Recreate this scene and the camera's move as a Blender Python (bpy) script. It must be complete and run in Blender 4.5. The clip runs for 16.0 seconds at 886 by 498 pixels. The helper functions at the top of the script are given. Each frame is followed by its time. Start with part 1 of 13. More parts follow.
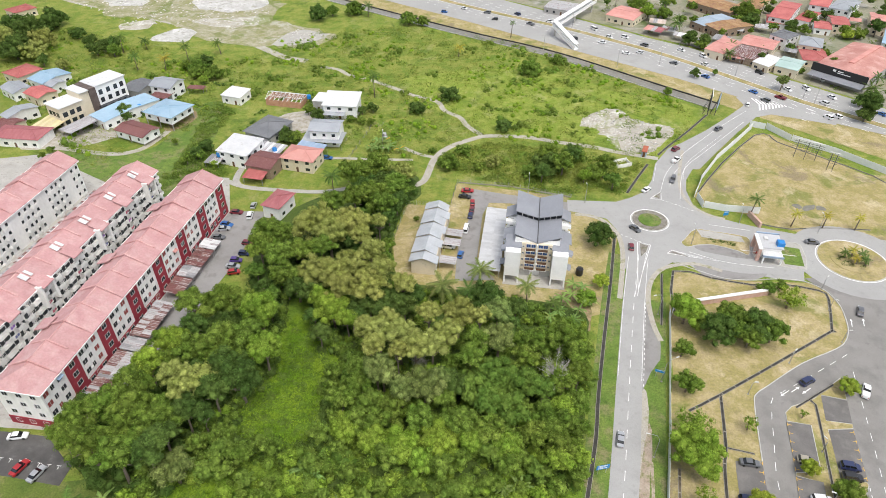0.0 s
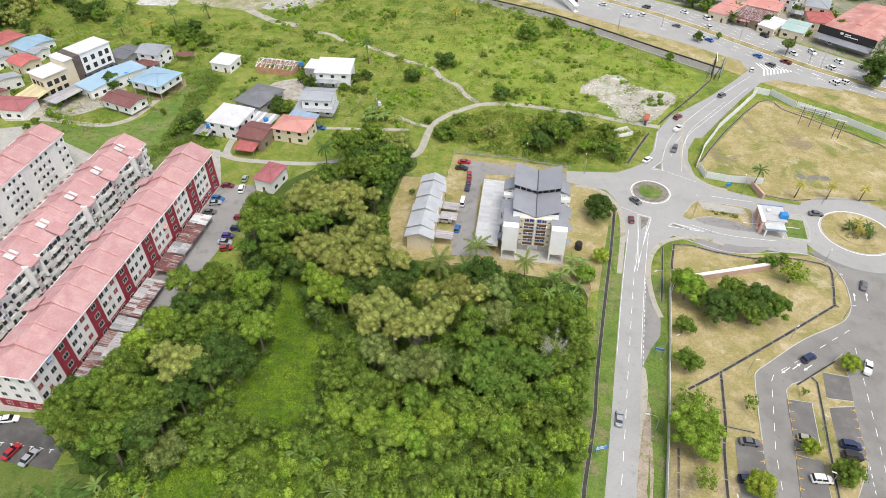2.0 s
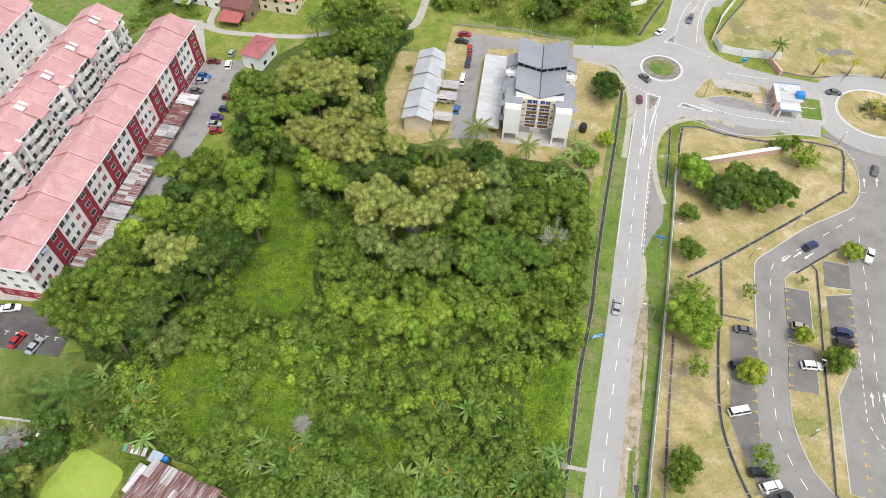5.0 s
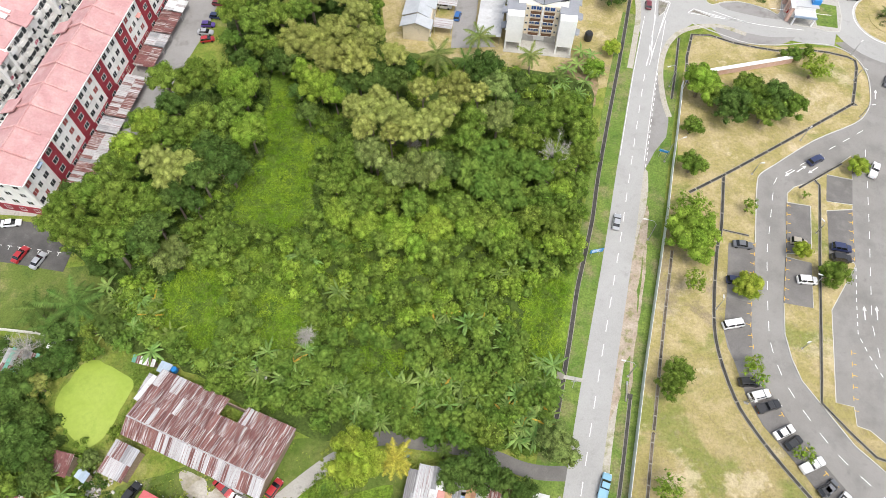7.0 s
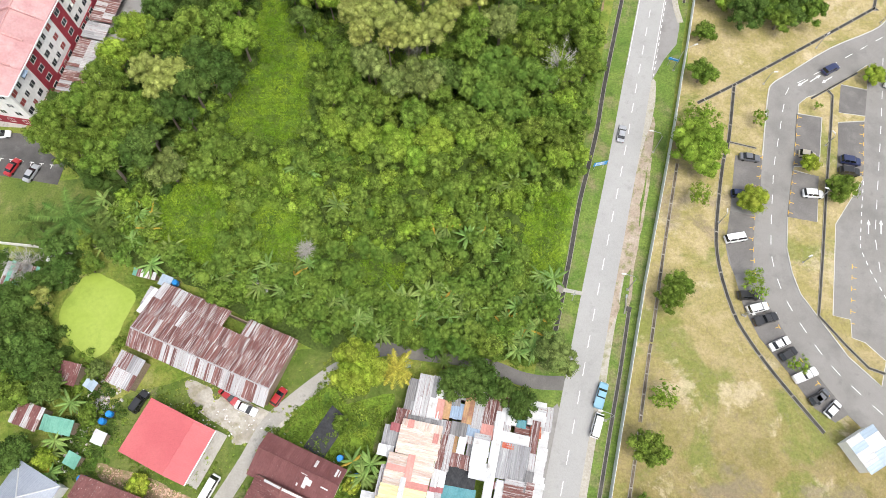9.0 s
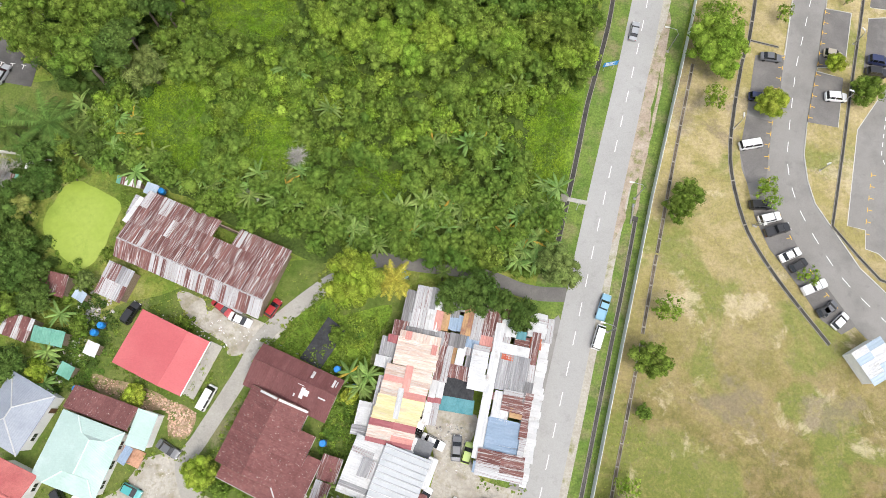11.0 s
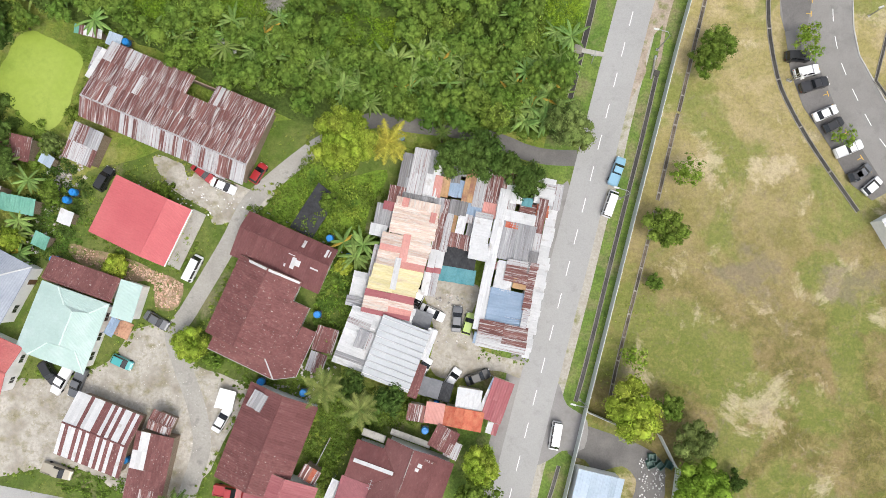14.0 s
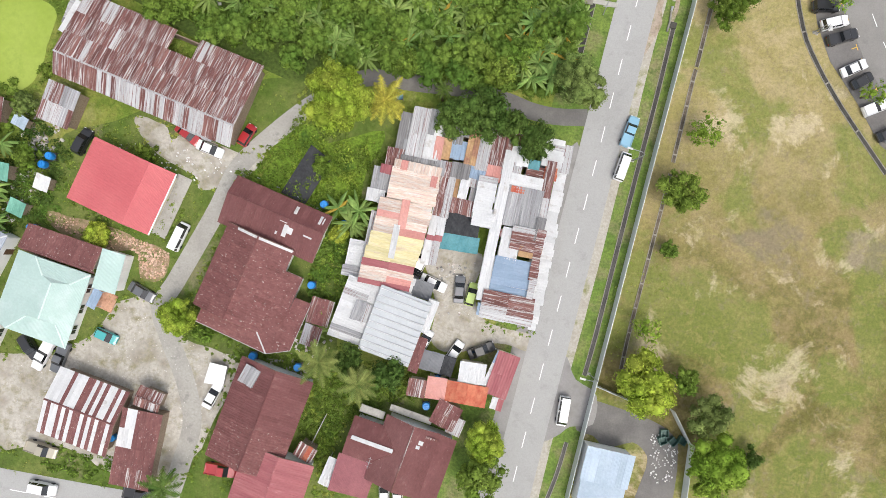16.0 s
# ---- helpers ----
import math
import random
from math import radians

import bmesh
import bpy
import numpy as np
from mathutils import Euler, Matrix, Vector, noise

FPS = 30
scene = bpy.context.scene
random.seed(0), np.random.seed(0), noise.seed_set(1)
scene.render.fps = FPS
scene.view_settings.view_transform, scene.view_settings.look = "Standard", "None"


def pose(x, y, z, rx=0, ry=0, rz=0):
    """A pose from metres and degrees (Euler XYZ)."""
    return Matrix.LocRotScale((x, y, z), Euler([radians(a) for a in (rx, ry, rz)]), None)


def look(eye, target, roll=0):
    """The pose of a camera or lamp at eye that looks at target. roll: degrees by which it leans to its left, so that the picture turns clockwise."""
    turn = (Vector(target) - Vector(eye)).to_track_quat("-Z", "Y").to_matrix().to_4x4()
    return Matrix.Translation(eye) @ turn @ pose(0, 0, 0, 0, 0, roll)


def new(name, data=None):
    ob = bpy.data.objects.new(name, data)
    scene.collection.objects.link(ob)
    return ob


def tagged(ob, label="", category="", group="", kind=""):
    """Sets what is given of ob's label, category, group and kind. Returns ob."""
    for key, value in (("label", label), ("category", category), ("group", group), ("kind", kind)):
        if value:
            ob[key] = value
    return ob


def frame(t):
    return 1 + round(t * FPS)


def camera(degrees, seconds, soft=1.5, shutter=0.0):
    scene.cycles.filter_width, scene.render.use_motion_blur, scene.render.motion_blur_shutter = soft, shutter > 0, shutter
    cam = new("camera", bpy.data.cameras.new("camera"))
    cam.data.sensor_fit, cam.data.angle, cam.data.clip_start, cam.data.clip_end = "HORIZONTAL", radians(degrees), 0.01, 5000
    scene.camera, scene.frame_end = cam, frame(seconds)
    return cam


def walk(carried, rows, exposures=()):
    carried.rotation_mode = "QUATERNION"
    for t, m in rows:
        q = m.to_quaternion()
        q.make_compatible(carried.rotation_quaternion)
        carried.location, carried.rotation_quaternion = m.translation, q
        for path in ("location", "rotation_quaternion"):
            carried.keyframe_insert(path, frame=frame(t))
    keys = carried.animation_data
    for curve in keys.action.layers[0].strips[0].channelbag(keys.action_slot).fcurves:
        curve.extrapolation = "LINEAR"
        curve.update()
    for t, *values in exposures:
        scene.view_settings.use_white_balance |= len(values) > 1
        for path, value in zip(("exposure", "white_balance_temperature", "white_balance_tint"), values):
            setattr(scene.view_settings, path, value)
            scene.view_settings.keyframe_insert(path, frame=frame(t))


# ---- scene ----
# Camera
PATH = [
    (0, 0.00, 0.00, 125.00, 52.02, -0.33, 0.26),
    (0.5, 0.12, 1.24, 125.03, 52.01, -0.30, 0.14),
    (1, 0.25, 2.51, 125.05, 51.89, -0.28, 0.05),
    (1.5, 0.36, 3.86, 125.05, 50.65, -0.23, -0.03),
    (2, 0.46, 5.29, 125.08, 48.77, -0.21, -0.07),
    (2.5, 0.55, 6.77, 125.11, 46.87, -0.17, -0.10),
    (3, 0.65, 8.24, 125.17, 45.00, -0.18, -0.08),
    (3.5, 0.72, 9.43, 125.26, 43.11, -0.19, -0.06),
    (4, 0.78, 10.39, 125.37, 41.16, -0.18, -0.09),
    (6.5, 0.88, 12.31, 125.46, 31.21, -0.15, -0.08),
    (7, 0.90, 12.41, 125.41, 29.38, -0.14, -0.08),
    (7.5, 0.90, 12.43, 125.32, 27.55, -0.14, -0.06),
    (8, 0.87, 12.49, 125.01, 25.68, -0.13, -0.06),
    (8.5, 0.88, 12.61, 124.46, 23.82, -0.14, -0.02),
    (9, 0.87, 12.75, 123.74, 21.93, -0.14, -0.03),
    (11.5, 1.35, 14.05, 116.87, 12.28, -0.08, 0.05),
    (12, 1.40, 14.11, 115.39, 10.40, -0.06, 0.06),
    (12.5, 1.40, 14.22, 113.76, 8.53, -0.05, 0.05),
    (13, 1.33, 14.23, 112.24, 6.65, -0.03, 0.06),
    (13.5, 1.44, 14.13, 110.72, 4.81, -0.02, 0.04),
    (14, 1.46, 13.97, 109.21, 3.00, -0.01, -0.09),
    (14.5, 1.48, 13.78, 107.59, 1.11, -0.00, -0.43),
    (15, 1.42, 13.65, 105.97, 0.35, 0.00, -0.60),
    (15.5, 1.30, 13.55, 104.43, 0.42, -0.00, -0.36),
    (16, 1.24, 13.44, 102.90, 0.51, -0.00, -0.28),
]
cam = camera(68.65, 16.0, soft=0.35)
walk(cam, [(t, pose(x, y, z, rx, ry, rz)) for t, x, y, z, rx, ry, rz in PATH],
     exposures=[(0.0, 0.50), (4.0, 0.53), (6.5, 0.71), (9.0, 0.79), (12.0, 0.59), (16.0, 0.50)])

# Light: bright hazy overcast, a wide soft sun behind the drone
SUN_EL, SUN_AZ = 66.0, 150.0
world = bpy.data.worlds.new("sky")
scene.world = world
world.use_nodes = True
_nt = world.node_tree
_sky = _nt.nodes.new("ShaderNodeTexSky")
_sky.sky_type = "NISHITA"
_sky.sun_disc = False
_sky.sun_elevation, _sky.sun_rotation = radians(SUN_EL), radians(SUN_AZ)
_sky.air_density, _sky.dust_density, _sky.ozone_density = 1.0, 4.0, 1.0
_hsv = _nt.nodes.new("ShaderNodeHueSaturation")
_hsv.inputs["Saturation"].default_value = 0.45
_bg = _nt.nodes["Background"]
_nt.links.new(_sky.outputs[0], _hsv.inputs["Color"])
_nt.links.new(_hsv.outputs[0], _bg.inputs["Color"])
_bg.inputs["Strength"].default_value = 0.15
_sd = bpy.data.lights.new("sun", "SUN")
_sd.energy, _sd.angle, _sd.color = 1.0, radians(22), (1.0, 0.96, 0.9)
_so = new("sun", _sd)
_so.matrix_world = look((0, 0, 300), Vector((0, 0, 300)) - Vector((math.sin(radians(SUN_AZ)) * math.cos(radians(SUN_EL)), math.cos(radians(SUN_AZ)) * math.cos(radians(SUN_EL)), math.sin(radians(SUN_EL)))))


# Mesh helpers
class Geo:
    """Vertices and faces collected for one mesh."""

    def __init__(self):
        self.v, self.f = [], []

    def add(self, verts, faces):
        n = len(self.v)
        self.v += [tuple(p) for p in verts]
        self.f += [tuple(i + n for i in f) for f in faces]
        return self

    def box(self, x0, y0, z0, x1, y1, z1, c=0.0):
        """A box; c cuts its upper edges."""
        if c <= 0:
            return self.add([(x0, y0, z0), (x1, y0, z0), (x1, y1, z0), (x0, y1, z0), (x0, y0, z1), (x1, y0, z1), (x1, y1, z1), (x0, y1, z1)],
                            [(3, 2, 1, 0), (4, 5, 6, 7), (0, 1, 5, 4), (1, 2, 6, 5), (2, 3, 7, 6), (3, 0, 4, 7)])
        m = z1 - c
        return self.add([(x0, y0, z0), (x1, y0, z0), (x1, y1, z0), (x0, y1, z0), (x0, y0, m), (x1, y0, m), (x1, y1, m), (x0, y1, m),
                         (x0 + c, y0 + c, z1), (x1 - c, y0 + c, z1), (x1 - c, y1 - c, z1), (x0 + c, y1 - c, z1)],
                        [(3, 2, 1, 0), (8, 9, 10, 11), (0, 1, 5, 4), (1, 2, 6, 5), (2, 3, 7, 6), (3, 0, 4, 7),
                         (4, 5, 9, 8), (5, 6, 10, 9), (6, 7, 11, 10), (7, 4, 8, 11)])

    def prism(self, pts, z0, z1):
        n = len(pts)
        if sum(pts[i][0] * pts[(i + 1) % n][1] - pts[(i + 1) % n][0] * pts[i][1] for i in range(n)) < 0:
            pts = pts[::-1]
        return self.add([(x, y, z0) for x, y in pts] + [(x, y, z1) for x, y in pts],
                        [tuple(range(n, 2 * n))] + [(i, (i + 1) % n, n + (i + 1) % n, n + i) for i in range(n)])

    def tube(self, path, radii, sides=6, cap=True):
        """A tube along points with a radius at each."""
        rings = []
        for i, p in enumerate(path):
            a, b = Vector(path[max(i - 1, 0)]), Vector(path[min(i + 1, len(path) - 1)])
            d = (b - a).normalized()
            s = d.cross(Vector((0, 0, 1)) if abs(d.z) < 0.9 else Vector((1, 0, 0))).normalized()
            w = s.cross(d)
            r = radii[i] if hasattr(radii, "__len__") else radii
            rings.append([Vector(p) + r * (math.cos(k) * s + math.sin(k) * w) for k in (2 * math.pi * j / sides for j in range(sides))])
        n = sides
        faces = [(i * n + j, i * n + (j + 1) % n, (i + 1) * n + (j + 1) % n, (i + 1) * n + j) for i in range(len(path) - 1) for j in range(n)]
        if cap:
            faces += [tuple(range(n - 1, -1, -1)), tuple((len(path) - 1) * n + j for j in range(n))]
        return self.add([p for r in rings for p in r], faces)

    def sheet(self, corners, thick):
        """A flat plate from a loop of 3D points, with thickness below."""
        n = len(corners)
        c = [Vector(p) for p in corners]
        low = [p - Vector((0, 0, thick)) for p in c]
        return self.add(c + low, [tuple(range(n)), tuple(range(2 * n - 1, n - 1, -1))] + [(i, n + i, n + (i + 1) % n, (i + 1) % n) for i in range(n)])

    def moved(self, m):
        self.v = [tuple(m @ Vector(p)) for p in self.v]
        return self

    def mesh(self, name, material, smooth=False):
        me = bpy.data.meshes.new(name)
        me.from_pydata(self.v, [], self.f)
        me.materials.append(material)
        if smooth:
            me.polygons.foreach_set("use_smooth", [True] * len(me.polygons))
        me.update()
        return me


def thing(name, x, y, deg=0.0, z=0.0, label="", category="", group="", kind=""):
    """An Empty at the base of a thing."""
    ob = new(name)
    ob.empty_display_size = 0.5
    ob.matrix_basis = pose(x, y, z, 0, 0, deg)
    return tagged(ob, label, category, group, kind)


def part(name, data, parent, label="", m=None, material=None):
    """A mesh as one part under a thing or a part."""
    ob = new(name, data)
    ob.parent = parent
    if m is not None:
        ob.matrix_basis = m
    if material is not None:
        ob.material_slots[0].link = "OBJECT"
        ob.material_slots[0].material = material
    return tagged(ob, label)


def solo(name, data, label, category, kind="", group="", m=None):
    ob = new(name, data)
    if m is not None:
        ob.matrix_basis = m
    return tagged(ob, label, category, group, kind)


def smooth_loop(pts, steps=6, rough=0.0, seed=0):
    """A closed rounded outline through the points, roughened by noise."""
    out, n = [], len(pts)
    for i in range(n):
        p0, p1, p2, p3 = (Vector((*pts[(i + k) % n], 0)) for k in (-1, 0, 1, 2))
        for s in range(steps):
            t = s / steps
            q = 0.5 * ((2 * p1) + (p2 - p0) * t + (2 * p0 - 5 * p1 + 4 * p2 - p3) * t * t + (3 * p1 - p0 - 3 * p2 + p3) * t ** 3)
            if rough:
                w = noise.noise_vector(Vector((q.x * 0.35, q.y * 0.35, seed * 3.7)))
                q = q + rough * w
            out.append((q.x, q.y))
    return out


def smooth_line(pts, steps=6):
    out, n = [], len(pts)
    for i in range(n - 1):
        p0, p1, p2, p3 = (Vector((*pts[min(max(i + k, 0), n - 1)], 0)) for k in (-1, 0, 1, 2))
        for s in range(steps):
            t = s / steps
            q = 0.5 * ((2 * p1) + (p2 - p0) * t + (2 * p0 - 5 * p1 + 4 * p2 - p3) * t * t + (3 * p1 - p0 - 3 * p2 + p3) * t ** 3)
            out.append((q.x, q.y))
    return out + [tuple(pts[-1])]


def offset_line(pts, d):
    """The polyline moved d metres to its left."""
    out = []
    for i, p in enumerate(pts):
        a, b = Vector(pts[max(i - 1, 0)]), Vector(pts[min(i + 1, len(pts) - 1)])
        t = (b - a).normalized()
        out.append((p[0] - t.y * d, p[1] + t.x * d))
    return out


def band(pts, left, right):
    """The outline of a strip along a polyline, from left to right metres off it (left positive)."""
    return offset_line(pts, left) + offset_line(pts, right)[::-1]


def along(pts, step, start=0.0):
    """Places and headings (degrees) every step metres along a polyline."""
    out, left = [], start
    for (x0, y0), (x1, y1) in zip(pts, pts[1:]):
        d = math.hypot(x1 - x0, y1 - y0)
        while left <= d:
            k = left / d
            out.append((x0 + k * (x1 - x0), y0 + k * (y1 - y0), math.degrees(math.atan2(y1 - y0, x1 - x0))))
            left += step
        left -= d
    return out


def strip(geo, pts, left, right, z0, z1):
    """A strip of quads along a polyline, with top at z1 and sides to z0."""
    a, b = offset_line(pts, left), offset_line(pts, right)
    n = len(pts)
    v = [(*p, z1) for p in a] + [(*p, z1) for p in b] + [(*p, z0) for p in a] + [(*p, z0) for p in b]
    f = []
    for i in range(n - 1):
        f += [(i, n + i, n + i + 1, i + 1), (2 * n + i, i, i + 1, 2 * n + i + 1), (n + i, 3 * n + i, 3 * n + i + 1, n + i + 1)]
    f += [(0, 2 * n, 3 * n, n), (n - 1, 2 * n - 1, 4 * n - 1, 3 * n - 1)]
    return geo.add(v, f)


def inside(x, y, poly):
    hit = False
    for (x0, y0), (x1, y1) in zip(poly, poly[1:] + poly[:1]):
        if (y0 > y) != (y1 > y) and x < (x1 - x0) * (y - y0) / (y1 - y0) + x0:
            hit = not hit
    return hit


# Materials
def _ramp(nt, fac, stops):
    r = nt.nodes.new("ShaderNodeValToRGB")
    el = r.color_ramp.elements
    while len(el) < len(stops):
        el.new(0.5)
    for e, (p, c) in zip(el, stops):
        e.position, e.color = p, (*c, 1)
    nt.links.new(fac, r.inputs[0])
    return r.outputs[0]


def surface(name, a, b, scale, c=None, cscale=1.0, cover=0.5, edge=0.08, d=None, dscale=1.0, dcover=0.4, rough=0.85, metal=0.0, spec=0.3,
            grain=0.15, gscale=3.0, bump=0.0, bscale=None, space="object", stretch=(1, 1, 1), rnd=0.0, island=0.0, leaf=0.0, ribs=0.0, tint=0.0):
    """Two colours mixed by a broad noise, up to two stains with shapes of their own, a fine grain, and a little variation from piece to piece."""
    m = bpy.data.materials.new(name)
    m.use_nodes = True
    nt = m.node_tree
    lk = nt.links.new
    bsdf = nt.nodes["Principled BSDF"]
    if space == "world":
        co = nt.nodes.new("ShaderNodeNewGeometry").outputs["Position"]
    else:
        co = nt.nodes.new("ShaderNodeTexCoord").outputs["Object"]
    info = nt.nodes.new("ShaderNodeObjectInfo").outputs["Random"] if rnd or tint else None
    mp = nt.nodes.new("ShaderNodeMapping")
    mp.inputs["Scale"].default_value = stretch
    lk(co, mp.inputs["Vector"])
    if info is not None:
        sh = nt.nodes.new("ShaderNodeMath")
        sh.operation, sh.inputs[1].default_value = "MULTIPLY", 37.0
        lk(info, sh.inputs[0])
        cb = nt.nodes.new("ShaderNodeCombineXYZ")
        for i in range(3):
            lk(sh.outputs[0], cb.inputs[i])
        lk(cb.outputs[0], mp.inputs["Location"])
    vec = mp.outputs[0]

    def tex(s, detail=4.0):
        n = nt.nodes.new("ShaderNodeTexNoise")
        n.inputs["Scale"].default_value, n.inputs["Detail"].default_value = s, detail
        n.inputs["Roughness"].default_value = 0.64
        lk(vec, n.inputs["Vector"])
        return n.outputs["Fac"]

    def mix(fac, one, two):
        x = nt.nodes.new("ShaderNodeMix")
        x.data_type = "RGBA"
        lk(fac, x.inputs["Factor"])
        for sock, v in ((x.inputs["A"], one), (x.inputs["B"], two)):
            if isinstance(v, tuple):
                sock.default_value = (*v, 1)
            else:
                lk(v, sock)
        return x.outputs["Result"]

    col = _ramp(nt, tex(scale), [(0.36, a), (0.64, b)])
    for k, ks, kc in ((c, cscale, cover), (d, dscale, dcover)):
        if k is not None:
            t0 = 0.5 + (0.5 - kc) * 0.5
            mask = _ramp(nt, tex(ks, 7.0), [(t0 - edge, (0, 0, 0)), (t0 + edge, (1, 1, 1))])
            col = mix(mask, col, k)
    hs = nt.nodes.new("ShaderNodeHueSaturation")
    lk(col, hs.inputs["Color"])
    val = nt.nodes.new("ShaderNodeMapRange")
    val.inputs["To Min"].default_value, val.inputs["To Max"].default_value = 1 - 1.6 * grain, 1 + 1.6 * grain
    val.inputs["From Min"].default_value, val.inputs["From Max"].default_value = 0.25, 0.75
    lk(tex(gscale, 3.0), val.inputs["Value"])
    out = val.outputs[0]
    for src, amount in ((info, rnd), (nt.nodes.new("ShaderNodeNewGeometry").outputs["Random Per Island"] if island else None, island)):
        if src is not None and amount:
            r = nt.nodes.new("ShaderNodeMapRange")
            r.inputs["To Min"].default_value, r.inputs["To Max"].default_value = 1 - amount, 1 + amount
            lk(src, r.inputs["Value"])
            mu = nt.nodes.new("ShaderNodeMath")
            mu.operation = "MULTIPLY"
            lk(out, mu.inputs[0]), lk(r.outputs[0], mu.inputs[1])
            out = mu.outputs[0]
    lk(out, hs.inputs["Value"])
    if tint and info is not None:
        r = nt.nodes.new("ShaderNodeMapRange")
        r.inputs["To Min"].default_value, r.inputs["To Max"].default_value = 0.5 - tint, 0.5 + tint
        fr = nt.nodes.new("ShaderNodeMath")
        fr.operation, fr.inputs[1].default_value = "MULTIPLY", 7.13
        fq = nt.nodes.new("ShaderNodeMath")
        fq.operation = "FRACT"
        lk(info, fr.inputs[0]), lk(fr.outputs[0], fq.inputs[0]), lk(fq.outputs[0], r.inputs["Value"])
        lk(r.outputs[0], hs.inputs["Hue"])
    lk(hs.outputs[0], bsdf.inputs["Base Color"])
    bsdf.inputs["Roughness"].default_value, bsdf.inputs["Metallic"].default_value = rough, metal
    bsdf.inputs["Specular IOR Level"].default_value = spec
    if leaf:
        tr = nt.nodes.new("ShaderNodeBsdfTranslucent")
        lk(hs.outputs[0], tr.inputs["Color"])
        mx = nt.nodes.new("ShaderNodeMixShader")
        mx.inputs[0].default_value = leaf
        lk(bsdf.outputs[0], mx.inputs[1]), lk(tr.outputs[0], mx.inputs[2])
        lk(mx.outputs[0], nt.nodes["Material Output"].inputs["Surface"])
    height = None
    if bump:
        height = tex(bscale or gscale, 4.0)
    if ribs:
        wv = nt.nodes.new("ShaderNodeTexWave")
        wv.wave_type, wv.bands_direction = "BANDS", "X"
        wv.inputs["Scale"].default_value = 1.0 / ribs / 3.1416 * 1.57
        wv.inputs["Distortion"].default_value = 0.0
        lk(co, wv.inputs["Vector"])
        height = wv.outputs["Fac"]
    if height is not None:
        bp = nt.nodes.new("ShaderNodeBump")
        bp.inputs["Strength"].default_value = 0.8 if ribs else 1.0
        bp.inputs["Distance"].default_value = 0.03 if ribs else bump
        lk(height, bp.inputs["Height"])
        lk(bp.outputs[0], bsdf.inputs["Normal"])
    return m


def plain(name, col, rough=0.5, metal=0.0, spec=0.5, coat=0.0):
    m = bpy.data.materials.new(name)
    m.use_nodes = True
    b = m.node_tree.nodes["Principled BSDF"]
    b.inputs["Base Color"].default_value = (*col, 1)
    b.inputs["Roughness"].default_value, b.inputs["Metallic"].default_value = rough, metal
    b.inputs["Specular IOR Level"].default_value, b.inputs["Coat Weight"].default_value = spec, coat
    return m


W = "world"
# ground covers
GRASS_LAWN = surface("lawn", (0.09, 0.135, 0.02), (0.145, 0.18, 0.04), 0.06, c=(0.25, 0.22, 0.10), cscale=0.12, cover=0.3, edge=0.1, d=(0.07, 0.115, 0.02), dscale=0.3, dcover=0.3, grain=0.22, gscale=2.5, bump=0.05, bscale=3.0, space=W)
GRASS_LUSH = surface("lush_grass", (0.10, 0.175, 0.027), (0.165, 0.23, 0.045), 0.15, c=(0.24, 0.205, 0.11), cscale=0.16, cover=0.32, edge=0.1, d=(0.07, 0.12, 0.02), dscale=0.5, dcover=0.3, grain=0.24, gscale=2.5, bump=0.1, bscale=2.0, space=W)
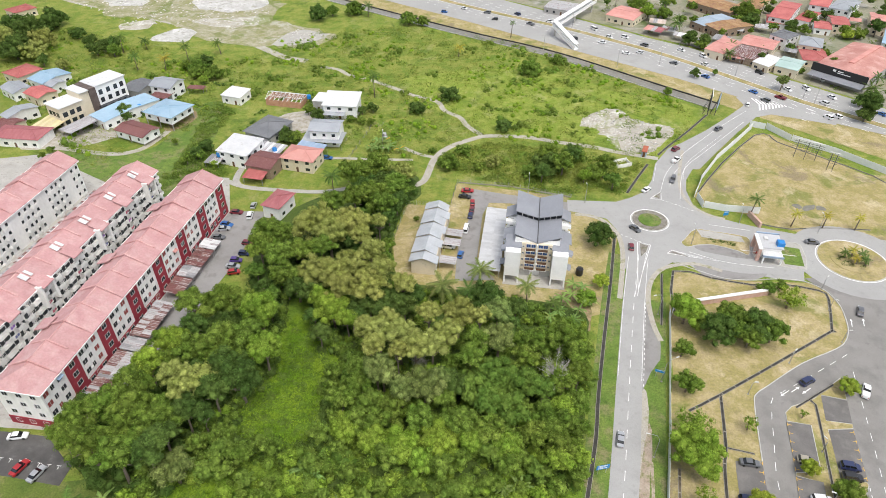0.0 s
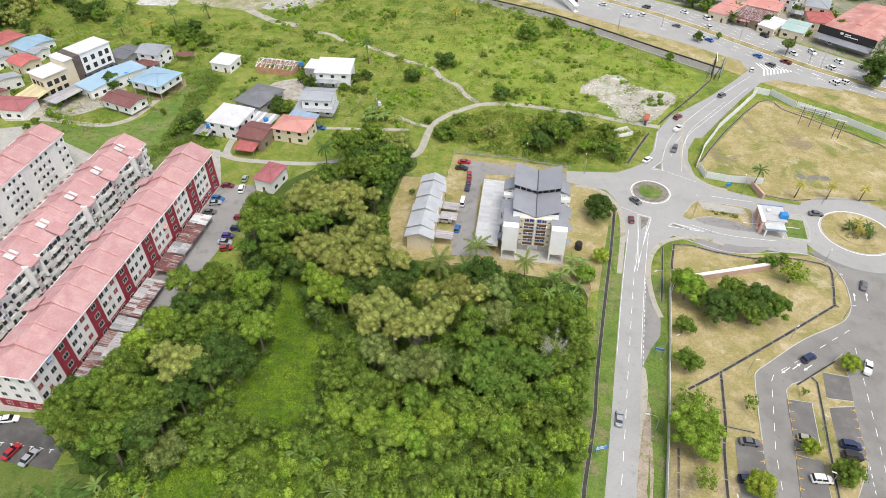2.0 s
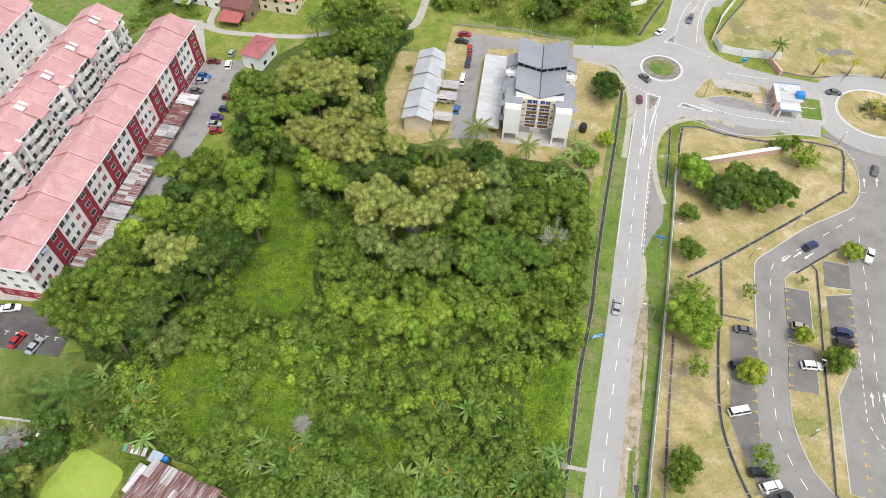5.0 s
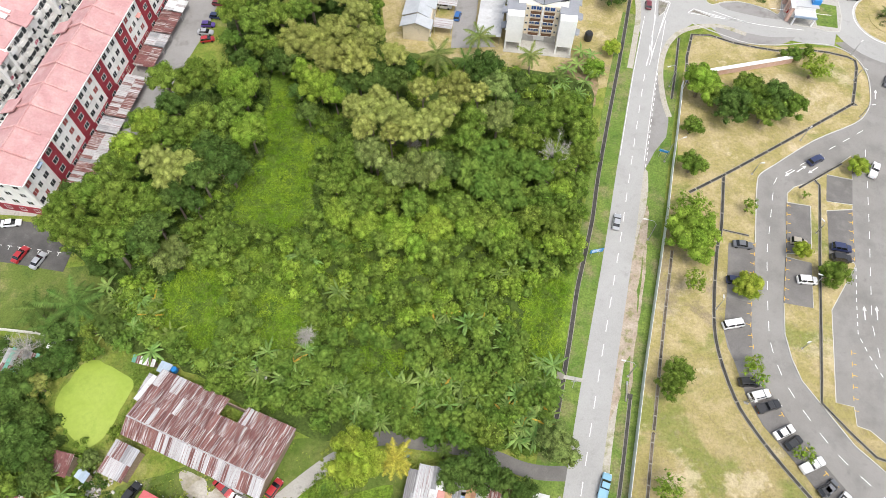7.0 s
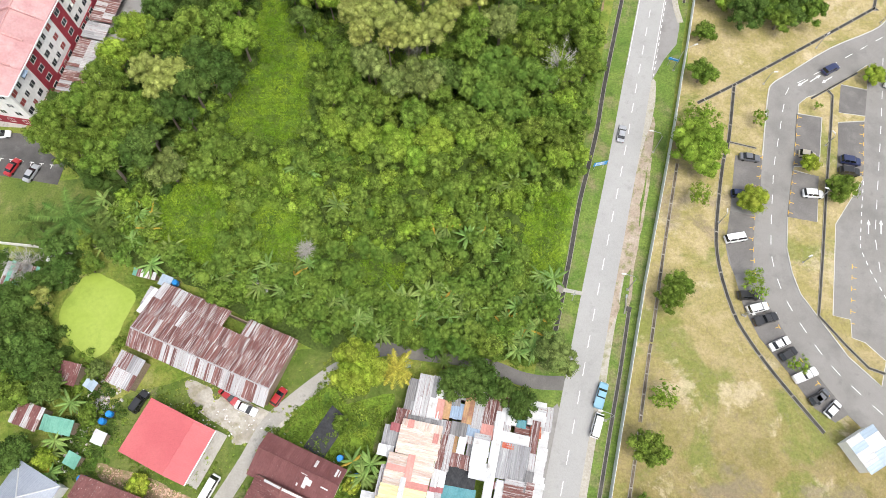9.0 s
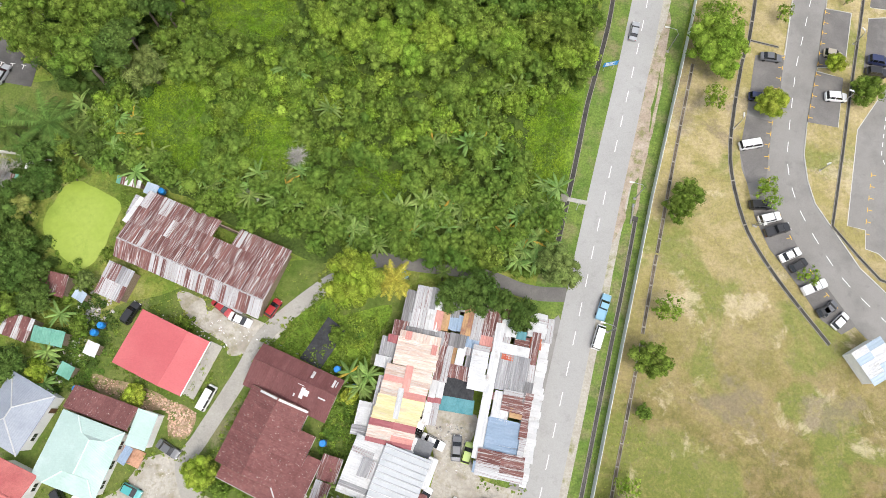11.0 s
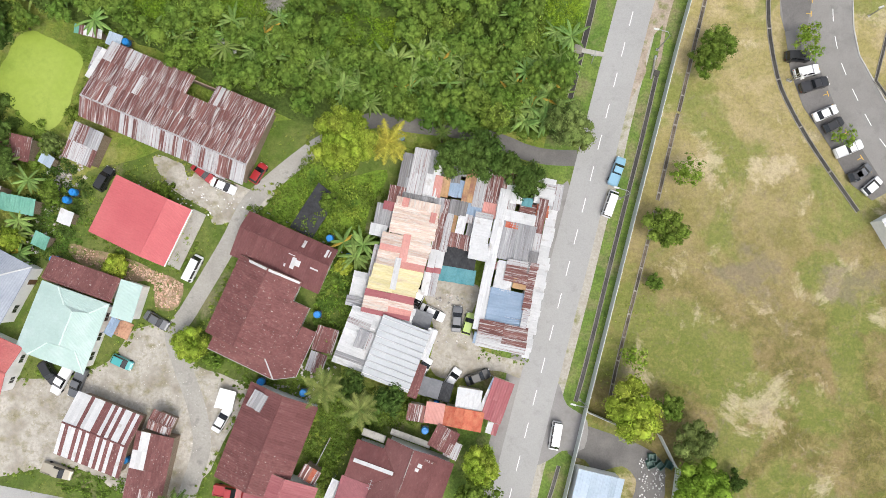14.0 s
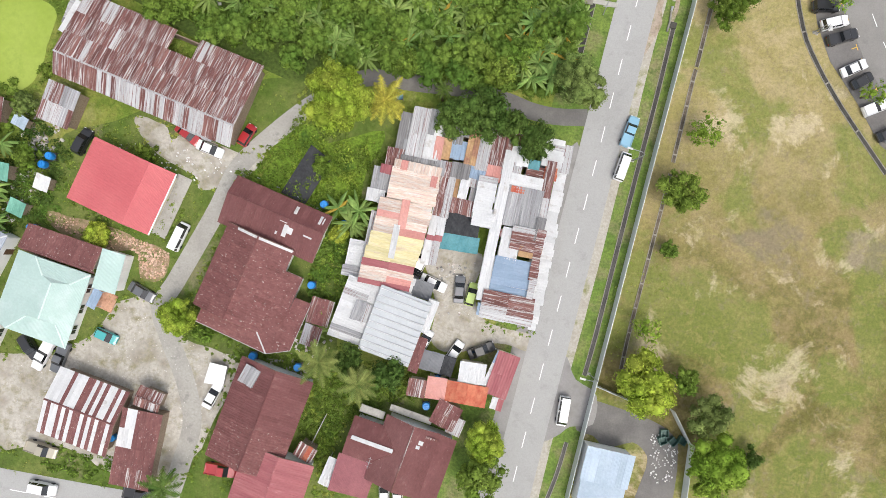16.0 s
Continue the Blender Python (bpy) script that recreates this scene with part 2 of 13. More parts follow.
def field_grass(name, tan, olive, green, sand, burnt, lush0=-900.0, lush1=-999.0, south=((0, 0, 0), (0, 0, 0)), spots=0.6, relief=0.06, knoll=5.0):
    """Mown field: tan and olive turf, green drifts that thicken towards the south, sandy bald spots and burnt brown patches."""
    m = bpy.data.materials.new(name)
    m.use_nodes = True
    nt = m.node_tree
    lk = nt.links.new
    co = nt.nodes.new("ShaderNodeNewGeometry").outputs["Position"]

    def tex(scale, detail, shift, rough=0.66, bend=0.0):
        mp = nt.nodes.new("ShaderNodeMapping")
        mp.inputs["Location"].default_value = (shift, 2.3 * shift, 0)
        n = nt.nodes.new("ShaderNodeTexNoise")
        n.inputs["Scale"].default_value, n.inputs["Detail"].default_value, n.inputs["Roughness"].default_value, n.inputs["Distortion"].default_value = scale, detail, rough, bend
        lk(co, mp.inputs["Vector"]), lk(mp.outputs[0], n.inputs["Vector"])
        return n.outputs["Fac"]

    def step(fac, lo, hi):
        r = nt.nodes.new("ShaderNodeMapRange")
        r.interpolation_type = "SMOOTHSTEP"
        r.inputs["From Min"].default_value, r.inputs["From Max"].default_value = lo, hi
        lk(fac, r.inputs["Value"])
        return r.outputs[0]

    def blend(fac, one, two):
        x = nt.nodes.new("ShaderNodeMix")
        x.data_type = "RGBA"
        lk(fac, x.inputs["Factor"])
        for sock, v in ((x.inputs["A"], one), (x.inputs["B"], two)):
            if isinstance(v, tuple):
                sock.default_value = (*v, 1)
            else:
                lk(v, sock)
        return x.outputs["Result"]

    def maths(op, one, two):
        x = nt.nodes.new("ShaderNodeMath")
        x.operation = op
        for sock, v in zip(x.inputs, (one, two)):
            if isinstance(v, float):
                sock.default_value = v
            else:
                lk(v, sock)
        return x.outputs[0]

    sx = nt.nodes.new("ShaderNodeSeparateXYZ")
    lk(co, sx.inputs[0])
    far = nt.nodes.new("ShaderNodeMapRange")
    far.inputs["From Min"].default_value, far.inputs["From Max"].default_value = lush0, lush1
    lk(sx.outputs["Y"], far.inputs["Value"])
    col = blend(step(tex(0.16, 9.0, 3.0, 0.72), 0.40, 0.60), olive, tan)
    turf = blend(step(tex(0.13, 9.0, 23.0, 0.74), 0.40, 0.60), south[0], south[1])
    col = blend(far.outputs[0], col, turf)
    drift = maths("ADD", tex(0.055, 8.0, 17.0, 0.62, 0.7), maths("MULTIPLY", far.outputs[0], 0.10))
    col = blend(maths("MULTIPLY", step(drift, 0.54, 0.63), 0.75), col, green)
    col = blend(maths("MULTIPLY", step(tex(0.075, 9.0, 41.0, 0.7, 0.4), 0.55, 0.63), spots), col, sand)
    col = blend(maths("MULTIPLY", step(tex(0.05, 9.0, 77.0, 0.66, 0.5), 0.565, 0.64), 0.7), col, burnt)
    col = blend(maths("MULTIPLY", step(tex(0.38, 12.0, 61.0, 0.8, 0.6), 0.48, 0.60), 0.5), col, olive)
    col = blend(maths("MULTIPLY", step(tex(0.6, 12.0, 87.0, 0.82, 0.3), 0.52, 0.62), 0.42), col, burnt)
    hs = nt.nodes.new("ShaderNodeHueSaturation")
    lk(col, hs.inputs["Color"])
    val = nt.nodes.new("ShaderNodeMapRange")
    val.inputs["From Min"].default_value, val.inputs["From Max"].default_value = 0.30, 0.70
    val.inputs["To Min"].default_value, val.inputs["To Max"].default_value = 0.58, 1.42
    lk(tex(1.6, 12.0, 5.0, 0.86), val.inputs["Value"])
    lk(val.outputs[0], hs.inputs["Value"])
    bsdf = nt.nodes["Principled BSDF"]
    lk(hs.outputs[0], bsdf.inputs["Base Color"])
    bsdf.inputs["Roughness"].default_value, bsdf.inputs["Specular IOR Level"].default_value = 0.9, 0.15
    bp = nt.nodes.new("ShaderNodeBump")
    bp.inputs["Strength"].default_value, bp.inputs["Distance"].default_value = 1.0, relief
    lk(tex(knoll, 6.0, 9.0), bp.inputs["Height"])
    lk(bp.outputs[0], bsdf.inputs["Normal"])
    return m


GRASS_DRY = field_grass("dry_grass", (0.43, 0.35, 0.19), (0.30, 0.262, 0.10), (0.16, 0.195, 0.043), (0.56, 0.465, 0.32), (0.22, 0.18, 0.125), 56.0, 0.0, ((0.13, 0.122, 0.034), (0.245, 0.19, 0.088)))
GRASS_WILD = field_grass("wild_grass", (0.285, 0.30, 0.072), (0.168, 0.24, 0.038), (0.12, 0.205, 0.024), (0.36, 0.335, 0.15), (0.092, 0.152, 0.024), spots=0.45, relief=1.1, knoll=0.55)
GRASS_FRESH = field_grass("fresh_grass", (0.30, 0.34, 0.075), (0.205, 0.285, 0.04), (0.14, 0.225, 0.028), (0.40, 0.38, 0.18), (0.10, 0.165, 0.025), spots=0.5, relief=0.9, knoll=0.6)
CLEARED = field_grass("cleared_land", (0.40, 0.37, 0.28), (0.27, 0.27, 0.13), (0.15, 0.205, 0.04), (0.50, 0.475, 0.42), (0.17, 0.20, 0.06), spots=0.7, relief=0.5, knoll=0.6)
GARDEN = field_grass("garden_ground", (0.155, 0.185, 0.05), (0.095, 0.145, 0.027), (0.08, 0.135, 0.02), (0.26, 0.22, 0.145), (0.07, 0.095, 0.025), spots=0.6, relief=0.15, knoll=1.5)
GRAVELLY = field_grass("pale_rubble_ground", (0.52, 0.50, 0.455), (0.38, 0.35, 0.28), (0.20, 0.25, 0.06), (0.70, 0.69, 0.66), (0.24, 0.25, 0.10), spots=0.9)
VINES = surface("vine_floor", (0.115, 0.205, 0.018), (0.175, 0.265, 0.027), 0.1, c=(0.045, 0.10, 0.012), cscale=0.3, cover=0.35, grain=0.3, gscale=2.0, bump=0.4, bscale=1.5, space=W)
SAND = surface("sandy_yard", (0.40, 0.372, 0.322), (0.485, 0.455, 0.405), 0.12, c=(0.29, 0.26, 0.21), cscale=0.25, cover=0.38, edge=0.1, d=(0.25, 0.23, 0.14), dscale=0.45, dcover=0.3, grain=0.16, gscale=2.0, bump=0.04, bscale=3.0, space=W)
SHOULDER = surface("sandy_shoulder", (0.37, 0.34, 0.285), (0.46, 0.43, 0.375), 0.3, c=(0.21, 0.215, 0.085), cscale=0.3, cover=0.3, grain=0.12, gscale=2.5, space=W)
SOIL = surface("bare_soil", (0.25, 0.17, 0.10), (0.36, 0.27, 0.17), 0.2, c=(0.13, 0.16, 0.04), cscale=0.35, cover=0.4, grain=0.15, gscale=2.0, space=W)
TRACK = surface("dirt_track", (0.36, 0.335, 0.28), (0.45, 0.42, 0.37), 0.2, c=(0.26, 0.28, 0.13), cscale=0.5, cover=0.22, grain=0.1, gscale=2.0, space=W)
POND = surface("duckweed_pond", (0.27, 0.36, 0.055), (0.33, 0.41, 0.08), 0.1, c=(0.23, 0.32, 0.05), cscale=0.2, cover=0.3, grain=0.05, gscale=1.0, rough=0.45, space=W)
WATER = surface("canal_water", (0.19, 0.18, 0.145), (0.25, 0.235, 0.19), 0.1, grain=0.08, gscale=0.8, rough=0.15, spec=0.5, space=W)
# dark green floor: the shade under the trees is put into the colour
SHADE_FLOOR = surface("painted_floor_shade", (0.05, 0.085, 0.014), (0.085, 0.125, 0.022), 0.3, grain=0.3, gscale=2.0, bump=0.2, space=W)
SETTLED = surface("settled_ground", (0.22, 0.215, 0.13), (0.36, 0.335, 0.275), 0.05, c=(0.11, 0.15, 0.045), cscale=0.05, cover=0.36, d=(0.36, 0.34, 0.31), dscale=0.06, dcover=0.3, grain=0.15, gscale=0.8, space=W)
# paving
ASPHALT = surface("worn_asphalt", (0.345, 0.342, 0.33), (0.39, 0.387, 0.374), 0.06, c=(0.31, 0.306, 0.294), cscale=0.12, cover=0.3, edge=0.14, d=(0.27, 0.266, 0.256), dscale=0.5, dcover=0.1, grain=0.055, gscale=5.0, bump=0.01, bscale=20, space=W)
LANE_PAVING = surface("lane_paving", (0.32, 0.305, 0.275), (0.385, 0.37, 0.335), 0.25, c=(0.23, 0.22, 0.20), cscale=0.5, cover=0.25, d=(0.40, 0.385, 0.35), dscale=0.35, dcover=0.2, grain=0.07, gscale=3.0, space=W)
BLEACHED = surface("bleached_slab", (0.42, 0.41, 0.385), (0.60, 0.59, 0.57), 0.12, c=(0.36, 0.35, 0.31), cscale=0.25, cover=0.35, edge=0.05, d=(0.20, 0.23, 0.09), dscale=0.3, dcover=0.22, grain=0.15, gscale=1.2, space=W)
ASPHALT_BLACK = surface("black_asphalt", (0.075, 0.072, 0.07), (0.12, 0.115, 0.11), 0.15, c=(0.16, 0.155, 0.15), cscale=0.3, cover=0.2, grain=0.08, gscale=4.0, space=W)
ASPHALT_DARK = surface("parking_asphalt", (0.14, 0.133, 0.126), (0.185, 0.176, 0.167), 0.15, c=(0.20, 0.19, 0.175), cscale=0.3, cover=0.25, grain=0.08, gscale=4.0, space=W)
ASPHALT_MID = surface("service_asphalt", (0.25, 0.24, 0.23), (0.30, 0.29, 0.28), 0.1, c=(0.20, 0.19, 0.18), cscale=0.25, cover=0.3, grain=0.06, gscale=4.0, space=W)
CONCRETE = surface("weathered_concrete", (0.37, 0.355, 0.32), (0.45, 0.435, 0.40), 0.3, c=(0.25, 0.24, 0.21), cscale=0.6, cover=0.25, grain=0.08, gscale=3.0, space=W)
# near-black stands in for the shade inside drains that aren't dug below ground
DRAIN_DARK = surface("drain_shade_dark", (0.035, 0.033, 0.03), (0.07, 0.065, 0.055), 0.4, grain=0.15, gscale=2.0, rough=0.5, space=W)
DRAIN_BROWN = surface("silted_drain_bed", (0.11, 0.085, 0.06), (0.18, 0.145, 0.105), 0.5, c=(0.05, 0.045, 0.035), cscale=0.12, cover=0.4, grain=0.15, gscale=2.0, rough=0.8, space=W)
CAMPUS_ASPHALT = surface("campus_asphalt", (0.225, 0.215, 0.2), (0.265, 0.255, 0.24), 0.08, c=(0.19, 0.183, 0.172), cscale=0.15, cover=0.3, edge=0.1, d=(0.17, 0.165, 0.155), dscale=0.5, dcover=0.12, grain=0.055, gscale=5.0, bump=0.01, bscale=20, space=W)
EARTH = surface("worn_brown_earth", (0.32, 0.255, 0.195), (0.43, 0.36, 0.29), 0.35, c=(0.19, 0.20, 0.075), cscale=0.5, cover=0.35, grain=0.15, gscale=2.5, bump=0.05, bscale=3.0, space=W)
LIP = surface("drain_lip", (0.24, 0.225, 0.19), (0.32, 0.30, 0.26), 0.5, grain=0.1, space=W)
COBBLE = surface("dark_stone_apron", (0.17, 0.155, 0.13), (0.26, 0.24, 0.205), 0.6, c=(0.12, 0.13, 0.06), cscale=0.5, cover=0.25, grain=0.25, gscale=3.0, bump=0.03, space=W)
KERB = surface("pale_kerb", (0.44, 0.43, 0.40), (0.54, 0.53, 0.50), 0.3, grain=0.08, gscale=2.0, space=W)
PAINT_WHITE = surface("road_paint", (0.76, 0.76, 0.74), (0.86, 0.86, 0.84), 0.6, c=(0.5, 0.5, 0.48), cscale=2.0, cover=0.15, grain=0.05, space=W)
PAINT_YELLOW = surface("yellow_road_paint", (0.65, 0.40, 0.06), (0.75, 0.48, 0.09), 0.6, c=(0.4, 0.3, 0.12), cscale=2.0, cover=0.2, grain=0.05, space=W)


# Ground, roads and paving
_laid = []


def patch(name, pts, z, material, label, category, rough=0.0, steps=1, seed=0, z0=-0.3):
    """A flat piece of ground with an outline of its own, its top at z."""
    loop = smooth_loop(pts, steps, rough, seed) if steps > 1 else pts
    z += 0.0002 * len(_laid)
    _laid.append(name)
    return solo(name, Geo().prism(loop, z0, z).mesh(name, material), label, category, "structure")


def ground_sheet():
    g, n, s = Geo(), 24, 3000.0
    v = [(-s + 2 * s * i / n, -s + 2 * s * j / n, 0) for j in range(n + 1) for i in range(n + 1)]
    f = [(j * (n + 1) + i, j * (n + 1) + i + 1, (j + 1) * (n + 1) + i + 1, (j + 1) * (n + 1) + i) for j in range(n) for i in range(n)]
    solo("ground", g.add(v, f).mesh("ground", GRASS_WILD), "wild green grassland reaching to the horizon", "ground", "structure")


ground_sheet()
FENCE_LINE = [(41.2, 53.8), (33.2, 24.1), (24.9, -7.1), (20.3, -25.0)] + []
FENCE_NORTH = [(53.8, 97.1), (58.1, 109.5), (62.3, 128.0)] + [(61.5, 127.0)]
# large covers
patch("ground_dry_field", [(-8.0, -120.0), (8.0, -60.0)] + FENCE_LINE[::-1] + FENCE_NORTH + [(69.0, 150.1), (78.6, 148.2), (91.6, 145.6), (106.7, 145.2), (125.8, 142.0)] + [(330.0, 150.0), (330.0, -120.0)],
      0.02, GRASS_DRY, "dry mown field with bare brown patches", "grass field")
patch("ground_fenced_field", [(87.8, 191.6), (89.4, 184.6), (104.3, 179.8), (105.7, 175.4), (116.5, 170.0), (136.0, 163.7)] + [(330.0, 120.0), (330.0, 205.0)] + [(155.9, 206.1), (132.7, 237.9), (126.6, 237.9)], 0.025, GRASS_DRY, "dry mown field inside a white wall", "grass field")
patch("ground_verge_west", [(27.0, 53.9), (21.6, 23.3), (19.3, 22.9), (15.1, -1.7), (11.5, -10.7), (6.9, -28.5), (-6.5, -29.3), (-1.0, -8.8), (9.8, 0.1), (14.3, 0.9), (19.3, 22.4), (21.1, 24.2), (20.7, 32.3), (22.6, 48.5), (25.4, 53.9)] , 0.015, GRASS_LUSH, "grass verge beside the road", "grass verge")
MAIN_ROAD = [(6.9, -42.7), (13.7, -16.5), (24.8, 25.1), (32.4, 53.9)] + [(40.1, 82.0), (45.6, 103.2), (51.9, 127.1)] + [(55.0, 138.4), (58.9, 151.8), (60.3, 156.4)]
patch("ground_verge_drain", band(MAIN_ROAD[1:], 9.0, 2.0), 0.022, GRASS_LUSH, "bright mown grass verge beside the drain", "grass verge")
patch("ground_verge_east", band(MAIN_ROAD[:8], -2.0, -8.7), 0.026, GRASS_LUSH, "grass verge between road and fence", "grass verge")
patch("ground_shoulder_east", smooth_loop(band(MAIN_ROAD[:6], -2.5, -4.5), 4, 0.35, 3), 0.034, SHOULDER, "sandy worn road shoulder", "road shoulder")
patch("ground_earth_strip", [(40.7, 74.0), (43.0, 74.0), (41.8, 67.1), (40.5, 61.4), (38.9, 57.5), (36.9, 54.9), (36.0, 49.8), (33.9, 45.5), (32.7, 45.5), (34.3, 50.3), (36.1, 56.9), (37.8, 62.5)], 0.035, EARTH, "worn brown earth beside the asphalt", "road shoulder", 0.5, 4, 41)
patch("ground_earth_strip", [(47.6, 92.6), (48.6, 92.6), (44.3, 77.1), (40.8, 67.8), (38.7, 67.8), (41.6, 77.1)], 0.035, EARTH, "worn brown earth beside the asphalt", "road shoulder", 0.5, 4, 42)
patch("ground_rill", smooth_loop(band([(46.2, 82.6), (42.9, 69.1), (40.6, 61.5), (38.2, 51.2)], 0.3, -0.3), 5, 0.25, 43), 0.038, EARTH, "narrow brown rill in the verge", "soil")
patch("ground_shoulder_west", smooth_loop(band(MAIN_ROAD[:3], 5.4, 2.0), 4, 0.3, 5), 0.036, ASPHALT_MID, "broken paved road shoulder", "road shoulder")
patch("ground_lawn_blocks", [(-118.7, 81.0), (-94.4, 81.1), (-80.4, 78.3), (-70.0, 81.1), (-67.2, 75.6), (-73.4, 67.7), (-76.6, 60.8), (-90.0, 63.9), (-113.7, 65.2)], 0.02, GRASS_LAWN, "mown lawn beside the apartment car park", "lawn", 0.6, 4)
patch("ground_lawn_flats", [(5.0, 198.6), (43.7, 190.1), (42.5, 181.4), (48.6, 179.6), (54.3, 176.1), (56.0, 166.2), (49.9, 149.3), (44.0, 131.2), (27.5, 125.9), (13.1, 137.6), (-13.7, 144.4), (-16.0, 163.8), (-12.1, 184.9), (2.1, 183.7)], 0.02, GRASS_DRY, "dry lawn round the white flats", "lawn")
patch("ground_soil_garden", [(32.9, 139.9), (41.4, 138.8), (40.0, 124.9), (33.3, 124.9), (27.8, 129.0)], 0.03, SOIL, "bare garden soil with weeds", "soil", 0.8, 4, 2)
patch("ground_jungle_floor", [(-67.5, 77.0), (-56.8, 98.5), (-45.4, 122.6), (-35.9, 138.6), (-19.3, 144.2), (32.9, 135.1), (39.6, 124.5), (34.0, 98.6), (23.6, 48.3), (20.3, 39.3), (5.1, 41.5), (-8.0, 42.6), (-23.3, 41.5), (-38.2, 48.3), (-50.4, 55.3), (-57.6, 57.7), (-71.2, 62.7), (-76.1, 63.9)], 0.03, SHADE_FLOOR, "thicket floor, its shade painted dark green", "undergrowth", 1.0, 4, 4)
patch("ground_jungle_floor", [(-57.6, 151.5), (-58.8, 169.4), (-50.5, 182.3), (-40.6, 190.5), (-26.3, 198.4), (-11.2, 204.7), (-7.9, 191.2), (-13.1, 183.3), (-16.5, 163.2), (-14.5, 144.4), (-11.5, 131.0), (-25.4, 118.9), (-41.7, 113.2), (-52.5, 130.9)], 0.028, SHADE_FLOOR, "floor under tall trees, its shade painted dark green", "undergrowth", 1.0, 4, 22)
patch("ground_wood_floor", [(-66.5, 127.0), (-58.0, 132.0), (-50.0, 128.0), (-45.0, 118.0), (-47.0, 100.0), (-55.0, 84.0), (-58.0, 75.0), (-70.0, 75.0), (-80.0, 82.0), (-82.0, 89.0), (-76.0, 99.0), (-72.5, 111.0), (-69.5, 120.0)], 0.029, SHADE_FLOOR, "roadside wood floor, its shade painted dark green", "undergrowth", 1.0, 4, 24)
patch("ground_vines", [(-45.2, 120.9), (-23.1, 112.7), (-16.7, 88.2), (-25.8, 77.0), (-24.8, 62.7), (-33.7, 59.0), (-40.5, 57.7), (-54.4, 59.0), (-59.4, 65.2), (-58.2, 75.6), (-45.8, 82.5), (-50.7, 91.1), (-46.2, 106.2)], 0.05, VINES, "bright green creeper carpet", "creepers", 1.5, 4, 5)
patch("ground_vines", [(-45.7, 109.8), (-30.0, 109.9), (-30.0, 117.8), (-34.4, 126.0), (-36.6, 139.8), (-42.6, 139.8), (-43.2, 122.3), (-46.6, 116.0)], 0.05, VINES, "bright green creeper carpet in a gap between trees", "creepers", 1.0, 4, 8)
patch("ground_vines_edge", [(27.3, 77.1), (31.4, 85.4), (24.3, 52.9), (21.8, 46.5), (18.6, 48.3), (17.0, 61.5), (22.4, 75.7)], 0.05, VINES, "bright green creeper carpet beside the drain", "creepers", 1.0, 4, 6)
patch("ground_village", [(-83.4, 16.6), (-63.6, 24.6), (-58.7, 32.7), (-48.4, 35.8), (-42.1, 38.0), (-25.9, 41.5), (-18.7, 40.6), (-6.2, 36.9), (-4.4, 30.6), (-11.7, 10.9), (-15.3, -1.6), (-2.8, -8.8), (-1.1, -26.6), (-19.0, -35.4), (-83.2, -35.1)], 0.02, GARDEN, "weedy ground between the village houses", "grass", 1.0, 4, 7)
patch("ground_vines_garden", [(-29.0, 26.3), (-24.0, 32.2), (-19.5, 34.6), (-16.9, 31.4), (-8.0, 32.9), (-10.7, 26.3), (-12.7, 19.4), (-16.6, 16.9), (-21.8, 19.4), (-24.7, 23.3)], 0.04, VINES, "bright green creepers and grass beside the lane", "creepers", 0.5, 4, 61)
patch("ground_yard", [(-79.7, -3.1), (-63.6, -1.8), (-55.6, 0.4), (-49.8, 6.2), (-43.5, 6.6), (-39.5, 0.3), (-30.5, -3.3), (-32.8, -8.7), (-38.1, -18.4), (-40.4, -22.0), (-51.1, -20.9), (-57.4, -17.5), (-63.6, -16.5), (-79.7, -17.3)], 0.04, SAND, "pale sandy yard with puddle marks", "yard", 0.6, 5, 8)
patch("ground_forecourt", [(-47.5, 35.5), (-43.0, 34.4), (-41.9, 32.1), (-39.0, 33.0), (-31.3, 29.7), (-28.6, 30.6), (-26.9, 29.4), (-30.5, 25.4), (-37.2, 24.0), (-38.1, 26.3), (-42.1, 28.1), (-45.9, 31.7)], 0.045, SAND, "cracked pale concrete forecourt", "yard", 0.5, 4, 9)
patch("ground_courtyard", [(-1.8, 14.5), (7.3, 13.5), (6.0, 7.2), (8.2, 2.6), (14.7, 0.8), (14.2, -1.9), (9.8, -0.5), (2.6, -2.1), (-0.8, 0.1), (0.1, 5.5)], 0.045, SAND, "sandy courtyard between tin roofed shops", "yard", 0.3, 4, 10)
patch("road_gate_apron", [(16.7, -8.0), (19.1, -3.5), (20.8, -2.8), (22.1, -6.4), (25.4, -8.9), (24.7, -13.6), (21.3, -13.7), (19.0, -15.3), (15.5, -16.0)], 0.07, ASPHALT_MID, "worn asphalt apron in front of a gate", "road", 0.2, 3, 31)
patch("ground_rubble_heap", [(-51.5, 17.4), (-45.5, 15.6), (-42.1, 13.8), (-43.0, 10.2), (-46.6, 9.7), (-47.1, 13.8), (-51.1, 16.0)], 0.05, SOIL, "reddish broken rubble ground", "rubble", 0.5, 4, 11)
patch("ground_soil_strip", [(-61.4, 20.6), (-57.4, 19.7), (-48.4, 16.9), (-46.6, 14.7), (-52.9, 14.7), (-60.5, 18.3)], 0.05, SOIL, "reddish bare soil beside a fence", "soil", 0.5, 4, 12)
patch("pond", [(-70.0, 56.9), (-66.3, 56.5), (-60.4, 52.9), (-60.7, 49.4), (-62.4, 43.7), (-64.4, 40.8), (-67.8, 40.6), (-73.8, 46.0), (-74.0, 50.0), (-72.6, 54.1)], 0.06, POND, "pond covered with bright green duckweed", "pond", 0.5, 5, 13)
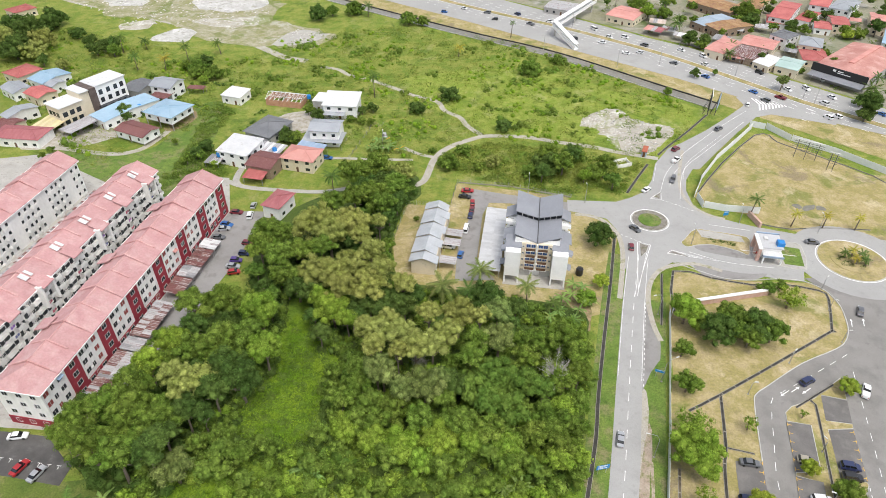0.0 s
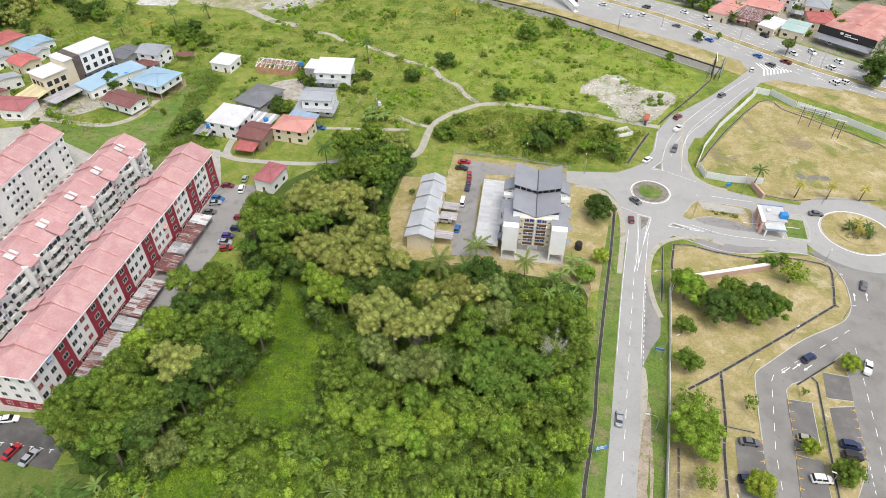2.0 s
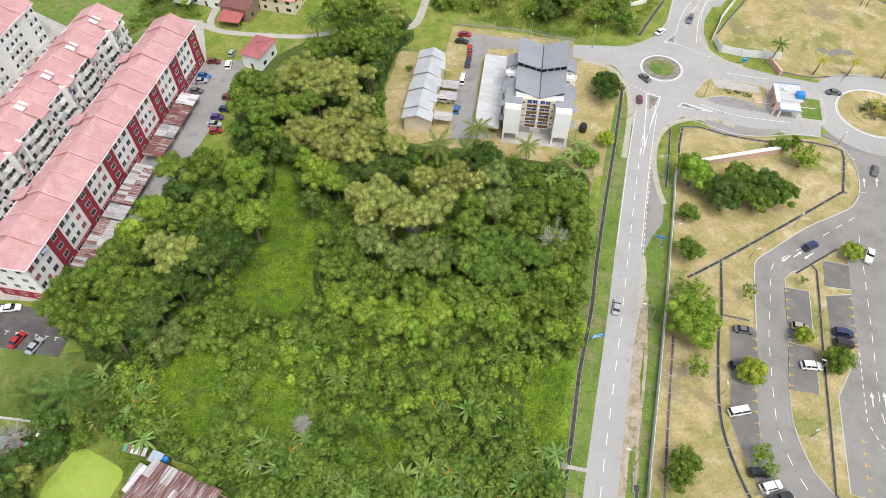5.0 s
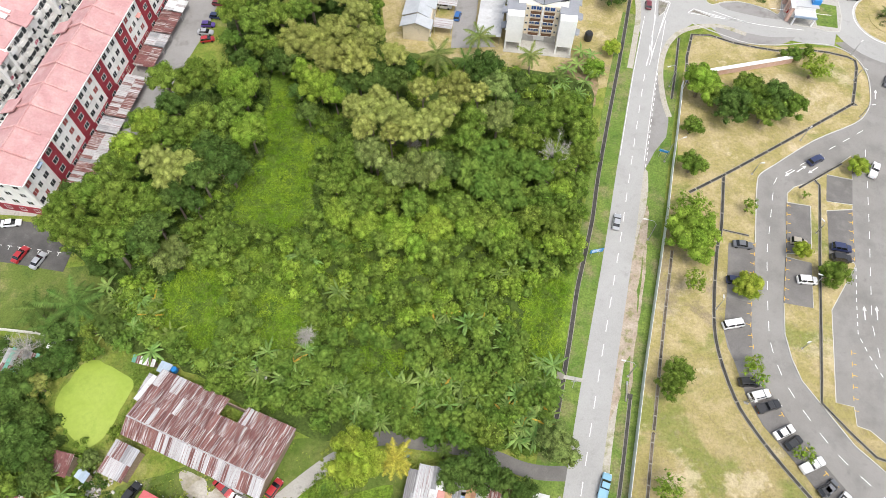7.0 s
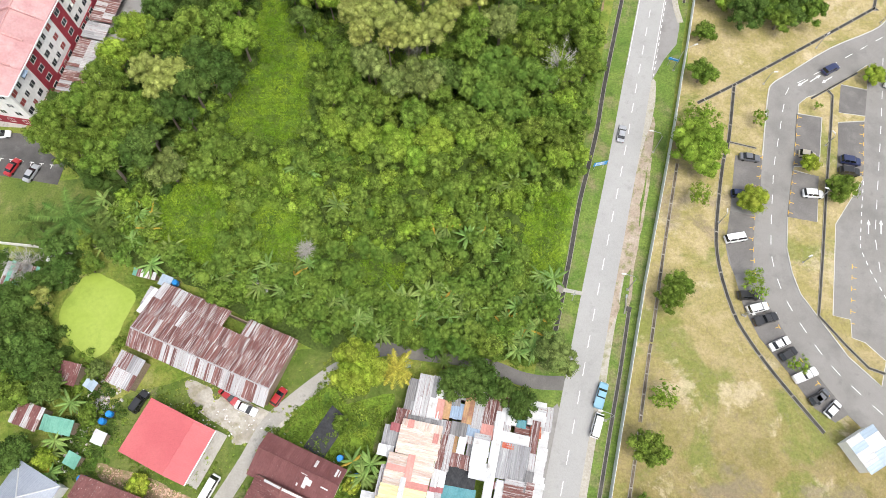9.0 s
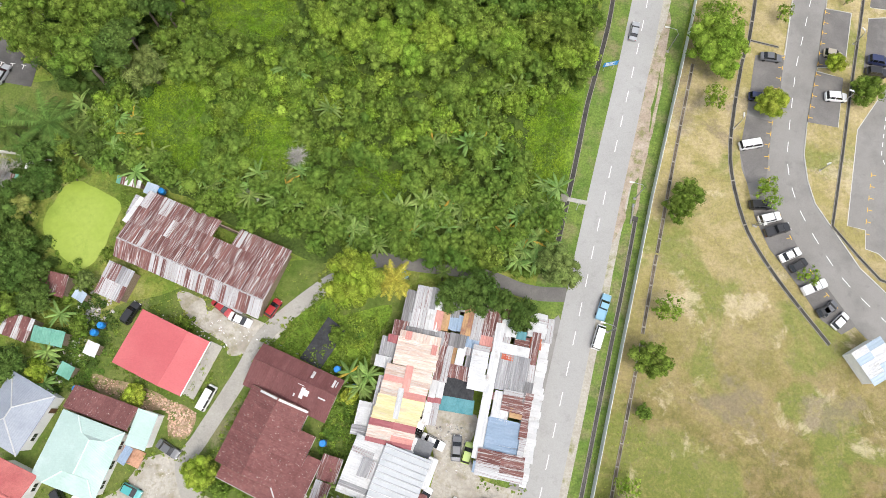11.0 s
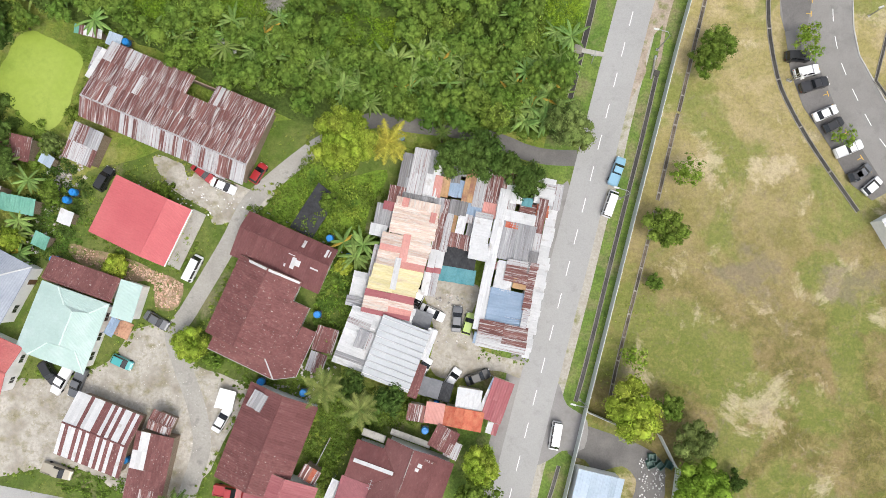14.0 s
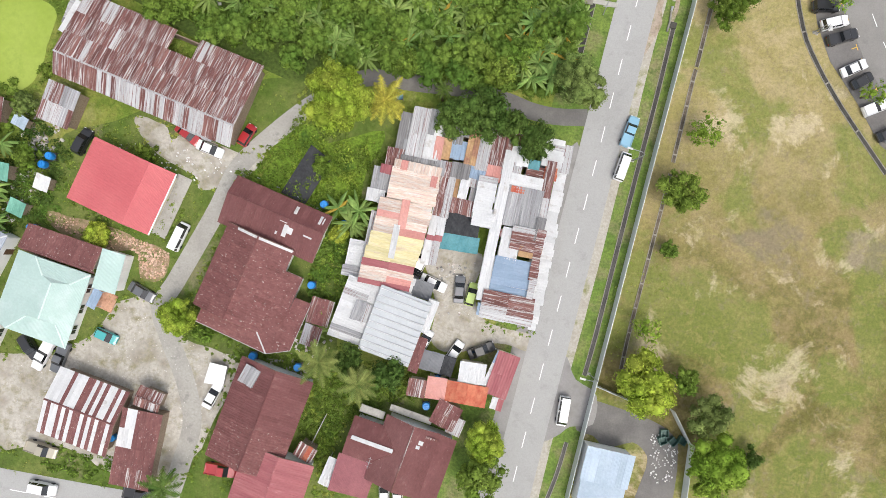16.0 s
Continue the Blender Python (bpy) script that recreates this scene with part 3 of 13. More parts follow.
RUBBLE_LOT = [(56.7, 245.8), (64.4, 255.9), (74.0, 261.2), (81.7, 249.1), (92.5, 243.3), (92.4, 237.7), (84.0, 225.7), (76.8, 221.4), (67.3, 223.7), (67.2, 229.7), (61.8, 240.1)]
patch("ground_fresh_grass", [(-19.9, 289.3), (21.3, 301.7), (47.4, 300.6), (79.3, 277.1), (113.2, 257.2), (96.9, 238.1), (84.3, 218.9), (65.3, 229.2), (48.3, 231.3), (26.7, 234.3), (9.5, 247.0), (-9.2, 267.0)], 0.021, GRASS_FRESH, "fresh light green grassland", "grass", 5.0, 6, 18)
patch("ground_rubble_lot", [(56.7, 245.8), (64.4, 255.9), (74.0, 261.2), (81.7, 249.1), (92.5, 243.3), (92.4, 237.7), (84.0, 225.7), (76.8, 221.4), (67.3, 223.7), (67.2, 229.7), (61.8, 240.1)], 0.05, GRAVELLY, "pale bulldozed rubble ground", "rubble", 3.0, 5, 14)
patch("ground_rubble_north", [(-208.8, 391.4), (-190.5, 375.1), (-162.7, 369.9), (-145.5, 356.4), (-126.8, 338.4), (-102.9, 330.6), (-90.0, 330.1), (-72.7, 326.7), (-58.3, 345.1), (-80.7, 360.0), (-99.8, 376.1), (-94.6, 399.3), (-109.6, 408.4), (-161.0, 419.2), (-243.0, 418.0)], 0.05, CLEARED, "cleared ground with grass and pale rubble", "rubble", 4.0, 5, 15)
patch("ground_far_settlement", [(33.4, 413.5), (65.1, 388.5), (90.8, 366.6), (111.1, 348.3), (129.3, 335.4), (146.7, 315.0), (164.9, 293.2), (184.1, 273.0), (198.6, 257.5)] + [(330.0, 250.0), (520.0, 420.0), (420.0, 620.0), (60.0, 620.0)], 0.02, SETTLED, "bare and grassy ground between far houses", "ground")


def road(name, line, width, z, material, label, steps=6):
    pts = smooth_line(line, steps) if steps > 1 else line
    return solo(name, strip(Geo(), pts, width / 2, -width / 2, -0.3, z).mesh(name, material), label, "road", "structure")


def dashes(name, line, length, gap, width, z, label, offset=0.0, start=0.0, material=None, joined=False):
    """Painted strokes along a line, each a thin slab of its own."""
    pts = offset_line(line, offset) if offset else line
    holder = thing(name, pts[0][0], pts[0][1], 0, 0, label, "road marking", kind="structure")
    if joined:
        g = Geo()
        for x, y, a in along(pts, length + gap, start):
            b = Geo().box(-length / 2, -width / 2, 0, length / 2, width / 2, 0.012).moved(pose(x, y, z, 0, 0, a))
            g.add(b.v, b.f)
        bpy.data.objects.remove(holder)
        return solo(name, g.mesh(name, PAINT_WHITE), label, "road marking", "structure")
    me = Geo().box(-length / 2, -width / 2, 0, length / 2, width / 2, 0.012).mesh("stroke", material or PAINT_WHITE)
    for x, y, a in along(pts, length + gap, start):
        part("stroke", me, holder, m=pose(x - pts[0][0], y - pts[0][1], z, 0, 0, a))
    return holder


def line_paint(name, line, width, z, label, offset=0.0, material=None):
    pts = offset_line(line, offset) if offset else line
    return solo(name, strip(Geo(), pts, width / 2, -width / 2, z - 0.01, z + 0.012).mesh(name, material or PAINT_WHITE), label, "road marking", "structure")


RW = 6.3
main_fine = smooth_line(MAIN_ROAD, 5)
road("road_main", MAIN_ROAD, RW, 0.084, ASPHALT, "worn grey two-lane asphalt road", 5)
dashes("centre_line_main", main_fine, 2.6, 2.95, 0.13, 0.09, "white dashed centre line")
line_paint("edge_line_west", main_fine[26:], 0.1, 0.09, "thin white road edge line", 2.9)
line_paint("edge_line_east", main_fine[26:], 0.1, 0.09, "thin white road edge line", -2.9)
road("lane_village", [(24.3, 35.1), (19.4, 35.3), (15.4, 36.2), (11.8, 37.7), (5.5, 39.6), (-2.6, 40.7), (-10.7, 41.6), (-16.1, 39.2), (-21.5, 36.1)], 2.7, 0.06, ASPHALT_DARK, "narrow asphalt lane into the village")
road("lane_village_south", [(-16.5, 39.0), (-20.6, 36.6), (-26.9, 31.6), (-31.3, 27.2), (-34.5, 20.9), (-38.1, 14.6), (-41.2, 9.3), (-43.5, 5.3), (-42.1, 0.3), (-39.5, -6.8), (-38.6, -13.1), (-40.6, -20.2), (-43.1, -27.3)], 3.0, 0.062, LANE_PAVING, "narrow grey concrete village lane")
road("road_south", [(-98.5, -17.2), (-74.3, -22.0), (-59.1, -24.9), (-39.5, -28.7), (-19.0, -34.6)], 6.2, 0.06, ASPHALT, "asphalt road at the village's edge")
dashes("centre_line_south", [(-98.5, -17.2), (-74.3, -22.0), (-59.1, -24.9), (-39.5, -28.7)], 2.6, 2.9, 0.13, 0.062, "white dashed centre line", joined=True)

# junction, roundabout and the entrance
patch("road_junction", [(55.1, 151.8), (56.3, 159.5), (57.2, 165.9), (56.5, 171.7), (54.5, 177.2), (48.4, 179.6), (42.2, 181.7), (43.0, 188.2), (59.8, 187.3), (64.7, 189.6), (71.1, 193.8), (75.8, 201.9), (79.9, 213.4), (88.1, 225.3), (94.1, 229.4), (107.5, 240.4), (121.2, 253.4), (130.9, 263.4)] + [(133.3, 255.8), (123.3, 243.5), (115.4, 235.3), (100.4, 218.8), (92.6, 209.1), (88.3, 202.0), (86.2, 194.9), (85.9, 186.2), (88.3, 180.4), (93.4, 177.4), (102.1, 173.3), (112.4, 169.9), (116.2, 168.8), (114.4, 159.6), (110.4, 154.5), (106.9, 145.7), (99.6, 146.8), (95.5, 148.0), (91.6, 146.1), (84.0, 146.8), (77.2, 150.2), (74.3, 153.9), (70.4, 154.4), (66.6, 151.8), (62.6, 147.9), (59.2, 140.0), (57.1, 138.8)],
      0.066, ASPHALT, "asphalt junction round the roundabout", "road")
patch("road_layby", [(47.9, 102.0), (52.6, 110.0), (56.2, 114.5), (57.5, 119.1), (58.2, 123.0), (58.1, 131.4), (59.8, 142.3), (56.9, 149.4)], 0.064, ASPHALT_MID, "asphalt lay-by beside the road", "road")
RB = 68.7, 176.4


def roundabout(name, x, y, r, apron, grass_mat, label):
    t = thing(name, x, y, 0, 0.0, label, "roundabout", kind="structure")
    ring = lambda r0: [(r0 * math.cos(a), r0 * math.sin(a)) for a in (2 * math.pi * k / 48 for k in range(48))]
    line = ring(r + 0.25)
    part("painted_ring", strip(Geo(), line + line[:1], 0.12, -0.12, 0.0, 0.08).mesh("painted_ring", PAINT_WHITE), t)
    part("kerb", Geo().prism(ring(r), 0.0, 0.16).mesh("kerb", KERB), t)
    part("apron", Geo().prism(ring(r - 0.3), 0.0, 0.19).mesh("apron", apron), t)
    part("grass", Geo().prism(ring(r * 0.62), 0.0, 0.30).mesh("grass", grass_mat), t)
    return t


roundabout("roundabout", *RB, 6.0, COBBLE, GRASS_LUSH, "round kerbed island with a dark stone ring and grass")
RING2 = (126.0, 155.8)
ring = lambda c, r, n=40: [(c[0] + r * math.cos(a), c[1] + r * math.sin(a)) for a in (2 * math.pi * k / n for k in range(n))]
patch("road_entrance_ring", ring(RING2, 18.0), 0.064, ASPHALT, "asphalt ring road inside the gate", "road")
roundabout("roundabout", *RING2, 10.2, GRASS_DRY, GRASS_DRY, "large kerbed grass island with shrubs")
patch("road_entrance_east", [(126.0, 170.0), (330.0, 120.0), (330.0, 90.0), (138.0, 140.0)], 0.060, ASPHALT, "asphalt road beyond the gate", "road")

# internal road and car parks
LOT = [(107.5, 147.1), (111.4, 141.2), (112.4, 134.8), (110.4, 126.5), (107.5, 121.7), (103.4, 118.6), (92.3, 113.5)] + [(80.7, 106.1), (76.7, 103.4), (75.3, 100.8), (73.2, 93.2), (71.0, 84.6), (65.1, 84.6), (64.5, 82.6), (63.0, 76.3), (61.8, 71.5), (59.5, 63.5), (59.5, 59.9), (60.2, 56.9), (60.6, 53.4), (60.9, 50.0), (62.9, 43.9), (67.2, 37.1), (70.7, 30.5), (74.1, 27.8), (76.7, 29.2), (82.2, 22.6)] + [(110.0, 5.0), (150.0, -20.0), (210.0, 60.0), (170.0, 150.0), (140.0, 150.0)]
patch("road_campus", LOT, 0.062, CAMPUS_ASPHALT, "asphalt campus road with parking lanes", "road")


def island(name, pts, label, mat=None, steps=1):
    """A kerbed island: a pale kerb ring with the cover inside it."""
    loop = smooth_loop(pts, steps) if steps > 1 else pts
    n = len(loop)
    if sum(loop[i][0] * loop[(i + 1) % n][1] - loop[(i + 1) % n][0] * loop[i][1] for i in range(n)) < 0:
        loop = loop[::-1]
    c = (sum(p[0] for p in loop) / n, sum(p[1] for p in loop) / n)
    loop = [(x - c[0], y - c[1]) for x, y in loop]
    t = thing(name, c[0], c[1], 0, 0, label, "traffic island", kind="structure")
    inner = offset_line(loop + loop[:1], 0.18)[:-1]
    part("kerb", Geo().prism(loop, 0.0, 0.17).mesh("kerb", KERB), t)
    part("cover", Geo().prism(inner, 0.0, 0.19).mesh("cover", mat or GRASS_DRY), t)
    return t


island("island_gate", [(75.7, 164.0), (77.6, 166.5), (82.3, 171.5), (87.9, 170.4), (97.7, 167.4), (96.8, 162.2), (94.9, 158.0), (92.2, 160.1), (85.7, 163.0), (80.8, 163.0), (77.2, 161.9)], "kerbed grass island at the gate", None, 3)
patch("island_gate_path", [(82.7, 171.3), (87.9, 170.1), (95.9, 167.4), (96.0, 164.4), (90.5, 165.4), (83.1, 167.1)], 0.21, CONCRETE, "pale concrete path on the island", "path")
JN = 0.088
island("island_booth", [(98.6, 166.0), (102.0, 167.7), (109.9, 164.7), (113.3, 163.3), (110.1, 151.2), (103.1, 152.7), (97.4, 154.4), (96.3, 158.8)], "kerbed paved island under the gate house", CONCRETE, 2)
patch("parking_strip", [(79.2, 162.2), (83.2, 163.0), (87.9, 162.7), (92.2, 160.1), (95.6, 156.2), (91.1, 156.7), (86.5, 158.0), (81.1, 160.1)], 0.072, ASPHALT_MID, "worn asphalt parking strip", "parking", 0.2, 3, 80)
patch("parking_strip", [(76.3, 152.9), (82.0, 151.4), (90.3, 149.2), (97.2, 149.2), (93.0, 146.6), (87.7, 146.1), (81.5, 147.0), (77.5, 148.9)], 0.072, ASPHALT_MID, "worn asphalt parking strip", "parking", 0.2, 3, 81)
road("footpath", [(44.4, 179.6), (49.4, 178.7), (53.8, 175.2), (56.4, 168.1), (56.1, 159.5), (53.8, 149.4), (50.6, 137.7)], 1.5, 0.09, SHOULDER, "worn pale path beside the road", 4)
road("footpath", [(84.1, 150.2), (76.8, 153.6), (68.2, 152.1), (63.3, 148.2), (60.1, 142.3), (58.3, 135.5), (57.6, 127.0), (58.1, 121.0)], 1.4, 0.092, SHOULDER, "worn pale path beside the road", 4)
road("footpath", [(93.1, 223.8), (86.6, 205.1), (84.2, 193.2), (85.5, 185.2), (89.4, 179.8), (94.1, 177.4)], 1.2, 0.091, SHOULDER, "worn pale path round the bend", 4)
for pts in ([(61.9, 164.5), (65.6, 162.7), (60.9, 151.8), (56.8, 141.8)], [(69.8, 158.7), (71.7, 160.3), (77.9, 157.4), (84.7, 154.9)], [(72.2, 189.6), (75.8, 188.7), (77.1, 194.2)]):
    loop = pts + pts[:1]
    line_paint("splitter_outline", loop, 0.16, JN, "white outline of a splitter island")
for pts in ([(62.2, 163.7), (65.0, 162.4), (63.4, 159.0), (61.5, 157.1)], [(70.5, 159.0), (71.9, 159.8), (75.8, 157.2)], [(73.3, 190.3), (75.5, 189.3), (76.5, 193.2)]):
    island("island_splitter", pts, "small dark kerbed splitter island", COBBLE)
for pts in ([(130.6, 258.6), (114.7, 243.9), (100.8, 229.8), (91.8, 219.9), (82.5, 206.9), (77.2, 194.8)], [(126.1, 248.4), (111.2, 232.8), (99.7, 220.7), (91.9, 212.4), (86.9, 203.4), (82.2, 188.4)]):
    line_paint("junction_line", smooth_line(pts, 4), 0.12, JN, "white lane line at the junction")
for pts in ([(76.2, 188.4), (80.9, 185.2), (85.4, 181.6)], [(57.8, 168.1), (61.8, 165.1), (65.7, 162.9)], [(76.3, 201.6), (80.2, 213.0)], [(112.3, 236.1), (101.4, 224.6), (91.5, 213.1), (87.0, 201.6)]):
    dashes("give_way_line", smooth_line(pts, 3), 0.8, 0.7, 0.16, JN, "white dashed give way line", joined=True)
for pts in ([(87.8, 174.1), (94.4, 172.4), (100.1, 171.0)], [(76.8, 159.5), (85.5, 154.9), (94.0, 152.9), (100.3, 151.9)], [(71.9, 160.3), (77.8, 156.9), (84.7, 154.9)]):
    line_paint("junction_line", smooth_line(pts, 3), 0.12, JN, "white lane line at the entrance")
for pts in ([(81.1, 197.5), (84.4, 205.1), (88.0, 210.5)], [(60.7, 157.9), (57.1, 144.6), (55.2, 138.8)], [(63.4, 158.7), (59.4, 148.2), (55.9, 138.8)]):
    line_paint("junction_line", smooth_line(pts, 3), 0.12, JN, "white splitter line before the roundabout")
dashes("layby_line", [(57.5, 135.5), (53.7, 121.0), (49.5, 104.6)], 0.9, 0.9, 0.14, 0.094, "short white dashes along the lay-by", joined=True)
island("island_parking", [(99.8, 108.8), (89.9, 102.0), (83.7, 99.7), (81.5, 97.9), (80.9, 95.3), (86.0, 94.3), (82.6, 81.6), (77.3, 81.9), (76.9, 80.9), (81.9, 79.3), (79.4, 68.7), (73.5, 69.9), (71.9, 62.9), (71.9, 57.5), (72.7, 52.8), (75.3, 47.8), (79.3, 40.1), (82.7, 36.2), (84.4, 34.4), (86.5, 39.3), (83.3, 43.0), (81.0, 43.9), (81.6, 47.6), (78.3, 48.4), (83.3, 68.1), (91.6, 78.6), (91.5, 79.6), (87.2, 79.8), (89.5, 93.0), (95.4, 93.3), (95.9, 94.7), (90.3, 95.6), (92.6, 103.1), (98.1, 101.7)], "kerbed grass strip between parking lanes")
for k, quad in enumerate(([(80.6, 95.2), (85.9, 94.1), (82.7, 81.8), (77.3, 82.0)], [(76.8, 80.8), (82.1, 79.4), (79.4, 68.6), (73.5, 69.8)], [(92.3, 103.0), (97.9, 101.4), (95.9, 94.9), (90.1, 95.8)],
                          [(89.4, 92.8), (95.3, 93.1), (91.8, 79.6), (86.3, 80.5)], [(65.0, 84.4), (70.9, 84.3), (68.8, 75.3), (63.0, 76.3)], [(61.7, 71.3), (66.7, 69.9), (64.0, 57.8), (60.2, 56.9), (59.5, 63.5)],
                          [(60.6, 53.3), (64.8, 53.4), (68.5, 43.7), (74.9, 32.8), (76.9, 29.3), (74.1, 27.8), (70.7, 30.5), (67.2, 37.1), (62.9, 43.9), (60.9, 50.0)],
                          [(91.5, 78.5), (97.2, 81.2), (86.5, 39.3), (81.0, 43.9), (81.6, 47.6), (78.3, 48.4), (83.3, 68.1)])):
    patch("parking_bay", quad, 0.2 if k in (0, 1, 2, 3) else 0.07, CAMPUS_ASPHALT if k == 7 else ASPHALT_DARK, "dark asphalt parking bays", "parking")
LOT_KERB = smooth_line([(70.4, 154.4), (77.2, 150.2), (84.0, 146.8), (91.6, 146.1), (99.6, 146.8), (106.9, 145.7), (111.4, 141.2), (112.4, 134.8), (110.4, 126.5), (107.5, 121.7), (103.4, 118.6), (92.3, 113.5)] + [(80.7, 106.1), (76.7, 103.4), (75.3, 100.8), (73.2, 93.2), (71.0, 84.6)], 3)
solo("kerb_campus", strip(Geo(), LOT_KERB, 0.12, -0.12, 0.0, 0.16).mesh("kerb_campus", KERB), "pale concrete kerb along the campus road", "kerb", "structure")
CAMPUS_LINE = smooth_line([(104.4, 116.1), (90.5, 108.0), (80.9, 102.5), (78.6, 98.6), (75.6, 89.7), (73.2, 82.6), (71.5, 75.7), (69.7, 67.8), (68.6, 61.5), (68.7, 56.6), (69.6, 51.8), (71.8, 46.0), (75.5, 38.7), (80.6, 32.3), (83.8, 28.7)], 4)
dashes("lane_line_campus", CAMPUS_LINE, 2.2, 2.6, 0.12, 0.085, "white dashed lane line")
dashes("lane_line_east", [(103.7, 109.6), (100.7, 98.7), (98.1, 89.7), (93.9, 75.7), (90.8, 65.3), (89.7, 55.4)], 2.2, 2.6, 0.12, 0.09, "white dashed lane line", joined=True)
dashes("lane_line_south", [(91.4, 77.8), (89.2, 70.4), (87.1, 62.7), (88.0, 57.8), (89.7, 51.8)], 0.9, 1.0, 0.14, 0.09, "short white dashed line", joined=True)


def bay_marks(name, line, step, depth, side, z, paint=None):
    """Yellow T marks at the open ends of parking bays along a line."""
    t = thing(name, line[0][0], line[0][1], 0, 0, "yellow T-shaped parking bay marks" if paint is None else "white T-shaped parking bay marks", "road marking", kind="structure")
    me = Geo().box(-0.5, -0.06, 0, 0.5, 0.06, 0.012).box(-0.06, -0.06, 0, 0.06, 0.9 * side, 0.0125).mesh("bay_mark", paint or PAINT_YELLOW)
    for x, y, a in along(line, step, 0.3):
        part("bay_mark", me, t, m=pose(x - line[0][0], y - line[0][1], z, 0, 0, a))


bay_marks("bay_marks", [(70.9, 84.3), (68.1, 74.4)], 2.45, 5, -1, 0.09)
bay_marks("bay_marks", [(66.7, 69.9), (65.3, 64.6), (64.5, 57.5)], 2.45, 5, -1, 0.09)
bay_marks("bay_marks", [(64.9, 53.4), (67.6, 44.8), (71.1, 37.6), (74.7, 31.6)], 2.45, 5, -1, 0.09)
bay_marks("bay_marks", [(80.7, 94.7), (77.2, 81.8)], 2.45, 5, 1, 0.22)
bay_marks("bay_marks", [(76.8, 80.5), (73.6, 69.9)], 2.45, 5, 1, 0.22)
bay_marks("bay_marks", [(95.0, 92.4), (91.7, 79.8)], 2.45, 5, -1, 0.22)
bay_marks("bay_marks", [(84.6, 59.0), (80.8, 44.8)], 2.45, 5, 1, 0.09)

# highway and canal
HW_NEAR = [(-150.0, 495.0), (-80.0, 440.0), (-1.5, 382.0), (63.3, 330.4), (111.2, 292.4), (149.6, 256.9), (182.6, 236.0), (300.0, 130.0)]
HW_MED = [(-150.0, 530.0), (-80.0, 470.0), (22.5, 391.0), (62.5, 364.0), (92.8, 339.7), (118.3, 316.0), (155.5, 272.5), (174.4, 253.8), (315.0, 120.0)]
HW_FAR = [(-150.0, 565.0), (-60.0, 490.0), (36.0, 410.0), (75.0, 377.0), (110.5, 345.8), (128.5, 332.0), (145.9, 312.8), (164.1, 291.2), (183.2, 271.3), (330.0, 125.0)]
patch("ground_highway_verge", [(-150.0, 480.0), (-1.5, 362.0), (51.4, 331.0), (103.7, 282.5), (125.0, 262.0), (182.0, 205.0), (300.0, 115.0)] + HW_NEAR[::-1], 0.03, GRASS_DRY, "dry grass verge beside the highway", "grass verge")
patch("road_highway", HW_NEAR + HW_FAR[::-1], 0.06, ASPHALT, "wide grey asphalt highway", "road")
med_fine = smooth_line(HW_MED, 4)
solo("median", strip(Geo(), med_fine, 1.7, -1.7, 0.0, 0.17).mesh("median", GRASS_DRY), "kerbed dry grass median strip", "traffic island", "structure")
line_paint("median_line", med_fine, 0.2, 0.08, "white highway edge line", 2.3)
line_paint("median_line", med_fine, 0.2, 0.08, "white highway edge line", -2.3)
for off in (6.0, 9.6, 13.2):
    dashes("lane_line_highway", med_fine, 3.0, 4.5, 0.2, 0.08, "white dashed highway lane line", off, joined=True)
for off in (-6.0, -9.6):
    dashes("lane_line_highway", med_fine, 3.0, 4.5, 0.2, 0.08, "white dashed highway lane line", off, joined=True)
CANAL = smooth_line([(-150.0, 470.0), (-60.0, 402.0), (8.0, 353.0), (56.0, 321.0), (97.0, 283.0), (119.0, 262.5)], 5)
solo("canal", strip(Geo(), CANAL, 3.2, -3.2, -0.2, 0.05).mesh("canal", WATER), "muddy grey canal water", "water", "structure")
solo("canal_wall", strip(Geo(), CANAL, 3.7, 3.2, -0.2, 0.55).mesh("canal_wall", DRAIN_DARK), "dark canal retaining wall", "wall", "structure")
solo("canal_wall", strip(Geo(), CANAL, -3.2, -3.6, -0.2, 0.3).mesh("canal_wall", CONCRETE), "concrete canal edge", "wall", "structure")
patch("road_slip", [(86.4, 209.4), (104.5, 230.1), (120.3, 249.9), (128.8, 259.1), (131.9, 264.8), (131.2, 272.8), (138.4, 273.0), (148.1, 265.6), (157.7, 259.1), (167.2, 253.3), (163.8, 246.0), (151.8, 251.0), (140.4, 255.5), (132.8, 252.8), (120.0, 238.9), (106.0, 222.4), (95.5, 209.6)], 0.063, ASPHALT, "asphalt slip road joining the highway", "road")
chevron = thing("chevron_marking", 137.4, 271.8, 0, 0.0, "white painted chevrons at the slip road", "road marking", kind="structure")
CH_A, CH_B, CH_C = Vector((0, 0, 0.09)), Vector((-0.9, -12.5, 0.09)), Vector((13.5, -8.4, 0.09))
for k in range(9):
    one, two, tip = CH_A.lerp(CH_C, k / 9), CH_B.lerp(CH_C, k / 9), CH_C
    mid = one.lerp(two, 0.5).lerp(tip, 0.12)
    way = (tip - one.lerp(two, 0.5)).normalized() * 0.7
    part("chevron", Geo().add([one, one + way, mid + way, mid, two, two + way], [(0, 3, 2, 1), (4, 5, 2, 3)]).mesh("chevron", PAINT_WHITE), chevron)

# tracks in the wild grass
T_MAIN = [(-12.6, 195.8), (-7.1, 200.2), (-3.5, 215.7), (2.2, 224.9), (12.4, 232.3), (18.7, 234.4), (32.9, 233.6), (46.9, 229.2), (58.6, 226.0), (67.4, 222.1), (82.0, 217.2)]
road("track", T_MAIN, 2.6, 0.05, TRACK, "pale dirt track through grass")
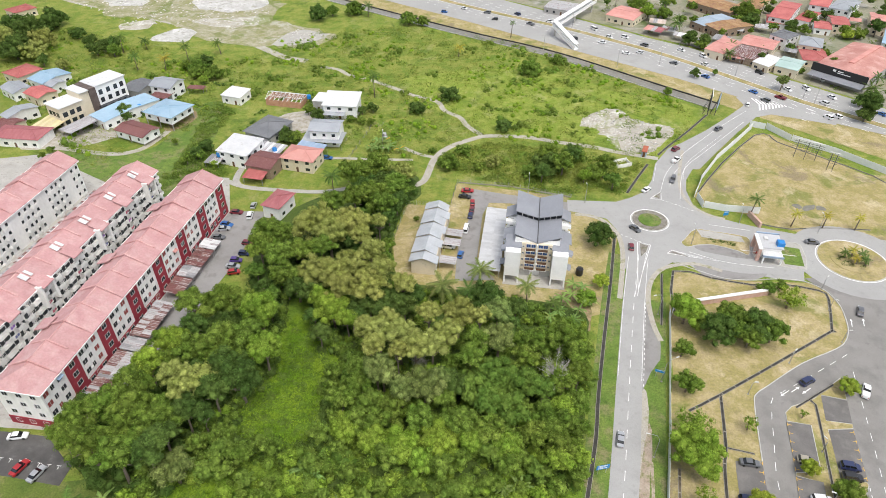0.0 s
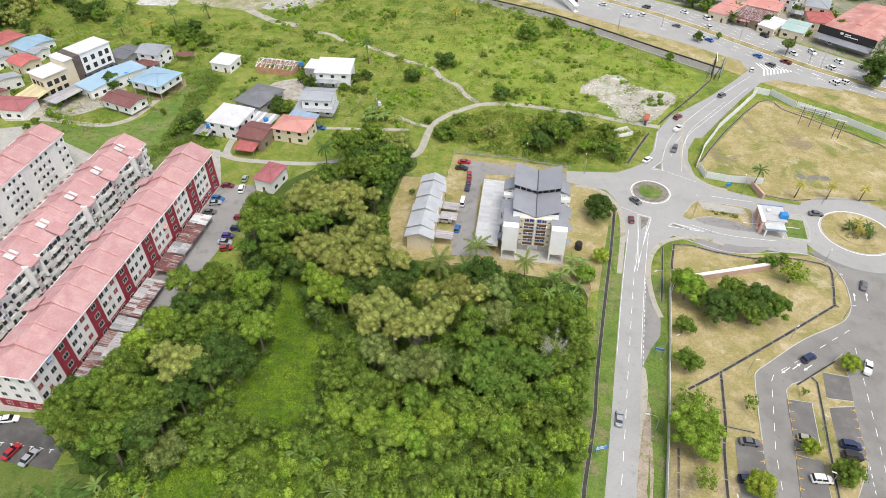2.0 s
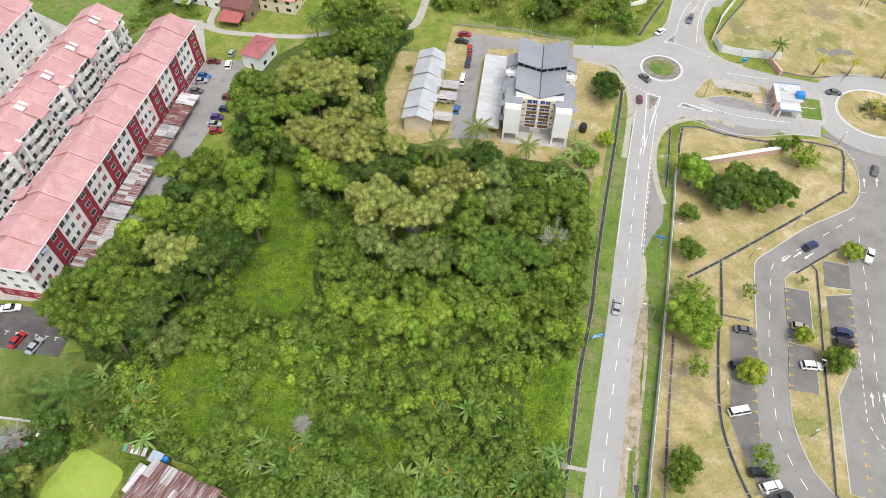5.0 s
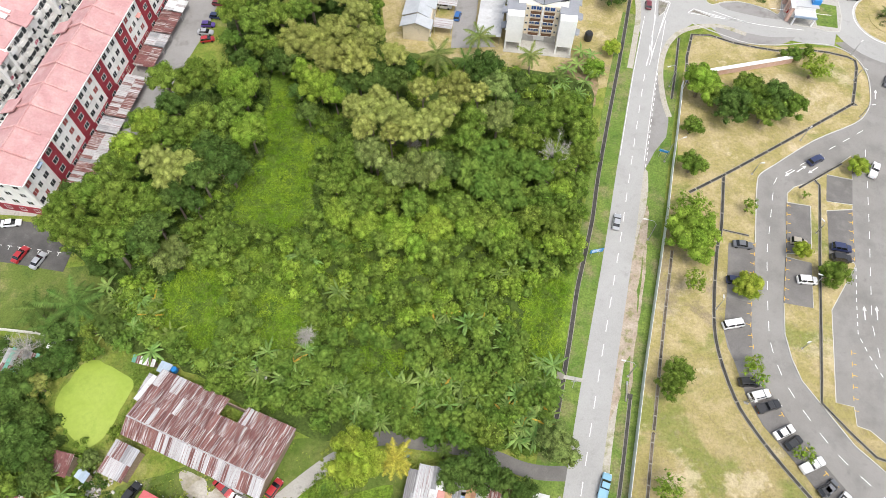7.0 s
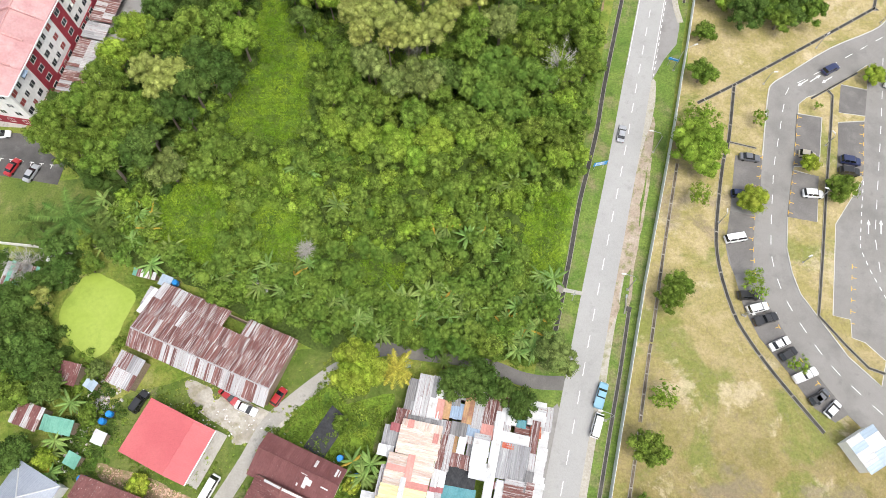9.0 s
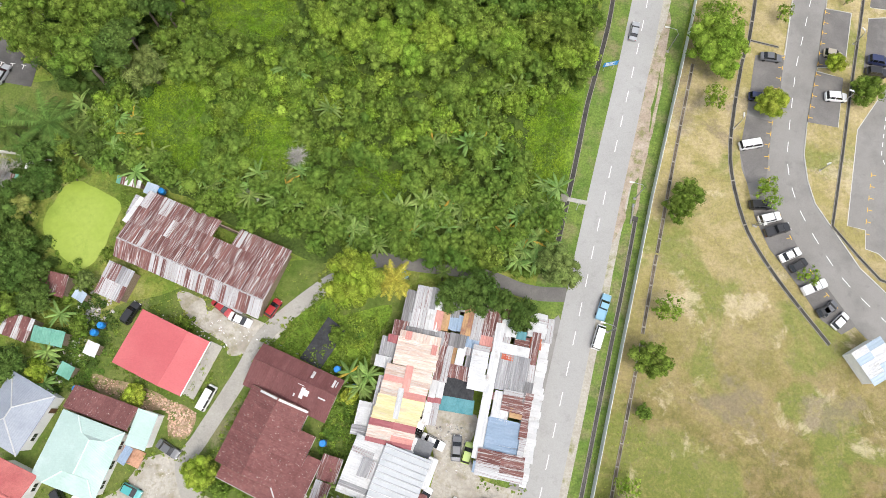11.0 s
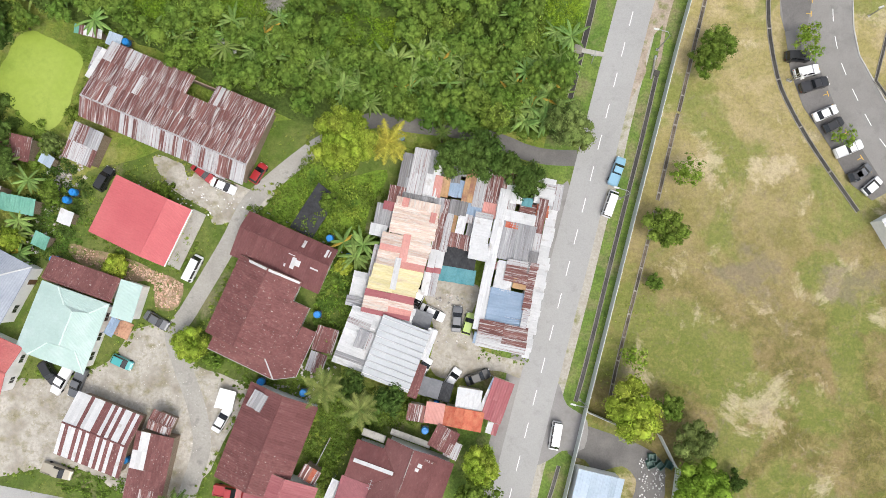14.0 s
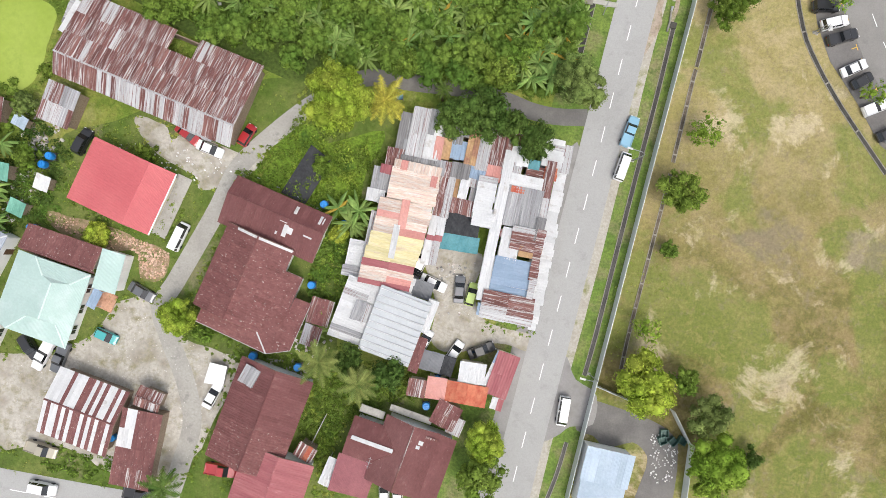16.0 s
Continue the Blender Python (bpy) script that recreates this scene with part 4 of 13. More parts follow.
road("track", [(15.7, 234.4), (9.7, 242.9), (6.8, 250.5), (0.3, 256.9)] + [(-3.3, 265.9), (-14.8, 272.7), (-21.5, 278.6), (-35.4, 289.0), (-45.2, 294.1), (-51.5, 300.7), (-61.5, 304.0)], 2.3, 0.048, TRACK, "pale dirt track through grass")
road("track", [(-68.2, 311.0), (-80.3, 315.9), (-98.1, 331.7), (-105.4, 337.3), (-117.1, 347.9), (-134.9, 356.4), (-153.3, 365.2), (-165.1, 371.5), (-185.9, 383.9), (-209.9, 393.7), (-227.6, 402.9), (-258.0, 422.7)], 4.5, 0.055, TRACK, "wide pale dirt track")
road("track", [(-3.1, 216.8), (-9.5, 219.4), (-15.6, 224.1)], 1.8, 0.047, TRACK, "narrow dirt track")
road("track", [(-11.6, 214.9), (-27.7, 215.2), (-43.9, 215.5), (-51.1, 209.9)], 1.6, 0.047, TRACK, "narrow dirt track by a fence")
road("path_village", [(-12.4, 195.8), (-30.8, 195.1), (-42.7, 192.4), (-55.8, 193.0), (-69.7, 194.9), (-77.8, 198.9)], 2.2, 0.055, CONCRETE, "narrow concrete village path")
road("path_village", [(-72.6, 195.6), (-75.0, 199.9), (-74.7, 208.0), (-73.1, 212.4)], 2.4, 0.057, CONCRETE, "concrete drive to a house")
road("path_village", [(-153.7, 221.8), (-146.9, 221.5), (-128.7, 217.7), (-119.6, 219.7), (-114.9, 226.4), (-110.8, 242.2), (-110.5, 255.4), (-113.4, 262.0)], 2.6, 0.05, TRACK, "curving village drive")
patch("ground_yard_village", [(-168.1, 230.5), (-165.4, 233.9), (-154.9, 239.0), (-148.7, 247.8), (-139.6, 241.2), (-140.3, 234.8), (-148.2, 223.4), (-163.3, 220.6)], 0.052, SAND, "pale concrete yard", "yard", 0.5, 4)
patch("ground_lawn_village", [(-146.4, 220.3), (-128.3, 216.6), (-119.2, 218.5), (-110.7, 228.8), (-108.4, 257.3), (-96.0, 262.1), (-91.3, 226.9), (-91.3, 204.4), (-99.5, 187.7), (-143.0, 211.3)], 0.03, GRASS_LUSH, "lush village grass", "grass", 1.0, 4)

for k, (loop, mat) in enumerate((([(-206.2, 405.2), (-181.5, 405.8), (-181.5, 394.6), (-199.9, 394.2)], BLEACHED), ([(-154.9, 338.9), (-148.2, 355.0), (-134.5, 350.9), (-138.3, 333.9)], BLEACHED), ([(-150.7, 412.5), (-111.3, 412.4), (-108.6, 393.6), (-127.7, 382.9), (-149.6, 395.3)], BLEACHED),
                                 ([(-180.6, 362.5), (-165.6, 368.9), (-162.8, 356.9), (-175.0, 352.2)], GRAVELLY), ([(-136.3, 372.9), (-109.6, 375.9), (-98.8, 371.3), (-108.8, 359.4), (-120.7, 356.9), (-142.1, 365.6)], GRAVELLY), ([(-90.5, 332.1), (-79.9, 355.6), (-63.9, 347.1), (-71.7, 334.5)], CONCRETE))):
    patch("ground_slab", loop, 0.07, mat, "bleached broken slab on cleared land", "rubble", 3.5, 3, 60 + k)
patch("ground_yard_village", [(-152.1, 228.3), (-146.6, 241.2), (-139.2, 251.6), (-128.4, 248.0), (-125.5, 238.1), (-132.5, 229.5), (-143.0, 223.0)], 0.054, SAND, "pale concrete yard of a house", "yard", 0.4, 3, 70)
patch("ground_yard_village", [(-117.1, 256.6), (-110.9, 260.0), (-104.0, 249.4), (-108.6, 238.3), (-114.3, 238.2)], 0.054, SOIL, "worn earth drive of a house", "yard", 0.4, 3, 71)
patch("ground_yard_village", [(-67.8, 252.5), (-53.9, 255.3), (-51.9, 242.4), (-59.8, 235.0), (-70.4, 242.2)], 0.054, SAND, "pale yard between houses", "yard", 0.4, 3, 72)

patch("ground_rubble_lot", [(72.5, 239.3), (82.0, 245.5), (92.2, 242.0), (91.2, 236.0), (83.9, 225.3), (76.8, 221.4), (69.5, 224.5)], 0.064, TRACK, "pale bare earth beside the rubble", "rubble", 2.0, 4, 75)

patch("ground_puddle", [(119.8, 185.9), (122.5, 187.0), (123.0, 185.2), (119.9, 183.5)], 0.034, WATER, "shallow grey rain puddle on the field", "puddle", 1.2, 5, 91)
patch("ground_puddle", [(123.4, 185.2), (127.3, 187.0), (127.7, 184.6), (124.1, 182.5)], 0.034, WATER, "shallow grey rain puddle on the field", "puddle", 1.2, 5, 92)
patch("ground_puddle", [(128.4, 185.3), (130.9, 185.7), (130.4, 183.6), (128.1, 182.9)], 0.034, WATER, "shallow grey rain puddle on the field", "puddle", 1.2, 5, 93)

# apartment roads
patch("road_blocks", [(-87.6, 91.0), (-71.9, 180.0), (-59.4, 179.8), (-60.9, 169.4), (-62.0, 161.2), (-63.0, 153.5), (-64.6, 146.6), (-70.4, 124.7), (-75.0, 111.4), (-77.7, 99.4), (-80.1, 91.5)], 0.05, ASPHALT_MID, "asphalt service road between flats and trees", "road")
patch("road_blocks_south", [(-133.1, 94.5), (-98.9, 90.8), (-89.6, 89.7), (-83.5, 84.2), (-80.6, 82.6), (-81.2, 77.3), (-93.7, 79.5), (-126.8, 84.2)], 0.055, ASPHALT_BLACK, "dark asphalt car park with white bays", "parking")
bay_marks("bay_marks_white", [(-108.8, 85.2), (-95.8, 83.9), (-82.6, 82.0)], 2.3, 5, -1, 0.085, PAINT_WHITE)
patch("ground_blocks", [(-209.8, 203.9), (-146.2, 218.8), (-103.0, 204.3), (-77.7, 201.0), (-71.1, 177.1), (-73.8, 153.9), (-88.4, 96.2), (-91.6, 91.5), (-139.6, 94.5)], 0.02, CONCRETE, "concrete apron between apartment blocks", "pavement")
patch("road_flats", [(6.7, 195.9), (21.3, 191.7), (43.2, 186.7), (42.9, 181.4), (22.8, 185.9), (15.8, 186.2), (13.2, 178.9), (10.3, 154.2), (15.4, 145.4), (3.5, 144.9), (4.5, 159.3), (6.8, 170.2), (9.3, 178.9), (9.6, 189.7)], 0.05, ASPHALT_MID, "asphalt parking court of the flats", "parking")
patch("road_gate_yard", [(24.0, -8.0), (24.9, -9.6), (32.1, -12.1), (37.4, -15.2), (38.1, -20.6), (35.9, -29.5), (30.1, -29.5), (33.1, -20.6), (32.9, -17.9), (31.0, -16.3), (26.7, -17.2), (24.9, -15.2), (22.2, -14.3), (21.8, -8.9)], 0.05, ASPHALT_DARK, "cracked asphalt yard behind a gate", "yard", 0.2, 3)

def lane_arrow(x, y, deg, z=0.09):
    t = thing("lane_arrow", x, y, deg, z, "white painted lane arrow", "road marking", kind="structure")
    part("arrow", cached_arrow(), t)


_arrow = []


def cached_arrow():
    if not _arrow:
        _arrow.append(Geo().prism([(-1.6, -0.1), (0.6, -0.1), (0.6, -0.4), (1.7, 0.0), (0.6, 0.4), (0.6, 0.1), (-1.6, 0.1)], 0.0, 0.012).mesh("arrow", PAINT_WHITE))
    return _arrow[0]


for x, y, a in ((86.9, 104.9, 33), (89.5, 104.5, -148), (90.0, 67.5, 76), (92.6, 67.5, 76), (83.8, 103.7, -148), (112.3, 128.5, 70), (115.7, 128.6, 69), (159.0, 260.7, 132), (159.5, 256.4, 133), (152.5, 250.2, 140), (106.4, 308.0, 133)):
    lane_arrow(x, y, a)


# Wall, roof and fitting materials
WHITE_WALL = surface("white_render", (0.80, 0.785, 0.75), (0.86, 0.85, 0.83), 0.15, c=(0.56, 0.54, 0.50), cscale=0.5, cover=0.14, edge=0.12, stretch=(1, 1, 0.35), grain=0.06, gscale=2.0)
WHITE_PAINT = surface("white_paint", (0.80, 0.80, 0.79), (0.86, 0.86, 0.85), 0.2, grain=0.03, gscale=2.0)
CREAM_WALL = surface("cream_render", (0.66, 0.58, 0.44), (0.74, 0.66, 0.52), 0.2, c=(0.5, 0.44, 0.35), cscale=0.4, cover=0.15, grain=0.05)
MAROON_WALL = surface("maroon_render", (0.26, 0.03, 0.045), (0.33, 0.045, 0.06), 0.3, grain=0.08)
GREY_WALL = surface("grey_render", (0.36, 0.35, 0.33), (0.46, 0.45, 0.43), 0.3, grain=0.08)
BRICK_RED = surface("raw_brick", (0.42, 0.22, 0.14), (0.52, 0.30, 0.20), 0.8, grain=0.12)
DARK_WALL = surface("dark_brown_cladding", (0.10, 0.075, 0.065), (0.14, 0.11, 0.10), 0.4, grain=0.06)
TIMBER = surface("aged_timber", (0.22, 0.16, 0.11), (0.32, 0.25, 0.19), 0.8, stretch=(1, 6, 6), grain=0.15)
GLASS = plain("dark_window_glass", (0.03, 0.035, 0.04), 0.08, 0, 0.6)
GLASS_BLUE = plain("blue_tinted_glass", (0.04, 0.09, 0.24), 0.12, 0, 0.6)
FRAME = plain("window_frame", (0.62, 0.62, 0.60), 0.5)
DOOR_WOOD = surface("dark_door_wood", (0.11, 0.06, 0.035), (0.16, 0.09, 0.05), 2.0, grain=0.1)
PINK_TILE = surface("faded_pink_roof", (0.45, 0.245, 0.245), (0.50, 0.29, 0.285), 0.12, c=(0.55, 0.365, 0.355), cscale=0.3, cover=0.3, edge=0.15, rnd=0.05, grain=0.07, gscale=2.0)
PINK_TRIM = surface("pink_ridge", (0.50, 0.26, 0.25), (0.64, 0.42, 0.40), 0.3, grain=0.08)
RED_ROOF = surface("red_metal_roof", (0.50, 0.11, 0.12), (0.55, 0.14, 0.145), 0.1, rough=0.45, grain=0.04, rnd=0.04, ribs=0.3)
RED_TILE = surface("red_clay_roof", (0.38, 0.105, 0.10), (0.48, 0.16, 0.145), 0.2, rnd=0.15, grain=0.1, ribs=0.35)
MINT_ROOF = surface("mint_metal_roof", (0.385, 0.515, 0.475), (0.435, 0.565, 0.525), 0.12, c=(0.49, 0.60, 0.57), cscale=0.2, cover=0.3, grain=0.04, rnd=0.05, rough=0.5, ribs=0.3)
GREY_ROOF = surface("grey_metal_roof", (0.24, 0.25, 0.27), (0.30, 0.31, 0.34), 0.1, rnd=0.08, grain=0.05, rough=0.5, ribs=0.35)
BLUEGREY_ROOF = surface("pale_blue_roof", (0.34, 0.42, 0.50), (0.42, 0.50, 0.58), 0.15, rnd=0.1, grain=0.05, rough=0.5, ribs=0.3)
BLUE_ROOF = surface("light_blue_roof", (0.28, 0.42, 0.54), (0.35, 0.49, 0.60), 0.15, rnd=0.08, grain=0.05, rough=0.5, ribs=0.3)
DARKGREY_ROOF = surface("dark_grey_roof", (0.14, 0.145, 0.155), (0.19, 0.195, 0.205), 0.15, rnd=0.1, grain=0.06, rough=0.6, ribs=0.3)
MAROON_ROOF = surface("plain_maroon_metal_roof", (0.165, 0.062, 0.06), (0.205, 0.085, 0.081), 0.2, c=(0.235, 0.115, 0.108), cscale=0.4, cover=0.2, d=(0.30, 0.20, 0.185), dscale=1.6, dcover=0.12, edge=0.04, rnd=0.04, grain=0.1, gscale=2.0, rough=0.55, stretch=(1.6, 0.9, 1), ribs=0.1)
BROWN_ROOF = surface("maroon_brown_metal_roof", (0.18, 0.07, 0.066), (0.225, 0.097, 0.09), 0.25, c=(0.275, 0.135, 0.125), cscale=0.6, cover=0.22, d=(0.50, 0.43, 0.40), dscale=2.2, dcover=0.21, edge=0.03, rnd=0.05, grain=0.14, gscale=2.0, rough=0.6, stretch=(1.6, 0.9, 1), ribs=0.1)
RUST_ROOF = surface("rusted_zinc_roof", (0.13, 0.05, 0.045), (0.19, 0.08, 0.068), 0.6, c=(0.52, 0.50, 0.49), cscale=0.8, cover=0.42, edge=0.05, d=(0.22, 0.10, 0.085), dscale=0.35, dcover=0.4, rnd=0.12, grain=0.2, gscale=2.0, rough=0.6, stretch=(7.0, 0.3, 1), ribs=0.16)
ZINC_ROOF = surface("streaked_zinc_roof", (0.42, 0.42, 0.43), (0.55, 0.55, 0.55), 0.5, c=(0.20, 0.085, 0.07), cscale=0.9, cover=0.34, edge=0.05, rnd=0.12, grain=0.1, rough=0.5, stretch=(13, 0.16, 1), ribs=0.16)
OLDZINC_ROOF = surface("old_grey_zinc", (0.26, 0.26, 0.27), (0.38, 0.38, 0.385), 0.5, c=(0.17, 0.10, 0.09), cscale=0.9, cover=0.24, d=(0.50, 0.50, 0.50), dscale=0.8, dcover=0.25, edge=0.05, rnd=0.25, grain=0.12, rough=0.55, stretch=(10, 0.2, 1), ribs=0.16)
WHITE_ROOF = surface("white_metal_roof", (0.66, 0.665, 0.665), (0.75, 0.75, 0.75), 0.3, c=(0.46, 0.42, 0.38), cscale=0.5, cover=0.18, rnd=0.06, grain=0.04, rough=0.5, ribs=0.08)
OCHRE_ROOF = surface("rusty_ochre_roof", (0.36, 0.21, 0.10), (0.46, 0.30, 0.16), 0.2, c=(0.26, 0.13, 0.09), cscale=0.3, cover=0.35, rnd=0.1, grain=0.1, ribs=0.3)
DARKZINC_ROOF = surface("weathered_dark_zinc", (0.15, 0.145, 0.145), (0.25, 0.245, 0.245), 0.5, c=(0.40, 0.40, 0.40), cscale=0.8, cover=0.25, edge=0.05, rnd=0.2, grain=0.12, rough=0.6, stretch=(10, 0.2, 1), ribs=0.16)
PEACH_ROOF = surface("faded_orange_roof", (0.55, 0.41, 0.33), (0.64, 0.52, 0.44), 0.5, c=(0.50, 0.33, 0.29), cscale=0.7, cover=0.3, d=(0.60, 0.57, 0.53), dscale=0.9, dcover=0.4, rnd=0.16, grain=0.12, stretch=(5, 0.5, 1), ribs=0.2)
YELLOW_ROOF = surface("faded_yellow_roof", (0.60, 0.52, 0.27), (0.67, 0.61, 0.39), 0.5, c=(0.56, 0.42, 0.33), cscale=0.6, cover=0.25, rnd=0.1, grain=0.08, stretch=(3, 0.4, 1), ribs=0.2)
ORANGE_ROOF = surface("orange_red_roof", (0.44, 0.11, 0.065), (0.52, 0.19, 0.11), 0.5, c=(0.42, 0.08, 0.05), cscale=0.6, cover=0.3, rnd=0.12, grain=0.08, ribs=0.2)
SALMON_ROOF = surface("salmon_roof", (0.52, 0.23, 0.20), (0.58, 0.30, 0.26), 0.2, rnd=0.08, grain=0.06, ribs=0.35)
PINKRED_ROOF = surface("dusty_red_roof", (0.33, 0.11, 0.12), (0.38, 0.145, 0.15), 0.3, c=(0.5, 0.24, 0.24), cscale=0.5, cover=0.15, rnd=0.06, grain=0.05, stretch=(3, 0.5, 1), ribs=0.2)
SKY_ROOF = surface("sky_blue_sheet", (0.30, 0.40, 0.53), (0.35, 0.445, 0.57), 0.3, c=(0.48, 0.54, 0.61), cscale=0.4, cover=0.12, rnd=0.05, grain=0.04, ribs=0.08)
TEAL = surface("teal_tarpaulin", (0.07, 0.22, 0.25), (0.12, 0.29, 0.32), 0.5, grain=0.1)
BLACK_NET = surface("black_shade_net", (0.032, 0.033, 0.036), (0.055, 0.056, 0.06), 0.8, grain=0.15, rough=0.9)
GREEN_ROOF = surface("green_sheet", (0.13, 0.33, 0.25), (0.18, 0.40, 0.31), 0.4, grain=0.07, rnd=0.1, ribs=0.2)
STEEL = plain("galvanised_steel", (0.42, 0.43, 0.44), 0.45, 0.6)
DARK_STEEL = plain("dark_steel", (0.08, 0.08, 0.085), 0.5, 0.3)
TANK_BLUE = plain("blue_plastic_tank", (0.02, 0.22, 0.58), 0.4)
TANK_BLACK = plain("black_plastic_tank", (0.02, 0.02, 0.022), 0.4)
SIGN_BLUE = plain("blue_sign_face", (0.01, 0.22, 0.55), 0.4)
TYRE = plain("tyre_rubber", (0.018, 0.018, 0.018), 0.85)
CAR_GLASS = plain("car_glass", (0.012, 0.014, 0.016), 0.05, 0, 0.8)
LAMP_RED = plain("tail_lamp", (0.45, 0.01, 0.01), 0.25)
LAMP_CLEAR = plain("head_lamp", (0.75, 0.75, 0.75), 0.15)
SILVER_ROOF = surface("pale_silver_sheet", (0.46, 0.465, 0.47), (0.55, 0.555, 0.56), 0.2, c=(0.38, 0.37, 0.36), cscale=0.4, cover=0.2, rnd=0.05, grain=0.05, rough=0.5)
SLATE_ROOF = surface("blue_grey_metal_roof", (0.27, 0.30, 0.35), (0.33, 0.36, 0.41), 0.15, rnd=0.05, grain=0.06, rough=0.5, ribs=0.3)
ROOFS = {"ash": surface("ash_grey_metal_roof", (0.31, 0.33, 0.355), (0.37, 0.39, 0.415), 0.15, rnd=0.05, grain=0.05, rough=0.5, ribs=0.25), "maroon": MAROON_ROOF, "slate": SLATE_ROOF, "silver": SILVER_ROOF, "pink": PINK_TILE, "red": RED_ROOF, "tile": RED_TILE, "mint": MINT_ROOF, "grey": GREY_ROOF, "bluegrey": BLUEGREY_ROOF, "blue": BLUE_ROOF, "dark": DARKGREY_ROOF,
         "brown": BROWN_ROOF, "rust": RUST_ROOF, "zinc": ZINC_ROOF, "oldzinc": OLDZINC_ROOF, "white": WHITE_ROOF, "peach": PEACH_ROOF, "yellow": YELLOW_ROOF, "orange": ORANGE_ROOF,
         "salmon": SALMON_ROOF, "pinkred": PINKRED_ROOF, "sky": SKY_ROOF, "net": BLACK_NET, "ochre": OCHRE_ROOF, "darkzinc": DARKZINC_ROOF, "green": GREEN_ROOF, "teal": TEAL}
_cache = {}


def cached(key, make):
    if key not in _cache:
        _cache[key] = make()
    return _cache[key]


# ---- shared building pieces
def window_on(parent, x, y, z, deg, w, h, frame=None, glass=None, name="window"):
    """A framed window on a wall; its face looks along local -y after turning by deg."""
    face = radians(deg) + parent.matrix_basis.to_euler().z
    if parent.parent is None and math.cos(face) < 0.15 and math.hypot(*parent.location[:2]) > 28:
        return None
    key = (round(w, 2), round(h, 2))
    fm = cached(("wf", key, frame), lambda: Geo().box(-w / 2 - 0.07, -0.06, -0.07, -w / 2, 0.02, h + 0.07).box(w / 2, -0.06, -0.07, w / 2 + 0.07, 0.02, h + 0.07)
                .box(-w / 2, -0.06, h, w / 2, 0.02, h + 0.07).box(-w / 2, -0.1, -0.07, w / 2, 0.02, 0).box(-0.03, -0.05, 0, 0.03, 0.02, h).mesh("window", frame or FRAME))
    pm = cached(("wp", key, glass), lambda: Geo().box(-w / 2, -0.015, 0, w / 2, 0.012, h).mesh("pane", glass or GLASS))
    if math.hypot(parent.location[0], parent.location[1]) > 174:
        return part(name, pm, parent, m=pose(x, y - 0.0, z, 0, 0, deg))
    win = part(name, fm, parent, m=pose(x, y, z, 0, 0, deg))
    part("pane", pm, win)
    return win


def door_on(parent, x, y, z, deg, w=0.9, h=2.05, mat=None):
    me = cached(("door", w, h, mat), lambda: Geo().box(-w / 2, -0.05, 0, w / 2, 0.03, h, 0.01).mesh("door", mat or DOOR_WOOD))
    return part("door", me, parent, m=pose(x, y, z, 0, 0, deg))


def sheet_mesh(w, d, mat):
    """One corrugated sheet, w wide and d down the slope from y = 0 to -d, with a ridged profile."""
    def make():
        n = 5
        top = []
        for j in (0, 1):
            for i in range(n + 1):
                top.append((-w / 2 + w * i / n, -d * j, 0.035 if i % 2 else 0.0))
        low = [(x, y, z - 0.02) for x, y, z in top]
        m = n + 1
        f = [(i, m + i, m + i + 1, i + 1) for i in range(n)] + [(m + i, 3 * m + i, 3 * m + i + 1, m + i + 1) for i in range(n)]
        f += [(0, 2 * m, 3 * m, m), (n, m + n, 3 * m + n, 2 * m + n)]
        return Geo().add(top + low, f).mesh("roof_sheet", mat)
    return cached(("sheet", round(w, 2), round(d, 2), mat.name), make)


def sheet_slope(parent, x0, x1, y_top, z_top, y_low, z_low, mats, rows=1, wide=0.9, rnd=None, skip=None, slack=0.0):
    """A slope covered in separate corrugated sheets from x0 to x1; y falls (or rises) from y_top to y_low."""
    rnd = rnd or random.Random(1)
    n = max(1, round((x1 - x0) / wide))
    w = (x1 - x0) / n
    run, fall = y_low - y_top, z_top - z_low
    length = math.hypot(run, fall)
    ang = math.degrees(math.atan2(fall, abs(run)))
    turn = 180 if run > 0 else 0
    for i in range(n):
        cuts = [r / rows for r in range(rows + 1)]
        if slack >= 0.8:
            # loose sheets of uneven length
            cuts = [0.0] + [round((c + rnd.uniform(-0.35, 0.35) / rows) * 12) / 12 for c in cuts[1:-1]] + [1.0]
        for r in range(rows):
            k, d = cuts[r], length * (cuts[r + 1] - cuts[r])
            if d <= 0 or (skip and skip((i + 0.5) / n, (r + 0.5) / rows)):
                continue
            mat = mats(rnd, (i + 0.5) / n, (r + 0.5) / rows) if callable(mats) else mats
            lift = 0.006 * (i % 2) + 0.012 * (rows - r) + rnd.uniform(0, 0.02) * slack
            m = pose(x0 + w * (i + 0.5), y_top + run * k, z_top - fall * k + lift, 0, 0, turn) @ pose(0, rnd.uniform(-0.12, 0.05) * slack, 0, ang, 0, rnd.uniform(-1.2, 1.2) * min(slack, 0.8))
            part("roof_sheet", sheet_mesh(w + 0.05, d + 0.12, mat), parent, m=m)


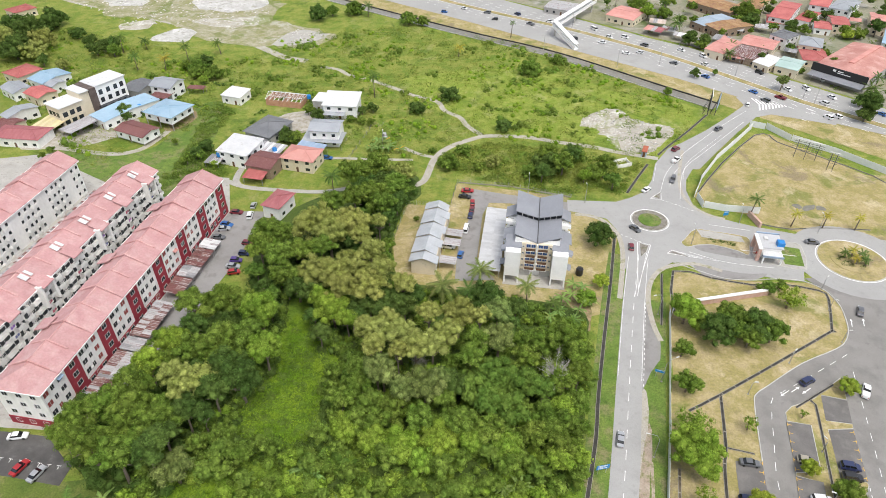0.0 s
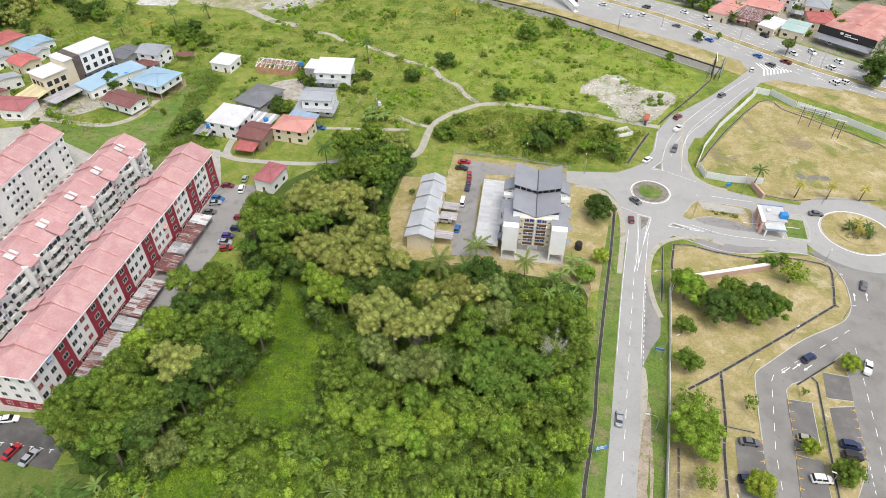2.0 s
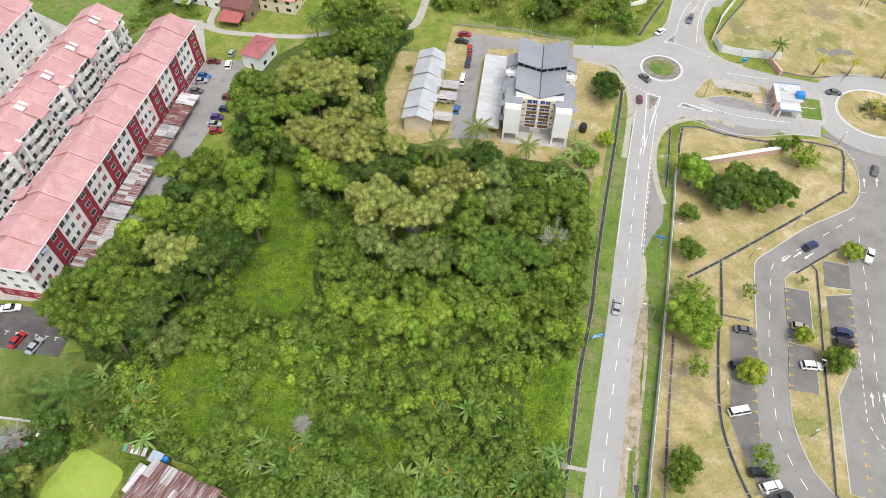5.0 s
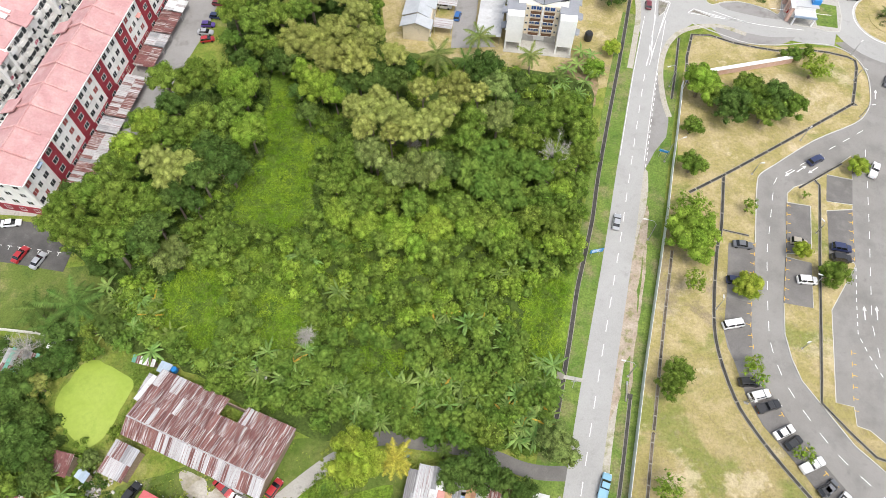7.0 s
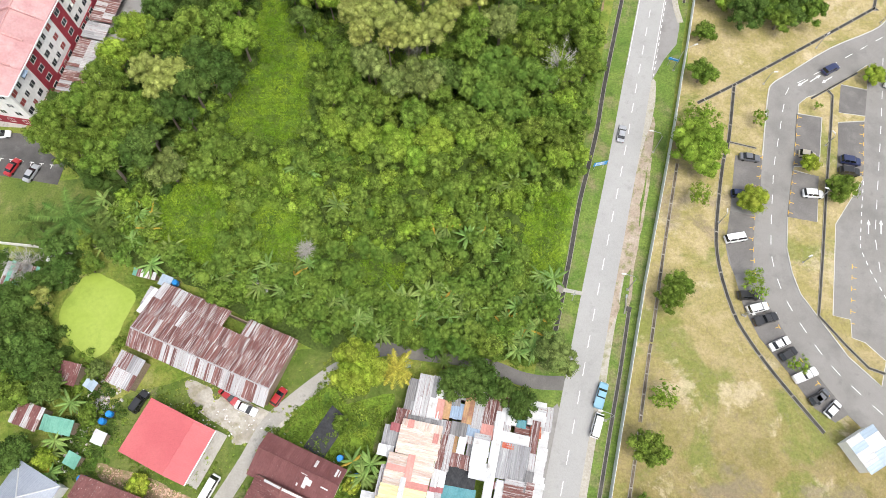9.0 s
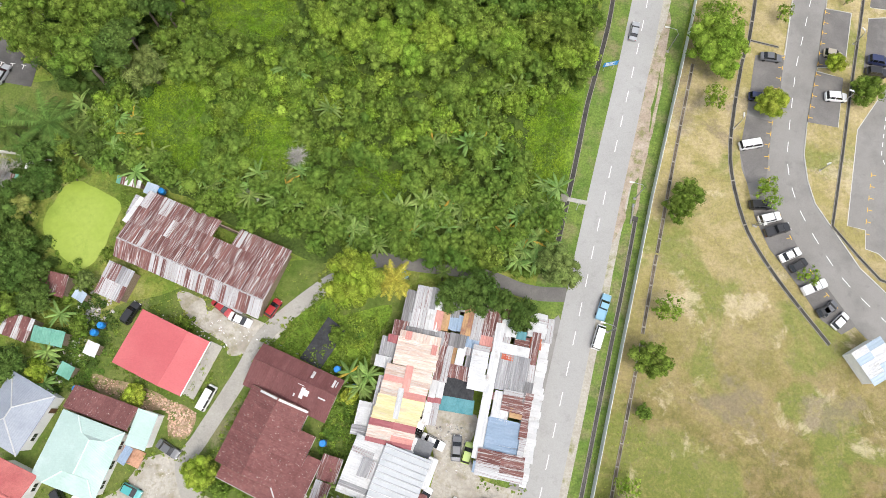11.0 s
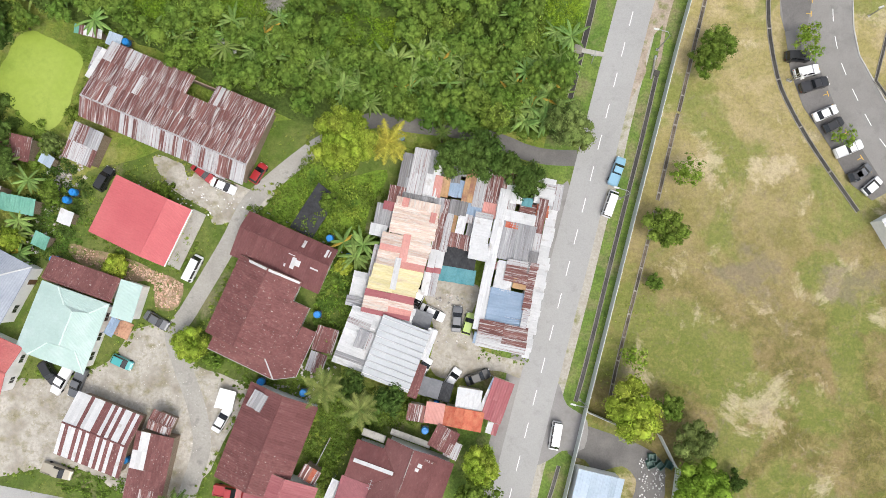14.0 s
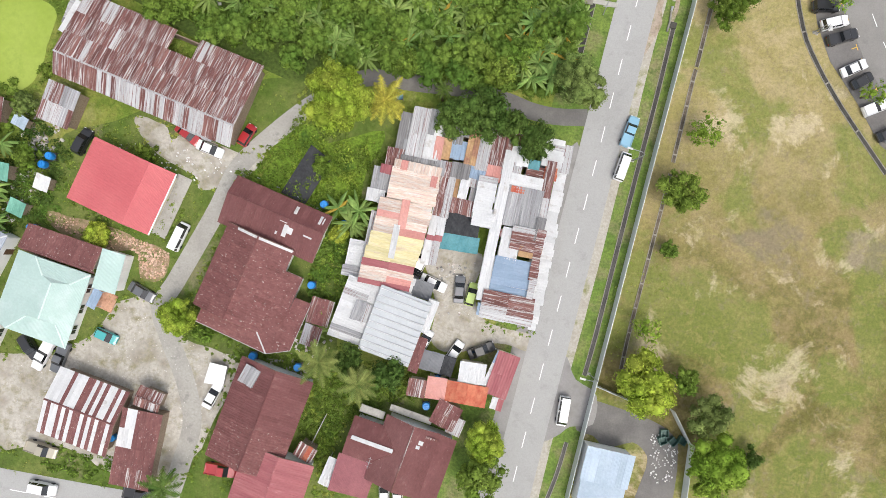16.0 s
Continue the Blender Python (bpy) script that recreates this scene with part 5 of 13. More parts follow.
def gable_walls(L, W, h, rise, ridge=0.0, t=0.15):
    """Four walls with gable ends at x = +-L/2; the ridge runs along x at y = ridge."""
    g = Geo()
    g.box(-L / 2, -W / 2, 0, L / 2, -W / 2 + t, h).box(-L / 2, W / 2 - t, 0, L / 2, W / 2, h)
    for s in (-1, 1):
        xo, xi = s * L / 2, s * (L / 2 - t)
        ring = [(-W / 2 + t, 0), (W / 2 - t, 0), (W / 2 - t, h), (ridge, h + rise), (-W / 2 + t, h)]
        v = [(xo, y, z) for y, z in ring] + [(xi, y, z) for y, z in ring]
        g.add(v, [(0, 1, 2, 3, 4), (9, 8, 7, 6, 5)] + [(i, (i + 1) % 5, 5 + (i + 1) % 5, 5 + i) for i in range(5)])
    return g


def roof_plane(corners, thick, mat, name="roof_plane"):
    return Geo().sheet(corners, thick).mesh(name, mat)


def hip_roof(parent, L, W, z, rise, over, mat, inset=None, trim=None, thick=0.1, name="roof"):
    """A hipped roof as four planes and its ridge and hip caps. The ridge runs along x."""
    a, b = L / 2 + over, W / 2 + over
    k = inset if inset is not None else min(b, a * 0.95)
    z0, z1 = z - over * rise / (W / 2) * 0.5, z + rise
    c = [(-a, -b, z0), (a, -b, z0), (a, b, z0), (-a, b, z0)]
    r0, r1 = (-a + k, 0, z1), (a - k, 0, z1)
    roof = part(name, Geo().sheet([c[0], c[1], r1, r0], thick).sheet([c[2], c[3], r0, r1], thick).sheet([c[1], c[2], r1], thick).sheet([c[3], c[0], r0], thick).mesh(name, mat), parent)
    tr = trim or mat
    for p, q in ((r0, r1), (c[0], r0), (c[3], r0), (c[1], r1), (c[2], r1)):
        if (Vector(p) - Vector(q)).length > 0.2:
            part("ridge_cap", Geo().tube([Vector(p) + Vector((0, 0, 0.03)), Vector(q) + Vector((0, 0, 0.03))], 0.13, 5).mesh("ridge_cap", tr), roof)
    return roof


def gable_roof(parent, L, W, z, rise, over, mat, ridge=0.0, trim=None, thick=0.1, name="roof"):
    a, b = L / 2 + over, W / 2 + over
    z0 = z - over * rise / (W / 2)
    roof = part(name, Geo().sheet([(-a, -b, z0), (a, -b, z0), (a, ridge, z + rise), (-a, ridge, z + rise)], thick)
                .sheet([(a, b, z0), (-a, b, z0), (-a, ridge, z + rise), (a, ridge, z + rise)], thick).mesh(name, mat), parent)
    part("ridge_cap", Geo().tube([(-a, ridge, z + rise + 0.02), (a, ridge, z + rise + 0.02)], 0.14, 5).mesh("ridge_cap", trim or mat), roof)
    return roof


def shed_roof(parent, L, W, z, rise, over, mat, thick=0.08, name="roof"):
    """One slope, high at y = +W/2."""
    a, b = L / 2 + over, W / 2 + over
    return part(name, Geo().sheet([(-a, -b, z), (a, -b, z), (a, b, z + rise), (-a, b, z + rise)], thick).mesh(name, mat), parent)


def wall_windows(t, L, W, h, storeys, rnd, base=0.0, every=3.6, sides="SNEW", glass=None, doors=True):
    """Windows and a door along the walls of a house."""
    per = (h - base) / storeys
    for s in range(storeys):
        z = base + per * s + 0.95
        for side in sides:
            span = L if side in "SN" else W
            n = max(1, int(span / every))
            for i in range(n):
                u = -span / 2 + span * (i + 0.5) / n
                if s == 0 and side == "S" and doors and i == n // 2:
                    door_on(t, u, -W / 2, base + 0.02, 0)
                    continue
                w = rnd.choice((1.1, 1.4, 1.4, 1.7))
                if side == "S":
                    window_on(t, u, -W / 2, z, 0, w, 1.15, glass=glass)
                elif side == "N":
                    window_on(t, u, W / 2, z, 180, w, 1.15, glass=glass)
                elif side == "E":
                    window_on(t, L / 2, u, z, 90, w, 1.15, glass=glass)
                else:
                    window_on(t, -L / 2, u, z, -90, w, 1.15, glass=glass)


def house(x, y, L, W, deg, h, roof, rise, label, over=0.6, style="gable", walls=None, storeys=1, seed=1, name="house", group="", trim=None, raised=0.0, sides="SEW", veranda=0.0):
    """A plain house: walls, framed openings and a pitched roof."""
    rnd = random.Random(seed)
    t = thing(name, x, y, deg, 0, label, "house", group)
    wm = walls or WHITE_WALL
    mat = ROOFS[roof]
    L0, W0 = max(L - 2 * over, 1.5), max(W - 2 * over, 1.5)
    if raised:
        for sx in (-1, 0, 1):
            for sy in (-1, 1):
                part("stilt", cached(("stilt", raised), lambda: Geo().box(-0.15, -0.15, 0, 0.15, 0.15, raised).mesh("stilt", CONCRETE)), t, m=pose(sx * (L0 / 2 - 0.2), sy * (W0 / 2 - 0.2), 0))
        part("floor_slab", Geo().box(-L0 / 2, -W0 / 2, raised, L0 / 2, W0 / 2, raised + 0.2).mesh("floor_slab", CONCRETE), t)
    b = raised + (0.2 if raised else 0)
    if style == "gable":
        part("wall_shell", gable_walls(L0, W0, h - b, rise * 0.94).moved(pose(0, 0, b)).mesh("wall_shell", wm), t)
        gable_roof(t, L0, W0, h, rise, over, mat, 0, trim)
    elif style == "hip":
        part("wall_shell", Geo().box(-L0 / 2, -W0 / 2, b, L0 / 2, W0 / 2, h).mesh("wall_shell", wm), t)
        hip_roof(t, L0, W0, h, rise, over, mat, None, trim)
    elif style == "shed":
        part("wall_shell", Geo().add([(-L0 / 2, -W0 / 2, b), (L0 / 2, -W0 / 2, b), (L0 / 2, W0 / 2, b), (-L0 / 2, W0 / 2, b), (-L0 / 2, -W0 / 2, h), (L0 / 2, -W0 / 2, h), (L0 / 2, W0 / 2, h + rise * 0.9), (-L0 / 2, W0 / 2, h + rise * 0.9)],
                                [(3, 2, 1, 0), (4, 5, 6, 7), (0, 1, 5, 4), (1, 2, 6, 5), (2, 3, 7, 6), (3, 0, 4, 7)]).mesh("wall_shell", wm), t)
        shed_roof(t, L0, W0, h, rise, over, mat)
    else:
        part("wall_shell", Geo().box(-L0 / 2, -W0 / 2, b, L0 / 2, W0 / 2, h).mesh("wall_shell", wm), t)
        part("roof", Geo().box(-L / 2, -W / 2, h, L / 2, W / 2, h + 0.25, 0.05).mesh("roof", mat), t)
    wall_windows(t, L0, W0, h, storeys, rnd, b, sides=sides)
    return t


def canopy(x, y, L, W, deg, h, roof, label, tilt=0.4, posts=True, name="carport", group="", wide=0.9, rows=1):
    """An open shelter: posts, beams and a sloping roof of separate sheets."""
    t = thing(name, x, y, deg, 0, label, "shelter", group)
    if posts:
        pm = cached(("post", round(h, 1)), lambda: Geo().box(-0.05, -0.05, 0, 0.05, 0.05, h).mesh("post", STEEL))
        n = max(1, round(L / 11))
        for i in range(n + 1):
            for s in (-1, 1):
                part("post", pm, t, m=pose(-L / 2 + 0.3 + (L - 0.6) * i / n, s * (W / 2 - 0.3), 0))
        for s in (-1, 1):
            part("beam", Geo().box(-L / 2, s * (W / 2 - 0.3) - 0.05, h - 0.06, L / 2, s * (W / 2 - 0.3) + 0.05, h + 0.06 + (tilt if s > 0 else 0) * 0.9).mesh("beam", STEEL), t)
    mats = ROOFS[roof] if isinstance(roof, str) else (lambda r, u, v: ROOFS[r.choice(roof)])
    sheet_slope(t, -L / 2, L / 2, W / 2, h + tilt + 0.1, -W / 2, h + 0.1, mats, rows, wide, random.Random(int(x * 7 + y * 13)))
    return t


# Walk-up apartment blocks with faded pink roofs
def apartment_block(x, y, L, W, deg, style, label, seed):
    """Four storeys; x runs along the block, the seen front looks along local -y."""
    rnd = random.Random(seed)
    t = thing("apartment_block", x, y, deg, 0, label, "apartment block", "apartment blocks")
    H, st, over = 12.3, 3.0, 0.55
    L0, W0 = L - 2 * over, W - 2 * over
    part("wall_shell", Geo().box(-L0 / 2, -W0 / 2, 0, L0 / 2, W0 / 2, H).mesh("wall_shell", WHITE_WALL), t)
    # bays: a wide white one and a narrow maroon one in turn
    n = 7
    step = L0 / n
    f = -W0 / 2
    if style == "maroon":
        for k in range(n):
            a = -L0 / 2 + step * k
            part("maroon_bay", Geo().box(a + step * 0.62, f - 0.22, 0.0, a + step * 0.98, f + 0.02, H - 0.1).mesh("maroon_bay", MAROON_WALL), t, "maroon painted wall bay")
        part("plinth", Geo().box(-L0 / 2 - 0.03, f - 0.16, 0, L0 / 2 + 0.03, f + 0.02, 2.6).mesh("plinth", MAROON_WALL), t, "maroon painted ground storey")
        part("plinth", Geo().box(-L0 / 2 - 0.16, -W0 / 2, 0, -L0 / 2 + 0.02, W0 / 2, 2.6).mesh("plinth", MAROON_WALL), t, "maroon painted ground storey")
        shutter = plain("brick_red_shutter", (0.30, 0.055, 0.045), 0.6)
        for k in range(n):
            a = -L0 / 2 + step * k
            for s in range(4):
                z = 0.7 + st * s + 0.25
                for u, w in ((0.10, 1.5), (0.27, 1.0), (0.47, 1.5)):
                    window_on(t, a + step * u, f - (0.16 if s == 0 else 0.0), z, 0, w, 1.35, glass=rnd.choice((GLASS, GLASS, GLASS, GLASS, shutter)))
                window_on(t, a + step * 0.80, f - 0.22, z, 0, 1.6, 1.3)
                if rnd.random() < 0.5:
                    part("air_conditioner", cached("ac", lambda: Geo().box(-0.4, -0.3, 0, 0.4, 0, 0.55, 0.03).mesh("air_conditioner", FRAME)), t, m=pose(a + step * rnd.choice((0.185, 0.37)), f, z + 0.1))
                if rnd.random() < 0.16:
                    part("window_awning", cached(("awn", s % 2), lambda: Geo().sheet([(-0.9, -0.9, -0.35), (0.9, -0.9, -0.35), (0.9, 0, 0), (-0.9, 0, 0)], 0.03).mesh("window_awning", ROOFS["sky" if s % 2 else "salmon"])), t, m=pose(a + step * 0.47, f, z + 1.55))
    else:
        # plain weathered front with service balconies and stair towers
        for k in range(n):
            a = -L0 / 2 + step * k
            tower = k % 2 == 0
            for s in range(4):
                z = 0.95 + st * s
                for u in ((0.08, 0.28, 0.72, 0.92) if style == "plain" else (0.05, 0.24, 0.31, 0.69, 0.76, 0.95)):
                    window_on(t, a + step * u, f, z, 0, 0.95, 1.1)
                if style == "plain":
                    for u in (0.18, 0.82):
                        part("balcony", cached("balc_plain", lambda: Geo().box(-1.1, -0.9, 0, 1.1, 0, 0.12).box(-1.1, -0.9, 0.12, 1.1, -0.8, 1.0).box(-1.1, -0.8, 0.12, -1.0, 0, 1.0).box(1.0, -0.8, 0.12, 1.1, 0, 1.0).mesh("balcony", WHITE_WALL)), t, m=pose(a + step * u, f, z - 0.75))
                if style == "balcony":
                    for u in (0.145, 0.41, 0.59, 0.855):
                        bx = a + step * u
                        part("balcony", cached(("balc", rnd.random() < 0.5), lambda: Geo().box(-1.05, -1.25, 0, 1.05, 0, 0.12).box(-1.05, -1.25, 0.12, 1.05, -1.15, 1.0).box(-1.05, -1.15, 0.12, -0.95, 0, 1.0).box(0.95, -1.15, 0.12, 1.05, 0, 1.0).mesh("balcony", WHITE_WALL)),
                             t, m=pose(bx, f, z - 0.75 + (0.0 if u < 0.5 else 1.1)))
                        window_on(t, bx, f, z - 0.1 + (0.0 if u < 0.5 else 0.5), 0, 1.2, 1.6)
                    if rnd.random() < 0.6:
                        part("laundry", cached(("wash", rnd.randint(0, 3)), lambda: Geo().box(-0.7, -0.02, 0, -0.1, 0.02, 0.8).box(0.05, -0.02, 0.1, 0.7, 0.02, 0.8).mesh("laundry", plain("laundry_cloth", (rnd.uniform(0.1, 0.5), rnd.uniform(0.1, 0.4), rnd.uniform(0.15, 0.5)), 0.9))),
                             t, m=pose(a + step * 0.41, f - 1.35, z - 0.3))
            if style == "balcony" and tower:
                part("stair_tower", Geo().box(a + step * 0.30, f - 1.7, 6.0, a + step * 0.36, f, H + 0.7).box(a + step * 0.64, f - 1.7, 6.0, a + step * 0.70, f, H + 0.7).mesh("stair_tower", WHITE_WALL), t)
    # end wall windows
    for e in (-1,):
        for s in range(4):
            for u in (-0.3, 0.0, 0.3):
                window_on(t, e * L0 / 2 - (0.14 if e < 0 and s == 0 and style == "maroon" else 0) * 1.0, u * W0, 0.95 + st * s, 90 if e > 0 else -90, 1.3, 1.2)
    for k in range(n):
        part("downpipe", cached("downpipe", lambda: Geo().tube([(0, 0, 0), (0, 0, H)], 0.06, 6).mesh("downpipe", FRAME)), t, m=pose(-L0 / 2 + step * (k + 0.01) + 0.1, f - 0.3, 0))
    # stepped roof in segments with raised ribs between
    m = 14
    a, b = L / 2, W / 2
    seg = L / m
    rise = 2.9
    for k in range(m):
        x0, x1 = -a + seg * k, -a + seg * (k + 1)
        dz = 0.28 if (k // 1) % 2 else 0.0
        ra = x0 if k else x0 + 5.2
        if k == 0:
            g = Geo().sheet([(x0, -b, H), (x1, -b, H), (x1, 0, H + rise), (ra, 0, H + rise)], 0.15).sheet([(x1, b, H), (x0, b, H), (ra, 0, H + rise), (x1, 0, H + rise)], 0.15).sheet([(x0, b, H), (x0, -b, H), (ra, 0, H + rise)], 0.15)
        else:
            g = Geo().sheet([(x0, -b, H + dz), (x1, -b, H + dz), (x1, 0, H + rise + dz), (x0, 0, H + rise + dz)], 0.32).sheet([(x1, b, H + dz), (x0, b, H + dz), (x0, 0, H + rise + dz), (x1, 0, H + rise + dz)], 0.32)
        part("roof_segment", g.mesh("roof_segment", PINK_TILE), t, "faded pink metal roof")
        part("ridge_cap", Geo().tube([(ra, 0, H + rise + dz + 0.04), (x1, 0, H + rise + dz + 0.04)], 0.16, 6).mesh("ridge_cap", PINK_TRIM), t)
        if k in range(1, m):
            part("roof_rib", Geo().sheet([(x0 - 0.18, -b * 0.72, H + rise * 0.28 + 0.62), (x0 + 0.18, -b * 0.72, H + rise * 0.28 + 0.62), (x0 + 0.18, 0, H + rise + 0.62), (x0 - 0.18, 0, H + rise + 0.62)], 0.4)
                 .sheet([(x0 + 0.18, b * 0.72, H + rise * 0.28 + 0.62), (x0 - 0.18, b * 0.72, H + rise * 0.28 + 0.62), (x0 - 0.18, 0, H + rise + 0.62), (x0 + 0.18, 0, H + rise + 0.62)], 0.4).mesh("roof_rib", PINK_TRIM), t)
    part("gutter", Geo().box(-a, -b - 0.14, H - 0.22, a, -b + 0.02, H + 0.02).box(-a, b - 0.02, H - 0.22, a, b + 0.14, H + 0.02).mesh("gutter", WHITE_PAINT), t, "white eaves gutter")
    part("fascia", Geo().box(a - 0.02, -b, H - 0.25, a + 0.12, b, H + 0.05).box(-a - 0.12, -b, H - 0.25, -a + 0.02, b, H + 0.05).mesh("fascia", WHITE_PAINT), t)
    for k in range(1, n, 2) if style == "maroon" else range(0, n):
        xc = -L0 / 2 + step * (k + 0.5)
        s = 1 if style == "maroon" else -1
        if style == "plain":
            continue
        part("stair_roof", Geo().sheet([(xc - 2.0, s * (b + 1.7), H + 0.35), (xc + 2.0, s * (b + 1.7), H + 0.35), (xc + 2.0, s * (b - 2.4), H + 1.9), (xc - 2.0, s * (b - 2.4), H + 1.9)][::s], 0.3).mesh("stair_roof", PINK_TILE), t, "pink roof over a stair tower")
        if style == "balcony":
            part("skylight", Geo().sheet([(xc - 1.8, -3.4, H + 2.0), (xc - 0.3, -3.4, H + 2.0), (xc - 0.3, -1.2, H + 3.0), (xc - 1.8, -1.2, H + 3.0)], 0.05).sheet([(xc + 0.3, -3.4, H + 2.0), (xc + 1.2, -3.4, H + 2.0), (xc + 1.2, -1.2, H + 3.0), (xc + 0.3, -1.2, H + 3.0)], 0.05).mesh("skylight", WHITE_ROOF), t, "pale translucent roof sheets")
    return t


apartment_block(-86.0, 136.8, 90.5, 12.8, 80, "maroon", "four-storey white and maroon apartment block with faded pink roof", 3)
apartment_block(-109.0, 142.0, 90.5, 12.8, 80, "balcony", "four-storey weathered white apartment block with balconies and pink roof", 4)
apartment_block(-138.2, 148.1, 90.5, 12.8, 80, "plain", "four-storey plain white apartment block with pink roof", 5)

# carports along the maroon block
for k, (u0, u1, mix) in enumerate(((-43, -38, ("oldzinc", "rust")), (-37.5, -30, ("rust", "rust", "oldzinc")), (-29.8, -22, ("rust", "zinc")), (-21.5, -17, ("oldzinc", "zinc")), (-16.5, -3.0, ("zinc", "rust")),
                                   (0.5, 7.5, ("rust", "brown")), (8, 12.5, ("zinc", "oldzinc")), (13, 21, ("rust", "rust", "brown")), (21.5, 26, ("white", "zinc")))):
    c, s = math.cos(radians(80)), math.sin(radians(80))
    u, v = (u0 + u1) / 2, -(12.8 / 2 + 3.6)
    canopy(-86.0 + c * u - s * v, 136.8 + s * u + c * v, u1 - u0, 5.2, 80, 2.4, mix, "low carport of rusty and grey zinc sheets", 0.5, group="carports", rows=2)
for k in range(6):
    c, s = math.cos(radians(80)), math.sin(radians(80))
    u, v = -34 + 14 * k, -(12.8 / 2 + 8.0)
    canopy(-138.2 + c * u - s * v, 148.1 + s * u + c * v, 12.5, 6.5, 80, 2.6, ("rust", "oldzinc", "brown", "zinc"), "long shed roof of rusty zinc between apartment blocks", 0.5, group="sheds between blocks", rows=2)

# white flats with butterfly roofs
def flats(x, y, deg):
    t = thing("block_of_flats", x, y, deg, 0, "five-storey white block of flats with grey butterfly roof", "apartment block")
    steel = surface("slate_metal_roof", (0.235, 0.245, 0.27), (0.28, 0.29, 0.315), 0.15, rough=0.5, grain=0.05)
    part("wall_shell", Geo().box(-6.4, -6.5, 0, 6.4, 14.2, 12.0).mesh("wall_shell", WHITE_PAINT), t)
    for s in (-1, 1):
        # projecting wing on legs, its face plain white
        g = Geo().box(s * 6.7 - 2.15, -11.0, 2.7, s * 6.7 + 2.15, -3.6, 11.0)
        for u in (-1.95, 1.95):
            g.box(s * 6.7 + u - 0.2, -11.0, 0, s * 6.7 + u + 0.2, -10.4, 2.7)
        part("front_wing", g.mesh("front_wing", WHITE_PAINT), t)
        part("ground_wall", Geo().box(s * 6.7 - 2.1, -7.0, 0, s * 6.7 + 2.1, -6.6, 2.7).mesh("ground_wall", CREAM_WALL), t)
        part("wing_roof", Geo().sheet([(s * 4.3, -8.6, 11.5), (s * 9.1, -8.6, 10.9), (s * 9.1, -3.2, 11.9), (s * 4.3, -3.2, 12.5)][::s], 0.18).mesh("wing_roof", steel), t, "grey roof of a projecting wing")
        part("parapet", Geo().box(s * 6.7 - 2.15, -11.0, 11.0, s * 6.7 + 2.15, -8.7, 11.35, 0.08).mesh("parapet", WHITE_PAINT), t)
        for y0, y1 in ((-4.2, 1.2), (7.2, 12.8)):
            part("side_bay", Geo().box(min(s * 6.4, s * 9.3), y0 + 0.4, 0, max(s * 6.4, s * 9.3), y1 - 0.4, 10.6).mesh("side_bay", WHITE_PAINT), t)
            part("side_roof", Geo().sheet([(s * 9.9, y0, 10.6), (s * 9.9, y1, 10.6), (s * 6.2, y1, 12.2), (s * 6.2, y0, 12.2)][::s], 0.16).mesh("side_roof", steel), t, "grey lean-to roof")
            for k in range(4):
                window_on(t, s * 9.3, (y0 + y1) / 2, 1.0 + 2.6 * k, 90 * s, 1.8, 1.2)
                window_on(t, s * 8.0, y0 + 0.4, 1.0 + 2.6 * k, 0, 0.9, 1.2)
        for k in range(4):
            # railed balconies with small awnings between the bays
            part("balcony", cached(("fl_balc", s), lambda: Geo().box(-1.7, -0.75, 0, 1.7, 0.75, 0.14).box(-1.7, -0.75, 0.14, 1.7, -0.67, 1.0).box(-1.7, 0.67, 0.14, 1.7, 0.75, 1.0).box(s * 1.62 - 0.08, -0.67, 0.14, s * 1.62 + 0.08, 0.67, 1.0).mesh("balcony", WHITE_PAINT)), t, m=pose(s * 8.0, 4.2, 2.7 * k + 2.6))
            part("balcony_awning", cached(("fl_awn", s), lambda: Geo().sheet([(0, -1.1, 0.5), (s * 1.5, -1.1, 0), (s * 1.5, 1.1, 0), (0, 1.1, 0.5)][::s], 0.08).mesh("balcony_awning", steel)), t, m=pose(s * 8.8, -8.0 if k % 2 else -5.6, 2.5 * k + 3.0))
            window_on(t, s * 8.85, -9.6, 3.4 + 2.5 * k, 90 * s, 0.7, 0.9) if k < 3 else None
        part("roof_wing", Geo().sheet([(0, -7.0, 12.3), (s * 6.7, -5.6, 13.9), (s * 6.7, 4.4, 13.9), (0, 4.4, 12.3)][::s], 0.2).mesh("roof_wing", steel), t, "grey butterfly roof wing")
        part("roof_wing", Geo().sheet([(0, 3.7, 13.7), (s * 6.9, 3.7, 15.5), (s * 6.9, 14.9, 15.8), (0, 14.3, 13.9)][::s], 0.2).mesh("roof_wing", steel), t, "grey butterfly roof wing")
        part("clerestory", Geo().sheet([(s * 0.3, 4.3, 12.4), (s * 6.6, 4.3, 13.9), (s * 6.6, 4.3, 15.2), (s * 0.3, 4.3, 13.5)][::s], 0.05).mesh("clerestory", GLASS), t, "dark strip of high windows")
        part("mullion_row", Geo().box(s * 1.6 - 0.06, 4.1, 12.8, s * 1.6 + 0.06, 4.28, 13.9).box(s * 3.3 - 0.06, 4.1, 13.2, s * 3.3 + 0.06, 4.28, 14.3).box(s * 5.0 - 0.06, 4.1, 13.6, s * 5.0 + 0.06, 4.28, 14.8).mesh("mullion_row", WHITE_PAINT), t)
        part("gable_wall", Geo().add([(s * 6.35, -6.4, 11.9), (s * 6.35, 4.3, 11.9), (s * 6.35, 4.3, 13.6), (s * 6.35, -6.4, 13.6), (s * 0.1, -6.4, 11.9), (s * 0.1, -6.4, 12.1)], [(0, 1, 2, 3), (4, 0, 3, 5)]).mesh("gable_wall", WHITE_PAINT), t)
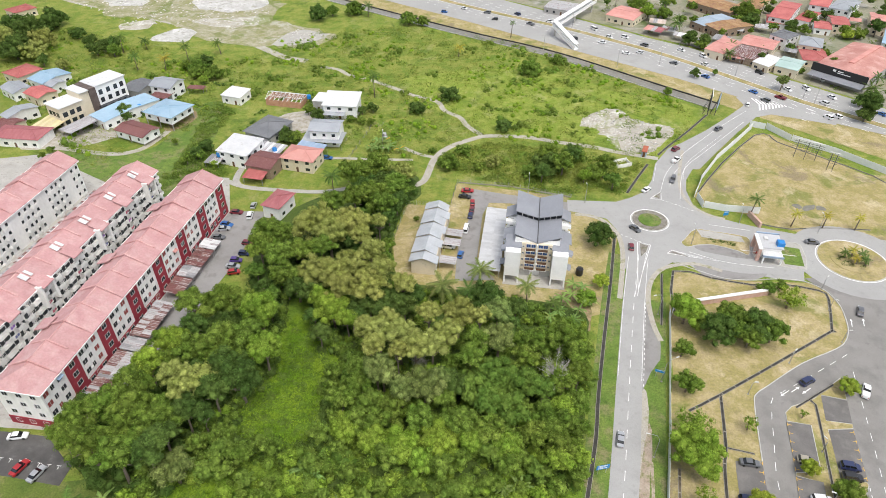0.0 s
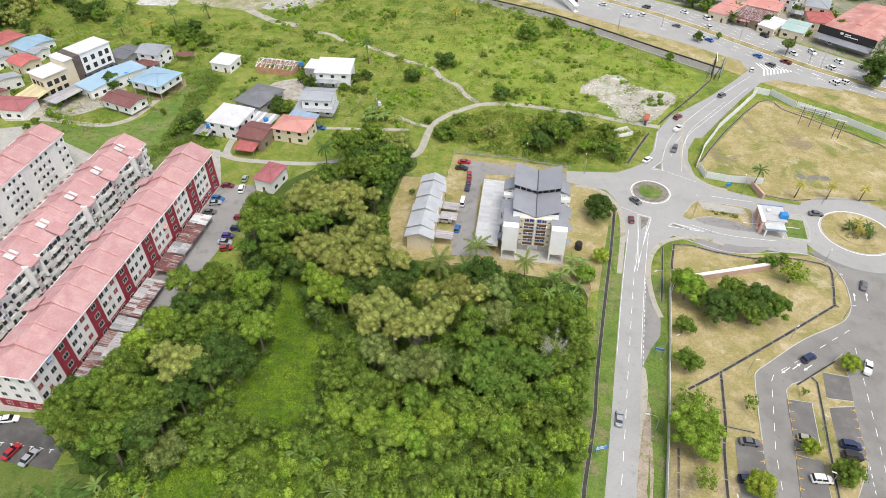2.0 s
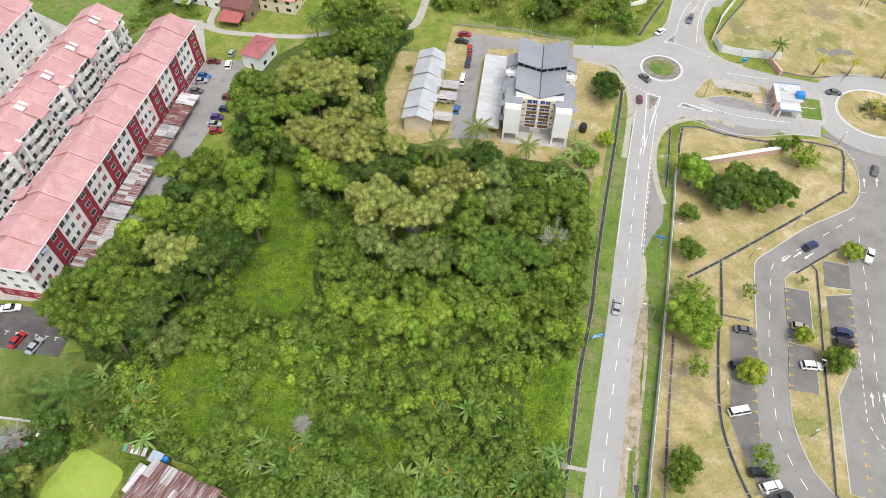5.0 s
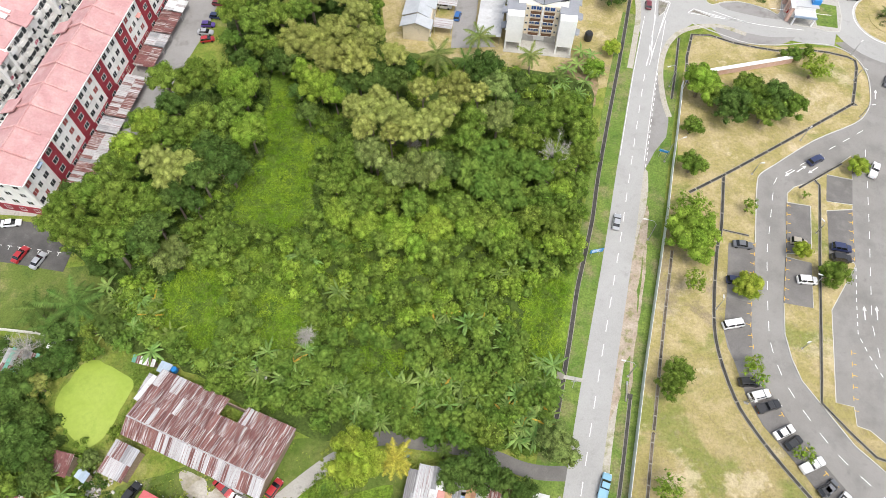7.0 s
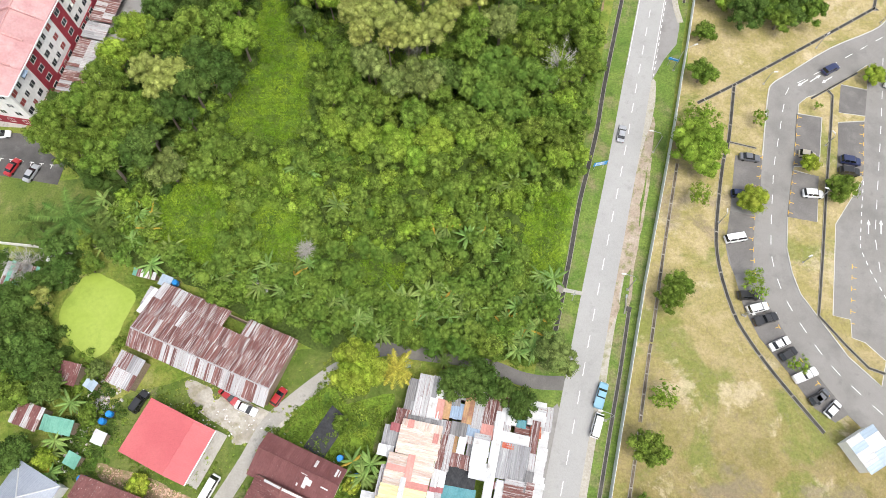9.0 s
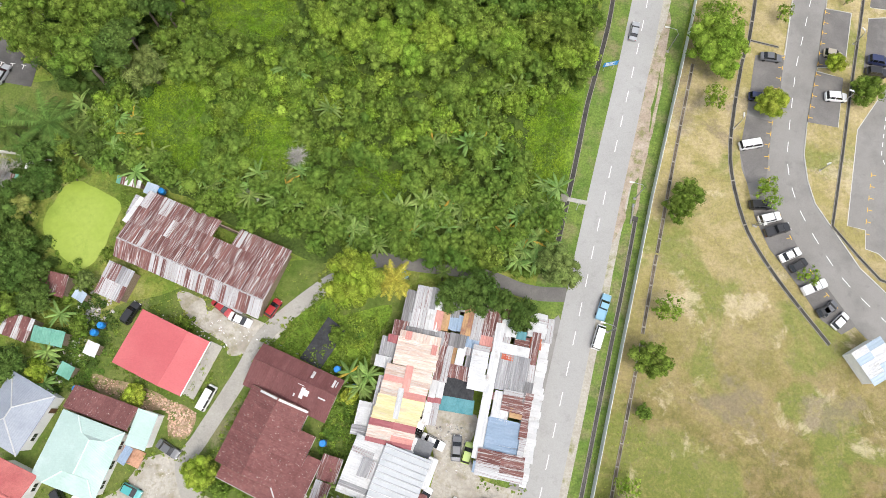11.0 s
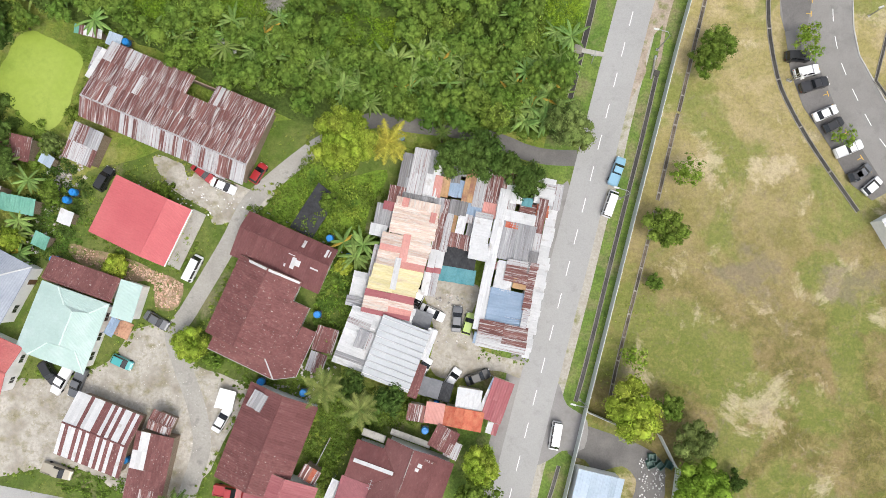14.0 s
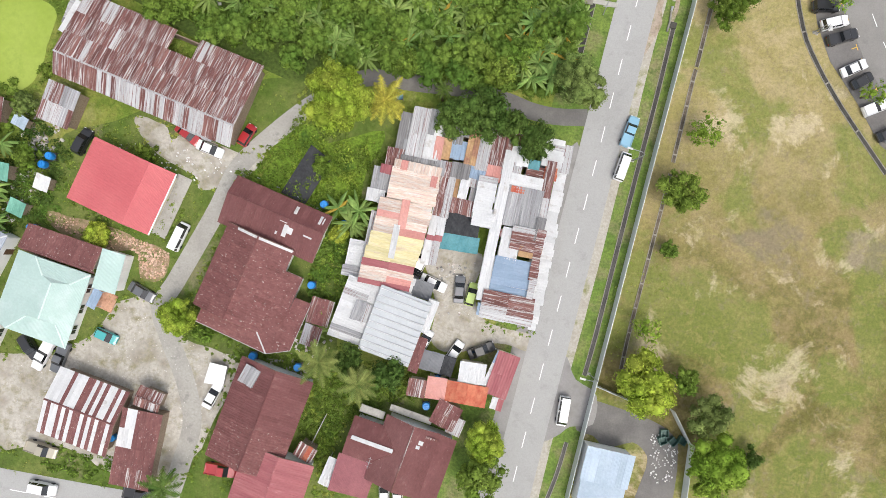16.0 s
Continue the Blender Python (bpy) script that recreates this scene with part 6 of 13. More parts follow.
        part("gable_wall", Geo().box(min(s * 6.2, s * 6.5), 4.4, 11.9, max(s * 6.2, s * 6.5), 14.1, 15.2).mesh("gable_wall", WHITE_PAINT), t)
    part("valley_gutter", Geo().box(-0.12, -7.0, 12.3, 0.12, 4.3, 12.42).box(-0.12, 3.7, 13.72, 0.12, 14.4, 13.95).mesh("valley_gutter", DARK_STEEL), t)
    part("gallery_wall", Geo().box(-4.4, -7.2, 2.6, 4.4, -6.5, 12.0).mesh("gallery_wall", CREAM_WALL), t)
    part("centre_fin", Geo().box(-0.16, -7.9, 2.6, 0.16, -7.2, 12.1).mesh("centre_fin", WHITE_PAINT), t)
    for k in range(4):
        z = 2.9 + 2.3 * k
        for u in (-1.75, 1.75):
            part("balcony_slab", cached("fl_slab", lambda: Geo().box(-1.5, -0.7, 0, 1.5, 0, 0.12).mesh("balcony_slab", WHITE_PAINT)), t, m=pose(u, -7.2, z - 0.14))
            part("shutter", cached("fl_sh", lambda: Geo().box(-1.35, -0.66, 0, 1.35, -0.6, 0.85).mesh("shutter", DOOR_WOOD)), t, "dark red-brown balcony front", m=pose(u, -7.2, z))
            for v in (-0.7, 0.7):
                window_on(t, u + v, -7.25, z + 0.95, 0, 1.15, 1.05, glass=GLASS_BLUE)
        for u in (-3.9, 3.9):
            window_on(t, u, -7.25, z + 0.8, 0, 0.5, 0.6)
    for u in (-2.85, 2.85):
        part("entrance_screen", Geo().box(u - 1.45, -7.1, 0, u + 1.45, -6.9, 2.5).mesh("entrance_screen", GREY_WALL), t)
    part("entrance_slab", Geo().box(-9.0, -12.0, 0, 9.0, -6.5, 0.12).mesh("entrance_slab", CONCRETE), t)
    return t


flats(28.0, 154.3, -8)
canopy(15.6, 162.7, 32.5, 6.7, 82, 2.6, "silver", "long open carport with pale grey sheet roof", 0.3, name="carport", rows=2, wide=1.0)

# terrace of small grey roofed houses beside the flats
terrace = thing("terrace", -3.6, 162.0, 81, 0, "terrace of small cream houses with stepped grey roofs", "house")
part("wall_shell", Geo().box(-14.2, -3.6, 0, 14.2, 3.6, 4.9).mesh("wall_shell", CREAM_WALL), terrace)
part("gable_wall", Geo().add([(-14.3, -3.6, 0), (-14.3, 3.6, 0), (-14.3, 3.6, 4.9), (-14.3, 0, 6.5), (-14.3, -3.6, 4.9), (-14.1, -3.6, 0), (-14.1, 3.6, 0), (-14.1, 3.6, 4.9), (-14.1, 0, 6.5), (-14.1, -3.6, 4.9)],
                             [(4, 3, 2, 1, 0), (5, 6, 7, 8, 9)] + [(i, (i + 1) % 5, 5 + (i + 1) % 5, 5 + i) for i in range(5)]).mesh("gable_wall", CREAM_WALL), terrace)
for k in range(4):
    x0 = -14.9 + 7.45 * k
    for j in (0, 1):
        dz = 0.35 * (k % 2) + 0.5 * j
        part("roof_unit", Geo().sheet([(x0 + 3.7 * j, -4.3 + 0.9 * j, 4.8 + dz), (x0 + 3.7 * j + 3.75, -4.3 + 0.9 * j, 4.8 + dz), (x0 + 3.7 * j + 3.75, 0, 6.5 + dz), (x0 + 3.7 * j, 0, 6.5 + dz)], 0.15)
             .sheet([(x0 + 3.7 * j + 3.75, 4.3, 4.8 + dz), (x0 + 3.7 * j, 4.3, 4.8 + dz), (x0 + 3.7 * j, 0, 6.5 + dz), (x0 + 3.7 * j + 3.75, 0, 6.5 + dz)], 0.15).mesh("roof_unit", surface("silver_roof_%d" % (2 * k + j), (0.40, 0.42, 0.44), (0.48, 0.50, 0.52), 0.2, rough=0.45, grain=0.05, ribs=0.35)), terrace, "pale grey metal roof")
    window_on(terrace, x0 + 2.0, -3.6, 1.0, 0, 1.3, 1.2)
    door_on(terrace, x0 + 4.4, -3.6, 0.02, 0)
    window_on(terrace, x0 + 3.6, 3.6, 1.0, 180, 1.3, 1.2)
for k, u in enumerate((-9.5, -0.5, 4.5)):
    c, s = math.cos(radians(81)), math.sin(radians(81))
    canopy(-3.6 + c * u + s * 6.6, 162.0 + s * u - c * 6.6, 3.6, 5.0, 81 - 0, 2.4, "zinc", "small grey flat carport on posts", 0.15, group="small carports")

# small utility building with a red hipped roof
house(-55.0, 180.2, 7.2, 10.6, -20, 5.0, "pinkred", 1.3, "small white utility building with dusty red hipped roof", 0.5, "hip", WHITE_PAINT, seed=9)


# Village houses nearest the camera
def tin_house(x, y, L, W, deg, h, label, mats, rise=1.6, ridge=0.0, rows=1, walls=None, seed=1, skip=None, cap=None, slack=0.5, wide=0.85, name="house", over=0.5, south=None):
    """A low house under separate corrugated sheets. The ridge runs along x at y = ridge."""
    rnd = random.Random(seed)
    t = thing(name, x, y, deg, 0, label, "house")
    part("wall_shell", gable_walls(L - 2 * over, W - 2 * over, h - 0.05, rise * 0.9, ridge).mesh("wall_shell", walls or CREAM_WALL), t)
    m = mats if callable(mats) else ((lambda r, u, v: ROOFS[r.choice(mats)]) if not isinstance(mats, str) else ROOFS[mats])
    sheet_slope(t, -L / 2, L / 2, ridge, h + rise, -W / 2, h, south or m, 1 if south else rows, wide, rnd, (lambda u, v: skip(u, v, "S")) if skip else None, slack)
    sheet_slope(t, -L / 2, L / 2, ridge, h + rise, W / 2, h, m, rows, wide, rnd, (lambda u, v: skip(u, v, "N")) if skip else None, slack)
    part("ridge_cap", Geo().tube([(-L / 2, ridge, h + rise + 0.03), (L / 2, ridge, h + rise + 0.03)], 0.16, 5).mesh("ridge_cap", ROOFS[cap] if cap else BROWN_ROOF), t)
    for s in (-1, 1):
        part("bargeboard", Geo().sheet([(s * L / 2, -W / 2, h), (s * (L / 2 + 0.06), -W / 2, h), (s * (L / 2 + 0.06), ridge, h + rise), (s * L / 2, ridge, h + rise)][::s], 0.18)
             .sheet([(s * (L / 2 + 0.06), W / 2, h), (s * L / 2, W / 2, h), (s * L / 2, ridge, h + rise), (s * (L / 2 + 0.06), ridge, h + rise)][::s], 0.18).mesh("bargeboard", TIMBER), t)
    for side, yy, dg in (("S", -(W / 2 - over), 0), ("N", W / 2 - over, 180)):
        n = max(1, int(L / 9))
        for i in range(n):
            window_on(t, -L / 2 + L * (i + 0.5) / n, yy, 1.0, dg, 1.2, 1.1)
    return t


def lean_roof(x, y, L, W, deg, h, mats, label, rise=0.6, rows=1, walls=None, seed=1, wide=0.85, slack=0.6, name="shed", open_sides=False, category="shed"):
    """A single slope of sheets over walls or posts, high at local +y."""
    t = thing(name, x, y, deg, 0, label, category)
    if open_sides:
        pm = cached(("post", round(h, 1)), lambda: Geo().box(-0.05, -0.05, 0, 0.05, 0.05, h).mesh("post", STEEL))
        for i in (-1, 1):
            for s in (-1, 1):
                part("post", pm, t, m=pose(i * (L / 2 - 0.2), s * (W / 2 - 0.2), 0))
    else:
        part("wall_shell", Geo().add([(-L / 2 + 0.3, -W / 2 + 0.3, 0), (L / 2 - 0.3, -W / 2 + 0.3, 0), (L / 2 - 0.3, W / 2 - 0.3, 0), (-L / 2 + 0.3, W / 2 - 0.3, 0), (-L / 2 + 0.3, -W / 2 + 0.3, h), (L / 2 - 0.3, -W / 2 + 0.3, h), (L / 2 - 0.3, W / 2 - 0.3, h + rise * 0.95), (-L / 2 + 0.3, W / 2 - 0.3, h + rise * 0.95)],
                                [(4, 5, 6, 7), (0, 1, 5, 4), (1, 2, 6, 5), (2, 3, 7, 6), (3, 0, 4, 7)]).mesh("wall_shell", walls or TIMBER), t)
    m = mats if callable(mats) else ((lambda r, u, v: ROOFS[r.choice(mats)]) if not isinstance(mats, str) else ROOFS[mats])
    sheet_slope(t, -L / 2, L / 2, W / 2, h + rise + 0.05, -W / 2, h + 0.05, m, rows, wide, random.Random(seed), None, slack)
    return t


# long rusted roof with a notch on its garden side
LONG = -42.5, 42.2, 29.6, 13.4, -23
tin_house(*LONG, 3.2, "long low timber house under a streaked rusty zinc roof", lambda r, u, v: ROOFS["zinc" if (u < 0.25 and v > 0.5 and r.random() < 0.4) or r.random() < 0.03 else "rust"], 1.9, -3.6, 3, TIMBER, 11,
          lambda u, v, side: side == "N" and 0.52 < u < 0.66 and v > 0.62, "zinc", 0.4, 0.8, south=lambda r, u, v: ROOFS["zinc" if (0.25 < u < 0.85 and r.random() < 0.5) or u > 0.93 else "rust"])
lean_roof(-56.0, 50.5, 5.5, 1.7, 59, 2.6, ("white",), "narrow white sheet roof at the end of a rusty house", 0.2, 1, seed=2, wide=1.2)
lean_roof(-56.3, 51.5, 4.1, 1.7, 68, 2.2, ("oldzinc", "zinc"), "small grey zinc lean-to", 0.3, 1, seed=3)
lean_roof(-58.0, 37.0, 5.3, 6.1, -23, 2.7, ("rust", "zinc", "oldzinc", "rust"), "small shed with streaked rusty zinc roof", 0.5, 2, seed=4)
lean_roof(-37.6, 33.0, 6.8, 0.7, -26, 2.2, ("oldzinc", "zinc"), "narrow grey eaves extension over parked cars", 0.2, 1, seed=5, open_sides=True)

# red roofed house
RED = -49.8, 25.1, 9.8, 10.3, -25
red = thing("house", *RED[:2], RED[4], 0, "low house with bright red metal roof", "house")
part("wall_shell", Geo().box(-RED[2] / 2 + 0.7, -RED[3] / 2 + 0.7, 0, RED[2] / 2 + 3.0, RED[3] / 2 - 0.7, 3.6).mesh("wall_shell", CREAM_WALL), red)
part("roof", Geo().sheet([(-RED[2] / 2, -RED[3] / 2, 3.6), (RED[2] / 2, -RED[3] / 2, 4.7), (RED[2] / 2, RED[3] / 2, 4.7), (-RED[2] / 2, RED[3] / 2, 3.6)], 0.1).mesh("roof", RED_ROOF), red)
part("roof", Geo().sheet([(RED[2] / 2 + 0.02, -RED[3] / 2, 4.66), (RED[2] / 2 + 3.9, -RED[3] / 2, 3.5), (RED[2] / 2 + 3.9, RED[3] / 2, 3.5), (RED[2] / 2 + 0.02, RED[3] / 2, 4.66)], 0.1).mesh("roof", RED_ROOF), red)
part("gutter", Geo().box(RED[2] / 2 + 3.85, -RED[3] / 2, 3.3, RED[2] / 2 + 4.05, RED[3] / 2, 3.5).mesh("gutter", WHITE_PAINT), red)
part("apron", Geo().box(RED[2] / 2 + 2.8, -RED[3] / 2, 0, RED[2] / 2 + 5.2, RED[3] / 2, 0.15).mesh("apron", CONCRETE), red)
for k in range(4):
    window_on(red, RED[2] / 2 + 3.0, -RED[3] / 2 + RED[3] * (k + 0.5) / 4, 1.0, 90, 1.3, 1.2)

# mint green hipped house with a brown wing
mint = thing("house", -59.7, 6.9, -20, 0, "single-storey house with pale mint green half-hipped roof", "house")
part("wall_shell", Geo().box(-5.9, -5.2, 0, 4.8, 5.2, 3.2).mesh("wall_shell", WHITE_WALL), mint)


def mint_height(x):
    return 5.1 - 0.23 * (0.9 - x) if x < 0.9 else 5.1 - 0.378 * (x - 0.9)


MINT_CAP = surface("pale_mint_cap", (0.60, 0.72, 0.67), (0.66, 0.77, 0.72), 0.4, grain=0.03)
for name, loop in (("roof_slope", ((0.9, 3.1), (-1.0, 3.6), (-3.2, 5.9), (-6.5, 5.8), (-6.6, -5.6), (-4.0, -6.0), (-1.3, -3.0), (0.9, -2.6))), ("roof_slope", ((0.9, -2.6), (3.2, -2.9), (5.4, -6.1), (5.3, 5.9), (3.1, 3.6), (0.9, 3.1))),
                   ("roof_hip", ((-1.3, -3.0), (-4.0, -6.0), (5.4, -6.1), (3.2, -2.9))), ("roof_hip", ((0.9, -2.6), (-1.3, -3.0), (3.2, -2.9))),
                   ("roof_hip", ((3.1, 3.6), (5.3, 5.9), (-3.2, 5.9), (-1.0, 3.6))), ("roof_hip", ((0.9, 3.1), (3.1, 3.6), (-1.0, 3.6)))):
    part(name, Geo().sheet([(x, y, mint_height(x)) for x, y in loop], 0.08).mesh(name, MINT_ROOF), mint)
for a, b in (((0.9, 3.1), (0.9, -2.6)), ((-1.3, -3.0), (-4.0, -6.0)), ((3.2, -2.9), (5.4, -6.1)), ((-1.0, 3.6), (-3.2, 5.9)), ((3.1, 3.6), (5.3, 5.9))):
    part("hip_cap", Geo().tube([(*a, mint_height(a[0]) + 0.04), (*b, mint_height(b[0]) + 0.04)], 0.13, 5).mesh("hip_cap", MINT_CAP), mint)
for k in range(3):
    window_on(mint, -3.9 + 3.4 * k, -5.2, 1.0, 0, 1.4, 1.2)
    window_on(mint, 4.8, -3.4 + 3.4 * k, 1.0, 90, 1.4, 1.2)
lean_roof(-50.0, 11.2, 3.7, 6.2, -17, 3.2, ("mint",), "mint green lean-to beside a house", 0.3, 1, WHITE_WALL, 6, 3.4, 0.0)
tin_house(-57.3, 14.7, 11.9, 4.0, -19, 3.4, "brown roofed kitchen wing of a green house", ("brown",), 0.7, -1.6, 1, GREY_WALL, 12, None, "brown", 0.2)
lean_roof(-52.7, 7.0, 1.5, 3.0, -28, 2.3, ("sky",), "small blue sheet porch roof", 0.2, 1, seed=7, open_sides=True)
part_porch = thing("porch", -52.6, 6.6, -24, 0, "small terracotta paved porch", "porch")
part("slab", Geo().box(-2.0, -1.4, 0, 2.0, 1.4, 0.25).mesh("slab", BRICK_RED), part_porch)
house(-71.6, 13.9, 11.2, 9.2, 62, 4.4, "slate", 1.6, "white house with blue-grey metal hipped roof", 0.6, "hip", WHITE_PAINT, 1, 13, trim=SILVER_ROOF)
house(-71.6, 1.2, 7.4, 8.6, -24, 3.8, "tile", 1.3, "house with weathered red roof", 0.5, "gable", WHITE_WALL, 1, 14)

# large maroon house, two roofs
def roof_patches(t, patches, height, mat, name="roof_patch"):
    """Loose sheets laid on a roof: (x0, y0, x1, y1) each, at the roof's height."""
    for x0, y0, x1, y1 in patches:
        part(name, Geo().sheet([(x0, y0, height(y0)), (x1, y0, height(y0)), (x1, y1, height(y1)), (x0, y1, height(y1))], 0.03).mesh(name, mat), t)


north = tin_house(-24.45, 19.0, 15.8, 7.6, -24, 3.6, "maroon roofed house with white patches on its metal sheets", ("maroon",), 1.2, 1.0, 1, WHITE_WALL, 15, None, "maroon", 0.15)
roof_patches(north, ((1.9, -1.9, 2.6, 0.0), (2.5, -1.2, 3.4, -0.2), (2.4, 2.0, 2.9, 3.2), (6.4, 2.0, 6.8, 3.3), (7.0, 2.2, 7.2, 3.2), (5.1, -0.6, 6.5, -0.35), (0.9, -2.0, 1.2, -1.5), (1.0, 0.2, 2.2, 0.3)),
             lambda y: 3.68 + (1.2 * (y + 3.8) / 4.8 if y < 1.0 else 1.2 * (3.8 - y) / 2.8), WHITE_ROOF)
BIG = -29.1, 10.2, 13.5, 10.7, 66
big = tin_house(*BIG, 4.2, "large maroon metal roofed house with worn paint and a veranda", ("brown",), 1.5, 0.0, 2, WHITE_WALL, 16, None, "brown", 0.3)
part("flashing", Geo().sheet([(6.7, 0.0, 5.8), (6.3, 0.0, 5.8), (6.3, -5.3, 4.32), (6.7, -5.3, 4.32)], 0.04).sheet([(6.3, 0.0, 5.8), (6.7, 0.0, 5.8), (6.7, 3.6, 4.8), (6.3, 3.6, 4.8)], 0.04).mesh("flashing", WHITE_ROOF), big, "white sealed flashing")
part("side_roof", Geo().sheet([(-3.9, -5.3, 4.15), (-3.9, -8.2, 3.55), (3.4, -8.2, 3.55), (3.4, -5.3, 4.15)], 0.08).mesh("side_roof", BROWN_ROOF), big)
part("side_wall", Geo().box(-3.5, -7.8, 0, 3.0, -5.0, 3.5).mesh("side_wall", WHITE_WALL), big)
part("veranda_roof", Geo().sheet([(-6.8, 4.1, 3.8), (-9.3, 4.4, 2.95), (-9.6, -7.5, 2.95), (-6.8, -5.0, 3.8)], 0.07).mesh("veranda_roof", BROWN_ROOF), big)
part("veranda_roof", Geo().sheet([(-6.8, -5.0, 3.8), (-9.6, -7.5, 2.95), (-7.7, -10.7, 2.95), (-3.9, -8.1, 3.45)], 0.07).mesh("veranda_roof", BROWN_ROOF), big)
part("veranda_roof", Geo().sheet([(-3.9, -8.1, 3.45), (-7.7, -10.7, 2.95), (0.2, -10.8, 2.95), (0.2, -8.3, 3.45)], 0.07).mesh("veranda_roof", BROWN_ROOF), big)
part("valley_roof", Geo().sheet([(-3.7, -5.2, 3.78), (-6.9, -4.9, 3.78), (-3.9, -8.2, 3.42)], 0.07).mesh("valley_roof", BROWN_ROOF), big)
part("hip_cap", Geo().tube([(-6.8, -5.0, 3.84), (-9.6, -7.5, 2.99)], 0.12, 5).mesh("hip_cap", SILVER_ROOF), big, "pale weathered hip capping")
part("gutter", Geo().tube([(-9.35, 4.4, 2.9), (-9.65, -7.5, 2.9), (-7.75, -10.75, 2.9), (0.2, -10.85, 2.9)], 0.05, 5).mesh("gutter", SILVER_ROOF), big, "pale grey eaves gutter")
for x, y in ((-9.1, 4.0), (-9.2, 0.0), (-9.3, -4.0), (-9.2, -7.2), (-7.5, -10.2), (-3.8, -10.4), (-0.1, -10.4)):
    part("veranda_post", cached("veranda_post", lambda: Geo().box(-0.08, -0.08, 0, 0.08, 0.08, 2.9).mesh("veranda_post", WHITE_PAINT)), big, m=pose(x, y, 0))
lean_roof(-17.7, 4.8, 3.5, 4.1, -18, 2.6, ("rust", "brown"), "small rusty kitchen roof", 0.5, 1, seed=18)
lean_roof(-19.2, 1.1, 2.8, 3.3, -20, 2.4, ("zinc", "rust"), "small streaked zinc shed roof", 0.4, 1, seed=19)

# patchwork row of tin roofed shops by the road
def patch_roof(name, label, z, panels, walls, seed, turn=-12.0):
    """A low building under a quilt of corrugated panels, each (x, y, width, length, colour, way its sheets run)."""
    q = random.Random(seed)
    cx, cy = sum(p[0] for p in panels) / len(panels), sum(p[1] for p in panels) / len(panels)
    t = thing(name, cx, cy, turn, 0, label, name.replace("_", " "))
    back = pose(cx, cy, 0, 0, 0, turn).inverted()
    for x, y, w, l, kind, way in panels:
        c = back @ Vector((x, y, 0))
        zz = z + (0.0 if name in ("workshop", "tin_sheet") else q.uniform(-0.25, 0.1))
        if walls is not None and w * l > 2.5:
            part("wall_block", Geo().box(c.x - w / 2 + 0.15, c.y - l / 2 + 0.15, 0, c.x + w / 2 - 0.15, c.y + l / 2 - 0.15, zz - 0.62).mesh("wall_block", walls), t)
        across, down = (w, l) if way == "v" else (l, w)
        n = max(1, round(across / 1.0))
        cuts = max(1, round(down / 5.0))
        tilt = 0.6 if name in ("workshop", "tin_sheet") else q.uniform(0.6, 2.6) * min(1.0, 6.0 / down)
        for i in range(n):
            for j in range(cuts):
                mat = ROOFS[kind]
                if kind == "rust" and q.random() < 0.16:
                    mat = ZINC_ROOF
                elif kind == "white" and q.random() < 0.05:
                    mat = q.choice((OLDZINC_ROOF, ZINC_ROOF))
                elif kind in ("darkzinc", "oldzinc") and q.random() < 0.25:
                    mat = q.choice((OLDZINC_ROOF, RUST_ROOF, ZINC_ROOF))
                elif kind == "peach" and q.random() < 0.1:
                    mat = SALMON_ROOF
                u = -across / 2 + across * (i + 0.5) / n
                d = down / cuts
                place = pose(c.x, c.y, zz + 0.02 * (i % 2) + 0.02 * (cuts - j), 0, 0, 0 if way == "v" else 90) @ pose(u, down / 2 - d * j, -math.tan(radians(tilt)) * d * j, tilt, q.uniform(-1.0, 1.0), q.uniform(-1.2, 1.2))
                part("roof_sheet", sheet_mesh(across / n + 0.06, d + q.choice((0.0, 0.08, 0.2)), mat), t, m=place)
    return t


patch_roof("shop_row", "row of low shops under patched grey zinc sheets", 3.9, ((-4.5, 31.3, 2.4, 8.0, "darkzinc", "v"), (-2.5, 31.9, 2.6, 8.3, "zinc", "v"), (0.0, 31.9, 2.4, 7.6, "white", "v"), (2.9, 32.7, 3.6, 4.2, "darkzinc", "v"), (0.7, 29.8, 1.4, 3.5, "salmon", "v"), (1.9, 29.6, 1.2, 3.3, "ochre", "v"), (3.7, 29.5, 2.6, 2.8, "sky", "v"), (6.0, 30.1, 1.7, 6.1, "ochre", "v"), (7.7, 29.7, 1.9, 6.8, "zinc", "v"), (9.7, 29.2, 2.1, 6.9, "rust", "v"), (11.8, 28.9, 2.3, 6.4, "rust", "v"), (5.8, 32.3, 2.3, 2.1, "oldzinc", "v"), (8.6, 32.0, 3.5, 2.1, "oldzinc", "v"), (-6.1, 28.4, 2.6, 2.9, "rust", "v"), (-2.7, 27.2, 5.2, 2.3, "darkzinc", "v"), (1.1, 26.7, 2.9, 2.4, "oldzinc", "v"), (4.0, 26.3, 2.9, 2.3, "darkzinc", "v"), (6.8, 26.3, 2.4, 2.6, "sky", "v"), (9.3, 25.8, 2.8, 2.4, "salmon", "v"), (12.0, 26.4, 2.6, 2.3, "zinc", "v"), (13.2, 28.5, 2.9, 2.9, "white", "v"), (-6.8, 26.5, 2.9, 1.4, "pinkred", "v")), TIMBER, 21)
patch_roof("corner_stall", "corner stall under white and rusty sheets", 3.6, ((18.3, 30.3, 3.3, 1.7, "white", "u"), (18.1, 28.2, 3.1, 2.9, "white", "u"), (17.7, 25.8, 1.9, 2.1, "orange", "u"), (15.7, 25.4, 3.5, 2.9, "rust", "u"), (15.3, 27.2, 1.7, 1.4, "teal", "v"), (20.2, 28.0, 1.4, 4.3, "white", "v")), WHITE_WALL, 22)
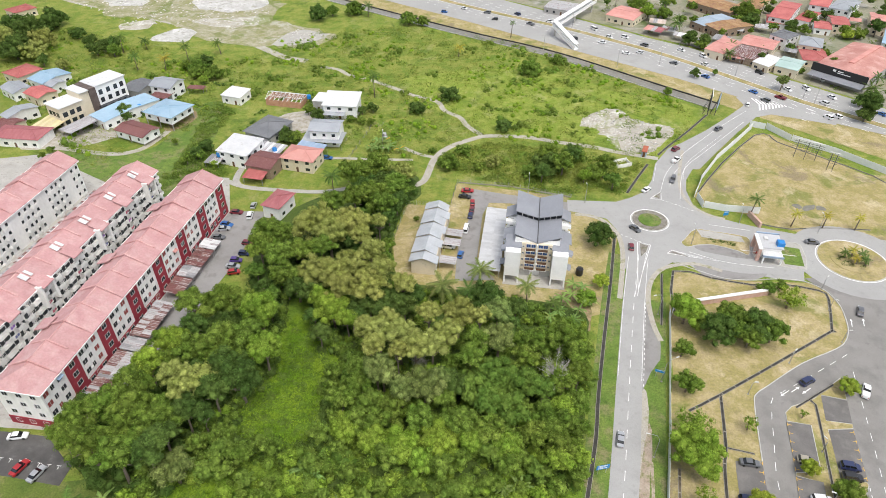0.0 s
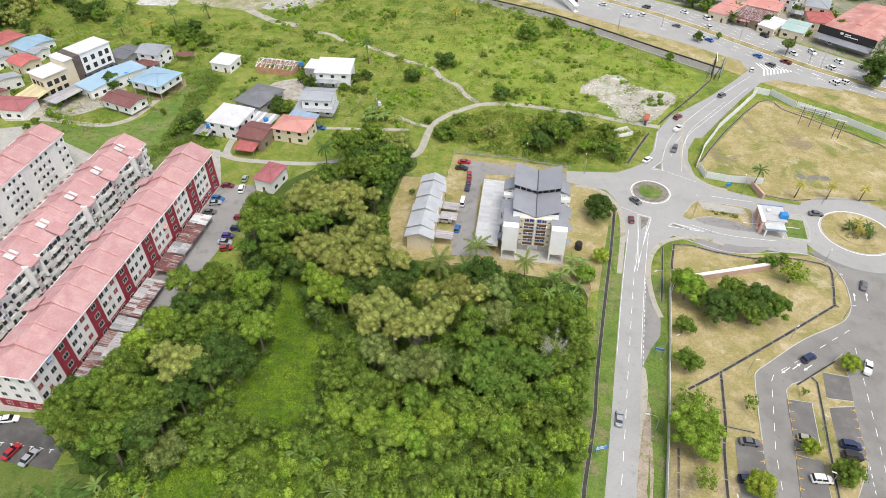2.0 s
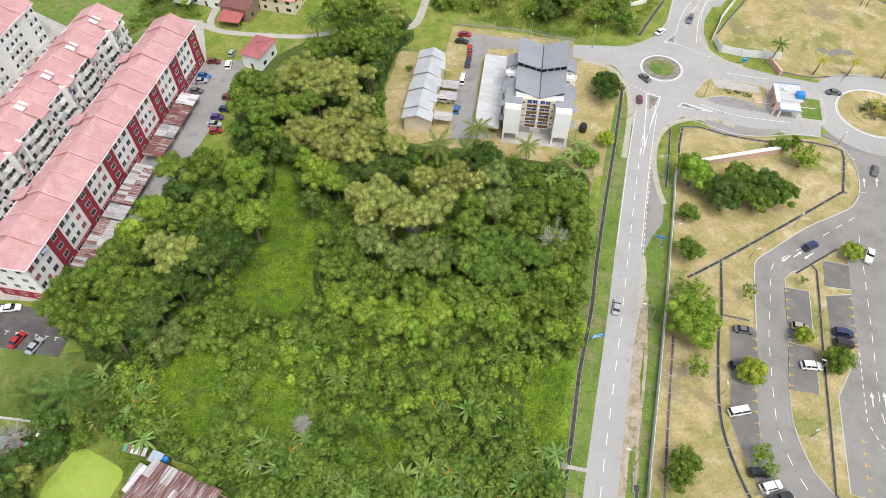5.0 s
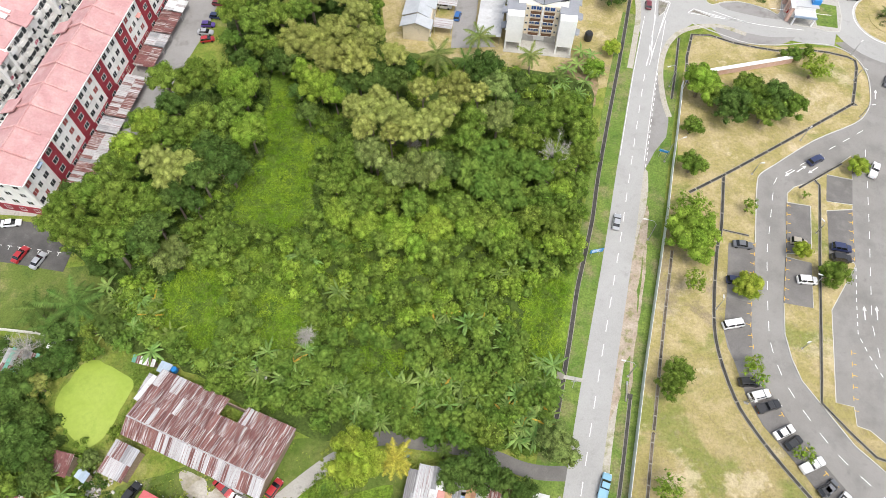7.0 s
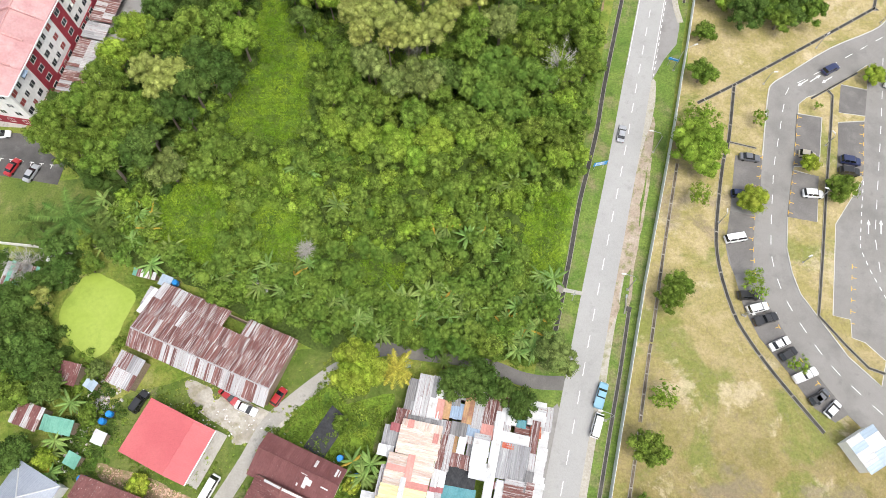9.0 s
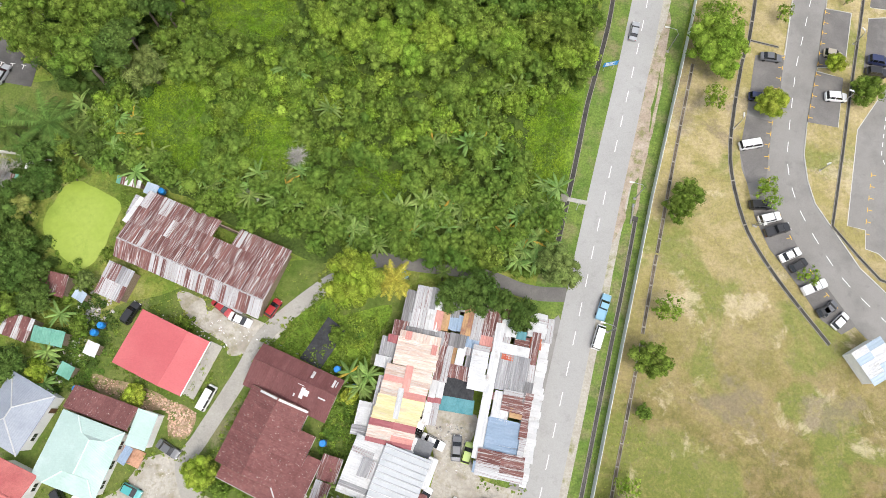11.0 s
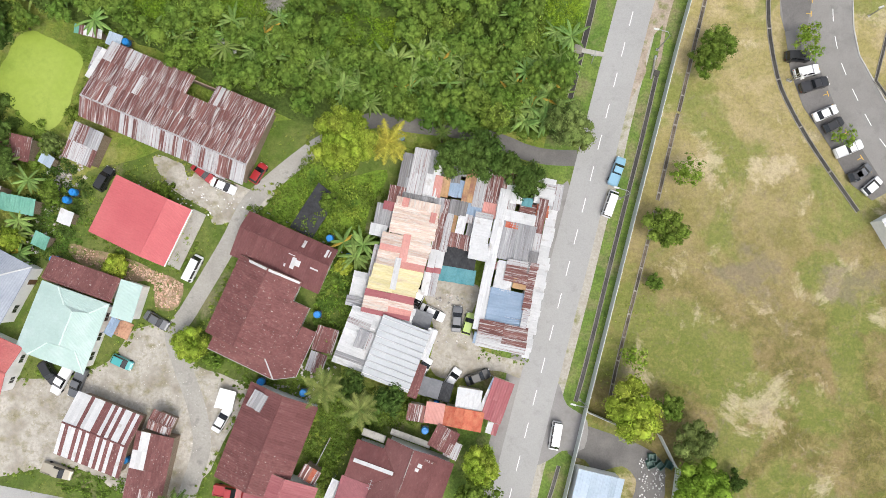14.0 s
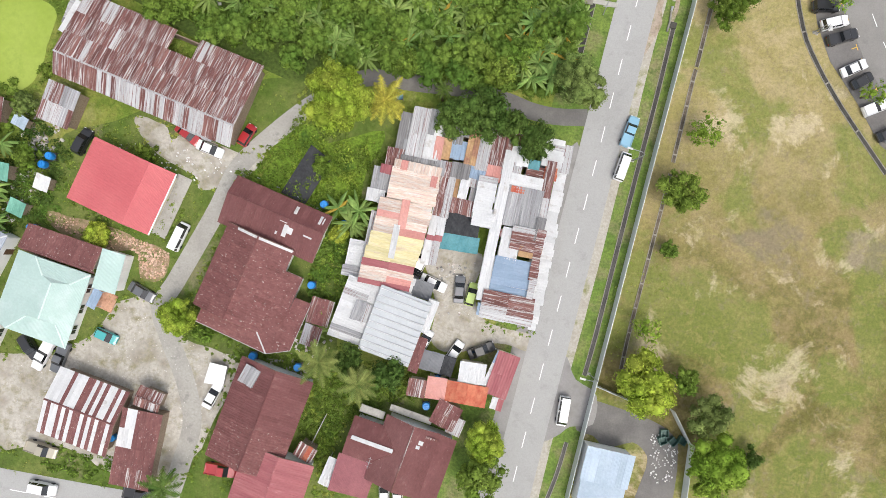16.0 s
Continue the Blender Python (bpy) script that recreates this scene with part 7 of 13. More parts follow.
patch_roof("workshop", "long workshop under faded orange and yellow sheets", 4.4, ((-2.5, 26.7, 7.3, 1.4, "peach", "v"), (-3.2, 23.9, 7.4, 4.8, "peach", "u"), (-4.6, 20.1, 8.1, 2.9, "peach", "u"), (-5.3, 17.5, 8.0, 2.3, "peach", "u"), (-6.0, 15.3, 8.0, 2.3, "yellow", "u"), (-6.7, 13.3, 8.0, 1.9, "yellow", "u"), (-7.2, 11.8, 8.0, 1.2, "pinkred", "u"), (-7.5, 10.3, 8.0, 1.9, "peach", "u"), (-7.9, 9.0, 7.8, 0.7, "pinkred", "u")), CREAM_WALL, 23)
patch_roof("tin_sheet", "faded red patches on an orange roof", 4.53, ((-4.7, 19.6, 1.2, 4.5, "salmon", "v"), (-0.1, 24.5, 0.9, 1.7, "salmon", "v"), (-6.2, 15.5, 0.9, 5.2, "white", "v")), None, 24)
patch_roof("side_shed", "narrow side roofs of white and grey sheets", 3.3, ((-8.1, 25.1, 3.1, 3.8, "oldzinc", "v"), (-9.1, 22.7, 2.8, 1.9, "white", "v"), (-12.1, 13.4, 2.9, 4.8, "white", "u"), (-12.8, 11.0, 3.1, 1.6, "oldzinc", "u"), (-9.9, 16.9, 1.0, 6.9, "zinc", "v"), (-8.4, 20.4, 0.9, 3.1, "oldzinc", "v")), TIMBER, 25)
patch_roof("passage_roof", "passage roof of white and rusty sheets", 3.5, ((1.6, 22.6, 2.3, 6.6, "rust", "v"), (0.5, 18.6, 2.3, 4.2, "white", "v"), (-0.1, 16.1, 2.4, 0.9, "pinkred", "v"), (-0.7, 13.9, 2.4, 3.8, "white", "v"), (2.9, 23.9, 1.4, 5.2, "ochre", "v"), (4.6, 23.9, 1.4, 4.5, "white", "v"), (6.1, 25.0, 1.6, 2.6, "zinc", "v"), (4.2, 20.8, 3.5, 2.3, "rust", "v"), (6.0, 22.6, 1.2, 2.1, "darkzinc", "v")), TIMBER, 26)
patch_roof("roadside_shop", "roadside shop under white, blue and rusty sheets", 4.2, ((7.7, 22.5, 2.9, 5.7, "white", "u"), (7.3, 18.8, 3.3, 2.3, "white", "u"), (9.5, 18.7, 1.6, 21.6, "white", "v"), (14.0, 24.4, 5.0, 2.1, "white", "u"), (12.7, 23.3, 2.1, 0.9, "orange", "u"), (13.3, 20.6, 5.7, 6.2, "oldzinc", "v"), (12.4, 21.8, 3.6, 1.7, "white", "v"), (16.9, 22.1, 1.4, 11.3, "rust", "v"), (13.8, 15.7, 4.5, 3.5, "rust", "u"), (11.4, 15.0, 2.8, 5.0, "white", "v"), (14.4, 13.8, 3.3, 1.9, "ochre", "u"), (11.6, 10.1, 5.9, 5.4, "sky", "u"), (15.5, 13.3, 1.2, 7.8, "rust", "u"), (14.6, 8.2, 1.0, 3.1, "zinc", "u"), (10.9, 5.3, 8.0, 4.3, "rust", "u"), (7.8, 11.8, 0.9, 10.4, "white", "v"), (7.1, 5.1, 1.4, 1.9, "sky", "v"), (16.0, 17.3, 1.4, 3.5, "darkzinc", "v"), (9.9, 16.8, 1.7, 1.2, "darkzinc", "v")), WHITE_WALL, 27)
patch_roof("awning", "white awning along the road front", 3.2, ((18.7, 22.0, 1.7, 10.4, "white", "u"), (17.6, 15.2, 1.7, 6.1, "white", "u"), (16.3, 9.1, 1.6, 6.9, "white", "u"), (15.2, 3.9, 1.2, 4.3, "white", "u")), None, 28)
for x, y in ((17.0, 15.3), (15.6, 9.6), (14.4, 4.6), (18.2, 21.0)):
    solo("awning_post", Geo().tube([(0, 0, 0), (0, 0, 3.15)], 0.06, 6).mesh("awning_post", STEEL), "grey steel post under the white awning", "post", m=pose(x, y, 0))
lean_roof(4.0, 18.6, 6.0, 4.0, -10, 2.7, ("net",), "black shade net canopy over a yard", 0.3, 1, seed=28, open_sides=True, category="canopy", name="canopy", wide=3.0)
lean_roof(3.7, 15.3, 6.2, 2.4, -8, 2.3, ("teal",), "teal tarpaulin lean-to over a yard", 0.3, 1, seed=29, open_sides=True, category="canopy", name="canopy", wide=3.0)

# white roofed house with ribbed grey roof
patch_roof("low_house", "low house under plain white metal sheets", 4.2, ((-12.2, 5.0, 5.5, 9.7, "white", "u"), (-5.7, 9.0, 4.8, 3.1, "white", "u"), (-11.2, 4.9, 2.6, 2.9, "oldzinc", "v"), (-1.0, 4.1, 1.6, 5.2, "white", "v"), (-8.8, 7.6, 2.1, 3.5, "white", "u")), WHITE_PAINT, 36, -21.0)
RIB = -6.1, 2.7, 8.1, 10.4, -21
rib = thing("house", *RIB[:2], RIB[4], 0, "house with grey ribbed metal roof", "house")
part("wall_shell", Geo().box(-RIB[2] / 2 + 0.4, -RIB[3] / 2 + 0.4, 0, RIB[2] / 2 - 0.4, RIB[3] / 2 - 0.4, 4.3).mesh("wall_shell", WHITE_PAINT), rib)
part("roof", Geo().sheet([(-RIB[2] / 2, -RIB[3] / 2, 4.5), (RIB[2] / 2, -RIB[3] / 2, 4.3), (RIB[2] / 2, RIB[3] / 2, 4.8), (-RIB[2] / 2, RIB[3] / 2, 5.0)], 0.1).mesh("roof", surface("ribbed_steel_roof", (0.40, 0.42, 0.44), (0.46, 0.48, 0.50), 0.2, rough=0.45, grain=0.05)), rib)
for k in range(10):
    v = -RIB[3] / 2 + RIB[3] * (k + 0.5) / 10
    part("roof_rib", Geo().box(-RIB[2] / 2, v - 0.05, 4.4 + 0.05 * k, RIB[2] / 2, v + 0.05, 4.6 + 0.05 * k).mesh("roof_rib", WHITE_ROOF), rib)
lean_roof(-1.1, 5.7, 2.8, 1.4, -13, 3.9, ("white",), "white porch roof of a house", 0.2, 1, seed=37)
lean_roof(-2.1, 8.2, 3.5, 2.6, -18, 2.7, ("net", "dark"), "dark net canopy over parked cars", 0.2, 1, seed=38, open_sides=True, name="canopy", category="canopy", wide=1.5)
lean_roof(0.1, -3.1, 5.7, 3.0, -17, 2.7, ("dark", "net", "dark"), "dark tarpaulin canopy on posts", 0.2, 1, seed=39, open_sides=True, name="canopy", category="canopy", wide=2.0)
lean_roof(-2.7, -1.8, 1.4, 5.5, -19, 3.2, ("brown",), "narrow brown eaves roof", 0.3, 1, seed=40)

# lower row
MAR2 = -26.9, -11.4, 16.0, 11.4, 69
tin_house(*MAR2, 3.8, "low house with worn maroon metal roof", lambda r, u, v: ROOFS["brown" if u < 0.4 else "maroon"], 1.5, 0.0, 2, WHITE_WALL, 41, None, "maroon", 0.2)
lean_roof(-27.8, -4.8, 3.1, 2.8, -30, 4.6, ("oldzinc",), "patch of grey zinc sheets on a maroon roof", 0.1, 1, seed=42)
tin_house(-25.4, -21.9, 10.5, 10.7, 71, 3.9, "house with dusty pink red metal roof", ("pinkred",), 1.1, 0.0, 1, WHITE_WALL, 43, None, "pinkred", 0.1)
lean_roof(-20.0, -16.7, 3.0, 2.4, -30, 3.0, ("orange", "rust"), "small rusty orange lean-to", 0.3, 1, seed=44)
# maroon house: a main roof with a western wing and a porch
hipt = thing("house", -5.6, -18.4, -20, 0, "house with plain maroon metal roofs set crosswise", "house")
part("wall_shell", Geo().box(-3.7, -3.3, 0, 6.4, 6.1, 3.9).mesh("wall_shell", WHITE_WALL), hipt)
part("gable_wall", Geo().add([(-3.7, 6.1, 3.9), (6.4, 6.1, 3.9), (0.2, 6.1, 5.55), (-3.7, -3.3, 3.9), (6.4, -3.3, 3.9), (0.2, -3.3, 5.55)], [(0, 2, 1), (3, 4, 5), (0, 1, 4, 3)]).mesh("gable_wall", WHITE_WALL), hipt)
part("wing_wall", Geo().box(-8.3, -0.8, 0, -3.7, 4.3, 3.9).mesh("wing_wall", WHITE_WALL), hipt)
part("roof_slope", Geo().sheet([(0.2, -3.8, 5.7), (0.2, 6.6, 5.7), (-4.3, 6.6, 4.0), (-4.3, -3.8, 4.0)], 0.08).mesh("roof_slope", MAROON_ROOF), hipt)
part("roof_slope", Geo().sheet([(0.2, 6.6, 5.7), (0.2, -3.8, 5.7), (4.4, -3.8, 4.5), (4.4, 6.6, 4.5)], 0.08).mesh("roof_slope", MAROON_ROOF), hipt)
part("eaves_slope", Geo().sheet([(4.3, 6.5, 4.48), (4.3, -3.9, 4.48), (7.1, -3.9, 3.95), (7.1, 6.3, 3.95)], 0.08).mesh("eaves_slope", MAROON_ROOF), hipt)
part("wing_roof", Geo().sheet([(-8.8, 4.8, 4.03), (-8.8, 1.9, 5.25), (-1.3, 1.9, 5.25), (-4.2, 4.8, 4.03)], 0.08).mesh("wing_roof", MAROON_ROOF), hipt)
part("wing_roof", Geo().sheet([(-8.8, 1.9, 5.25), (-8.8, -1.3, 4.03), (-4.2, -1.3, 4.03), (-1.3, 1.9, 5.25)], 0.08).mesh("wing_roof", MAROON_ROOF), hipt)
part("ridge_cap", Geo().tube([(0.2, 6.5, 5.72), (0.2, -3.7, 5.72)], 0.1, 5).mesh("ridge_cap", ROOFS["rust"]), hipt, "rusted ridge capping")
part("wing_cap", Geo().sheet([(-8.2, 1.6, 5.32), (-1.6, 1.6, 5.32), (-1.6, 2.2, 5.3), (-8.2, 2.2, 5.3)], 0.06).mesh("wing_cap", SILVER_ROOF), hipt, "pale metal ridge strip")
part("valley_gutter", Geo().tube([(-1.3, 1.9, 5.27), (-4.25, 4.85, 4.03)], 0.07, 4).tube([(-1.3, 1.9, 5.27), (-4.25, -1.35, 4.03)], 0.07, 4).mesh("valley_gutter", BROWN_ROOF), hipt)
part("porch_roof", Geo().sheet([(-2.9, -1.4, 3.85), (-9.2, -1.4, 3.85), (-9.0, -7.6, 3.2), (-2.9, -7.0, 3.2)], 0.07).mesh("porch_roof", surface("wine_red_metal_roof", (0.23, 0.075, 0.085), (0.28, 0.10, 0.11), 0.3, grain=0.08, gscale=2.0, rough=0.55, ribs=0.4)), hipt, "wine red ribbed porch roof")
part("wall_ledge", Geo().box(-8.5, 5.2, 2.4, -4.6, 6.4, 2.6, 0.04).box(-4.2, 6.9, 2.4, 2.6, 7.9, 2.6, 0.04).mesh("wall_ledge", CONCRETE), hipt, "grey concrete ledge")
roof_patches(hipt, ((1.6, 4.2, 2.3, 4.8), (1.2, 3.5, 2.0, 4.0)), lambda y: 5.35, SILVER_ROOF)
roof_patches(hipt, ((2.4, 5.4, 4.2, 5.75),), lambda y: 5.15, ROOFS["rust"])
part("aerial", Geo().tube([(-4.4, -0.6, 4.2), (-4.4, -0.6, 6.4)], 0.04, 5).tube([(-4.4, -1.4, 6.3), (-4.4, 0.3, 6.3)], 0.04, 4).tube([(-4.8, -1.1, 6.3), (-4.0, -1.1, 6.3)], 0.03, 4).tube([(-4.8, -0.5, 6.3), (-4.0, -0.5, 6.3)], 0.03, 4).tube([(-4.7, 0.1, 6.3), (-4.1, 0.1, 6.3)], 0.03, 4).mesh("aerial", STEEL), hipt, "grey metal television aerial")
for x, y in ((-8.7, -7.2), (-6.0, -7.0), (-3.2, -6.7)):
    part("porch_post", cached("porch_post", lambda: Geo().box(-0.09, -0.09, 0, 0.09, 0.09, 3.15).mesh("porch_post", WHITE_PAINT)), hipt, m=pose(x, y, 0))
for k in range(3):
    window_on(hipt, -1.8 + 3.2 * k, -3.3, 1.0, 0, 1.4, 1.2)
lean_roof(-16.0, -20.0, 2.8, 4.5, -24, 2.6, ("white",), "white carport sheet roof on posts", 0.2, 1, seed=47, open_sides=True)
lean_roof(1.6, -11.1, 3.9, 3.9, -27, 3.0, ("rust", "brown", "brown"), "rusty brown roof of a small house", 0.5, 2, seed=48)
lean_roof(3.0, -12.9, 2.3, 2.7, -23, 2.8, ("zinc",), "grey zinc roof of a hut", 0.2, 1, seed=49)
lean_roof(4.7, -7.8, 6.3, 3.2, -11, 3.3, ("orange",), "stall under orange red sheets", 0.4, 1, CREAM_WALL, 50, 1.6, 0.2)
lean_roof(0.1, -6.9, 3.0, 3.4, -9, 3.3, ("salmon",), "stall under salmon sheets", 0.4, 1, CREAM_WALL, 51, 3.0, 0.2)
lean_roof(-2.9, -6.9, 2.8, 2.7, -11, 3.1, ("pinkred", "rust"), "small worn red roof of a stall", 0.3, 1, CREAM_WALL, 52)
lean_roof(5.6, -4.6, 4.0, 3.2, -9, 3.5, ("white",), "stall under white sheets", 0.4, 1, CREAM_WALL, 53, 1.5, 0.2)
lean_roof(10.2, -4.9, 3.4, 6.8, -20, 3.5, ("pinkred",), "roadside stall under faded red sheets", 0.4, 2, CREAM_WALL, 54, 0.9, 0.2)
lean_roof(8.9, -4.0, 1.2, 5.7, -25, 3.4, ("sky", "white"), "blue and white striped awning", 0.3, 3, CREAM_WALL, 55, 1.6, 0.2, "awning", True, "awning")
lean_roof(9.4, -9.5, 1.8, 1.8, -17, 2.6, ("white", "pinkred"), "small white awning of a stall", 0.2, 1, seed=56, open_sides=True, name="awning", category="awning")

# striped shed and brown shed beside the lane
STR = -54.2, -10.4, 11.3, 10.4, -21
tin_house(*STR, 3.0, "shed with white and brown striped metal roof", lambda r, u, v: ROOFS["white" if int(u * 22) % 2 == 0 or r.random() < 0.12 else "brown"], 1.3, 0.3, 1, TIMBER, 57, None, "brown", 0.2, 0.58)
lean_roof(-46.0, -16.1, 6.2, 12.0, -12, 2.9, lambda r, u, v: ROOFS["white" if (u < 0.35 and v < 0.45 and r.random() < 0.5) else ("rust" if v > 0.75 and r.random() < 0.4 else "brown")], "long brown metal roofed shed", 0.5, 4, TIMBER, 58, 0.8, 0.2)
tin_house(-44.1, -8.6, 4.0, 3.0, -22, 2.9, "little shed with rusty orange zinc roof", ("rust", "zinc"), 0.5, 0.0, 1, TIMBER, 59, None, "rust", 0.4)

# far-left cluster
lean_roof(-70.4, 36.9, 7.6, 4.0, -12, 2.7, ("brown", "rust"), "small dark rusty shed beside the pond", 0.4, 2, seed=60)
lean_roof(-64.3, 34.6, 2.4, 1.8, -32, 2.2, ("sky", "bluegrey"), "small blue sheet lean-to", 0.3, 1, seed=61)
lean_roof(-74.4, 28.9, 5.6, 4.2, -19, 2.7, ("brown", "zinc", "rust"), "small brown roofed hut", 0.5, 2, seed=62)
lean_roof(-68.6, 27.1, 5.9, 2.7, -12, 2.7, ("green",), "small hut with green sheet roof", 0.4, 1, seed=63)
lean_roof(-60.9, 25.0, 2.4, 2.3, -22, 2.2, ("white",), "small white sheet roof", 0.3, 1, seed=64)
lean_roof(-65.0, 21.2, 2.7, 2.3, -25, 2.0, ("white", "green"), "small white and green sheet roof", 0.3, 1, seed=65)
lean_roof(-58.1, 56.4, 4.8, 1.4, -13, 2.0, ("green", "rust", "white"), "little patched hut by the pond", 0.3, 1, seed=66)
lean_roof(-53.6, 54.9, 2.5, 2.1, -22, 2.2, ("bluegrey",), "little grey sheet roof with a tank", 0.2, 1, seed=67)
lean_roof(-76.1, 59.4, 4.3, 1.6, -16, 2.0, ("zinc", "sky", "white"), "little zinc hut by a wall", 0.2, 1, seed=68)
lean_roof(-82.2, 55.9, 7.8, 5.0, -13, 2.1, ("oldzinc", "green", "rust"), "half-collapsed grey shed among branches", 0.4, 2, seed=69, slack=2.0)

# gatehouse with a blue roof
GATE = 26.1, -19.0, 7.4, 5.3, -13
gate = thing("gatehouse", *GATE[:2], GATE[4], 0, "white gatehouse with blue metal roof", "building")
part("wall_shell", Geo().box(-GATE[2] / 2 + 0.3, -GATE[3] / 2 - 4.0, 0, GATE[2] / 2 - 0.3, GATE[3] / 2 - 0.3, 3.5).mesh("wall_shell", WHITE_PAINT), gate)
sheet_slope(gate, -GATE[2] / 2, GATE[2] / 2, GATE[3] / 2, 4.3, -GATE[3] / 2, 3.8, BLUEGREY_ROOF, 1, 1.0)
part("flat_roof", Geo().box(-GATE[2] / 2 + 0.2, -GATE[3] / 2 - 4.2, 3.5, GATE[2] / 2 - 0.2, -GATE[3] / 2 - 0.1, 3.7, 0.05).mesh("flat_roof", BLUEGREY_ROOF), gate)
window_on(gate, GATE[2] / 2 - 0.3, 0.0, 1.0, 90, 1.4, 1.2)
lean_roof(77.4, 22.8, 6.5, 6.0, -61, 3.6, ("white", "bluegrey"), "white and blue-grey guard shelter", 0.3, 2, WHITE_PAINT, 71, 1.4, 0.0)


# Vehicles
def loft(g, secs):
    """A closed hull through rounded cross sections (x, half width, z low, z high, top half width)."""
    rings = []
    for x, w, a, b, tw in secs:
        c = 0.12 * (b - a)
        rings.append([(x, -w * 0.92, a), (x, w * 0.92, a), (x, w, a + c), (x, w, a + (b - a) * 0.6), (x, tw, b), (x, -tw, b), (x, -w, a + (b - a) * 0.6), (x, -w, a + c)])
    n = 8
    f = [(i * n + j, i * n + (j + 1) % n, (i + 1) * n + (j + 1) % n, (i + 1) * n + j) for i in range(len(rings) - 1) for j in range(n)]
    f += [tuple(range(n))[::-1], tuple((len(rings) - 1) * n + j for j in range(n))]
    return g.add([p for r in rings for p in r], f)


CARS = {  # length, width, bonnet height, roof height, glasshouse from .. to at its foot, and at its head
    "hatch": (3.75, 0.82, 0.92, 1.50, -1.75, 0.95, -1.35, 0.20), "saloon": (4.4, 0.85, 0.92, 1.44, -1.55, 1.05, -0.95, 0.30), "suv": (4.4, 0.90, 1.05, 1.72, -2.05, 1.05, -1.80, 0.40),
    "van": (4.7, 0.86, 1.10, 1.95, -2.25, 2.05, -2.15, 1.50), "pickup": (5.1, 0.90, 1.05, 1.74, -0.55, 1.25, -0.35, 0.60),
}
PAINTS = {"white": (0.78, 0.78, 0.78), "silver": (0.42, 0.43, 0.45), "grey": (0.14, 0.145, 0.155), "black": (0.018, 0.018, 0.02), "red": (0.36, 0.02, 0.025), "maroon": (0.17, 0.02, 0.03), "blue": (0.025, 0.12, 0.36), "navy": (0.02, 0.03, 0.09),
          "lightblue": (0.22, 0.42, 0.55), "teal": (0.06, 0.36, 0.36), "lime": (0.42, 0.55, 0.14), "purple": (0.08, 0.04, 0.22), "gold": (0.42, 0.38, 0.30)}
PAINT_MATS = {k: plain("car_paint_" + k, v, 0.3, 0.25 if k in ("silver", "grey", "gold") else 0.0, 0.5, 0.6) for k, v in PAINTS.items()}
KIND_WORD = {"hatch": "hatchback", "saloon": "saloon car", "suv": "sport utility car", "van": "van", "pickup": "pickup truck"}


def car_meshes(kind):
    def make():
        L, w, zb, zr, f0, f1, h0, h1 = CARS[kind]
        a = L / 2
        body = loft(Geo(), [(-a, w * 0.86, 0.42, zb * 0.86, w * 0.74), (-a + 0.12, w * 0.96, 0.28, zb * 0.98, w * 0.86), (f0 + 0.25, w, 0.24, zb + 0.02, w * 0.92), (f1 - 0.2, w, 0.24, zb, w * 0.92), (a - 0.35, w * 0.97, 0.26, zb * 0.86, w * 0.82), (a - 0.08, w * 0.9, 0.3, zb * 0.72, w * 0.72), (a, w * 0.8, 0.38, zb * 0.62, w * 0.66)])
        if kind == "pickup":
            body.box(-a + 0.1, -w * 0.95, zb - 0.02, -a + 0.2, w * 0.95, zb + 0.18).box(-a + 0.1, -w * 0.95, zb - 0.02, f0, -w * 0.88, zb + 0.18).box(-a + 0.1, w * 0.88, zb - 0.02, f0, w * 0.95, zb + 0.18)
        glass = Geo().add([(f0, -w * 0.9, zb - 0.03), (f1, -w * 0.9, zb - 0.03), (f1, w * 0.9, zb - 0.03), (f0, w * 0.9, zb - 0.03), (h0, -w * 0.74, zr - 0.05), (h1, -w * 0.74, zr - 0.05), (h1, w * 0.74, zr - 0.05), (h0, w * 0.74, zr - 0.05)],
                          [(3, 2, 1, 0), (4, 5, 6, 7), (0, 1, 5, 4), (1, 2, 6, 5), (2, 3, 7, 6), (3, 0, 4, 7)])
        roof = Geo().box(h0 - 0.05, -w * 0.76, zr - 0.08, h1 + 0.05, w * 0.76, zr, 0.05)
        if kind in ("van", "suv"):
            for s in (-1, 1):
                for x in (f0 + 0.5, (f0 + f1) / 2):
                    roof.add([(x - 0.07, s * w * 0.915, zb), (x + 0.07, s * w * 0.915, zb), (x + 0.07, s * w * 0.76, zr - 0.06), (x - 0.07, s * w * 0.76, zr - 0.06)], [(0, 1, 2, 3)])
        wheel = Geo()
        ringv = []
        for yy in (-0.1, 0.1):
            ringv += [(0.31 * math.cos(k), yy, 0.31 * math.sin(k)) for k in (2 * math.pi * j / 12 for j in range(12))]
        wheel.add(ringv, [(j, (j + 1) % 12, 12 + (j + 1) % 12, 12 + j) for j in range(12)] + [tuple(range(12)), tuple(range(23, 11, -1))])
        lamps = Geo().box(a - 0.14, -w * 0.82, zb * 0.6, a - 0.02, -w * 0.5, zb * 0.74)
        tails = Geo().box(-a + 0.0, -w * 0.8, zb * 0.66, -a + 0.1, -w * 0.55, zb * 0.82)
        return (body.mesh("body", PAINT_MATS["white"]), glass.mesh("windows_glazing", CAR_GLASS), roof.mesh("roof_panel", PAINT_MATS["white"]), wheel.mesh("wheel", TYRE), lamps.mesh("headlight", LAMP_CLEAR), tails.mesh("tail_light", LAMP_RED))
    return cached(("car", kind), make)


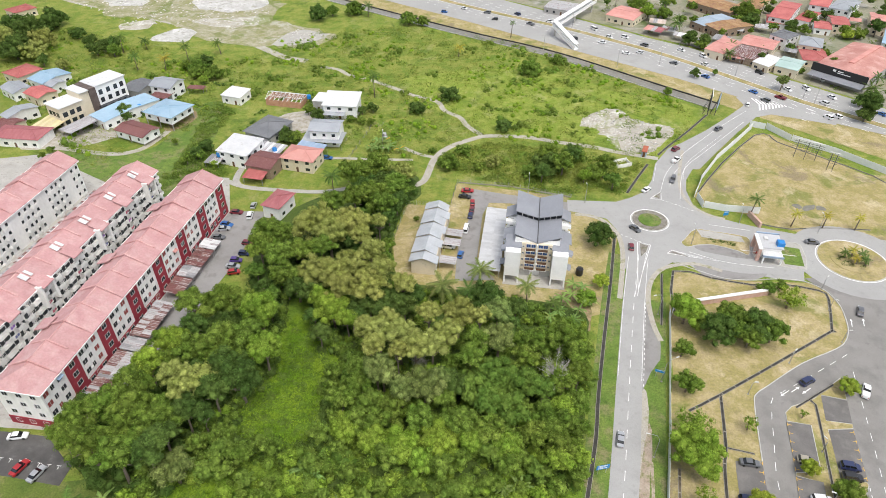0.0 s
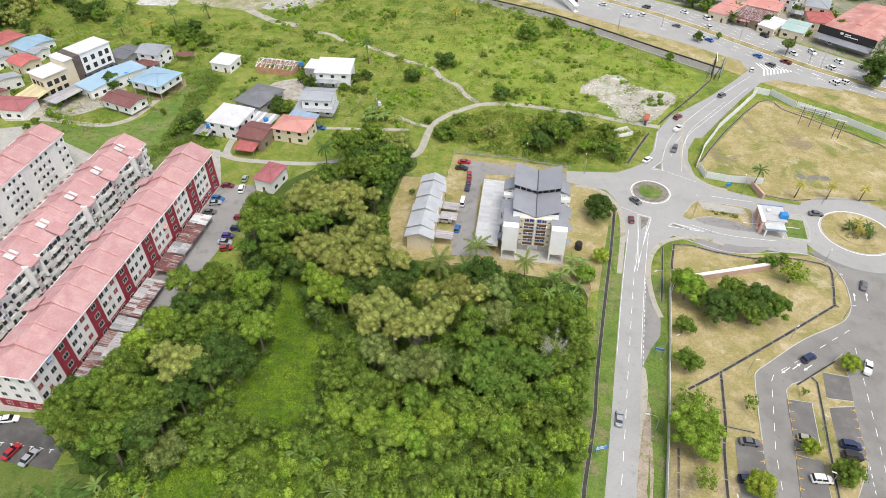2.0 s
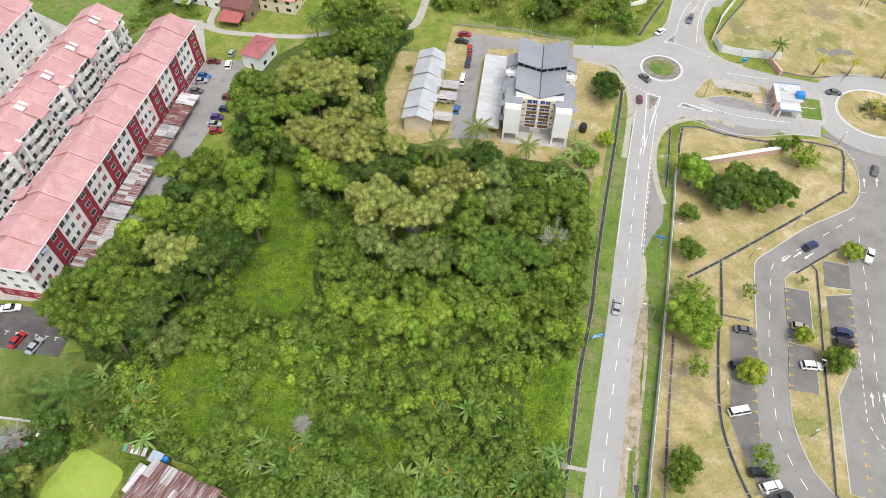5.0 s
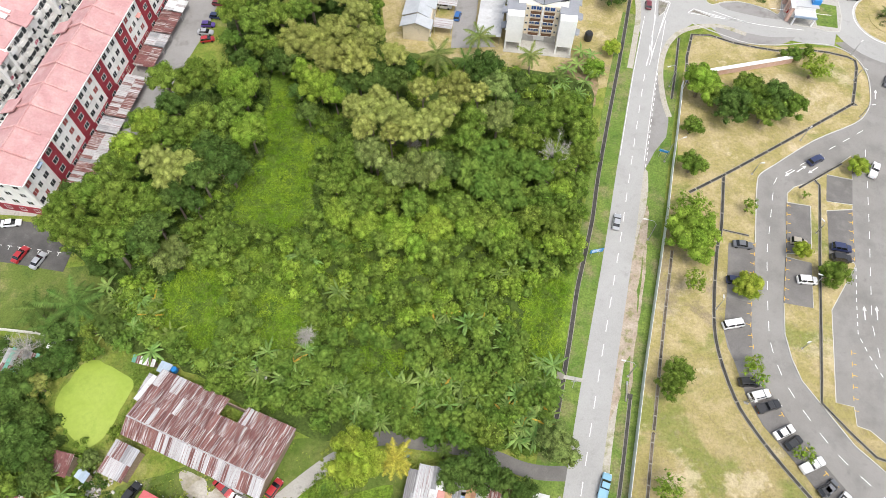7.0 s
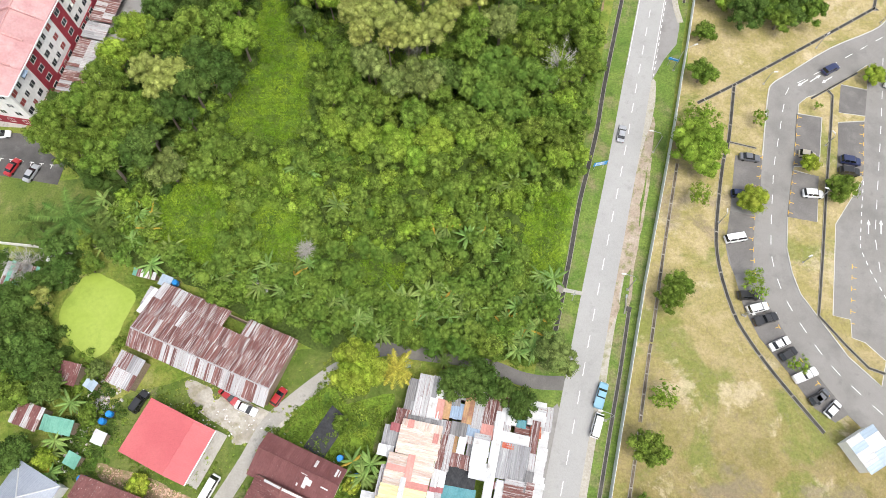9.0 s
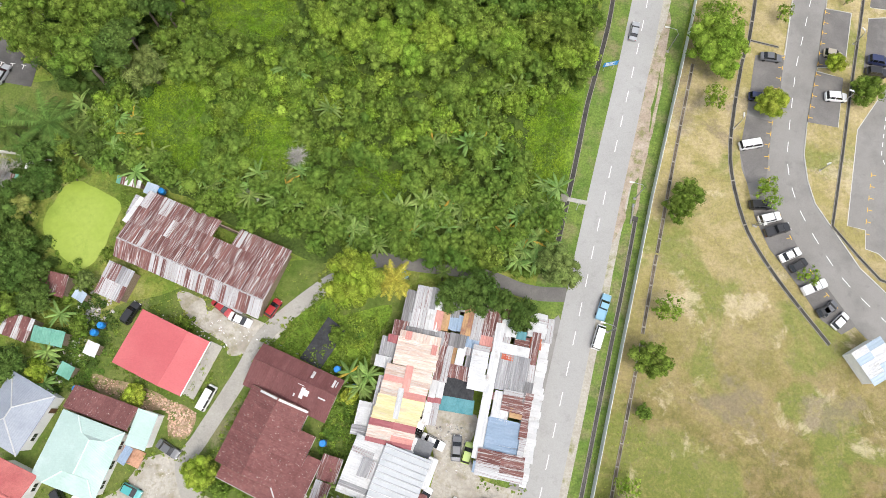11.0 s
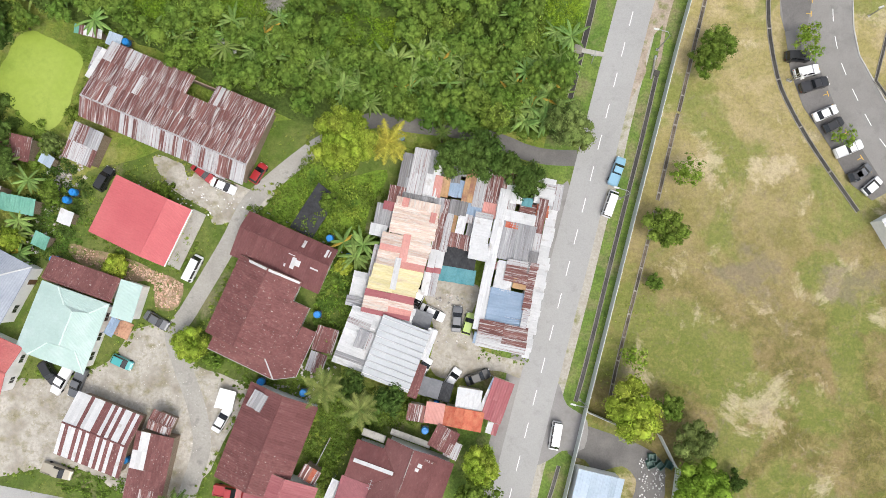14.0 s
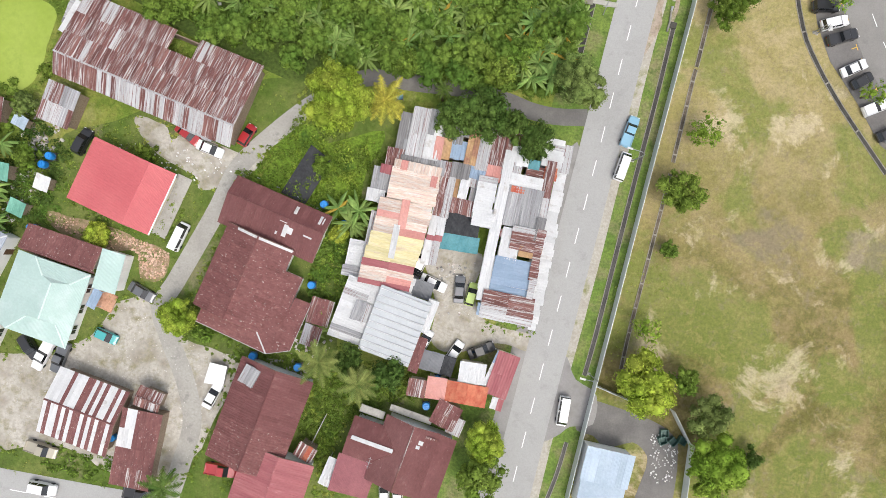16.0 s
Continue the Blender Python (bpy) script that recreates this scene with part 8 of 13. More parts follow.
def car(x, y, deg, kind="saloon", paint="white", full=True, where="parked", z=0.06):
    body, glass, roof, wheel, lamp, tail = car_meshes(kind)
    L, w = CARS[kind][:2]
    word = {"lightblue": "light blue", "navy": "dark blue"}.get(paint, paint)
    t = thing("car" if kind not in ("van", "pickup") else ("van" if kind == "van" else "pickup_truck"), x, y, deg, z, f"{word} {KIND_WORD[kind]} {where}", "car" if kind not in ("van", "pickup") else KIND_WORD[kind], "cars")
    part("body", body, t, material=PAINT_MATS[paint])
    part("glazing", glass, t)
    part("roof_panel", roof, t, material=PAINT_MATS[paint])
    for sx in (-1, 1):
        for sy in (-1, 1):
            part("wheel", wheel, t, m=pose(sx * L * 0.31, sy * (w - 0.07), 0.31))
    if full:
        for s in (0, 180):
            part("headlight", lamp, t, m=Matrix.Diagonal((1, -1 if s else 1, 1, 1)))
            part("tail_light", tail, t, m=Matrix.Diagonal((1, -1 if s else 1, 1, 1)))
    return t


# near cars
for spec in ((-38.9, 32.6, -39, "saloon", "red", "parked by a rusty roof"), (-35.4, 30.3, -23, "saloon", "white", "parked on pale concrete"), (-29.6, 32.5, 58, "hatch", "red", "parked beside a rusty house"),
             (-40.3, 16.5, 64, "van", "white", "parked beside the lane"), (-46.2, 7.8, -31, "saloon", "grey", "with a dusty body by a fence"), (-51.8, 0.9, -25, "hatch", "teal", "standing in the sandy yard"),
             (-55.5, 31.6, 61, "suv", "black", "parked by a red roof"), (-63.8, -0.7, -59, "suv", "black", "parked by a green roofed house"), (-61.7, -2.0, -120, "pickup", "white", "parked by a green roofed house"), (-59.0, -2.4, -113, "pickup", "grey", "parked by a green roofed house"),
             (-35.1, -8.5, 60, "saloon", "white", "parked by a maroon roof"), (-62.0, -16.8, -19, "pickup", "gold", "parked by a striped shed"), (-61.8, -22.9, -12, "suv", "white", "driving on the road"), (-33.8, -20.2, -11, "pickup", "red", "parked by a pink roof"),
             (-46.6, -23.9, -13, "pickup", "black", "parked at the roadside")):
    car(*spec[:3], spec[3], spec[4], True, spec[5])
for spec in ((3.8, 8.0, 85, "saloon", "grey", "parked in the sandy courtyard"), (5.7, 7.2, 73, "hatch", "lime", "parked in the sandy courtyard"), (-0.3, 9.0, -26, "saloon", "white", "parked in the sandy courtyard"), (-2.1, 12.5, 63, "hatch", "white", "parked under a roof edge"),
             (-3.3, 10.1, 61, "hatch", "black", "parked under a roof edge"), (7.2, -1.6, 21, "saloon", "black", "parked beside a stall"), (3.0, -1.8, 55, "hatch", "white", "parked under a dark canopy"), (-1.7, -0.1, 60, "hatch", "white", "parked by a white house"),
             (30.8, 32.7, 69, "pickup", "lightblue", "parked on the road shoulder"), (29.6, 27.2, 70, "van", "white", "parked on the road shoulder"), (20.0, -11.2, -100, "van", "white", "waiting at the gate"), (-8.2, -23.9, 90, "hatch", "white", "parked by a maroon house"), (-6.1, -24.2, 85, "hatch", "white", "parked by a maroon house")):
    car(*spec[:3], spec[3], spec[4], True, spec[5])
# car park
LOTCARS = ((61.9, 52.4, -0, "suv", "black"), (63.3, 49.8, 13, "suv", "white"), (64.5, 47.5, 16, "pickup", "black"), (66.3, 42.6, 23, "saloon", "white"), (67.6, 40.6, 27, "hatch", "black"), (70.0, 36.5, 22, "pickup", "white"), (71.5, 32.2, 24, "hatch", "black"),
           (61.5, 64.8, 10, "van", "white"), (67.8, 83.8, -9, "saloon", "grey"), (64.1, 75.0, -7, "hatch", "navy"), (80.4, 84.4, -15, "hatch", "gold"), (79.6, 74.9, -5, "suv", "white"), (89.4, 82.9, -11, "suv", "navy"), (88.6, 80.3, -8, "suv", "black"),
           (73.8, 30.2, 40, "hatch", "white"), (72.1, 32.5, 38, "hatch", "grey"))
for k, spec in enumerate(LOTCARS):
    car(*spec[:3], spec[3], spec[4], k < 4, "parked in a marked bay", 0.2 if k in (10, 11, 12, 13) else 0.07)
for spec in ((90.6, 107.1, 28, "suv", "navy", "driving in the car park"), (40.6, 89.7, 75, "saloon", "silver", "driving on the road"), (103.7, 104.1, 57, "pickup", "white", "driving on the campus road"),
             (116.6, 132.5, 61, "saloon", "grey", "driving on the campus road"), (117.3, 164.4, -7, "saloon", "grey", "driving by the entrance island"), (62.5, 170.9, -56, "saloon", "grey", "rounding the roundabout"), (59.1, 161.3, 80, "hatch", "maroon", "on the road before the roundabout"),
             (71.9, 194.5, 43, "saloon", "white", "leaving the roundabout"), (83.1, 201.3, -116, "suv", "grey", "driving towards the roundabout"), (88.2, 215.3, 46, "pickup", "white", "driving to the highway"), (90.4, 223.8, 42, "suv", "maroon", "driving to the highway")):
    car(*spec[:3], spec[3], spec[4], True, spec[5], 0.08)
# apartment cars
for k, spec in enumerate(((-70.7, 171.7, -17, "saloon", "blue"), (-71.1, 169.3, 10, "saloon", "silver"), (-71.5, 164.7, -4, "saloon", "grey"), (-72.6, 162.2, 0, "hatch", "maroon"), (-72.7, 159.8, -7, "saloon", "grey"), (-64.3, 176.9, 93, "suv", "white"), (-64.5, 182.8, 88, "hatch", "silver"),
                          (-69.3, 178.7, -4, "saloon", "maroon"), (-61.4, 161.7, -9, "hatch", "maroon"), (-61.2, 156.5, -7, "hatch", "navy"), (-62.9, 153.2, 0, "hatch", "purple"), (-63.1, 150.3, -4, "saloon", "silver"), (-62.1, 147.5, 13, "hatch", "red"), (-78.3, 126.6, 36, "saloon", "white"),
                          (-69.2, 124.6, 73, "hatch", "white"), (-68.3, 127.1, 76, "hatch", "silver"), (-96.0, 89.4, 8, "saloon", "white"), (-91.4, 81.3, 68, "saloon", "red"), (-87.0, 79.8, 69, "saloon", "silver"))):
    car(*spec[:3], spec[3], spec[4], k > 14, "parked beside the apartment block")
for spec in ((8.5, 192.9, 0, "saloon", "red"), (7.5, 189.2, -13, "saloon", "black"), (10.0, 185.6, 88, "hatch", "red"), (9.7, 181.5, 83, "hatch", "maroon"), (9.1, 177.8, 81, "hatch", "navy"), (7.4, 170.0, 79, "van", "white"), (5.4, 156.7, 76, "hatch", "blue"), (1.7, 160.8, -8, "suv", "white"),
             (-23.6, 232.9, -75, "hatch", "silver"), (-44.3, 215.2, -7, "saloon", "blue")):
    car(*spec[:3], spec[3], spec[4], False, "parked in the open court")
# highway traffic
for k, spec in enumerate(((11.4, 392.0, -40, "saloon", "white"), (24.9, 384.6, 157, "suv", "grey"), (28.7, 373.4, 168, "hatch", "black"), (42.4, 382.4, 123, "suv", "navy"), (48.1, 365.7, 133, "pickup", "grey"), (59.5, 370.1, -36, "saloon", "white"), (82.7, 358.1, -60, "van", "white"),
                         (69.6, 343.6, 110, "suv", "black"), (88.7, 346.0, -51, "hatch", "white"), (83.2, 338.0, 149, "saloon", "white"), (97.1, 345.8, -42, "suv", "white"), (104.7, 334.4, 131, "suv", "grey"), (92.6, 323.2, 143, "saloon", "white"), (99.9, 324.1, 140, "hatch", "white"),
                         (113.6, 310.6, 138, "saloon", "grey"), (122.2, 327.9, -50, "saloon", "white"), (131.0, 319.7, -65, "suv", "white"), (128.6, 309.4, 115, "hatch", "white"), (124.2, 294.3, 125, "saloon", "blue"), (151.8, 299.4, -61, "suv", "black"))):
    car(*spec[:3], spec[3], spec[4], False, "driving on the highway", 0.07)
for k, spec in enumerate(((140.6, 277.5, 122, "saloon", "blue"), (142.7, 268.4, 122, "suv", "grey"), (150.6, 271.4, 132, "pickup", "maroon"), (133.2, 264.0, 67, "hatch", "white"), (157.5, 280.1, -70, "saloon", "white"), (166.4, 281.2, -74, "suv", "white"), (174.0, 272.0, -68, "saloon", "white"),
                         (167.7, 266.1, 113, "suv", "white"), (163.0, 252.2, 114, "suv", "white"), (167.2, 253.0, 121, "suv", "white"), (187.5, 255.7, 117, "saloon", "blue"), (-0.2, 385.6, -13, "hatch", "blue"), (112.8, 241.1, 40, "suv", "grey"), (178.3, 291.5, -97, "hatch", "white"))):
    car(*spec[:3], spec[3], spec[4], False, "driving on the highway", 0.07)


# Houses of the far village
VILLAGE = "village houses"
house(-113.3, 245.2, 15.1, 14.1, -23, 6.0, "blue", 1.2, "raised white house with light blue hipped roof", 0.7, "hip", WHITE_PAINT, 1, 1, group=VILLAGE, raised=2.6)
house(-121.1, 230.6, 15.5, 9.7, -26, 4.2, "brown", 1.0, "small white house with brown roof", 0.6, "gable", WHITE_PAINT, 1, 2, group=VILLAGE, raised=0.8)
house(-76.1, 214.7, 13.4, 12.8, -19, 5.8, "white", 0.9, "two-storey white house with plain white roof", 0.5, "shed", WHITE_PAINT, 2, 3, group=VILLAGE)
house(-70.1, 234.1, 13.0, 16.3, -26, 4.0, "dark", 1.8, "low house with dark grey hipped roof", 0.8, "hip", GREY_WALL, 1, 4, group=VILLAGE)
house(-70.1, 228.6, 8.0, 9.4, -29, 2.6, "dark", 0.6, "dark grey carport roof of a house", 0.3, "gable", GREY_WALL, 1, 44, group=VILLAGE)
house(-46.0, 229.3, 12.4, 10.5, -5, 7.0, "ash", 1.2, "two-storey white house with pale blue-grey roof", 0.6, "gable", WHITE_PAINT, 2, 5, group=VILLAGE)
canopy(-46.8, 226.8, 15.9, 8.6, -7, 3.0, "ash", "pale blue-grey veranda roof", 0.5, group="verandas", wide=2.0)
house(-52.4, 210.4, 13.4, 10.6, -15, 5.2, "salmon", 1.6, "cream house with salmon hipped roof", 0.5, "hip", CREAM_WALL, 2, 6, group=VILLAGE)
canopy(-50.5, 218.2, 11.2, 5.7, -19, 3.4, "sky", "bright blue sheet roof beside a house", 0.5, group="verandas", wide=1.6)
house(-65.2, 206.5, 10.8, 11.3, -18, 4.6, "brown", 1.0, "weathered house with brown roof", 0.4, "gable", TIMBER, 1, 7, group=VILLAGE)
canopy(-67.1, 199.9, 7.7, 7.6, -12, 2.7, "tile", "red sheet porch roof of a house", 0.6, group="verandas", wide=1.2)
canopy(-65.4, 217.4, 10.2, 7.2, -19, 3.2, ("white", "zinc"), "pale sheet roof between houses", 0.3, group="verandas", wide=1.2)
canopy(-84.9, 210.1, 5.8, 6.2, -14, 2.4, ("oldzinc", "zinc"), "low grey sheet carport", 0.3, group="verandas")
house(-43.0, 253.8, 14.9, 12.3, -5, 6.2, "white", 1.2, "two-storey white house with white roof", 0.6, "shed", WHITE_PAINT, 2, 8, group=VILLAGE)
canopy(-46.3, 249.2, 10.8, 7.5, -7, 3.0, "ash", "grey-green veranda roof on posts", 0.4, group="verandas", wide=2.0)
house(-52.7, 259.6, 5.5, 8.9, -11, 4.6, "white", 0.4, "small flat white roofed annex", 0.2, "flat", GREY_WALL, 1, 9, group=VILLAGE)
house(-91.2, 265.6, 9.9, 9.3, -19, 3.8, "white", 0.5, "small low house with white roof", 0.4, "shed", WHITE_WALL, 1, 10, group=VILLAGE)
house(-122.7, 270.8, 11.5, 10.8, -17, 6.0, "ash", 1.5, "two-storey white house with pale grey gable roof", 0.6, "gable", WHITE_PAINT, 2, 11, group=VILLAGE)
canopy(-123.4, 264.6, 8.8, 6.9, -14, 2.8, "brown", "brown porch roof of a house", 0.3, group="verandas", wide=1.4)
house(-135.3, 272.0, 10.2, 12.8, -23, 4.2, "dark", 0.9, "low house with dark grey roof", 0.5, "gable", GREY_WALL, 1, 12, group=VILLAGE)
house(-133.5, 250.1, 11.1, 26.4, -35, 4.0, "blue", 0.8, "long single-storey house with light blue roof", 0.4, "gable", WHITE_PAINT, 1, 13, group=VILLAGE)
canopy(-145.8, 236.8, 7.5, 16.1, -29, 3.0, "zinc", "grey sheet carport of a house", 0.2, group="verandas", wide=1.4)
canopy(-159.4, 235.4, 10.5, 16.7, -15, 3.0, "yellow", "cream sheet carport of a house", 0.2, group="verandas", wide=1.6)
house(-176.2, 264.5, 11.6, 9.5, -32, 4.0, "tile", 1.0, "house with dark red roof", 0.5, "gable", CREAM_WALL, 1, 14, group=VILLAGE)
house(-180.5, 281.7, 11.7, 14.8, -31, 4.0, "blue", 1.0, "house with bright blue roof", 0.5, "gable", WHITE_PAINT, 1, 15, group=VILLAGE)
house(-195.5, 286.9, 12.6, 12.6, -29, 4.2, "tile", 1.4, "house with brick red hipped roof", 0.5, "hip", CREAM_WALL, 1, 16, group=VILLAGE)
house(-189.2, 269.1, 12.5, 9.2, -36, 4.0, "ash", 1.0, "house with pale grey roof", 0.5, "gable", WHITE_PAINT, 1, 17, group=VILLAGE)
house(-175.0, 244.9, 6.3, 13.6, -33, 4.6, "ash", 1.2, "long house with pale grey roof", 0.5, "gable", WHITE_WALL, 1, 18, group=VILLAGE)
house(-174.3, 274.1, 5.9, 7.5, -29, 4.0, "ash", 0.8, "small house with grey roof", 0.5, "gable", WHITE_PAINT, 1, 19, group=VILLAGE)
house(-241.9, 374.8, 11.9, 13.0, -34, 4.2, "tile", 1.2, "house with faded red roof", 0.5, "hip", CREAM_WALL, 1, 20, group=VILLAGE)
canopy(-110.9, 273.0, 7.9, 3.4, -8, 2.6, "brown", "brown sheet car shelter beside a house", 0.2, group="verandas", wide=1.4)
house(-165.3, 227.3, 20.6, 10.9, -6, 4.0, "pinkred", 1.4, "house with faded pink roof", 0.5, "hip", WHITE_WALL, 1, 21, group=VILLAGE)
house(-174.8, 235.8, 9.6, 9.1, -19, 3.6, "brown", 1.0, "house with dark red-brown roof", 0.5, "gable", CREAM_WALL, 1, 22, group=VILLAGE)

# three-storey modern house
mod = thing("modern_house", -151.1, 251.4, 58, 0, "three-storey white and beige modern house with flat roofs", "house", VILLAGE)
part("tower", Geo().box(-13, -4.5, 0, -3, 4.5, 8.6).mesh("tower", CREAM_WALL), mod, "beige front block")
part("tower", Geo().box(-3, -4.5, 0, 2.0, 4.5, 11.4).mesh("tower", CREAM_WALL), mod, "beige upper block")
part("fin", Geo().box(1.0, -5.2, 0, 4.0, 4.7, 11.9).mesh("fin", DARK_WALL), mod, "dark brown clad stair tower")
part("wing", Geo().box(4.0, -4.8, 0, 18.0, 4.8, 11.8).mesh("wing", WHITE_PAINT), mod, "white rear wing")
for a, b, z in ((-13.4, -2.6, 8.6), (-3.2, 1.5, 11.4), (3.8, 18.4, 11.8)):
    part("flat_roof", Geo().box(a, -5.2, z, b, 5.2, z + 0.3, 0.06).mesh("flat_roof", WHITE_ROOF), mod)
for z in (1.0, 4.4, 7.8):
    for u in (6.0, 9.5, 13.0, 16.0):
        window_on(mod, u, -4.8, z, 0, 1.7, 2.1)
    if z < 7:
        for u in (-11, -8, -5):
            window_on(mod, u, -4.5, z, 0, 2.0, 2.0)
        for v in (-2.5, 0, 2.5):
            window_on(mod, -13, v, z, -90, 1.9, 2.0)
part("glass_canopy", Geo().sheet([(3.0, -8.0, 3.2), (17.0, -8.0, 3.2), (17.0, -4.8, 3.5), (3.0, -4.8, 3.5)], 0.08).mesh("glass_canopy", GLASS), mod)

# house under construction
shell = thing("unfinished_house", -68.7, 263.3, -12, 0, "unfinished brick house with bare white roof trusses", "house", VILLAGE)
part("wall_shell", Geo().box(-8, -4, 0, 8, -3.8, 2.8).box(-8, 3.8, 0, 8, 4, 2.8).box(-8, -3.8, 0, -7.8, 3.8, 2.8).box(7.8, -3.8, 0, 8, 3.8, 2.8).box(-0.1, -3.8, 0, 0.1, 3.8, 2.8).mesh("wall_shell", BRICK_RED), shell)
truss = Geo().tube([(0, -4.6, 2.9), (0, 0, 4.7), (0, 4.6, 2.9), (0, -4.6, 2.9)], 0.09, 4).tube([(0, 0, 2.9), (0, 0, 4.7)], 0.07, 4).mesh("truss", WHITE_PAINT)
for k in range(9):
    part("truss", truss, shell, m=pose(-8 + 2 * k, 0, 0))
part("purlin", Geo().tube([(-8.3, 0, 4.75), (8.3, 0, 4.75)], 0.08, 4).tube([(-8.3, -2.3, 3.85), (8.3, -2.3, 3.85)], 0.08, 4).tube([(-8.3, 2.3, 3.85), (8.3, 2.3, 3.85)], 0.08, 4).mesh("purlin", WHITE_PAINT), shell)

# ruin in the grass
ruin = thing("concrete_ruin", 67.1, 212.3, 20, 0, "white open concrete ruin in the grass", "ruin")
part("wall_shell", Geo().box(-3, -2, 0, 3, -1.8, 1.6).box(-3, 1.8, 0, 3, 2, 1.6).box(-3, -1.8, 0, -2.8, 1.8, 1.6).box(2.8, -1.8, 0, 3, 1.8, 1.2).mesh("wall_shell", WHITE_WALL), ruin)
house(77.5, 220.6, 2.0, 5.0, -22, 2.2, "orange", 0.3, "small hut with orange and blue sheets", 0.1, "flat", SKY_ROOF, 1, 23, sides="S")

# settlement beyond the highway
FARG = "houses beyond the highway"
house(104.2, 375.4, 17.0, 20.7, -37, 4.0, "salmon", 1.0, "shop with faded red and green roof", 0.4, "gable", CREAM_WALL, 1, 31, group=FARG)
house(68.9, 389.1, 17.1, 15.6, -27, 3.6, "zinc", 0.6, "low workshop with grey zinc roof", 0.3, "gable", GREY_WALL, 1, 32, group=FARG)
house(149.8, 364.9, 10.3, 24.7, -61, 4.0, "bluegrey", 0.6, "open workshop with grey and pink roof", 0.3, "gable", TIMBER, 1, 33, group=FARG)
house(155.7, 355.9, 12.3, 23.8, -68, 4.2, "ochre", 0.6, "workshop with rusty ochre roof", 0.3, "gable", TIMBER, 1, 34, group=FARG)
house(160.6, 391.5, 28.3, 18.1, -52, 4.5, "ochre", 0.6, "long workshop with rusty ochre roof", 0.3, "gable", TIMBER, 1, 35, group=FARG)
house(152.7, 317.6, 13.8, 17.3, -38, 3.6, "rust", 0.7, "row of rusty tin roofed shops", 0.3, "gable", TIMBER, 1, 36, group=FARG)
house(143.0, 325.7, 10.5, 23.2, -45, 4.0, "salmon", 0.8, "old house with faded red roof", 0.3, "gable", CREAM_WALL, 1, 37, group=FARG)
house(163.2, 330.9, 16.9, 16.1, -36, 4.0, "salmon", 1.2, "long house with orange red roof", 0.5, "gable", CREAM_WALL, 1, 38, group=FARG)
house(177.5, 336.3, 10.1, 13.5, -53, 6.2, "dark", 1.2, "two-storey white house with dark roof", 0.5, "hip", WHITE_PAINT, 2, 39, group=FARG)
house(158.4, 307.1, 8.8, 15.2, -51, 3.6, "white", 0.6, "small shop with white roof", 0.3, "gable", CREAM_WALL, 1, 40, group=FARG)
house(167.1, 302.6, 10.8, 15.4, -38, 4.0, "mint", 0.7, "shop with pale mint green roof", 0.4, "gable", CREAM_WALL, 1, 41, group=FARG)
house(186.7, 326.0, 11.1, 15.0, -28, 6.2, "ash", 1.3, "two-storey cream house with grey hipped roof", 0.5, "hip", CREAM_WALL, 2, 42, group=FARG)
house(184.0, 315.6, 12.7, 18.5, -15, 3.6, "tile", 1.2, "red tiled roof of a house", 0.4, "hip", CREAM_WALL, 1, 43, group=FARG)
house(194.1, 375.7, 11.0, 34.5, -35, 6.2, "tile", 1.2, "two-storey house with red roof", 0.5, "gable", WHITE_PAINT, 2, 45, group=FARG)
house(186.0, 368.0, 9.6, 14.8, -22, 3.4, "tile", 0.6, "red carport roof of a house", 0.3, "gable", WHITE_PAINT, 1, 46, group=FARG)
house(207.3, 374.1, 8.2, 21.6, -42, 3.4, "tile", 0.6, "red carport roof of a house", 0.3, "gable", WHITE_PAINT, 1, 47, group=FARG)
house(233.7, 387.0, 12.0, 25.6, -40, 6.2, "ash", 1.2, "two-storey house with grey roof", 0.5, "hip", WHITE_PAINT, 2, 48, group=FARG)
house(218.0, 361.7, 9.3, 15.7, -16, 5.2, "tile", 1.0, "house with red gable roof", 0.4, "gable", CREAM_WALL, 2, 49, group=FARG)
house(208.4, 359.2, 8.9, 14.4, -22, 3.6, "tile", 0.8, "house with small red roof", 0.4, "gable", WHITE_PAINT, 1, 50, group=FARG)
house(244.0, 363.5, 13.5, 26.7, -26, 4.6, "salmon", 1.2, "cream house with orange roof", 0.5, "gable", CREAM_WALL, 1, 51, group=FARG)
house(235.4, 336.7, 10.1, 24.1, -32, 4.6, "blue", 0.8, "house with pale blue roof", 0.5, "gable", WHITE_PAINT, 1, 52, group=FARG)
house(223.9, 394.9, 10.6, 26.2, -34, 6.0, "tile", 1.2, "white house with red roof", 0.5, "gable", WHITE_PAINT, 2, 53, group=FARG)
house(183.1, 393.7, 12.9, 27.0, -38, 4.6, "ochre", 1.0, "cream house with tan roof", 0.5, "hip", CREAM_WALL, 1, 54, group=FARG)
